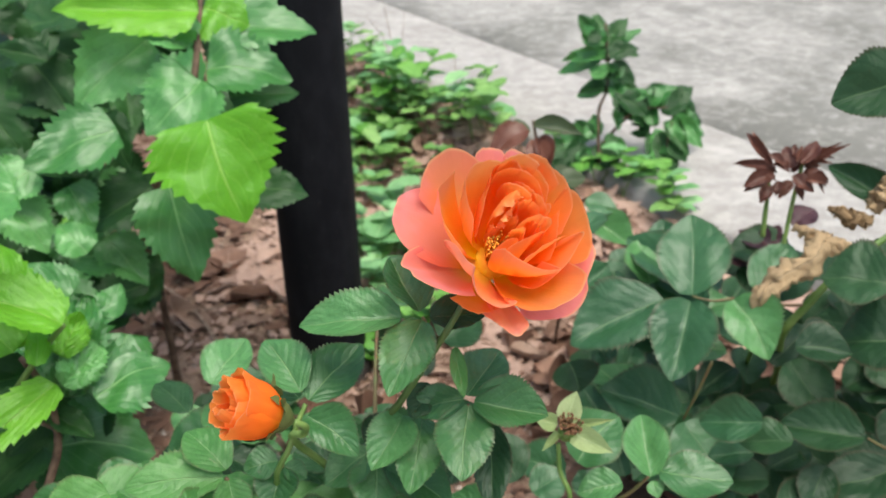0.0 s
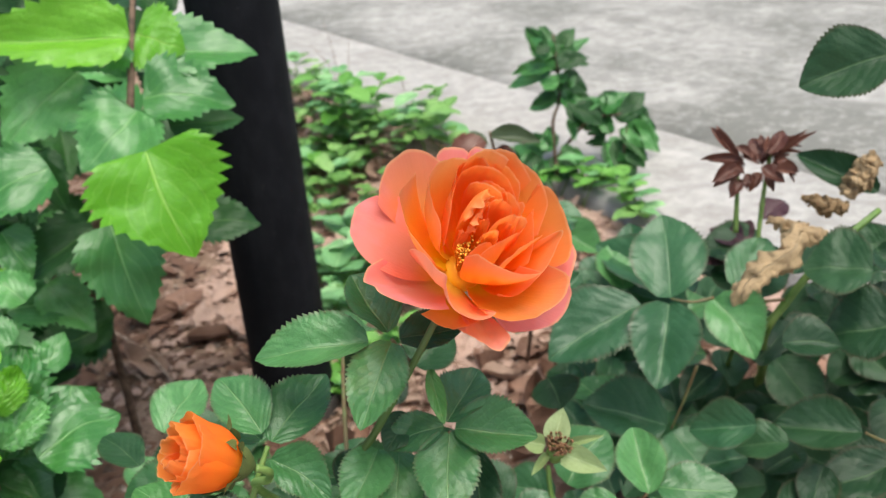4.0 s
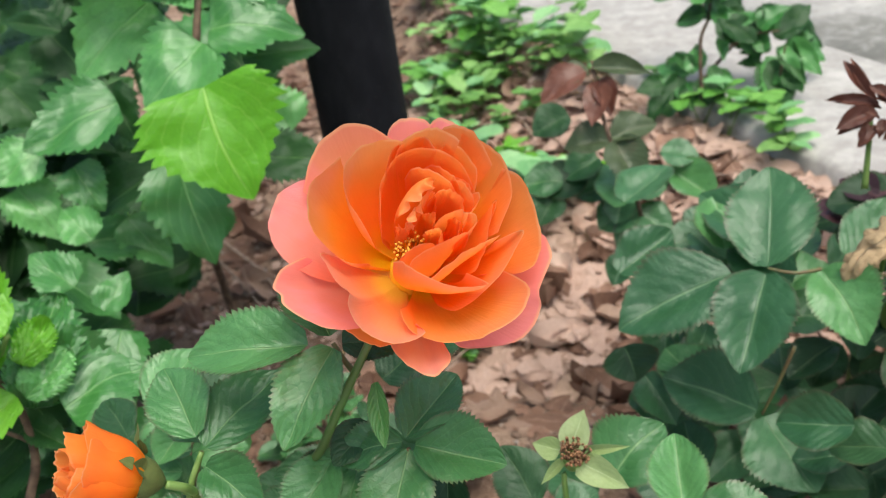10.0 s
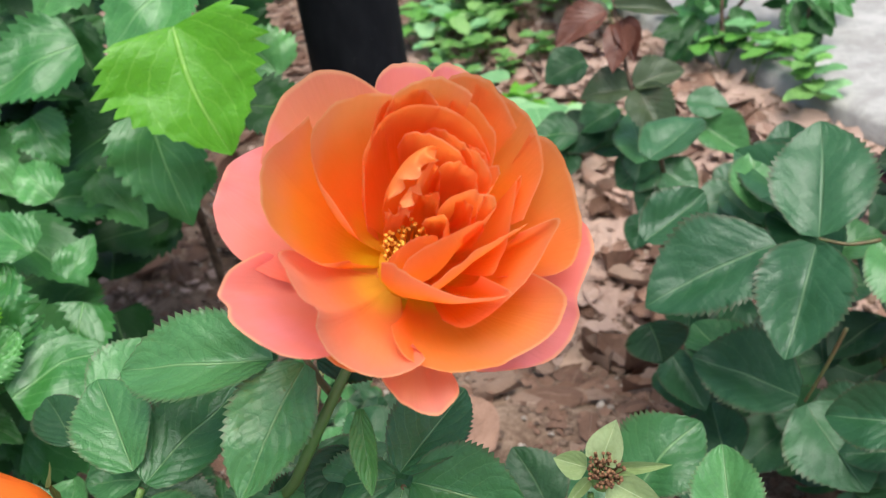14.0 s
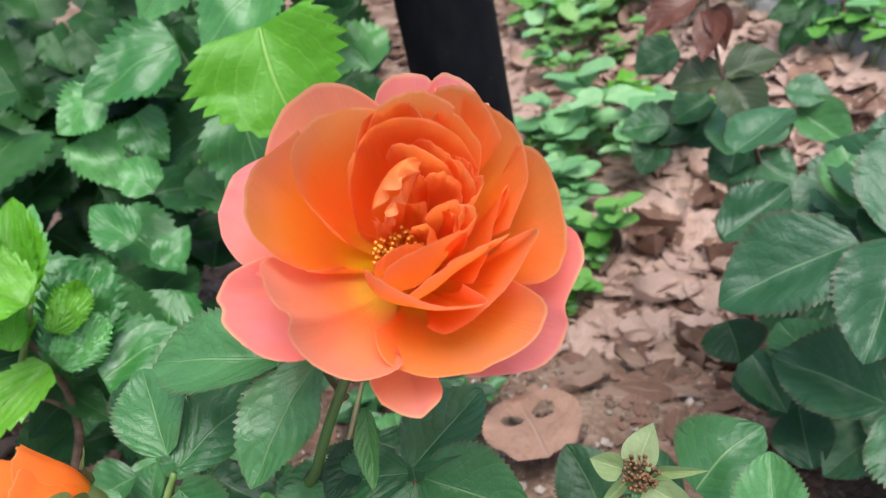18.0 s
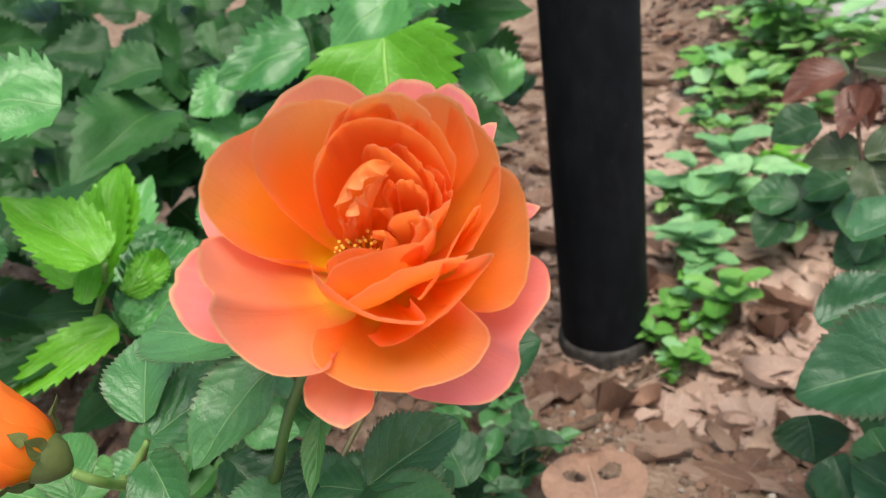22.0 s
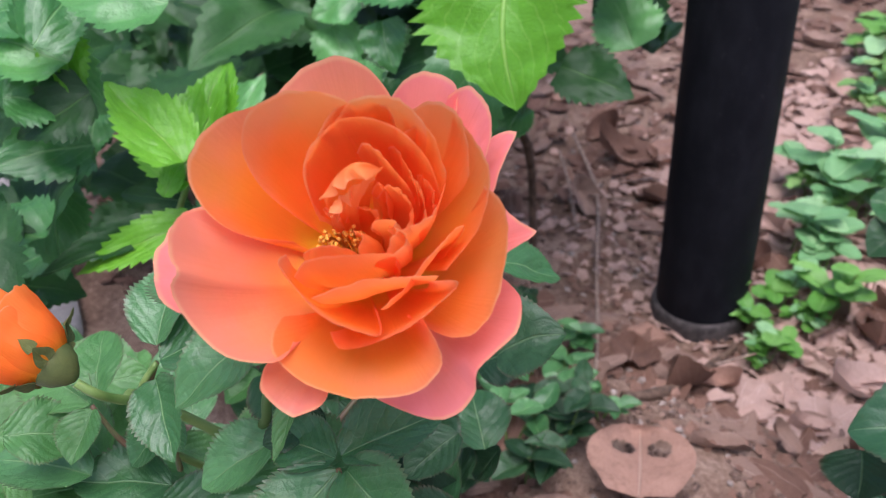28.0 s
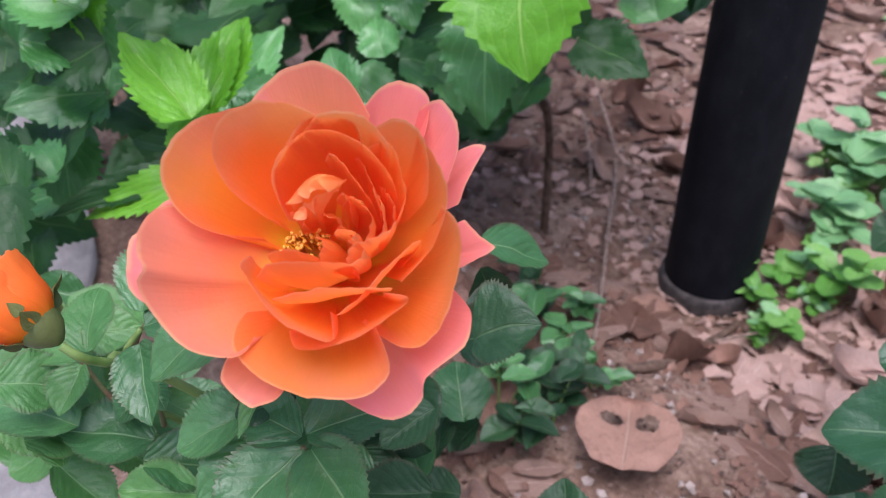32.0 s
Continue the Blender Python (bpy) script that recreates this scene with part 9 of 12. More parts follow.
leaf(shrub, "shrub", 2, (-0.592, 0.609, 0.172), (-0.593, 0.565, 0.150), 0.0440, (0.50, -0.40, 0.77), "leaf")
leaf(shrub, "shrub", 2, (-0.550, 0.561, 0.060), (-0.523, 0.599, 0.028), 0.0477, (0.78, -0.03, 0.62), "leaf")
leaf(shrub, "shrub", 2, (-0.386, 0.608, 0.227), (-0.337, 0.648, 0.222), 0.0444, (0.54, -0.58, 0.61), "leaf")
leaf(shrub, "shrub", 2, (-0.388, 0.683, 0.178), (-0.362, 0.758, 0.183), 0.0821, (0.28, -0.15, 0.95), "leaf")
leaf(shrub, "shrub", 2, (-0.642, 0.907, 0.103), (-0.599, 0.918, 0.079), 0.0414, (0.51, -0.37, 0.77), "leaf")
leaf(shrub, "shrub", 2, (-0.702, 0.412, 0.164), (-0.729, 0.376, 0.174), 0.0409, (0.57, -0.20, 0.80), "leaf")
leaf(shrub, "shrub", 2, (-0.732, 0.565, 0.119), (-0.715, 0.520, 0.094), 0.0426, (0.59, -0.21, 0.78), "leaf")
leaf(shrub, "shrub", 2, (-0.553, 0.727, 0.084), (-0.565, 0.675, 0.074), 0.0426, (0.59, -0.29, 0.76), "leaf")
leaf(shrub, "shrub", 2, (-0.462, 0.607, 0.195), (-0.493, 0.565, 0.188), 0.0396, (0.55, -0.53, 0.64), "leaf")
leaf(shrub, "shrub", 2, (-0.711, 0.428, 0.167), (-0.733, 0.501, 0.170), 0.0588, (0.55, 0.13, 0.83), "leaf")
leaf(shrub, "shrub", 2, (-0.778, 0.483, 0.074), (-0.729, 0.480, 0.052), 0.0345, (0.36, -0.34, 0.87), "leaf")
leaf(shrub, "shrub", 2, (-0.664, 0.562, 0.114), (-0.675, 0.612, 0.137), 0.0684, (0.15, -0.40, 0.91), "leaf")
leaf(shrub, "shrub", 2, (-0.375, 0.616, 0.081), (-0.335, 0.680, 0.064), 0.0645, (0.54, -0.11, 0.84), "leaf")
leaf(shrub, "shrub", 2, (-0.500, 0.430, 0.098), (-0.525, 0.471, 0.116), 0.0371, (0.64, 0.04, 0.77), "leaf")
leaf(shrub, "shrub", 2, (-0.422, 0.501, 0.157), (-0.438, 0.451, 0.147), 0.0774, (0.09, -0.20, 0.98), "leaf")
leaf(shrub, "shrub", 2, (-0.460, 1.001, 0.288), (-0.495, 0.968, 0.295), 0.0378, (0.65, -0.58, 0.49), "leaf")
leaf(shrub, "shrub", 2, (-0.381, 0.871, 0.241), (-0.342, 0.839, 0.208), 0.0441, (0.45, -0.31, 0.84), "leaf")
leaf(shrub, "shrub", 2, (-0.467, 1.089, 0.363), (-0.433, 1.065, 0.321), 0.0465, (0.26, -0.73, 0.63), "leaf")
leaf(shrub, "shrub", 2, (-0.559, 1.216, 0.233), (-0.541, 1.272, 0.243), 0.0522, (0.32, -0.26, 0.91), "leaf")
leaf(shrub, "shrub", 2, (-0.420, 0.979, 0.285), (-0.462, 0.941, 0.259), 0.0546, (0.28, -0.73, 0.63), "leaf")
leaf(shrub, "shrub", 2, (-0.556, 0.995, 0.368), (-0.518, 1.010, 0.349), 0.0538, (0.52, -0.33, 0.79), "leaf")
leaf(shrub, "shrub", 2, (-0.562, 1.080, 0.224), (-0.582, 1.099, 0.264), 0.0403, (0.56, -0.60, 0.57), "leaf")
leaf(shrub, "shrub", 2, (-0.616, 0.976, 0.261), (-0.627, 1.045, 0.298), 0.0568, (0.18, -0.44, 0.88), "leaf")
leaf(shrub, "shrub", 2, (-0.510, 1.204, 0.299), (-0.608, 1.218, 0.298), 0.0885, (-0.08, -0.47, 0.88), "leaf")
leaf(shrub, "shrub", 2, (-0.650, 1.107, 0.245), (-0.553, 1.049, 0.222), 0.0565, (-0.00, -0.37, 0.93), "leaf")
leaf(shrub, "shrub", 2, (-0.608, 0.987, 0.210), (-0.623, 1.080, 0.244), 0.0806, (0.01, -0.34, 0.94), "leaf")
leaf(shrub, "shrub", 2, (-0.774, 1.164, 0.216), (-0.847, 1.162, 0.240), 0.0637, (0.28, -0.53, 0.80), "leaf")
leaf(shrub, "shrub", 2, (-0.497, 1.027, 0.229), (-0.500, 0.988, 0.201), 0.0447, (0.07, -0.58, 0.81), "leaf")
leaf(shrub, "shrub", 2, (-0.559, 1.108, 0.373), (-0.606, 1.102, 0.388), 0.0388, (0.30, -0.78, 0.56), "leaf")
leaf(shrub, "shrub", 2, (-0.518, 1.100, 0.280), (-0.494, 1.144, 0.302), 0.0523, (0.20, -0.53, 0.82), "leaf")
leaf(shrub, "shrub", 2, (-0.470, 1.083, 0.220), (-0.439, 1.140, 0.236), 0.0615, (0.30, -0.40, 0.87), "leaf")
leaf(shrub, "shrub", 2, (-0.696, 1.233, 0.248), (-0.743, 1.189, 0.258), 0.0532, (0.65, -0.57, 0.51), "leaf")
leaf(shrub, "shrub", 2, (-0.597, 1.105, 0.201), (-0.608, 1.198, 0.230), 0.0645, (0.17, -0.27, 0.95), "leaf")
leaf(shrub, "shrub", 2, (-0.705, 1.155, 0.268), (-0.654, 1.143, 0.246), 0.0387, (0.15, -0.67, 0.72), "leaf")
leaf(shrub, "shrub", 2, (-0.684, 1.056, 0.193), (-0.716, 1.110, 0.240), 0.0501, (0.34, -0.50, 0.80), "leaf")
leaf(shrub, "shrub", 2, (-0.570, 1.169, 0.403), (-0.596, 1.116, 0.376), 0.0423, (0.72, -0.56, 0.41), "leaf")
leaf(shrub, "shrub", 2, (-0.795, 1.299, 0.420), (-0.849, 1.301, 0.446), 0.0481, (0.29, -0.68, 0.67), "leaf")
leaf(shrub, "shrub", 2, (-0.528, 1.126, 0.307), (-0.602, 1.176, 0.330), 0.0555, (0.17, -0.20, 0.96), "leaf")
leaf(shrub, "shrub", 2, (-0.423, 1.035, 0.417), (-0.480, 1.007, 0.397), 0.0576, (0.16, -0.77, 0.61), "leaf")
leaf(shrub, "shrub", 2, (-0.755, 1.158, 0.218), (-0.761, 1.215, 0.257), 0.0490, (0.33, -0.51, 0.79), "leaf")
leaf(shrub, "shrub", 2, (-0.360, 0.906, 0.281), (-0.284, 0.900, 0.250), 0.0595, (0.19, -0.78, 0.60), "leaf")
leaf(shrub, "shrub", 2, (-0.653, 1.184, 0.188), (-0.650, 1.138, 0.164), 0.0330, (0.59, -0.35, 0.73), "leaf")
leaf(shrub, "shrub", 2, (-0.638, 1.159, 0.348), (-0.655, 1.102, 0.325), 0.0457, (0.52, -0.44, 0.73), "leaf")
leaf(shrub, "shrub", 2, (-0.529, 1.207, 0.139), (-0.553, 1.169, 0.102), 0.0560, (0.12, -0.72, 0.68), "leaf")
leaf(shrub, "shrub", 2, (-0.393, 1.052, 0.402), (-0.472, 1.126, 0.451), 0.0742, (0.37, -0.20, 0.91), "leaf")
leaf(shrub, "shrub", 2, (-0.340, 0.923, 0.303), (-0.328, 0.852, 0.264), 0.0610, (0.01, -0.47, 0.88), "leaf")
leaf(shrub, "shrub", 2, (-0.423, 1.098, 0.390), (-0.365, 1.109, 0.344), 0.0663, (0.52, -0.69, 0.49), "leaf")
leaf(shrub, "shrub", 2, (-0.711, 1.083, 0.226), (-0.677, 1.120, 0.229), 0.0403, (0.60, -0.59, 0.54), "leaf")
leaf(shrub, "shrub", 2, (-0.612, 1.225, 0.276), (-0.635, 1.175, 0.235), 0.0613, (0.23, -0.68, 0.70), "leaf")
leaf(shrub, "shrub", 2, (-0.531, 1.180, 0.363), (-0.571, 1.209, 0.400), 0.0425, (0.22, -0.65, 0.73), "leaf")
leaf(shrub, "shrub", 2, (-0.460, 1.162, 0.332), (-0.478, 1.124, 0.294), 0.0471, (0.34, -0.74, 0.59), "leaf")
leaf(shrub, "shrub", 2, (-0.550, 0.973, 0.268), (-0.444, 0.924, 0.244), 0.0663, (0.01, -0.42, 0.91), "leaf")
leaf(shrub, "shrub", 2, (-0.744, 1.212, 0.262), (-0.665, 1.194, 0.244), 0.0575, (0.08, -0.52, 0.85), "leaf")
leaf(shrub, "shrub", 2, (-0.578, 0.993, 0.270), (-0.513, 0.987, 0.261), 0.0564, (0.10, -0.42, 0.90), "leaf")
leaf(shrub, "shrub", 2, (-0.530, 1.046, 0.236), (-0.569, 1.021, 0.238), 0.0396, (0.41, -0.61, 0.67), "leaf")
leaf(shrub, "shrub", 2, (-0.593, 1.142, 0.414), (-0.556, 1.197, 0.408), 0.0609, (0.63, -0.35, 0.70), "leaf")
leaf(shrub, "shrub", 2, (-0.454, 1.149, 0.344), (-0.467, 1.088, 0.307), 0.0610, (0.14, -0.54, 0.83), "leaf")
leaf(shrub, "shrub", 2, (-0.599, 1.012, 0.259), (-0.594, 1.055, 0.283), 0.0345, (0.52, -0.46, 0.72), "leaf")
leaf(shrub, "shrub", 2, (-0.680, 1.282, 0.410), (-0.766, 1.266, 0.409), 0.0987, (0.09, -0.52, 0.85), "leaf")
leaf(shrub, "shrub", 2, (-0.587, 1.074, 0.363), (-0.543, 1.075, 0.330), 0.0554, (0.56, -0.43, 0.71), "leaf")
leaf(shrub, "shrub", 2, (-0.510, 1.118, 0.220), (-0.461, 1.151, 0.231), 0.0643, (0.16, -0.52, 0.84), "leaf")
# lower leaves of the rose bushes; leaf tone paints shade far right, light lower left
leaf(rose_bush, "rose", 0, (-0.050, 0.358, 0.185), (-0.041, 0.332, 0.175), 0.0239, (0.02, -0.35, 0.94))
leaf(rose_bush, "rose", 1, (-0.029, 0.349, 0.177), (-0.034, 0.329, 0.170), 0.0233, (-0.08, -0.28, 0.96))
leaf(rose_bush, "rose", 0, (0.088, 0.363, 0.185), (0.080, 0.342, 0.182), 0.0179, (0.14, -0.18, 0.97))
leaf(rose_bush, "rose", 2, (-0.014, 0.364, 0.191), (-0.037, 0.358, 0.192), 0.0179, (0.19, -0.48, 0.86))
leaf(rose_bush, "rose", 0, (0.014, 0.341, 0.225), (0.038, 0.348, 0.226), 0.0198, (0.07, -0.45, 0.89))
leaf(rose_bush, "rose", 0, (0.025, 0.355, 0.178), (0.004, 0.362, 0.186), 0.0184, (0.24, -0.29, 0.93))
leaf(rose_bush, "rose", 0, (-0.029, 0.343, 0.155), (-0.015, 0.324, 0.152), 0.0152, (0.04, -0.15, 0.99))
leaf(rose_bush, "rose", 1, (0.050, 0.310, 0.206), (0.034, 0.330, 0.211), 0.0182, (-0.04, -0.26, 0.97))
leaf(rose_bush, "rose", 1, (0.015, 0.335, 0.181), (0.003, 0.312, 0.176), 0.0273, (-0.03, -0.19, 0.98))
leaf(rose_bush, "rose", 0, (0.006, 0.341, 0.193), (0.006, 0.324, 0.186), 0.0161, (0.23, -0.36, 0.91))
leaf(rose_bush, "rose", 0, (0.012, 0.333, 0.221), (-0.008, 0.327, 0.224), 0.0183, (0.21, -0.25, 0.94))
leaf(rose_bush, "rose", 0, (0.008, 0.332, 0.210), (0.012, 0.349, 0.217), 0.0169, (0.29, -0.42, 0.86))
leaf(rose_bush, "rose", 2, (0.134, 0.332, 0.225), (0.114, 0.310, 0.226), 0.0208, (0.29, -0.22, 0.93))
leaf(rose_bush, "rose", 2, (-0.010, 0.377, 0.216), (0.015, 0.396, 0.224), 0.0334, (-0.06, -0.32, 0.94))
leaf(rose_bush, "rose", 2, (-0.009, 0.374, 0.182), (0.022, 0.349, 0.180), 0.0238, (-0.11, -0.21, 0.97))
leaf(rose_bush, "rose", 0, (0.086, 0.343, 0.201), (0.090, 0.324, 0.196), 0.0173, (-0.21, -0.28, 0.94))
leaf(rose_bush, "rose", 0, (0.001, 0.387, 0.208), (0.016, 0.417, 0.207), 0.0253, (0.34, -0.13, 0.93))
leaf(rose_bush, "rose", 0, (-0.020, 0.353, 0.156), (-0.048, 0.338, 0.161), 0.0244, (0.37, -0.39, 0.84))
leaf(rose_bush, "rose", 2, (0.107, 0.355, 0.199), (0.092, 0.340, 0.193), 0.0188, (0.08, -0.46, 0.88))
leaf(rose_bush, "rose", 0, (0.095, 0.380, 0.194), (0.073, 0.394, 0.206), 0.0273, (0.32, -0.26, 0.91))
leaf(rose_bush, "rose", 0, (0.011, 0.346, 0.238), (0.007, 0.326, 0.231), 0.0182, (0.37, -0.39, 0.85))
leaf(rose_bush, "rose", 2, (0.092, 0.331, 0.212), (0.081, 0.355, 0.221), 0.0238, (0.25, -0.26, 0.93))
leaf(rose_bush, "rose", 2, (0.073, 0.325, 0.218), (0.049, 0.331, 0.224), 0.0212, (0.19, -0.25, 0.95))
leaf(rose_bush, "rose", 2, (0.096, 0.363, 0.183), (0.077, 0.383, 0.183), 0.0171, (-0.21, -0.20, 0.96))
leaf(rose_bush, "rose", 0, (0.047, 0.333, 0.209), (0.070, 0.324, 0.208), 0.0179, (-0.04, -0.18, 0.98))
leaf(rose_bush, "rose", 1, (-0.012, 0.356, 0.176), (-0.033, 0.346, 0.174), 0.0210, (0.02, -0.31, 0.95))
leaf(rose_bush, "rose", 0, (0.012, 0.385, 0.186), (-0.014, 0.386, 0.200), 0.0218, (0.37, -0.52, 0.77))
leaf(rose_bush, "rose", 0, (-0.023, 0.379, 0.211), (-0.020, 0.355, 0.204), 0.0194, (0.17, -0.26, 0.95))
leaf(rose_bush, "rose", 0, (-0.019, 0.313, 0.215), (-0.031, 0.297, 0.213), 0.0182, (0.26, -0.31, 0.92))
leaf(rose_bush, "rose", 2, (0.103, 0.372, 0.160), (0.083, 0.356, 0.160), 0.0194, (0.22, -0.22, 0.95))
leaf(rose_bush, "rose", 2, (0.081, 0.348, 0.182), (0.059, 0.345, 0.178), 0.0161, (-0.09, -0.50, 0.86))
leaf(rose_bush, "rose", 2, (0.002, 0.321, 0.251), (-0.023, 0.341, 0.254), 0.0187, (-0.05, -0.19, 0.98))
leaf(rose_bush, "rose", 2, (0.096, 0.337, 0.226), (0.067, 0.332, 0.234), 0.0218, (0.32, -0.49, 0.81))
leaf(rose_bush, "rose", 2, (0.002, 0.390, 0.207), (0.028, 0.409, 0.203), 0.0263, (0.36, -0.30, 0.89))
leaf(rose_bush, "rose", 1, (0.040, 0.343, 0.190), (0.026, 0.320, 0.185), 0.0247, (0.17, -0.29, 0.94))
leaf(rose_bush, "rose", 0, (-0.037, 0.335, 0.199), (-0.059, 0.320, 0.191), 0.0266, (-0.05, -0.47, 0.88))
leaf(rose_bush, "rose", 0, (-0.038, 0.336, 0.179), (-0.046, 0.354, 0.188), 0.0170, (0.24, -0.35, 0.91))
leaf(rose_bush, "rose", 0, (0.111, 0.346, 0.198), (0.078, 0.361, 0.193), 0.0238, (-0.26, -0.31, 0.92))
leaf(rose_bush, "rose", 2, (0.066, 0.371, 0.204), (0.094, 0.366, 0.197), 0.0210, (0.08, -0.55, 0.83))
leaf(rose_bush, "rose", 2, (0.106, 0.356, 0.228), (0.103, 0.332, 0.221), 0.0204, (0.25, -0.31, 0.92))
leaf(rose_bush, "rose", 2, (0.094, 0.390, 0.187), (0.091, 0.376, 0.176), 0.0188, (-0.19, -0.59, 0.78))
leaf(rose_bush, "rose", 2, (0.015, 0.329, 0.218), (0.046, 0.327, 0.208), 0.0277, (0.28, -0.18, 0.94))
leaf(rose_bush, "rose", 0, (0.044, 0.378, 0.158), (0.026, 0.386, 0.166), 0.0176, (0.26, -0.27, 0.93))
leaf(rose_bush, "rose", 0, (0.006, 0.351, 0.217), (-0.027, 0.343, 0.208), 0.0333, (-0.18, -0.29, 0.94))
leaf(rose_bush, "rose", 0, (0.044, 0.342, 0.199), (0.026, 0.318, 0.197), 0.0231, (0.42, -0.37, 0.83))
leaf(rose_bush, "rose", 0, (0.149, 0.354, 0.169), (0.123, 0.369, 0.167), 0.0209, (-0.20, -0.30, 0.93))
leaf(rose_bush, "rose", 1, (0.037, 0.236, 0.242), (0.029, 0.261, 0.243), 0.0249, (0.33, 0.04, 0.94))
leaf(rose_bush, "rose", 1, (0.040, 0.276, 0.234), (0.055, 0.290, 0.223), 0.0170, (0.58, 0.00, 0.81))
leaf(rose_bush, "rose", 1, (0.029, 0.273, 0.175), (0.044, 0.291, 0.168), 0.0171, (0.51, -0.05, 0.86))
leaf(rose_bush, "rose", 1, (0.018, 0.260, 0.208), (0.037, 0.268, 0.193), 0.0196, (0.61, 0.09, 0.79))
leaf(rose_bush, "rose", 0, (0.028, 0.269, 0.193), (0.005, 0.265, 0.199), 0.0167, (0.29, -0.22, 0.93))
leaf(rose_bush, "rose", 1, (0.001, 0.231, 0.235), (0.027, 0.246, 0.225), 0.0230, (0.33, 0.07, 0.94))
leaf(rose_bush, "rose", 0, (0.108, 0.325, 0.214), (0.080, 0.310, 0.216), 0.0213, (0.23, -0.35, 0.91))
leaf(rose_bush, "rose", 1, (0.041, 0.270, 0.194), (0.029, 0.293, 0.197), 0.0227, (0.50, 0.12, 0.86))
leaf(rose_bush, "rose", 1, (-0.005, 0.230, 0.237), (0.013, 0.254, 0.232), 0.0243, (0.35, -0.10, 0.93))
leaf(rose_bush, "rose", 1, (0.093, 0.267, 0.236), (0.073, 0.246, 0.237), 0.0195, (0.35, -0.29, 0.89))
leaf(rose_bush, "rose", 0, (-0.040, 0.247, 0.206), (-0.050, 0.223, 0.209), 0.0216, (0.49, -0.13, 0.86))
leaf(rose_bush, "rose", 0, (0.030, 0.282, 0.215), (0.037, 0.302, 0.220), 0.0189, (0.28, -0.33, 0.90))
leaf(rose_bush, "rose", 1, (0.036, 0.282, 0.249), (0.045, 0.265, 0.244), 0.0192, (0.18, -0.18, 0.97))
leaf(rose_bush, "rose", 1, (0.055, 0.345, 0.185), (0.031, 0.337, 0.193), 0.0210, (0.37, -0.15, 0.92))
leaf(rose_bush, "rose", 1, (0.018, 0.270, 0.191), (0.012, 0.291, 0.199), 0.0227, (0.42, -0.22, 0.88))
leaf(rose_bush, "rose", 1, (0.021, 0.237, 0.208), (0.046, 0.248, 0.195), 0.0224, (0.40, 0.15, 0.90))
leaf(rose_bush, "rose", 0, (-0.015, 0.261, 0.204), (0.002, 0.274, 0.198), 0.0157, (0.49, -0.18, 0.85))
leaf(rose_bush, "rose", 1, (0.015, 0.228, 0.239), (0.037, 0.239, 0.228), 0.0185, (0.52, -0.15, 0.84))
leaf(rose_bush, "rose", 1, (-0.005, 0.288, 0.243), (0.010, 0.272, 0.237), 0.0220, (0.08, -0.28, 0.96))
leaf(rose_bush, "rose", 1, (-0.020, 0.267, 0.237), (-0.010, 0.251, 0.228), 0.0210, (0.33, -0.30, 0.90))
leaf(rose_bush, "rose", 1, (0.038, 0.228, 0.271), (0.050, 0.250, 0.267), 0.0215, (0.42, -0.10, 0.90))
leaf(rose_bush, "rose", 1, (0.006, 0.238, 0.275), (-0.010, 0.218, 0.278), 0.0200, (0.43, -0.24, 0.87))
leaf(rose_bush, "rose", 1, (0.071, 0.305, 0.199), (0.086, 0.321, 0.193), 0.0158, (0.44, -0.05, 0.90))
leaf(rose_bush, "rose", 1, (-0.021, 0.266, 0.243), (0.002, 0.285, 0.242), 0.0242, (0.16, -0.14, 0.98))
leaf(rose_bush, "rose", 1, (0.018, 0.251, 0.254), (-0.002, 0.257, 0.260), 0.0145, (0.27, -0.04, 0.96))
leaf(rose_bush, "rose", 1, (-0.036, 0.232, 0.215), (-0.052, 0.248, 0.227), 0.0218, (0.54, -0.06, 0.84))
leaf(rose_bush, "rose", 0, (0.057, 0.336, 0.179), (0.056, 0.309, 0.176), 0.0251, (0.17, -0.10, 0.98))
leaf(rose_bush, "rose", 1, (0.039, 0.315, 0.209), (0.056, 0.321, 0.199), 0.0176, (0.50, 0.08, 0.86))
leaf(rose_bush, "rose", 0, (0.107, 0.305, 0.259), (0.082, 0.296, 0.261), 0.0184, (0.14, -0.23, 0.96))
leaf(rose_bush, "rose", 1, (0.094, 0.291, 0.224), (0.068, 0.287, 0.235), 0.0223, (0.40, -0.05, 0.92))
leaf(rose_bush, "rose", 1, (-0.025, 0.261, 0.204), (-0.025, 0.242, 0.204), 0.0177, (0.46, -0.02, 0.89))
leaf(rose_bush, "rose", 1, (0.043, 0.299, 0.206), (0.063, 0.322, 0.213), 0.0254, (0.02, -0.32, 0.95))
leaf(rose_bush, "rose", 1, (-0.026, 0.245, 0.197), (-0.029, 0.223, 0.201), 0.0199, (0.50, 0.11, 0.86))
leaf(rose_bush, "rose", 1, (0.070, 0.354, 0.171), (0.042, 0.358, 0.180), 0.0264, (0.32, 0.06, 0.94))
leaf(rose_bush, "rose", 1, (-0.004, 0.228, 0.187), (-0.030, 0.233, 0.196), 0.0204, (0.34, -0.09, 0.94))
leaf(rose_bush, "rose", 1, (-0.019, 0.243, 0.249), (-0.031, 0.223, 0.258), 0.0209, (0.51, 0.06, 0.86))
leaf(rose_bush, "rose", 0, (0.069, 0.263, 0.245), (0.051, 0.239, 0.254), 0.0242, (0.40, 0.03, 0.92))
leaf(rose_bush, "rose", 0, (-0.022, 0.263, 0.240), (-0.034, 0.246, 0.239), 0.0190, (0.22, -0.21, 0.95))
leaf(rose_bush, "rose", 1, (-0.000, 0.261, 0.245), (0.014, 0.283, 0.249), 0.0214, (0.28, -0.35, 0.89))
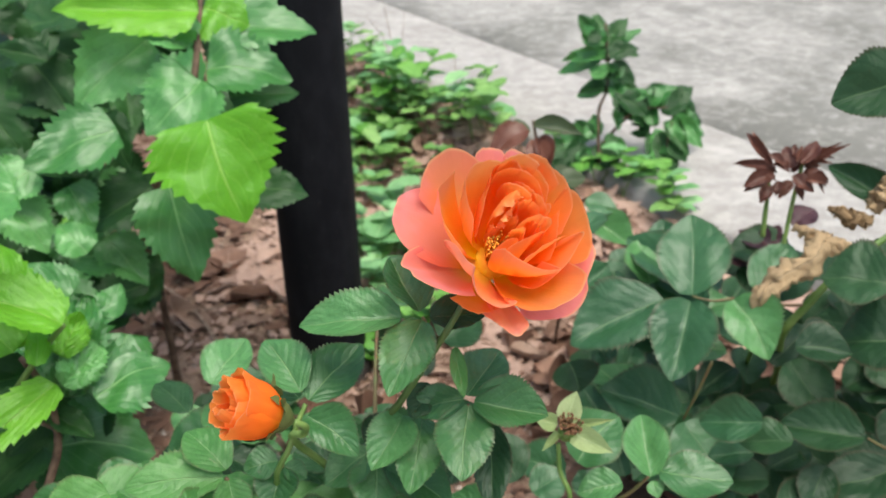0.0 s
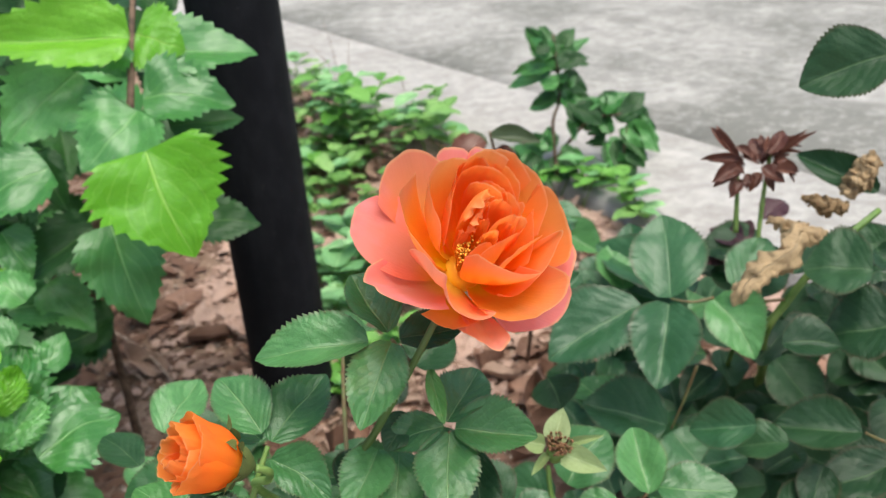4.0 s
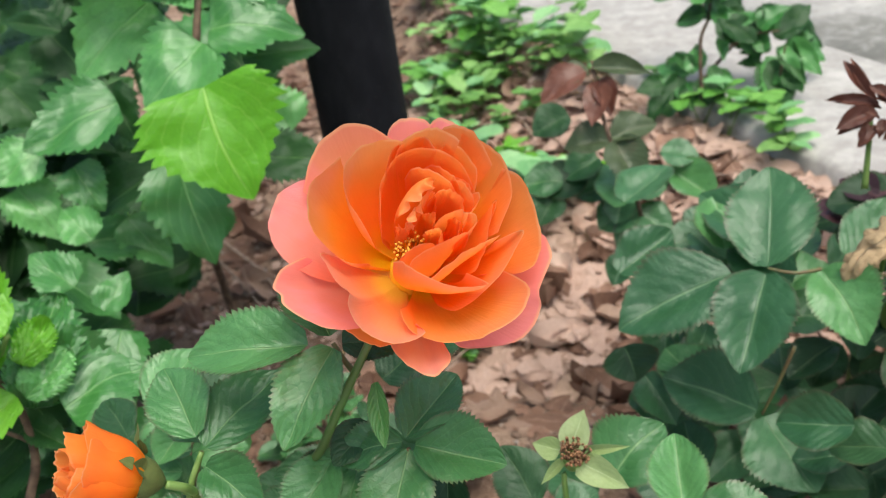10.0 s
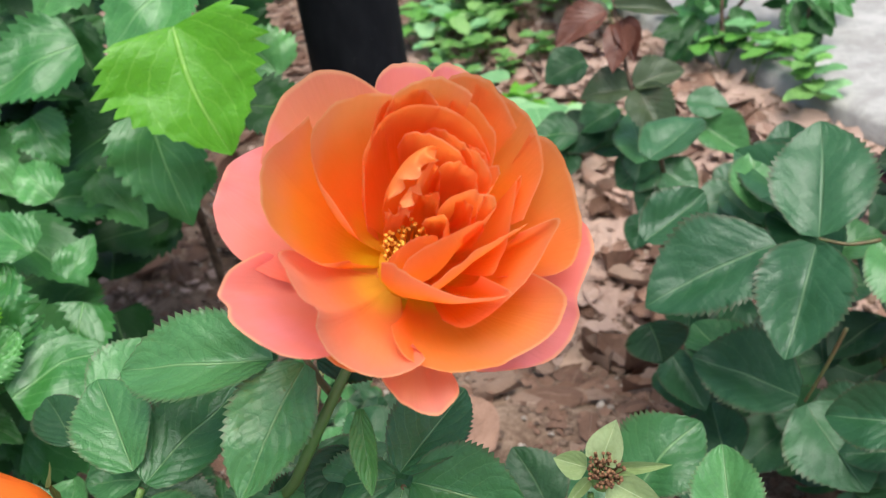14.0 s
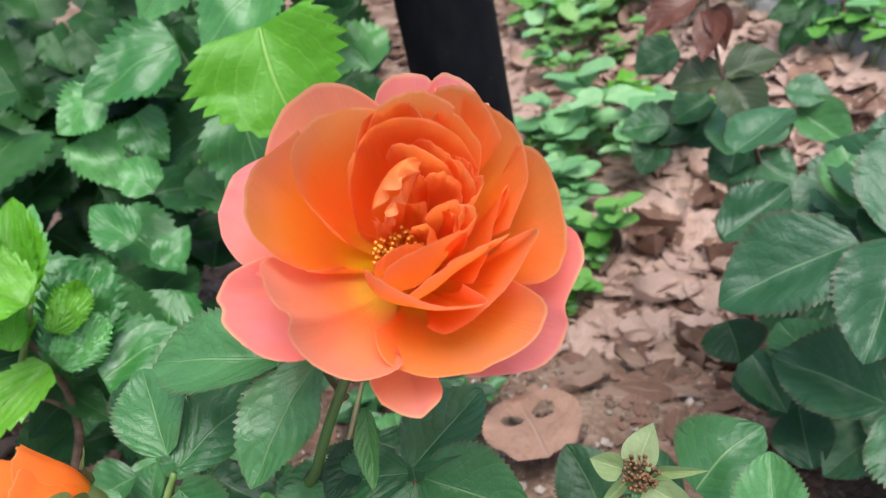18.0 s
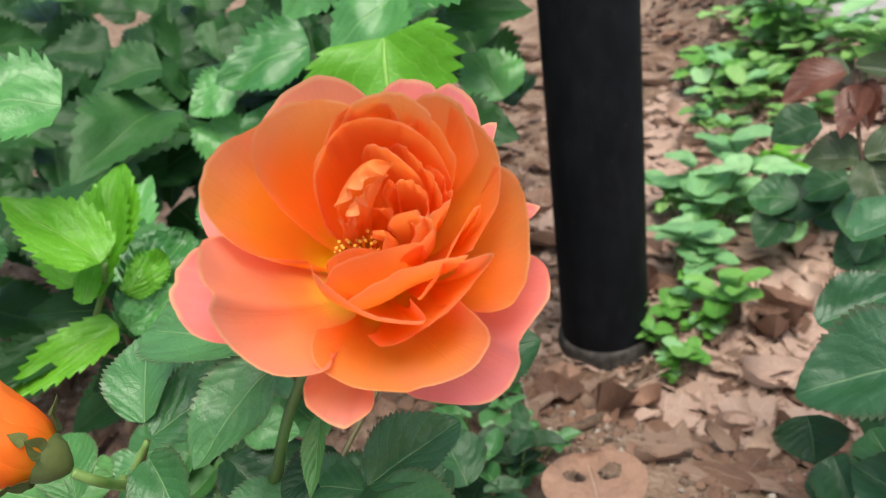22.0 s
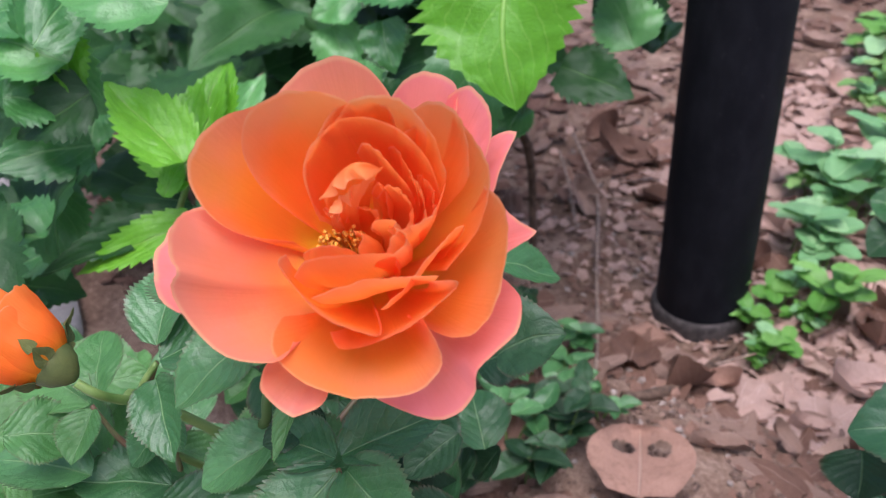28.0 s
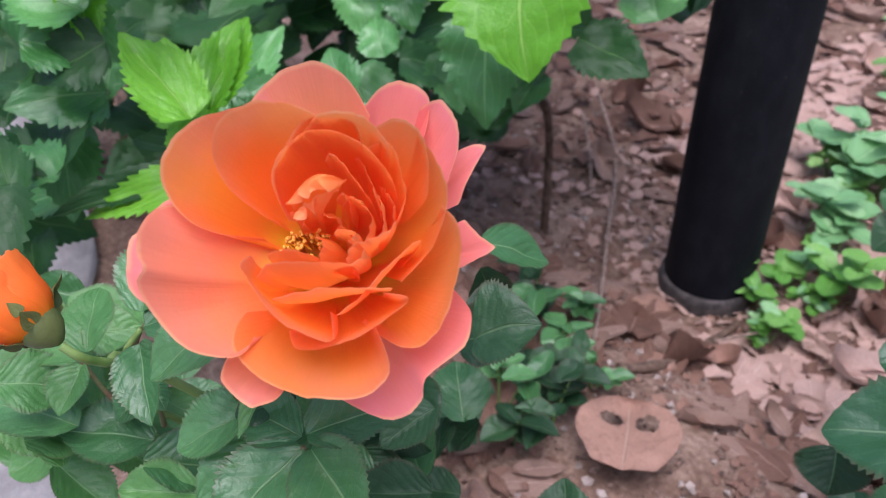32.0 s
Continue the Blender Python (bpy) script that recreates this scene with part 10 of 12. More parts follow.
leaf(rose_bush, "rose", 0, (-0.051, 0.244, 0.236), (-0.050, 0.267, 0.235), 0.0212, (0.51, 0.01, 0.86))
leaf(rose_bush, "rose", 0, (0.060, 0.327, 0.184), (0.077, 0.314, 0.180), 0.0191, (-0.02, -0.29, 0.96))
leaf(rose_bush, "rose", 2, (0.057, 0.282, 0.209), (0.054, 0.312, 0.207), 0.0241, (0.43, 0.11, 0.89))
leaf(rose_bush, "rose", 1, (0.000, 0.245, 0.197), (-0.004, 0.221, 0.190), 0.0249, (0.35, -0.31, 0.88))
leaf(rose_bush, "rose", 1, (0.044, 0.316, 0.177), (0.066, 0.318, 0.170), 0.0175, (0.31, -0.23, 0.92))
leaf(rose_bush, "rose", 1, (0.040, 0.247, 0.235), (0.020, 0.251, 0.241), 0.0144, (0.30, 0.09, 0.95))
leaf(rose_bush, "rose", 1, (0.043, 0.253, 0.244), (0.008, 0.251, 0.250), 0.0215, (0.18, -0.15, 0.97))
leaf(rose_bush, "rose", 2, (0.080, 0.283, 0.215), (0.064, 0.263, 0.226), 0.0203, (0.52, 0.01, 0.85))
leaf(rose_bush, "rose", 1, (0.115, 0.295, 0.235), (0.093, 0.274, 0.237), 0.0210, (0.33, -0.28, 0.90))
leaf(rose_bush, "rose", 0, (0.024, 0.291, 0.221), (0.003, 0.304, 0.229), 0.0192, (0.35, -0.01, 0.94))
leaf(rose_bush, "rose", 0, (0.057, 0.244, 0.255), (0.024, 0.223, 0.256), 0.0253, (0.11, -0.15, 0.98))
leaf(rose_bush, "rose", 2, (0.113, 0.303, 0.239), (0.085, 0.306, 0.245), 0.0210, (0.15, -0.43, 0.89))
leaf(rose_bush, "rose", 1, (0.036, 0.229, 0.240), (0.042, 0.256, 0.237), 0.0266, (0.28, 0.04, 0.96))
leaf(rose_bush, "rose", 1, (-0.003, 0.278, 0.228), (0.007, 0.256, 0.222), 0.0215, (0.56, 0.03, 0.83))
leaf(rose_bush, "rose", 1, (0.047, 0.288, 0.205), (0.020, 0.279, 0.215), 0.0233, (0.35, 0.00, 0.94))
leaf(rose_bush, "rose", 1, (-0.004, 0.270, 0.195), (0.005, 0.291, 0.197), 0.0227, (0.10, -0.11, 0.99))
leaf(rose_bush, "rose", 0, (0.073, 0.257, 0.243), (0.088, 0.281, 0.236), 0.0220, (0.41, 0.02, 0.91))
leaf(rose_bush, "rose", 0, (0.107, 0.302, 0.221), (0.097, 0.326, 0.226), 0.0227, (0.26, -0.08, 0.96))
leaf(rose_bush, "rose", 1, (0.050, 0.236, 0.234), (0.029, 0.243, 0.238), 0.0159, (0.10, -0.20, 0.97))
leaf(rose_bush, "rose", 0, (-0.036, 0.277, 0.232), (-0.050, 0.260, 0.240), 0.0180, (0.59, -0.13, 0.80))
leaf(rose_bush, "rose", 2, (0.095, 0.328, 0.214), (0.119, 0.326, 0.206), 0.0218, (0.31, -0.04, 0.95))
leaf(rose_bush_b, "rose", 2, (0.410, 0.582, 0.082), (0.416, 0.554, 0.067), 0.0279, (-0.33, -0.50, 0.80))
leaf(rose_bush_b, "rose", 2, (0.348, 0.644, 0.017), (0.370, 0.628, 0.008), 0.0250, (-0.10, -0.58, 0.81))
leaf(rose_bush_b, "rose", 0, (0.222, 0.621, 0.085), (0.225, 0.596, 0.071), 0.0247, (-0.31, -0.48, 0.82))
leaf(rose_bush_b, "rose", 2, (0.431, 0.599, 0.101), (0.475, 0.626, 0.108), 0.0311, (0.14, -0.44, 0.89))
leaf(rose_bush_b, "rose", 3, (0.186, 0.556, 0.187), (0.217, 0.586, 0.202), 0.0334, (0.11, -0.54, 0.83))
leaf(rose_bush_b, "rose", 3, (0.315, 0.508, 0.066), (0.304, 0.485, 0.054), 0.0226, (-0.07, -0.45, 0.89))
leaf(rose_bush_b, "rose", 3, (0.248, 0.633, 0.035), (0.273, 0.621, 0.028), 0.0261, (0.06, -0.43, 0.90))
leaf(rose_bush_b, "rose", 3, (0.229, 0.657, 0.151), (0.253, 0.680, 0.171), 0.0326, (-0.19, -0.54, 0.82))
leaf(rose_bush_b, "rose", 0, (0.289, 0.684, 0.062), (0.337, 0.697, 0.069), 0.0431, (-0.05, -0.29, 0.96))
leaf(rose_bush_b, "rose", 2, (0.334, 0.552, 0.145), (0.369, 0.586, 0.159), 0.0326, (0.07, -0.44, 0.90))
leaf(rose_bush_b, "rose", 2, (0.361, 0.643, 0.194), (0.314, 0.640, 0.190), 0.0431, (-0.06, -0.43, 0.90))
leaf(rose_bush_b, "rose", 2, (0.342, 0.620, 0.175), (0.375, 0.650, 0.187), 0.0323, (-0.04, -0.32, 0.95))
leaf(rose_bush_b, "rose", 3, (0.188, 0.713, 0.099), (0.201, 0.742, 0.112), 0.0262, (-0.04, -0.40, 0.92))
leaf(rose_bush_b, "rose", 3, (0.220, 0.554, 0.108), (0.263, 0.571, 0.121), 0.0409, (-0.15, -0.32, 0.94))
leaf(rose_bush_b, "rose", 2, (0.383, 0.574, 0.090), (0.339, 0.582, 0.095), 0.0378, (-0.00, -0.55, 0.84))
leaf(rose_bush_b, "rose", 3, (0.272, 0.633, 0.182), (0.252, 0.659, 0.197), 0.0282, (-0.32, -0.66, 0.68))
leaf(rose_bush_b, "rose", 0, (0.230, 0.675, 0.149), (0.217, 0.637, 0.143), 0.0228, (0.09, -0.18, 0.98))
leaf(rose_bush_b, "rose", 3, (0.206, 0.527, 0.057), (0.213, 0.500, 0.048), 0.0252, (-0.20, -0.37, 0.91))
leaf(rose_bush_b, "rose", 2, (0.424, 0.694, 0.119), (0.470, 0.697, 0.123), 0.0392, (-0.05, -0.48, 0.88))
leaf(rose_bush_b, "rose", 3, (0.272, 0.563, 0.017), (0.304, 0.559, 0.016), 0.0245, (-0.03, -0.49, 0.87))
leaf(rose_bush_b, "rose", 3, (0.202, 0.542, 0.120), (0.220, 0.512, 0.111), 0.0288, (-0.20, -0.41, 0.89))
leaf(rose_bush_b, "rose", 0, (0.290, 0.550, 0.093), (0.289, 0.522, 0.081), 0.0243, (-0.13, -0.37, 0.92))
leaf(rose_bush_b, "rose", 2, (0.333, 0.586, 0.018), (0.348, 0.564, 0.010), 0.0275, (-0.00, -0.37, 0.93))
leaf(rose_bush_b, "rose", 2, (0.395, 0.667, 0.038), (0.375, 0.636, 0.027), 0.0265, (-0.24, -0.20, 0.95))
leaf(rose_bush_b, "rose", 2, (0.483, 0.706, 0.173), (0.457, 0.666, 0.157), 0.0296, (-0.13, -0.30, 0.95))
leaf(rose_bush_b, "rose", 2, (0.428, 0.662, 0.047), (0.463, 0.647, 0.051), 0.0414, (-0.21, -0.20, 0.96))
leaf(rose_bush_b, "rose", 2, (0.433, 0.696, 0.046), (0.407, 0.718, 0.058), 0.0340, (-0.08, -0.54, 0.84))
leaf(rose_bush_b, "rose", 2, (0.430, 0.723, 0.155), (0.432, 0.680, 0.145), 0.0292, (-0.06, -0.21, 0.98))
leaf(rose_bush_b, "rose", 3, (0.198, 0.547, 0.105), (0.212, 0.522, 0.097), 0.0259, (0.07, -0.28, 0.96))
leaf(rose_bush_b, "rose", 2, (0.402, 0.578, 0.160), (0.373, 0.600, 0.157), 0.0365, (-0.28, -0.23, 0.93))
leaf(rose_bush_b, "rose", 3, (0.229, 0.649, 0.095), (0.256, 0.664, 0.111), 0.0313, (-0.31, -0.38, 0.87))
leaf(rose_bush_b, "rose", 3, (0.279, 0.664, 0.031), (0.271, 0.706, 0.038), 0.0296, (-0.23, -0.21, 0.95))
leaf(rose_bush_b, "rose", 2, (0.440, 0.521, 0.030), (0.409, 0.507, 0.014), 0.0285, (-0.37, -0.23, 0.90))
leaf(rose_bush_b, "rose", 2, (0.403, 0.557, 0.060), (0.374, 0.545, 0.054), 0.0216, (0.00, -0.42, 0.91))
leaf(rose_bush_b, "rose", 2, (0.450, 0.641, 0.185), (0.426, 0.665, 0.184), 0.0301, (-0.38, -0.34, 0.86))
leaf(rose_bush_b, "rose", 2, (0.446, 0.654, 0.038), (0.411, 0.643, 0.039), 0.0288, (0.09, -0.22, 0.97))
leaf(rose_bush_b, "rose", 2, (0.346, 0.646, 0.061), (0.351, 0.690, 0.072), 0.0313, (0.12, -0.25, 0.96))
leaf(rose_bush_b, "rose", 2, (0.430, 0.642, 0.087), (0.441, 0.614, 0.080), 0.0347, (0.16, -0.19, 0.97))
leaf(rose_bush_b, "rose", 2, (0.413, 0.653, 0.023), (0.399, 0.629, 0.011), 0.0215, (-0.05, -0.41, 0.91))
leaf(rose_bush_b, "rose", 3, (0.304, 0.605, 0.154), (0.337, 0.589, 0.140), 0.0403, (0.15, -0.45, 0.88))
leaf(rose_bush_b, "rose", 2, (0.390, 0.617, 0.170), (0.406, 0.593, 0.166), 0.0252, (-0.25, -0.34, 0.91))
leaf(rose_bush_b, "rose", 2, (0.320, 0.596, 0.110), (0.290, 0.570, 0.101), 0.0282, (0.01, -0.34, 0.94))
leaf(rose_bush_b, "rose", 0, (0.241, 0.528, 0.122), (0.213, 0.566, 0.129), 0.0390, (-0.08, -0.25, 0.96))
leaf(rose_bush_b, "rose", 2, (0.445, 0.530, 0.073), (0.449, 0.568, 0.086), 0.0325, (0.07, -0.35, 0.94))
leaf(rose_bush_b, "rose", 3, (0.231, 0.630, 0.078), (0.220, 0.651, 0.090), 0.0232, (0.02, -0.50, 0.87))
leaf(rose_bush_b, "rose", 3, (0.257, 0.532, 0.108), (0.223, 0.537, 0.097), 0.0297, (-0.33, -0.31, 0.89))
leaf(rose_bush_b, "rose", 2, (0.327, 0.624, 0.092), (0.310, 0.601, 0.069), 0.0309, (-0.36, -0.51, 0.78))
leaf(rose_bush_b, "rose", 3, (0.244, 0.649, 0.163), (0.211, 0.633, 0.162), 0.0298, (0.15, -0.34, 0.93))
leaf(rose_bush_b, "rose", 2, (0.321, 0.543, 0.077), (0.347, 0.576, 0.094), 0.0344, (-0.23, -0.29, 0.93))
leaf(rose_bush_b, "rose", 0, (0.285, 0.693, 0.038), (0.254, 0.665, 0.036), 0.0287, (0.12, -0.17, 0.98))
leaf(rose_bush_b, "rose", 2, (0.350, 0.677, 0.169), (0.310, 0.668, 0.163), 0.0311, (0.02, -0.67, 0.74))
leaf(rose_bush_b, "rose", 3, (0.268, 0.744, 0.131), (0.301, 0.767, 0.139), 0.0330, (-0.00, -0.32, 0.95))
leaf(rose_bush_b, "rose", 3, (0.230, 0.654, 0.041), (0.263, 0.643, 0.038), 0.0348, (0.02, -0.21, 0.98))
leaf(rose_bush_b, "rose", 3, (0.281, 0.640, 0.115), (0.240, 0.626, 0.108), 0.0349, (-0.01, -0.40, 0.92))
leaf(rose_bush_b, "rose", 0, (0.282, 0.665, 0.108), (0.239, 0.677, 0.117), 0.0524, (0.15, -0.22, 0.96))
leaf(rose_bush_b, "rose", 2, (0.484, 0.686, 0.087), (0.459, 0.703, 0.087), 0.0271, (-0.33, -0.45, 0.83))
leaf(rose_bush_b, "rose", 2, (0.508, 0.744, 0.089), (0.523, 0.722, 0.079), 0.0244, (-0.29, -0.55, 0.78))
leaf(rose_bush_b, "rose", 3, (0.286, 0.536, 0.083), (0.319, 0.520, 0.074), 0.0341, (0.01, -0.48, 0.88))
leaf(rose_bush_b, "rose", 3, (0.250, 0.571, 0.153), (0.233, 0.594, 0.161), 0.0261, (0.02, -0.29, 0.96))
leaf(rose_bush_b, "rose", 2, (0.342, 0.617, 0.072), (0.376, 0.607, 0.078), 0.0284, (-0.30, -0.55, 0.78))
leaf(rose_bush_b, "rose", 3, (0.185, 0.631, 0.198), (0.212, 0.665, 0.214), 0.0447, (-0.26, -0.23, 0.94))
leaf(rose_bush_b, "rose", 2, (0.422, 0.592, 0.049), (0.404, 0.614, 0.063), 0.0332, (0.08, -0.51, 0.86))
leaf(rose_bush_b, "rose", 0, (0.285, 0.588, 0.158), (0.315, 0.606, 0.169), 0.0314, (-0.15, -0.30, 0.94))
leaf(rose_bush_b, "rose", 2, (0.419, 0.530, 0.047), (0.446, 0.505, 0.045), 0.0325, (-0.42, -0.51, 0.75))
leaf(rose_bush_b, "rose", 2, (0.488, 0.633, 0.050), (0.450, 0.639, 0.057), 0.0361, (0.10, -0.44, 0.89))
leaf(rose_bush_b, "rose", 2, (0.478, 0.632, 0.080), (0.461, 0.598, 0.064), 0.0275, (-0.22, -0.32, 0.92))
leaf(rose_bush_b, "rose", 3, (0.284, 0.707, 0.059), (0.251, 0.699, 0.059), 0.0304, (0.05, -0.25, 0.97))
leaf(rose_bush_b, "rose", 2, (0.470, 0.733, 0.110), (0.490, 0.748, 0.131), 0.0260, (-0.31, -0.61, 0.73))
leaf(rose_bush_b, "rose", 2, (0.373, 0.662, 0.118), (0.390, 0.634, 0.105), 0.0297, (-0.24, -0.53, 0.81))
leaf(rose_bush_b, "rose", 3, (0.297, 0.636, 0.045), (0.338, 0.621, 0.040), 0.0356, (-0.12, -0.59, 0.80))
leaf(rose_bush_b, "rose", 2, (0.474, 0.698, 0.121), (0.473, 0.674, 0.104), 0.0231, (-0.48, -0.48, 0.73))
leaf(rose_bush_b, "rose", 2, (0.437, 0.692, 0.105), (0.461, 0.726, 0.114), 0.0245, (-0.12, -0.19, 0.98))
leaf(rose_bush_b, "rose", 2, (0.435, 0.551, 0.111), (0.416, 0.517, 0.092), 0.0303, (-0.32, -0.30, 0.90))
leaf(rose_bush_b, "rose", 2, (0.335, 0.716, 0.096), (0.362, 0.760, 0.107), 0.0305, (0.15, -0.33, 0.93))
leaf(rose_bush_b, "rose", 2, (0.363, 0.577, 0.084), (0.315, 0.570, 0.085), 0.0343, (0.11, -0.58, 0.81))
leaf(rose_bush_b, "rose", 2, (0.433, 0.628, 0.194), (0.410, 0.612, 0.169), 0.0319, (-0.46, -0.49, 0.74))
leaf(rose_bush_b, "rose", 3, (0.270, 0.694, 0.160), (0.272, 0.721, 0.179), 0.0268, (-0.24, -0.55, 0.80))
leaf(rose_bush_b, "rose", 2, (0.442, 0.591, 0.102), (0.469, 0.590, 0.108), 0.0235, (-0.22, -0.42, 0.88))
leaf(rose_bush_b, "rose", 2, (0.364, 0.520, 0.065), (0.380, 0.496, 0.053), 0.0326, (0.03, -0.43, 0.90))
leaf(rose_bush_b, "rose", 0, (0.297, 0.530, 0.024), (0.327, 0.512, 0.025), 0.0274, (-0.30, -0.45, 0.84))
leaf(rose_bush_b, "rose", 3, (0.243, 0.637, 0.178), (0.282, 0.673, 0.180), 0.0376, (0.14, -0.18, 0.97))
leaf(rose_bush_b, "rose", 3, (0.284, 0.640, 0.144), (0.313, 0.674, 0.161), 0.0358, (-0.11, -0.37, 0.92))
leaf(rose_bush_b, "rose", 3, (0.283, 0.525, 0.077), (0.263, 0.552, 0.093), 0.0331, (-0.09, -0.54, 0.84))
leaf(rose_bush_b, "rose", 2, (0.338, 0.642, 0.027), (0.338, 0.607, 0.009), 0.0326, (-0.23, -0.46, 0.86))
leaf(rose_bush_b, "rose", 2, (0.339, 0.709, 0.162), (0.357, 0.678, 0.145), 0.0307, (-0.38, -0.59, 0.71))
leaf(rose_bush_b, "rose", 3, (0.235, 0.519, 0.060), (0.225, 0.552, 0.078), 0.0344, (-0.14, -0.51, 0.85))
leaf(rose_bush_b, "rose", 2, (0.369, 0.556, 0.017), (0.362, 0.579, 0.028), 0.0251, (0.04, -0.43, 0.90))
leaf(rose_bush_b, "rose", 2, (0.438, 0.579, 0.028), (0.401, 0.578, 0.025), 0.0329, (-0.08, -0.22, 0.97))
leaf(rose_bush_b, "rose", 2, (0.465, 0.586, 0.042), (0.437, 0.589, 0.042), 0.0227, (-0.03, -0.54, 0.84))
leaf(rose_bush_b, "rose", 2, (0.475, 0.625, 0.032), (0.496, 0.603, 0.027), 0.0309, (-0.15, -0.38, 0.91))
leaf(rose_bush_b, "rose", 0, (0.290, 0.585, 0.084), (0.244, 0.571, 0.079), 0.0390, (-0.01, -0.30, 0.95))
leaf(rose_bush_b, "rose", 2, (0.349, 0.602, 0.044), (0.364, 0.570, 0.032), 0.0317, (-0.35, -0.47, 0.81))
leaf(rose_bush_b, "rose", 3, (0.206, 0.690, 0.126), (0.231, 0.679, 0.115), 0.0238, (0.01, -0.68, 0.73))
leaf(rose_bush_b, "rose", 2, (0.380, 0.754, 0.106), (0.370, 0.730, 0.082), 0.0296, (-0.21, -0.65, 0.73))
leaf(rose_bush_b, "rose", 3, (0.256, 0.731, 0.090), (0.226, 0.739, 0.094), 0.0275, (0.02, -0.46, 0.89))
leaf(rose_bush_b, "rose", 2, (0.429, 0.616, 0.118), (0.449, 0.583, 0.106), 0.0332, (-0.42, -0.53, 0.74))
leaf(rose_bush_b, "rose", 2, (0.471, 0.576, 0.026), (0.499, 0.591, 0.032), 0.0203, (-0.05, -0.31, 0.95))
leaf(rose_bush_b, "rose", 3, (0.289, 0.658, 0.063), (0.301, 0.625, 0.055), 0.0298, (0.00, -0.24, 0.97))
leaf(rose_bush_b, "rose", 2, (0.354, 0.634, 0.151), (0.383, 0.664, 0.169), 0.0311, (0.11, -0.59, 0.80))
leaf(rose_bush_b, "rose", 0, (0.274, 0.641, 0.127), (0.242, 0.663, 0.132), 0.0301, (-0.23, -0.52, 0.82))
leaf(rose_bush_b, "rose", 3, (0.229, 0.640, 0.168), (0.252, 0.623, 0.159), 0.0312, (0.14, -0.28, 0.95))
leaf(rose_bush_b, "rose", 3, (0.196, 0.570, 0.086), (0.225, 0.559, 0.076), 0.0391, (0.28, -0.14, 0.95))
leaf(rose_bush_b, "rose", 3, (0.312, 0.528, 0.101), (0.274, 0.526, 0.096), 0.0305, (-0.10, -0.39, 0.92))
leaf(rose_bush_b, "rose", 2, (0.396, 0.622, 0.123), (0.441, 0.664, 0.126), 0.0325, (0.19, -0.28, 0.94))
leaf(rose_bush_b, "rose", 3, (0.301, 0.532, 0.100), (0.312, 0.505, 0.084), 0.0302, (-0.30, -0.57, 0.77))
leaf(rose_bush_b, "rose", 2, (0.419, 0.589, 0.092), (0.452, 0.607, 0.101), 0.0260, (-0.04, -0.34, 0.94))
leaf(rose_bush_b, "rose", 2, (0.463, 0.665, 0.153), (0.455, 0.643, 0.139), 0.0198, (-0.08, -0.52, 0.85))
leaf(rose_bush_b, "rose", 2, (0.371, 0.600, 0.147), (0.397, 0.624, 0.167), 0.0302, (-0.14, -0.53, 0.83))
leaf(rose_bush_b, "rose", 0, (0.213, 0.693, 0.051), (0.226, 0.717, 0.072), 0.0300, (-0.20, -0.56, 0.80))
leaf(rose_bush_b, "rose", 2, (0.341, 0.703, 0.071), (0.369, 0.716, 0.082), 0.0242, (-0.08, -0.52, 0.85))
leaf(rose_bush_b, "rose", 3, (0.292, 0.588, 0.076), (0.290, 0.616, 0.095), 0.0297, (-0.02, -0.55, 0.83))
leaf(rose_bush_b, "rose", 3, (0.243, 0.661, 0.156), (0.272, 0.663, 0.162), 0.0233, (-0.14, -0.59, 0.80))
leaf(rose_bush_b, "rose", 2, (0.350, 0.667, 0.052), (0.366, 0.641, 0.038), 0.0285, (-0.32, -0.59, 0.74))
leaf(rose_bush_b, "rose", 2, (0.372, 0.708, 0.118), (0.406, 0.711, 0.134), 0.0357, (-0.36, -0.37, 0.86))
leaf(rose_bush_b, "rose", 3, (0.294, 0.688, 0.050), (0.307, 0.709, 0.064), 0.0233, (-0.25, -0.43, 0.87))
leaf(rose_bush_b, "rose", 3, (0.282, 0.652, 0.096), (0.288, 0.627, 0.079), 0.0265, (-0.17, -0.58, 0.80))
leaf(rose_bush_b, "rose", 0, (0.247, 0.624, 0.138), (0.217, 0.603, 0.122), 0.0360, (-0.24, -0.34, 0.91))
leaf(rose_bush_b, "rose", 3, (0.271, 0.649, 0.086), (0.265, 0.606, 0.078), 0.0294, (0.22, -0.21, 0.95))
leaf(rose_bush_b, "rose", 3, (0.289, 0.569, 0.174), (0.253, 0.603, 0.178), 0.0385, (-0.27, -0.39, 0.88))
leaf(rose_bush_b, "rose", 3, (0.286, 0.631, 0.072), (0.257, 0.601, 0.055), 0.0338, (-0.02, -0.46, 0.89))
leaf(rose_bush_b, "rose", 2, (0.343, 0.537, 0.023), (0.368, 0.572, 0.036), 0.0304, (0.10, -0.40, 0.91))
leaf(rose_bush_b, "rose", 0, (0.310, 0.567, 0.016), (0.279, 0.557, 0.004), 0.0257, (-0.19, -0.43, 0.88))
leaf(rose_bush_b, "rose", 2, (0.363, 0.580, 0.148), (0.392, 0.583, 0.154), 0.0301, (-0.18, -0.22, 0.96))
leaf(rose_bush_b, "rose", 2, (0.388, 0.644, 0.016), (0.398, 0.609, 0.008), 0.0289, (-0.38, -0.29, 0.88))
leaf(rose_bush_b, "rose", 3, (0.271, 0.610, 0.122), (0.253, 0.653, 0.132), 0.0331, (-0.31, -0.35, 0.88))
leaf(rose_bush_b, "rose", 3, (0.272, 0.541, 0.076), (0.241, 0.513, 0.062), 0.0345, (-0.14, -0.33, 0.93))
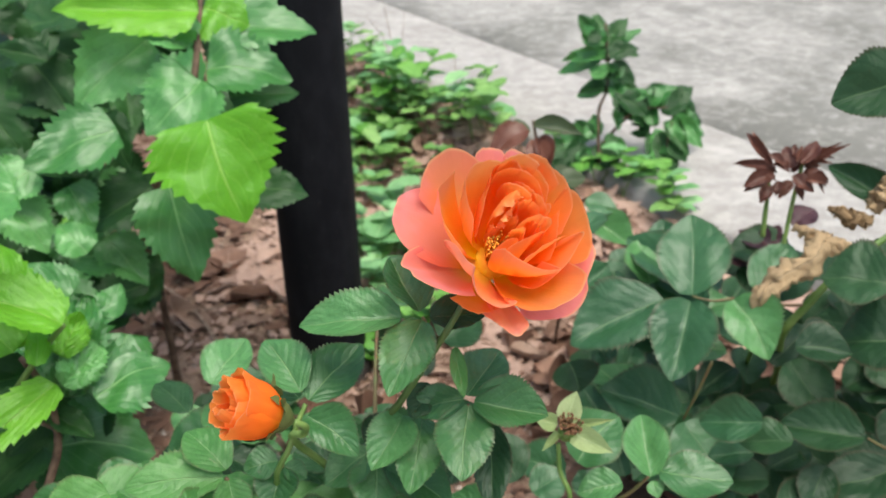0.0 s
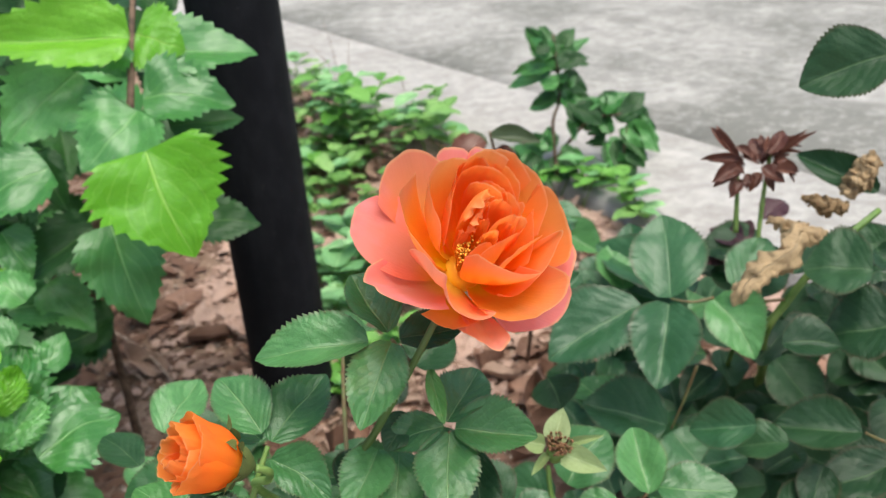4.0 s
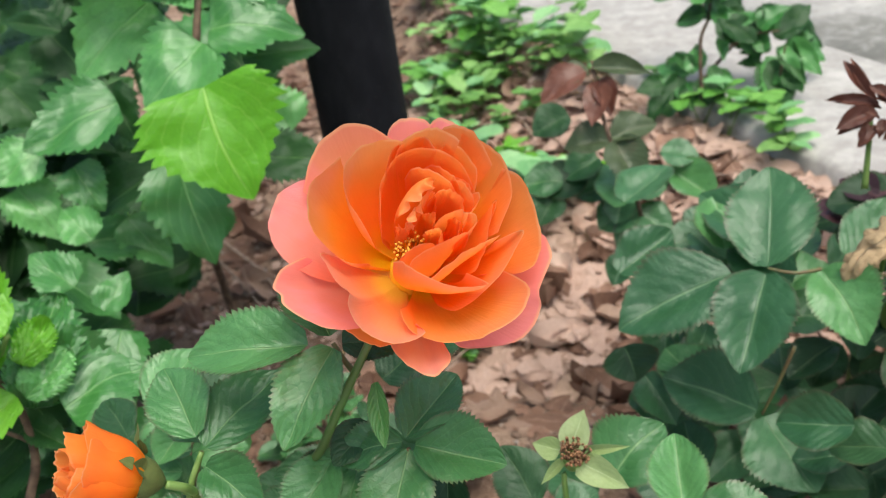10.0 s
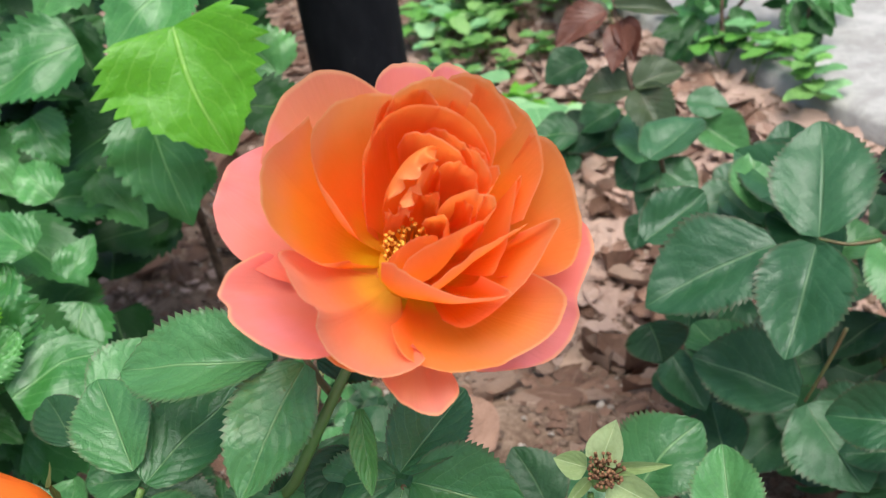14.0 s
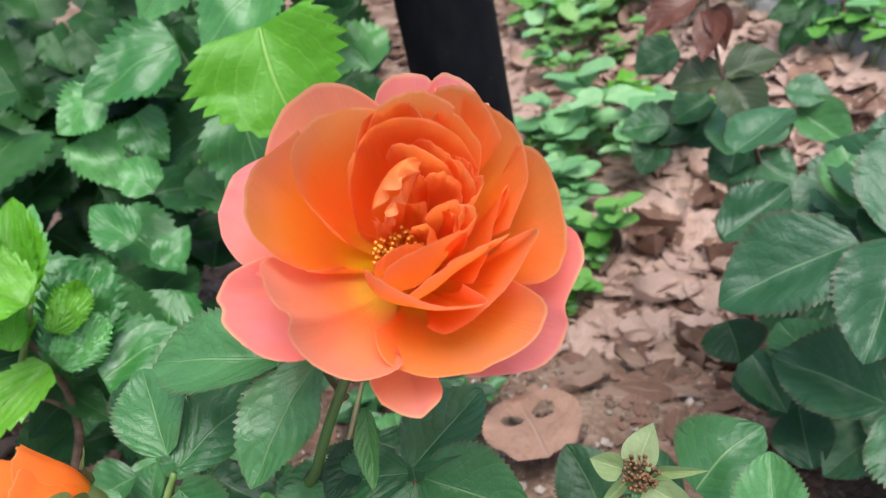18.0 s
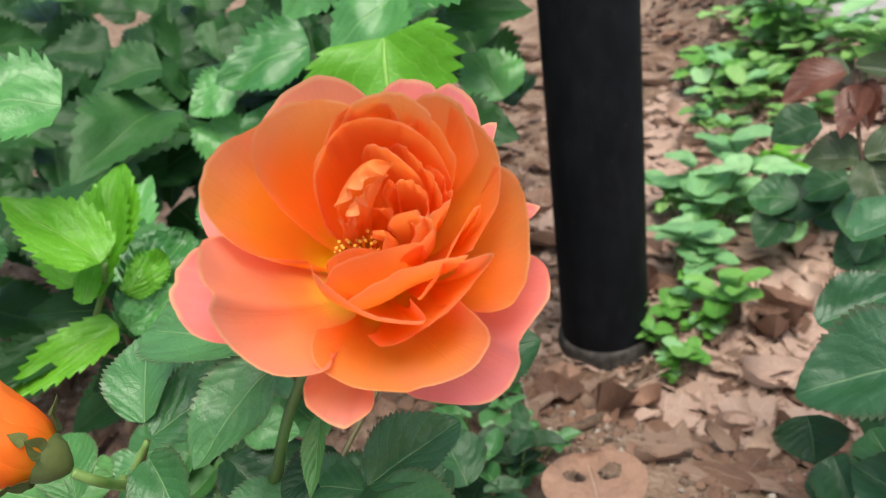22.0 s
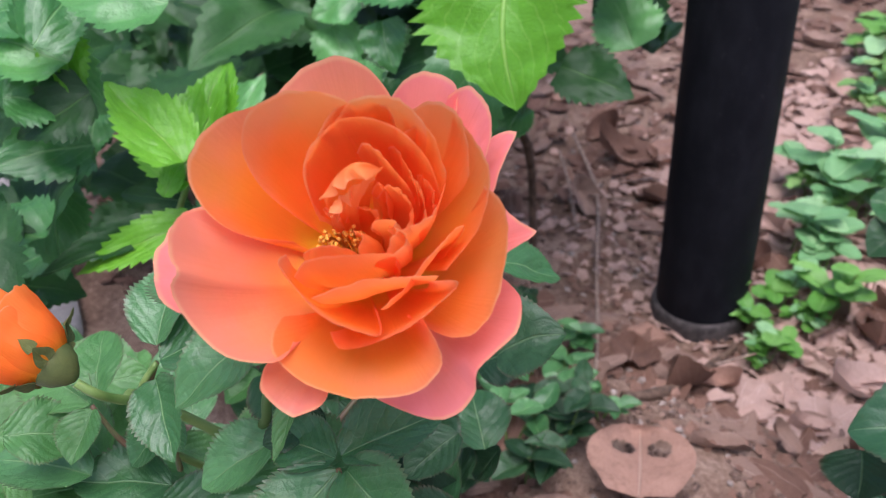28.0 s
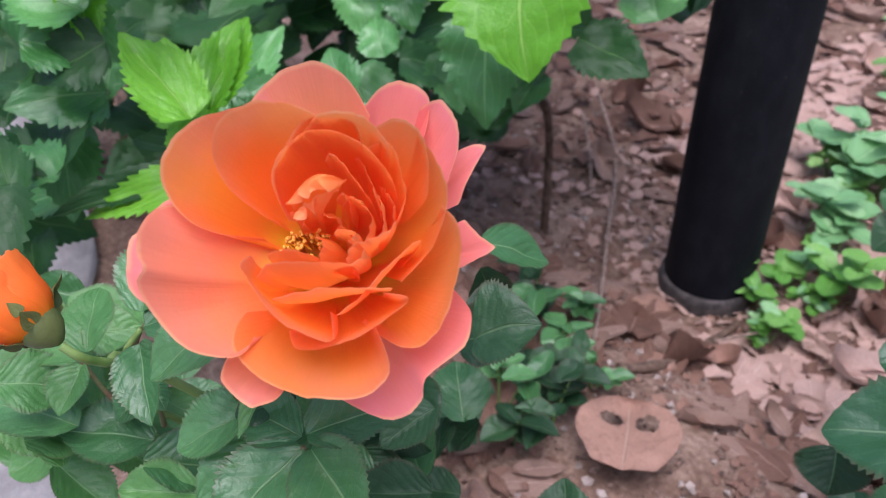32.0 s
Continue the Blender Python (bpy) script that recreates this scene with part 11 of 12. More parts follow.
leaf(rose_bush_b, "rose", 3, (0.277, 0.655, 0.167), (0.271, 0.622, 0.153), 0.0258, (-0.09, -0.39, 0.92))
leaf(rose_bush_b, "rose", 3, (0.180, 0.701, 0.115), (0.170, 0.682, 0.098), 0.0237, (-0.01, -0.65, 0.76))
leaf(rose_bush_b, "rose", 2, (0.324, 0.639, 0.176), (0.346, 0.617, 0.167), 0.0250, (-0.34, -0.63, 0.69))
leaf(rose_bush_b, "rose", 2, (0.336, 0.548, 0.081), (0.342, 0.576, 0.089), 0.0209, (0.07, -0.26, 0.96))
leaf(rose_bush_b, "rose", 0, (0.267, 0.551, 0.022), (0.292, 0.567, 0.029), 0.0237, (-0.12, -0.25, 0.96))
leaf(rose_bush_b, "rose", 3, (0.313, 0.704, 0.105), (0.276, 0.715, 0.094), 0.0311, (-0.38, -0.54, 0.75))
leaf(rose_bush_b, "rose", 2, (0.400, 0.729, 0.058), (0.387, 0.762, 0.071), 0.0291, (-0.35, -0.47, 0.81))
leaf(rose_bush_b, "rose", 3, (0.241, 0.584, 0.133), (0.231, 0.557, 0.123), 0.0223, (0.28, -0.41, 0.87))
leaf(rose_bush_b, "rose", 3, (0.212, 0.652, 0.085), (0.209, 0.623, 0.065), 0.0313, (-0.25, -0.53, 0.81))
leaf(rose_bush_b, "rose", 3, (0.301, 0.545, 0.061), (0.327, 0.547, 0.073), 0.0219, (-0.34, -0.47, 0.81))
leaf(rose_bush_b, "rose", 2, (0.367, 0.607, 0.042), (0.366, 0.635, 0.049), 0.0226, (0.04, -0.25, 0.97))
leaf(rose_bush_b, "rose", 0, (0.179, 0.691, 0.164), (0.164, 0.747, 0.175), 0.0349, (-0.08, -0.22, 0.97))
leaf(rose_bush_b, "rose", 0, (0.250, 0.599, 0.181), (0.245, 0.635, 0.204), 0.0365, (0.17, -0.53, 0.83))
leaf(rose_bush_b, "rose", 2, (0.444, 0.607, 0.099), (0.488, 0.609, 0.101), 0.0385, (-0.03, -0.38, 0.92))
leaf(rose_bush_b, "rose", 3, (0.261, 0.628, 0.081), (0.260, 0.602, 0.061), 0.0306, (0.24, -0.60, 0.76))
leaf(rose_bush_b, "rose", 3, (0.204, 0.606, 0.047), (0.240, 0.597, 0.045), 0.0356, (0.01, -0.20, 0.98))
leaf(rose_bush_b, "rose", 3, (0.242, 0.663, 0.124), (0.275, 0.688, 0.133), 0.0292, (0.14, -0.49, 0.86))
leaf(rose_bush_b, "rose", 2, (0.409, 0.601, 0.093), (0.442, 0.614, 0.115), 0.0326, (-0.33, -0.53, 0.78))
leaf(rose_bush_b, "rose", 0, (0.256, 0.591, 0.045), (0.224, 0.578, 0.043), 0.0240, (0.13, -0.40, 0.91))
leaf(rose_bush_b, "rose", 3, (0.226, 0.590, 0.075), (0.211, 0.553, 0.064), 0.0311, (-0.12, -0.25, 0.96))
leaf(rose_bush_b, "rose", 2, (0.389, 0.656, 0.159), (0.436, 0.687, 0.167), 0.0390, (0.05, -0.32, 0.95))
leaf(rose_bush_b, "rose", 2, (0.425, 0.631, 0.083), (0.439, 0.593, 0.072), 0.0368, (-0.12, -0.31, 0.94))
leaf(rose_bush_b, "rose", 3, (0.310, 0.547, 0.062), (0.324, 0.577, 0.085), 0.0345, (-0.38, -0.45, 0.81))
leaf(rose_bush_b, "rose", 2, (0.373, 0.606, 0.078), (0.399, 0.616, 0.095), 0.0274, (-0.36, -0.43, 0.83))
leaf(rose_bush_b, "rose", 2, (0.434, 0.501, 0.093), (0.384, 0.472, 0.096), 0.0331, (0.16, -0.15, 0.98))
leaf(rose_bush_b, "rose", 2, (0.414, 0.500, 0.174), (0.457, 0.511, 0.169), 0.0350, (0.18, -0.28, 0.94))
leaf(rose_bush_b, "rose", 2, (0.326, 0.483, 0.105), (0.359, 0.503, 0.110), 0.0248, (0.10, -0.37, 0.92))
leaf(rose_bush_b, "rose", 2, (0.323, 0.434, 0.108), (0.355, 0.463, 0.118), 0.0283, (-0.01, -0.28, 0.96))
leaf(rose_bush_b, "rose", 2, (0.367, 0.447, 0.114), (0.376, 0.416, 0.104), 0.0314, (-0.20, -0.35, 0.92))
leaf(rose_bush_b, "rose", 2, (0.408, 0.558, 0.226), (0.424, 0.530, 0.222), 0.0279, (-0.29, -0.31, 0.90))
leaf(rose_bush_b, "rose", 2, (0.419, 0.512, 0.194), (0.406, 0.470, 0.188), 0.0248, (0.16, -0.18, 0.97))
leaf(rose_bush_b, "rose", 2, (0.403, 0.546, 0.229), (0.419, 0.525, 0.225), 0.0317, (-0.02, -0.21, 0.98))
leaf(rose_bush_b, "rose", 3, (0.309, 0.456, 0.163), (0.271, 0.466, 0.156), 0.0304, (-0.29, -0.57, 0.76))
leaf(rose_bush_b, "rose", 2, (0.354, 0.462, 0.127), (0.340, 0.437, 0.112), 0.0252, (0.04, -0.53, 0.85))
leaf(rose_bush_b, "rose", 2, (0.384, 0.496, 0.183), (0.398, 0.520, 0.199), 0.0226, (0.03, -0.57, 0.82))
leaf(rose_bush_b, "rose", 2, (0.433, 0.578, 0.189), (0.414, 0.557, 0.175), 0.0215, (-0.16, -0.47, 0.87))
leaf(rose_bush_b, "rose", 0, (0.308, 0.445, 0.105), (0.296, 0.422, 0.088), 0.0259, (-0.22, -0.51, 0.83))
leaf(rose_bush_b, "rose", 2, (0.405, 0.574, 0.202), (0.442, 0.589, 0.215), 0.0360, (-0.20, -0.30, 0.93))
leaf(rose_bush_b, "rose", 2, (0.323, 0.471, 0.106), (0.289, 0.471, 0.106), 0.0268, (-0.00, -0.38, 0.92))
leaf(rose_bush_b, "rose", 2, (0.402, 0.505, 0.177), (0.398, 0.527, 0.193), 0.0230, (-0.22, -0.60, 0.77))
leaf(rose_bush_b, "rose", 2, (0.426, 0.581, 0.217), (0.397, 0.593, 0.220), 0.0275, (-0.18, -0.63, 0.75))
leaf(rose_bush_b, "rose", 2, (0.334, 0.511, 0.085), (0.334, 0.487, 0.075), 0.0213, (-0.19, -0.40, 0.90))
leaf(rose_bush_b, "rose", 2, (0.398, 0.481, 0.120), (0.368, 0.489, 0.118), 0.0303, (-0.11, -0.26, 0.96))
leaf(rose_bush_b, "rose", 3, (0.313, 0.480, 0.121), (0.284, 0.481, 0.116), 0.0230, (-0.16, -0.45, 0.88))
leaf(rose_bush_b, "rose", 2, (0.328, 0.482, 0.203), (0.360, 0.476, 0.208), 0.0293, (-0.23, -0.44, 0.87))
leaf(rose_bush_b, "rose", 2, (0.320, 0.505, 0.075), (0.286, 0.515, 0.073), 0.0275, (-0.21, -0.51, 0.83))
leaf(rose_bush_b, "rose", 2, (0.379, 0.514, 0.084), (0.355, 0.535, 0.089), 0.0280, (-0.28, -0.53, 0.80))
leaf(rose_bush_b, "rose", 2, (0.371, 0.542, 0.143), (0.346, 0.554, 0.142), 0.0246, (-0.22, -0.41, 0.88))
leaf(rose_bush_b, "rose", 2, (0.391, 0.460, 0.095), (0.429, 0.453, 0.092), 0.0371, (0.01, -0.31, 0.95))
leaf(rose_bush_b, "rose", 2, (0.343, 0.485, 0.095), (0.340, 0.510, 0.106), 0.0226, (-0.33, -0.40, 0.86))
leaf(rose_bush_b, "rose", 2, (0.426, 0.502, 0.175), (0.410, 0.464, 0.167), 0.0246, (0.17, -0.27, 0.95))
leaf(rose_bush_b, "rose", 2, (0.420, 0.457, 0.129), (0.438, 0.441, 0.126), 0.0238, (-0.25, -0.46, 0.85))
leaf(rose_bush_b, "rose", 2, (0.457, 0.559, 0.168), (0.488, 0.565, 0.178), 0.0246, (-0.14, -0.62, 0.77))
leaf(rose_bush_b, "rose", 2, (0.328, 0.453, 0.152), (0.298, 0.462, 0.143), 0.0272, (-0.34, -0.32, 0.88))

# ---- closed bud ----
BUD_AXIS = unit((-0.74, -0.40, 0.52))
bx = unit(BUD_AXIS.cross(Vector((0, 0, 1))))
BUD = Matrix((bx, BUD_AXIS.cross(bx), BUD_AXIS)).transposed().to_4x4()
BUD = BUD @ Matrix.Scale(0.86, 4)
BUD.translation = Vector((0.082, 0.244, 0.311)) + BUD_AXIS * 0.0065
bud = child("bud", lathe("bud", [(0.0014, -0.0075), (0.0034, -0.0060), (0.0062, -0.0030), (0.0076, 0.0005), (0.0080, 0.0035), (0.0076, 0.0055), (0.0050, 0.0060), (0.002, 0.0055)], SEPAL_BUD, 20), rose_bush, BUD, "half-open orange rose bud")
for i in range(11):
    ring = 0 if i < 5 else 1 if i < 8 else 2
    k = i - (0, 5, 8)[ring]
    r, h, half = ((0.0108, 0.0226, 62), (0.0080, 0.0262, 78), (0.0044, 0.0272, 84))[ring]
    a0 = (72, 120, 120)[ring] * k + 47 * ring + 10
    tall = (1.0, 0.88, 1.05, 0.94, 1.02)[k % 5]
    rim = [(a0 + half * f, r * w, h * tall * e) for f, w, e in ((-1, 0.82, 0.80), (-0.66, 0.96, 0.94), (-0.2, 1.10, 0.99), (0.2, 1.12, 0.99), (0.66, 0.98, 0.94), (1, 0.86, 0.80))]
    child("petal", rim_petal_mesh(500 + i, rim, (0.34, 0.3, 0.2)[ring], (PETAL_BUD, PETAL_BUD, PETAL_IN)[ring], curl=(0.0032, 0.0016, 0.0)[ring], ripple=0.0011, r0=0.0055, h0=-0.001, spread=0.95), bud)
for i in range(5):
    a = 2 * math.pi * i / 5 + 0.4
    o = Vector((math.cos(a), math.sin(a), 0))
    foot = o * 0.0074 + Vector((0, 0, 0.001))
    waist = o * 0.0112 + Vector((0, 0, 0.0052))
    tip = o * (0.0126, 0.0142, 0.017, 0.0128, 0.018)[i] + Vector((0, 0, (0.0110, 0.0095, 0.008, 0.0105, 0.006)[i]))
    sepal = leaf(bud, "sepal", 1, foot, waist + (waist - foot) * 0.25, 0.0068, o + Vector((0, 0, -0.8)), "sepal")
    child("sepal_tip", blade("sepal_tip", SEPAL_BUD, 700 + i, 0, 0.0, 0.2, 1.2, 0.4, -0.1, 0.03, 0.8, half=3), sepal, sepal.matrix_basis.inverted() @ leaf_pose(waist, tip, 0.0042, o + Vector((0, 0, -0.8))))


# ---- second pavement, in front of the bed ----
slab("pavement_front", "pale concrete paving in front of the planting bed", ((2.5, -0.855), (-2.5, 1.245), (-6.0, -8.0), (6.0, -8.0)), 0.012, KERB, 21)


# ---- weeds ----
def weed(at, size, count, tone, seed, label, kind="weed", spread=0.6, group="weeds"):
    """A small weed: a few stems, each with leaves in whorls."""
    rng = random.Random(seed)
    top = thing("weed", label, "weed", group, at=(at[0], at[1], height(*at)))
    for s in range(max(2, count // 5)):
        a, reach = rng.random() * 6.283, size * rng.uniform(0.15, spread)
        tip = Vector((reach * math.cos(a), reach * math.sin(a), size * rng.uniform(0.5, 1.0)))
        mid = tip * 0.5 + Vector((0, 0, size * 0.15))
        stalk(top, [(0, 0, -0.004), mid, tip], 0.0011, 0.0006, STEM_GREEN, "stem", 5)
        for k in range(5):
            f = 0.45 + 0.55 * k / 4
            b = mid.lerp(tip, f * 2 - 1) if f > 0.5 else mid * f * 2
            an = a + k * 2.4 + rng.uniform(-0.5, 0.5)
            ln = size * rng.uniform(0.30, 0.54)
            d = Vector((math.cos(an), math.sin(an), rng.uniform(-0.1, 0.5))) * ln
            leaf(top, kind, tone if kind == "rose" or rng.random() < 0.75 else 1, b, b + d, ln * rng.uniform(0.55, 0.85), (d.x * -0.3, d.y * -0.3, 1), "leaf")
    return top


weed((-0.234, 1.792), 0.1, 14, 0, 1, "low green weed growing through dry leaves", "weed")
weed((-0.156, 1.703), 0.1, 14, 0, 2, "low green weed growing through dry leaves", "weed")
weed((-0.109, 1.612), 0.1, 14, 0, 3, "low green weed growing through dry leaves", "weed")
weed((-0.188, 1.665), 0.1, 14, 0, 4, "low green weed growing through dry leaves", "weed")
weed((-0.067, 1.550), 0.07, 14, 0, 5, "low green weed growing through dry leaves", "weed")
weed((-0.204, 1.596), 0.07, 14, 0, 6, "low green weed growing through dry leaves", "weed")
weed((-0.135, 1.534), 0.07, 14, 0, 7, "low green weed growing through dry leaves", "weed")
weed((-0.081, 1.470), 0.07, 14, 0, 8, "low green weed growing through dry leaves", "weed")
weed((-0.180, 1.464), 0.07, 14, 0, 9, "low green weed growing through dry leaves", "weed")
weed((-0.112, 1.443), 0.07, 14, 0, 10, "low green weed growing through dry leaves", "weed")
weed((-0.143, 1.336), 0.07, 14, 0, 11, "low green weed growing through dry leaves", "weed")
weed((-0.039, 1.483), 0.07, 14, 0, 12, "low green weed growing through dry leaves", "weed")
weed((-0.273, 1.866), 0.1, 14, 0, 13, "low green weed growing through dry leaves", "weed")
weed((0.020, 1.531), 0.1, 10, 0, 14, "low green weed growing through dry leaves", "weed")
weed((0.056, 1.471), 0.1, 10, 0, 15, "low green weed growing through dry leaves", "weed")
weed((0.039, 1.426), 0.1, 10, 0, 16, "low green weed growing through dry leaves", "weed")
weed((0.100, 1.387), 0.1, 10, 0, 17, "low green weed growing through dry leaves", "weed")
weed((0.299, 1.199), 0.07, 12, 2, 18, "feathery green weed at the edge of concrete", "weed")
weed((0.335, 1.161), 0.07, 12, 2, 19, "feathery green weed at the edge of concrete", "weed")
weed((0.274, 1.197), 0.07, 12, 2, 20, "feathery green weed at the edge of concrete", "weed")
weed((0.329, 1.266), 0.07, 12, 2, 21, "feathery green weed at the edge of concrete", "weed")
weed((0.376, 1.247), 0.07, 12, 2, 22, "feathery green weed at the edge of concrete", "weed")
weed((0.243, 1.238), 0.07, 12, 2, 23, "feathery green weed at the edge of concrete", "weed")
weed((0.346, 1.123), 0.07, 12, 0, 24, "feathery green weed at the edge of concrete", "weed")
weed((0.262, 1.284), 0.07, 12, 0, 25, "feathery green weed at the edge of concrete", "weed")
weed((-0.038, 0.857), 0.035, 8, 2, 26, "small bright green weed with rounded leaves", "round")
weed((-0.014, 0.862), 0.03, 8, 2, 27, "small bright green weed with rounded leaves", "round")
weed((0.017, 0.891), 0.035, 8, 2, 28, "small bright green weed with rounded leaves", "round")
weed((0.008, 0.820), 0.03, 8, 2, 29, "small bright green weed with rounded leaves", "round")
weed((-0.029, 1.004), 0.03, 8, 2, 30, "small bright green weed with rounded leaves", "round")
weed((-0.038, 0.952), 0.04, 8, 2, 31, "small bright green weed with rounded leaves", "round")
weed((-0.204, 1.477), 0.06, 12, 0, 32, "low green weed growing through dry leaves", "weed")
weed((-0.257, 1.549), 0.05, 12, 0, 33, "low green weed growing through dry leaves", "weed")
weed((-0.156, 1.439), 0.05, 12, 0, 34, "low green weed growing through dry leaves", "weed")
weed((-0.073, 1.115), 0.06, 12, 0, 35, "low green weed growing through dry leaves", "weed")
weed((-0.034, 1.103), 0.06, 12, 0, 36, "low green weed growing through dry leaves", "weed")
weed((-0.027, 1.142), 0.05, 12, 0, 37, "low green weed growing through dry leaves", "weed")
weed((-0.103, 1.105), 0.05, 12, 0, 38, "low green weed growing through dry leaves", "weed")
weed((-0.064, 1.047), 0.04, 12, 0, 39, "low green weed growing through dry leaves", "weed")
weed((-0.112, 0.647), 0.055, 10, 2, 40, "low green weed growing through dry leaves", "rose")
weed((-0.040, 0.596), 0.0495, 10, 0, 41, "low green weed growing through dry leaves", "rose")
weed((-0.030, 0.562), 0.055, 10, 2, 42, "low green weed growing through dry leaves", "rose")
weed((-0.004, 0.593), 0.033, 10, 0, 43, "low green weed growing through dry leaves", "rose")
weed((-0.026, 0.519), 0.055, 10, 0, 44, "low green weed growing through dry leaves", "rose")
weed((0.006, 0.536), 0.055, 10, 2, 45, "low green weed growing through dry leaves", "rose")
weed((-0.003, 0.512), 0.055, 10, 2, 46, "low green weed growing through dry leaves", "rose")
weed((-0.071, 0.593), 0.055, 10, 0, 47, "low green weed growing through dry leaves", "rose")
weed((-0.063, 0.546), 0.055, 10, 0, 48, "low green weed growing through dry leaves", "rose")
weed((-0.081, 0.647), 0.044, 10, 0, 49, "low green weed growing through dry leaves", "rose")
weed((-0.022, 0.487), 0.055, 10, 2, 50, "low green weed growing through dry leaves", "rose")
weed((-0.005, 0.883), 0.03, 8, 2, 51, "small bright green weed with rounded leaves", "round")
weed((-0.000, 0.814), 0.025, 8, 2, 52, "small bright green weed with rounded leaves", "round")
weed((0.015, 0.903), 0.03, 8, 2, 53, "small bright green weed with rounded leaves", "round")
weed((-0.011, 0.847), 0.03, 8, 2, 54, "small bright green weed with rounded leaves", "round")
weed((-0.231, 1.624), 0.06, 12, 0, 55, "low green weed growing through dry leaves", "weed")
weed((-0.154, 1.538), 0.06, 12, 0, 56, "low green weed growing through dry leaves", "weed")
weed((-0.273, 1.754), 0.07, 12, 0, 57, "low green weed growing through dry leaves", "weed")
weed((-0.139, 1.630), 0.07, 12, 0, 58, "low green weed growing through dry leaves", "weed")
weed((0.196, 1.446), 0.05, 12, 0, 59, "low green weed growing through dry leaves", "weed")
weed((0.191, 1.346), 0.06, 12, 0, 60, "low green weed growing through dry leaves", "weed")
weed((0.232, 1.366), 0.05, 12, 0, 61, "low green weed growing through dry leaves", "weed")
weed((-0.071, 1.382), 0.05, 12, 0, 62, "low green weed growing through dry leaves", "weed")
weed((-0.332, 1.938), 0.08, 12, 0, 63, "low green weed growing through dry leaves", "weed")
weed((0.001, 1.243), 0.05, 12, 0, 64, "low green weed growing through dry leaves", "weed")
weed((-0.196, 1.850), 0.08, 12, 0, 65, "low green weed growing through dry leaves", "weed")
weed((-0.227, 1.531), 0.08, 14, 0, 66, "low green weed growing through dry leaves", "weed")
weed((-0.136, 1.422), 0.09, 14, 0, 67, "low green weed growing through dry leaves", "weed")
weed((-0.125, 1.517), 0.08, 14, 0, 68, "low green weed growing through dry leaves", "weed")
weed((-0.078, 1.547), 0.1, 14, 0, 69, "low green weed growing through dry leaves", "weed")
weed((-0.131, 1.337), 0.07, 14, 0, 70, "low green weed growing through dry leaves", "weed")
weed((-0.058, 1.049), 0.06, 14, 0, 71, "low green weed growing through dry leaves", "weed")
weed((-0.135, 1.599), 0.08, 14, 0, 76, "low green weed growing through dry leaves", "weed")
weed((-0.167, 1.569), 0.08, 14, 0, 78, "low green weed growing through dry leaves", "weed")
weed((-0.017, 1.380), 0.06, 14, 0, 79, "low green weed growing through dry leaves", "weed")
weed((0.010, 1.234), 0.07, 10, 1, 81, "low green weed growing through dry leaves", "shrub")
weed((0.086, 1.181), 0.07, 10, 1, 83, "low green weed growing through dry leaves", "shrub")
weed((-0.227, 1.582), 0.11, 12, 2, 84, "broad-leaved green weed among pale dry leaves", "weed")
weed((-0.159, 1.483), 0.11, 12, 2, 85, "broad-leaved green weed among pale dry leaves", "weed")
weed((-0.138, 1.671), 0.12, 12, 2, 86, "broad-leaved green weed among pale dry leaves", "weed")
weed((-0.071, 1.594), 0.12, 12, 2, 87, "broad-leaved green weed among pale dry leaves", "weed")
weed((-0.124, 1.582), 0.12, 12, 2, 88, "broad-leaved green weed among pale dry leaves", "weed")
weed((-0.019, 1.502), 0.1, 12, 2, 89, "broad-leaved green weed among pale dry leaves", "weed")
weed((-0.097, 1.110), 0.1, 10, 1, 90, "broad-leaved green weed among pale dry leaves", "round")
weed((-0.050, 1.099), 0.11, 10, 1, 91, "broad-leaved green weed among pale dry leaves", "round")
weed((-0.034, 1.175), 0.11, 10, 1, 92, "broad-leaved green weed among pale dry leaves", "round")
weed((0.050, 1.150), 0.11, 10, 1, 94, "broad-leaved green weed among pale dry leaves", "round")
weed((0.042, 1.097), 0.1, 10, 1, 95, "broad-leaved green weed among pale dry leaves", "round")
weed((-0.069, 1.002), 0.08, 10, 1, 97, "broad-leaved green weed among pale dry leaves", "round")
weed((-0.016, 0.968), 0.08, 10, 1, 98, "broad-leaved green weed among pale dry leaves", "round")
weed((0.024, 0.902), 0.07, 10, 2, 99, "broad-leaved green weed among pale dry leaves", "round")
weed((-0.023, 0.903), 0.055, 10, 2, 100, "broad-leaved green weed among pale dry leaves", "round")
weed((-0.039, 0.856), 0.05, 10, 2, 101, "broad-leaved green weed among pale dry leaves", "round")
weed((0.010, 0.819), 0.05, 10, 2, 102, "broad-leaved green weed among pale dry leaves", "round")


# ---- leaf litter ----
def edge_gap(x, y):
    return 1.64 - 1.36 * (x + 0.04) - y


def lit_part(x, y):
    """Where litter is coloured paler for its brighter light: behind the post and towards the kerb."""
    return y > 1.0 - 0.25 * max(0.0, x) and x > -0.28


def half_lit_part(x, y):
    """A thinner share of the light-painted pale leaves, beside the post."""
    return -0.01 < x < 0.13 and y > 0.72


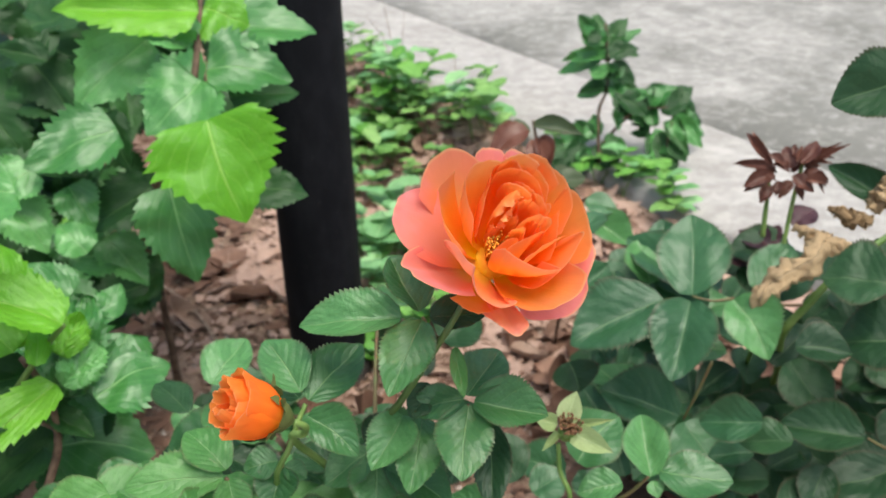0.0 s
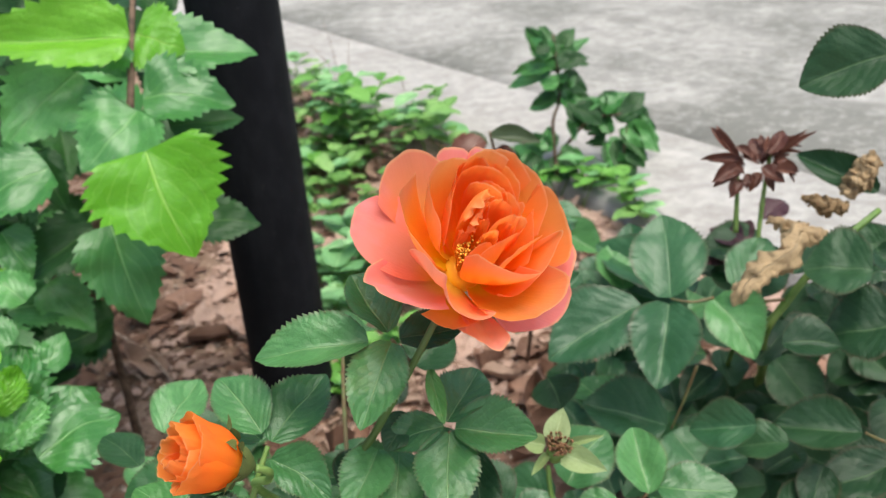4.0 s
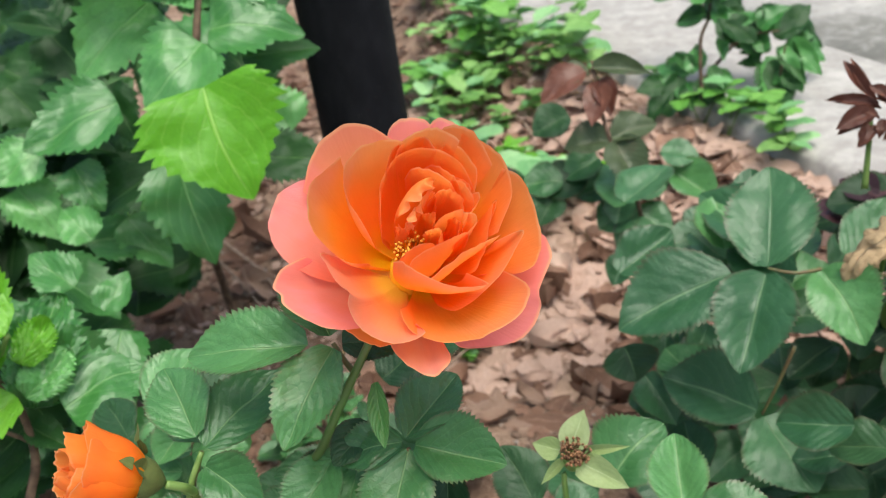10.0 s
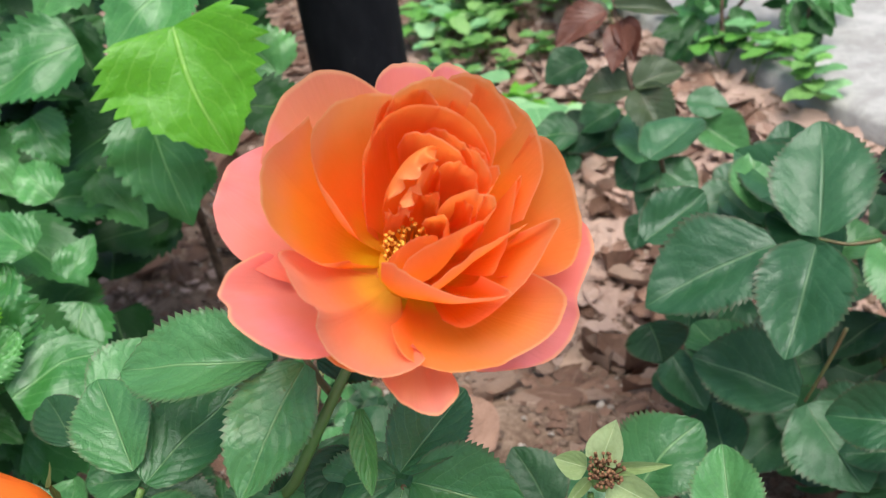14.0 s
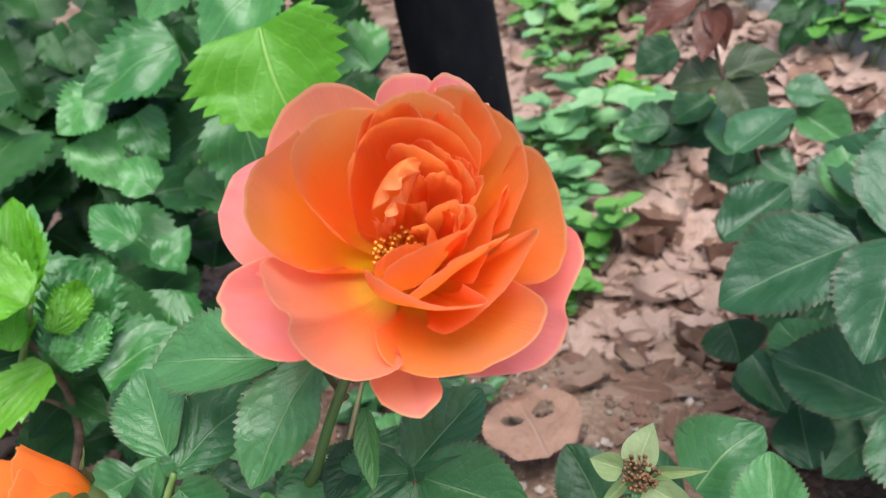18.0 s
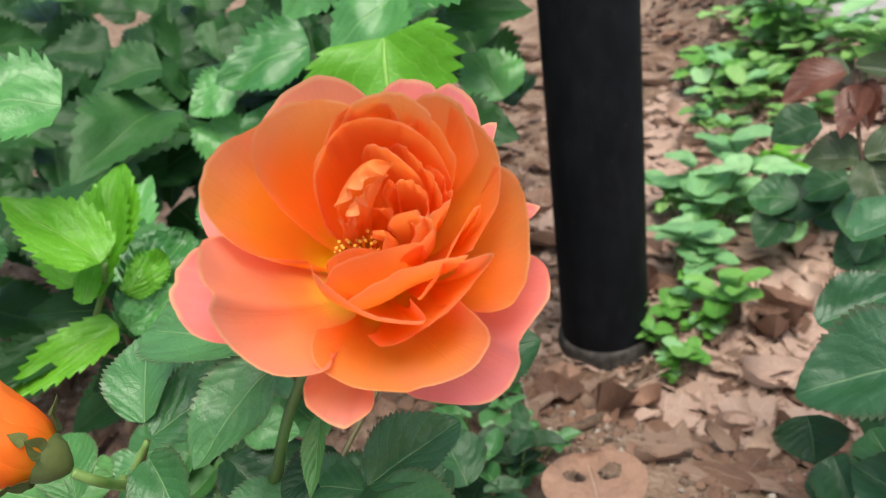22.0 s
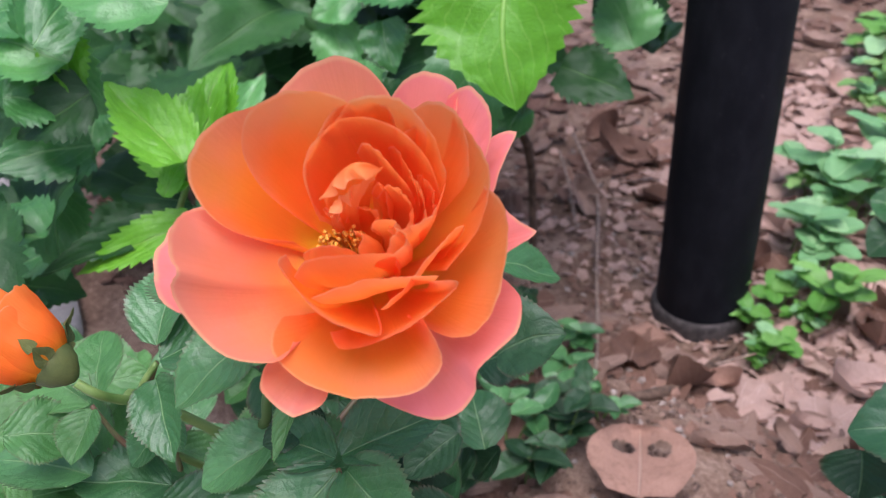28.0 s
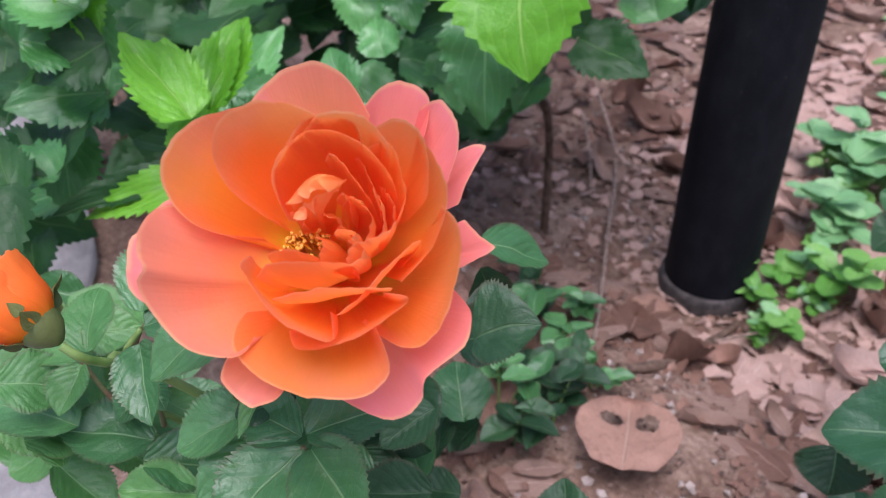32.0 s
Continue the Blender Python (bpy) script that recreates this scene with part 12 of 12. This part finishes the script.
rng = random.Random(77)
made = 0
while made < 275:
    x, y = (rng.uniform(-0.1, 0.55), rng.uniform(0.72, 1.5)) if made > 150 else (rng.uniform(-0.75, 0.75), rng.uniform(0.42, 2.3))
    if edge_gap(x, y) < 0.06 or (x + 0.25) ** 2 + (y - 0.81) ** 2 < 0.012 or (x + 0.08) ** 2 + (y - 0.85) ** 2 < 0.0045 or (x - 0.05) ** 2 + (y - 0.575) ** 2 < 0.0058:
        continue
    if y > 1.2 and rng.random() < 0.25:
        continue
    ln, a = rng.uniform(0.026, 0.066), rng.random() * 6.283
    up = Vector((rng.uniform(-0.28, 0.28), rng.uniform(-0.28, 0.28), 1))
    d = Vector((math.cos(a), math.sin(a), rng.uniform(-0.12, 0.12))) * ln
    b = Vector((x, y, height(x, y) + rng.uniform(0.003, 0.014)))
    tone = rng.choice((0, 1, 1, 2, 2, 2) if lit_part(x, y) else (0, 1, 1, 2) if half_lit_part(x, y) else (0, 0, 0, 1))
    counter[0] += 1
    ob = new("fallen_leaf", BLADES["dead"][tone][rng.randrange(5)])
    ob.matrix_basis = leaf_pose(b - d / 2, b + d / 2, ln * rng.uniform(0.42, 0.68), up)
    tagged(ob, ("dry pinkish-brown fallen leaf lying on soil", "pale grey-tan fallen leaf lying on soil", "pinkish fallen leaf coloured paler for brighter light")[tone], "leaf", "fallen leaves")
    made += 1


def flat_leaf(base, tip, width, up, data, label):
    ob = new("fallen_leaf", data)
    ob.matrix_basis = leaf_pose(base, tip, width, up)
    return tagged(ob, label, "leaf", "fallen leaves")


HOLED = blade("fallen_leaf", DEAD_LEAF, 260, 0, 0.0, 0.5, 0.62, 0.1, 0.08, 0.035, 0.5, hole=((-0.17, 0.66, 0.115), (0.17, 0.64, 0.115)), half=22, curl=0.12)
flat_leaf((0.073, 0.534, 0.022), (0.035, 0.587, 0.022), 0.070, (0.05, -0.1, 1), HOLED, "pale fallen leaf with two round holes")
flat_leaf((-0.039, 0.675, -0.025), (-0.073, 0.733, -0.054), 0.046, (0.05, 0.32, 1), BLADES["dead"][0][3], "broad brown fallen leaf beside the post")
flat_leaf((-0.005, 0.747, -0.061), (-0.004, 0.678, -0.027), 0.028, (0.05, 0.32, 1), BLADES["dead"][0][4], "curled reddish-brown fallen leaf")
flat_leaf((-0.291, 1.072, -0.079), (-0.358, 1.038, -0.079), 0.061, (0.05, -0.1, 1), BLADES["dead"][0][1], "broad brown fallen leaf on soil")
flat_leaf((0.048, 0.885, -0.079), (0.105, 0.897, -0.079), 0.043, (0.05, 0.32, 1), BLADES["dead"][1][2], "pale curled fallen leaf")
flat_leaf((0.086, 0.651, -0.014), (0.055, 0.619, -0.003), 0.017, (0.05, 0.32, 1), BLADES["dead"][1][0], "narrow pale fallen leaf")
flat_leaf((-0.099, 1.230, -0.079), (-0.172, 1.226, -0.079), 0.060, (0.05, -0.1, 1), BLADES["dead"][1][2], "pale tan fallen leaf on soil")
flat_leaf((-0.115, 1.312, -0.079), (-0.189, 1.325, -0.079), 0.063, (0.05, -0.1, 1), BLADES["dead"][1][0], "pale tan fallen leaf on soil")
flat_leaf((0.227, 1.210, 0.003), (0.192, 1.165, -0.018), 0.049, (0.05, -0.1, 1), BLADES["dead"][0][3], "broad brown fallen leaf on soil")
flat_leaf((0.269, 1.119, -0.001), (0.295, 1.053, -0.009), 0.045, (0.05, -0.1, 1), BLADES["dead"][0][2], "brown fallen leaf on soil")
flat_leaf((0.049, 0.957, -0.079), (0.078, 0.888, -0.079), 0.044, (0.05, -0.1, 1), BLADES["dead"][0][1], "brown fallen leaf on soil")
flat_leaf((0.114, 0.772, -0.071), (0.148, 0.711, -0.043), 0.033, (0.05, 0.32, 1), BLADES["dead"][1][0], "pale tan fallen leaf on soil")
flat_leaf((-0.303, 1.132, -0.079), (-0.279, 1.060, -0.079), 0.055, (0.05, -0.1, 1), BLADES["dead"][0][3], "brown fallen leaf on soil")
flat_leaf((-0.253, 0.912, -0.079), (-0.309, 0.937, -0.079), 0.035, (0.05, -0.1, 1), BLADES["dead"][1][1], "pale tan fallen leaf on soil")


def leaf_carpet():
    """The lower layer of dead leaves that nobody could count, in one mesh a colour."""
    rng = random.Random(31)
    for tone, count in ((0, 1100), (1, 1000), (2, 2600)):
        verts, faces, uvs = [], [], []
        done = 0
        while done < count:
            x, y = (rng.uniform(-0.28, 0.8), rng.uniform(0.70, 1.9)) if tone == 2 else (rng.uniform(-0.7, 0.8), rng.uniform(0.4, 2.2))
            if (tone == 2 and not lit_part(x, y) and (not half_lit_part(x, y) or rng.random() < 0.5)) or (tone == 0 and x > -0.02 and y > 0.84 and rng.random() < 0.8) or edge_gap(x, y) < 0.04 or (x + 0.25) ** 2 + (y - 0.81) ** 2 < 0.014 or (x + 0.08) ** 2 + (y - 0.85) ** 2 < 0.0042 or (x - 0.05) ** 2 + (y - 0.575) ** 2 < 0.0045:
                continue
            done += 1
            ln, a = rng.uniform(0.014, 0.048) * (1.3 if tone == 2 else 1.0), rng.random() * 6.283
            d = Vector((math.cos(a), math.sin(a), rng.uniform(-0.15, 0.15))) * ln
            b = Vector((x, y, height(x, y) + rng.uniform(0.001, 0.008)))
            m = leaf_pose(b - d / 2, b + d / 2, ln * rng.uniform(0.4, 0.75), (rng.uniform(-0.25, 0.25), rng.uniform(-0.25, 0.25), 1))
            bend, fold, k0 = rng.uniform(-0.3, 0.3), rng.uniform(-0.5, 0.5), len(verts)
            for i, w in enumerate((0.16, 0.42, 0.5, 0.44, 0.26, 0.05)):
                u = i / 5
                for k in range(5):
                    v = k / 2 - 1
                    x2 = v * w * rng.uniform(0.7, 1.12)
                    verts.append(m @ Vector((x2, u, fold * x2 * x2 * 2.4 + bend * (u - 0.5) ** 2 + rng.uniform(-0.05, 0.05))))
                    uvs.append((0.5 + v / 2, u))
            for i in range(5):
                for k in range(4):
                    q = k0 + i * 5 + k
                    faces.append((q, q + 1, q + 6, q + 5))
        tagged(new("leaf_litter", mesh_of("leaf_litter", verts, faces, (DEAD_LEAF, DEAD_LEAF_PALE, DEAD_LEAF_LIT)[tone], uvs)), ("brown dry leaf litter covering the soil", "pale tan dry leaf litter covering the soil", "pinkish leaf litter coloured paler for brighter light")[tone], "leaf litter", kind="stuff")


leaf_carpet()


def litter():
    """Crumbs of soil, leaf scraps and small stones, one joined mesh each."""
    rng = random.Random(5)
    for name, label, count, lo, hi, flat, mats in (
        ("soil_crumbs", "small brown crumbs of soil", 5200, 0.0012, 0.005, 0.8, CRUMB),
        ("leaf_scraps", "broken scraps of dry leaves", 3600, 0.003, 0.009, 0.16, DEAD_LEAF),
        ("dry_scraps", "broken scraps of dry leaves coloured paler for brighter light", 4200, 0.004, 0.012, 0.16, DEAD_LEAF_LIT),
        ("gravel", "small pale stones among the litter", 900, 0.002, 0.006, 0.7, PEBBLE),
    ):
        verts, faces, uvs = [], [], []
        done = 0
        while done < count:
            x, y = (rng.gauss(0.2, 0.26), 0.80 + abs(rng.gauss(0.0, 0.45))) if mats is DEAD_LEAF_LIT else (rng.gauss(0.0, 0.33), 0.42 + abs(rng.gauss(0.0, 0.6)))
            if edge_gap(x, y) < 0.02 or (flat < 0.3 and (x - 0.05) ** 2 + (y - 0.575) ** 2 < 0.003):
                continue
            done += 1
            r = rng.uniform(lo, hi)
            turn = Euler((rng.uniform(-0.6, 0.6), rng.uniform(-0.6, 0.6), rng.random() * 6.3)).to_matrix()
            c = Vector((x, y, height(x, y) + r * flat * 0.5 + (0.004 * rng.random() if flat < 0.3 else 0)))
            k0 = len(verts)
            for q in ((1, 0, 0), (0.3, 0.9, 0.1), (-0.8, 0.5, 0), (-0.7, -0.6, 0.1), (0.4, -0.8, 0), (0, 0, 1), (0, 0, -0.8)):
                v = Vector(q) * rng.uniform(0.6, 1.0)
                v.z *= flat
                verts.append(c + turn @ v * r)
                uvs.append((0.3 + 0.1 * q[0], 0.5 + 0.2 * q[1]))
            for i in range(5):
                j = (i + 1) % 5
                faces += [(k0 + i, k0 + j, k0 + 5), (k0 + j, k0 + i, k0 + 6)]
        tagged(new(name, mesh_of(name, verts, faces, mats, uvs, False)), label, "litter", kind="stuff")


litter()


def twig(points, r0, r1, material, label):
    n = len(points)
    tagged(new("twig", tube("twig", points, [r0 + (r1 - r0) * i / (n - 1) for i in range(n)], material, 7, 0.3)), label, "twig", "twigs")


twig([(-0.409, 1.045, -0.070), (-0.290, 0.947, -0.070), (-0.185, 0.818, -0.070), (-0.074, 0.678, -0.018), (-0.017, 0.601, 0.010)], 0.0022, 0.0014, TWIG, "thin pale dry twig on the soil")
twig([(-0.007, 0.627, -0.008), (-0.001, 0.676, -0.029), (-0.016, 0.762, -0.070), (-0.022, 0.820, -0.082)], 0.005, 0.0035, STEM_BROWN, "reddish-brown stick lying by the post")
twig([(-0.388, 0.994, -0.070), (-0.323, 0.936, -0.070), (-0.251, 0.864, -0.070)], 0.0018, 0.001, TWIG, "thin pale dry twig on the soil")
twig([(-0.290, 0.931, -0.070), (-0.236, 0.958, -0.070)], 0.002, 0.001, TWIG, "thin pale dry twig on the soil")
twig([(-0.007, 0.761, -0.058), (0.009, 0.819, -0.070), (0.040, 0.832, -0.070)], 0.0015, 0.001, TWIG, "thin pale dry twig on the soil")
twig([(-0.103, 1.388, -0.069), (-0.041, 1.388, -0.046), (-0.004, 1.326, -0.051)], 0.003, 0.002, TWIG, "pale curved dry twig on soil")
tagged(new("grass_stalk", tube("grass_stalk", [(-0.167, 1.834, 0.000), (-0.178, 1.849, 0.078), (-0.196, 1.864, 0.158)], [0.0009, 0.0007, 0.0004], TWIG, 5)), "thin dry grass stalk at the concrete edge", "grass", "grass stalks")
tagged(new("grass_stalk", tube("grass_stalk", [(-0.158, 1.825, 0.000), (-0.150, 1.839, 0.069), (-0.144, 1.846, 0.127)], [0.0009, 0.0007, 0.0004], TWIG, 5)), "thin dry grass stalk at the concrete edge", "grass", "grass stalks")
tagged(new("grass_stalk", tube("grass_stalk", [(-0.171, 1.843, 0.000), (-0.191, 1.851, 0.066), (-0.224, 1.848, 0.114)], [0.0009, 0.0007, 0.0004], TWIG, 5)), "thin dry grass stalk at the concrete edge", "grass", "grass stalks")
tagged(new("grass_stalk", tube("grass_stalk", [(-0.013, 1.669, 0.000), (-0.019, 1.673, 0.055), (-0.025, 1.670, 0.094)], [0.0009, 0.0007, 0.0004], TWIG, 5)), "thin dry grass stalk at the concrete edge", "grass", "grass stalks")
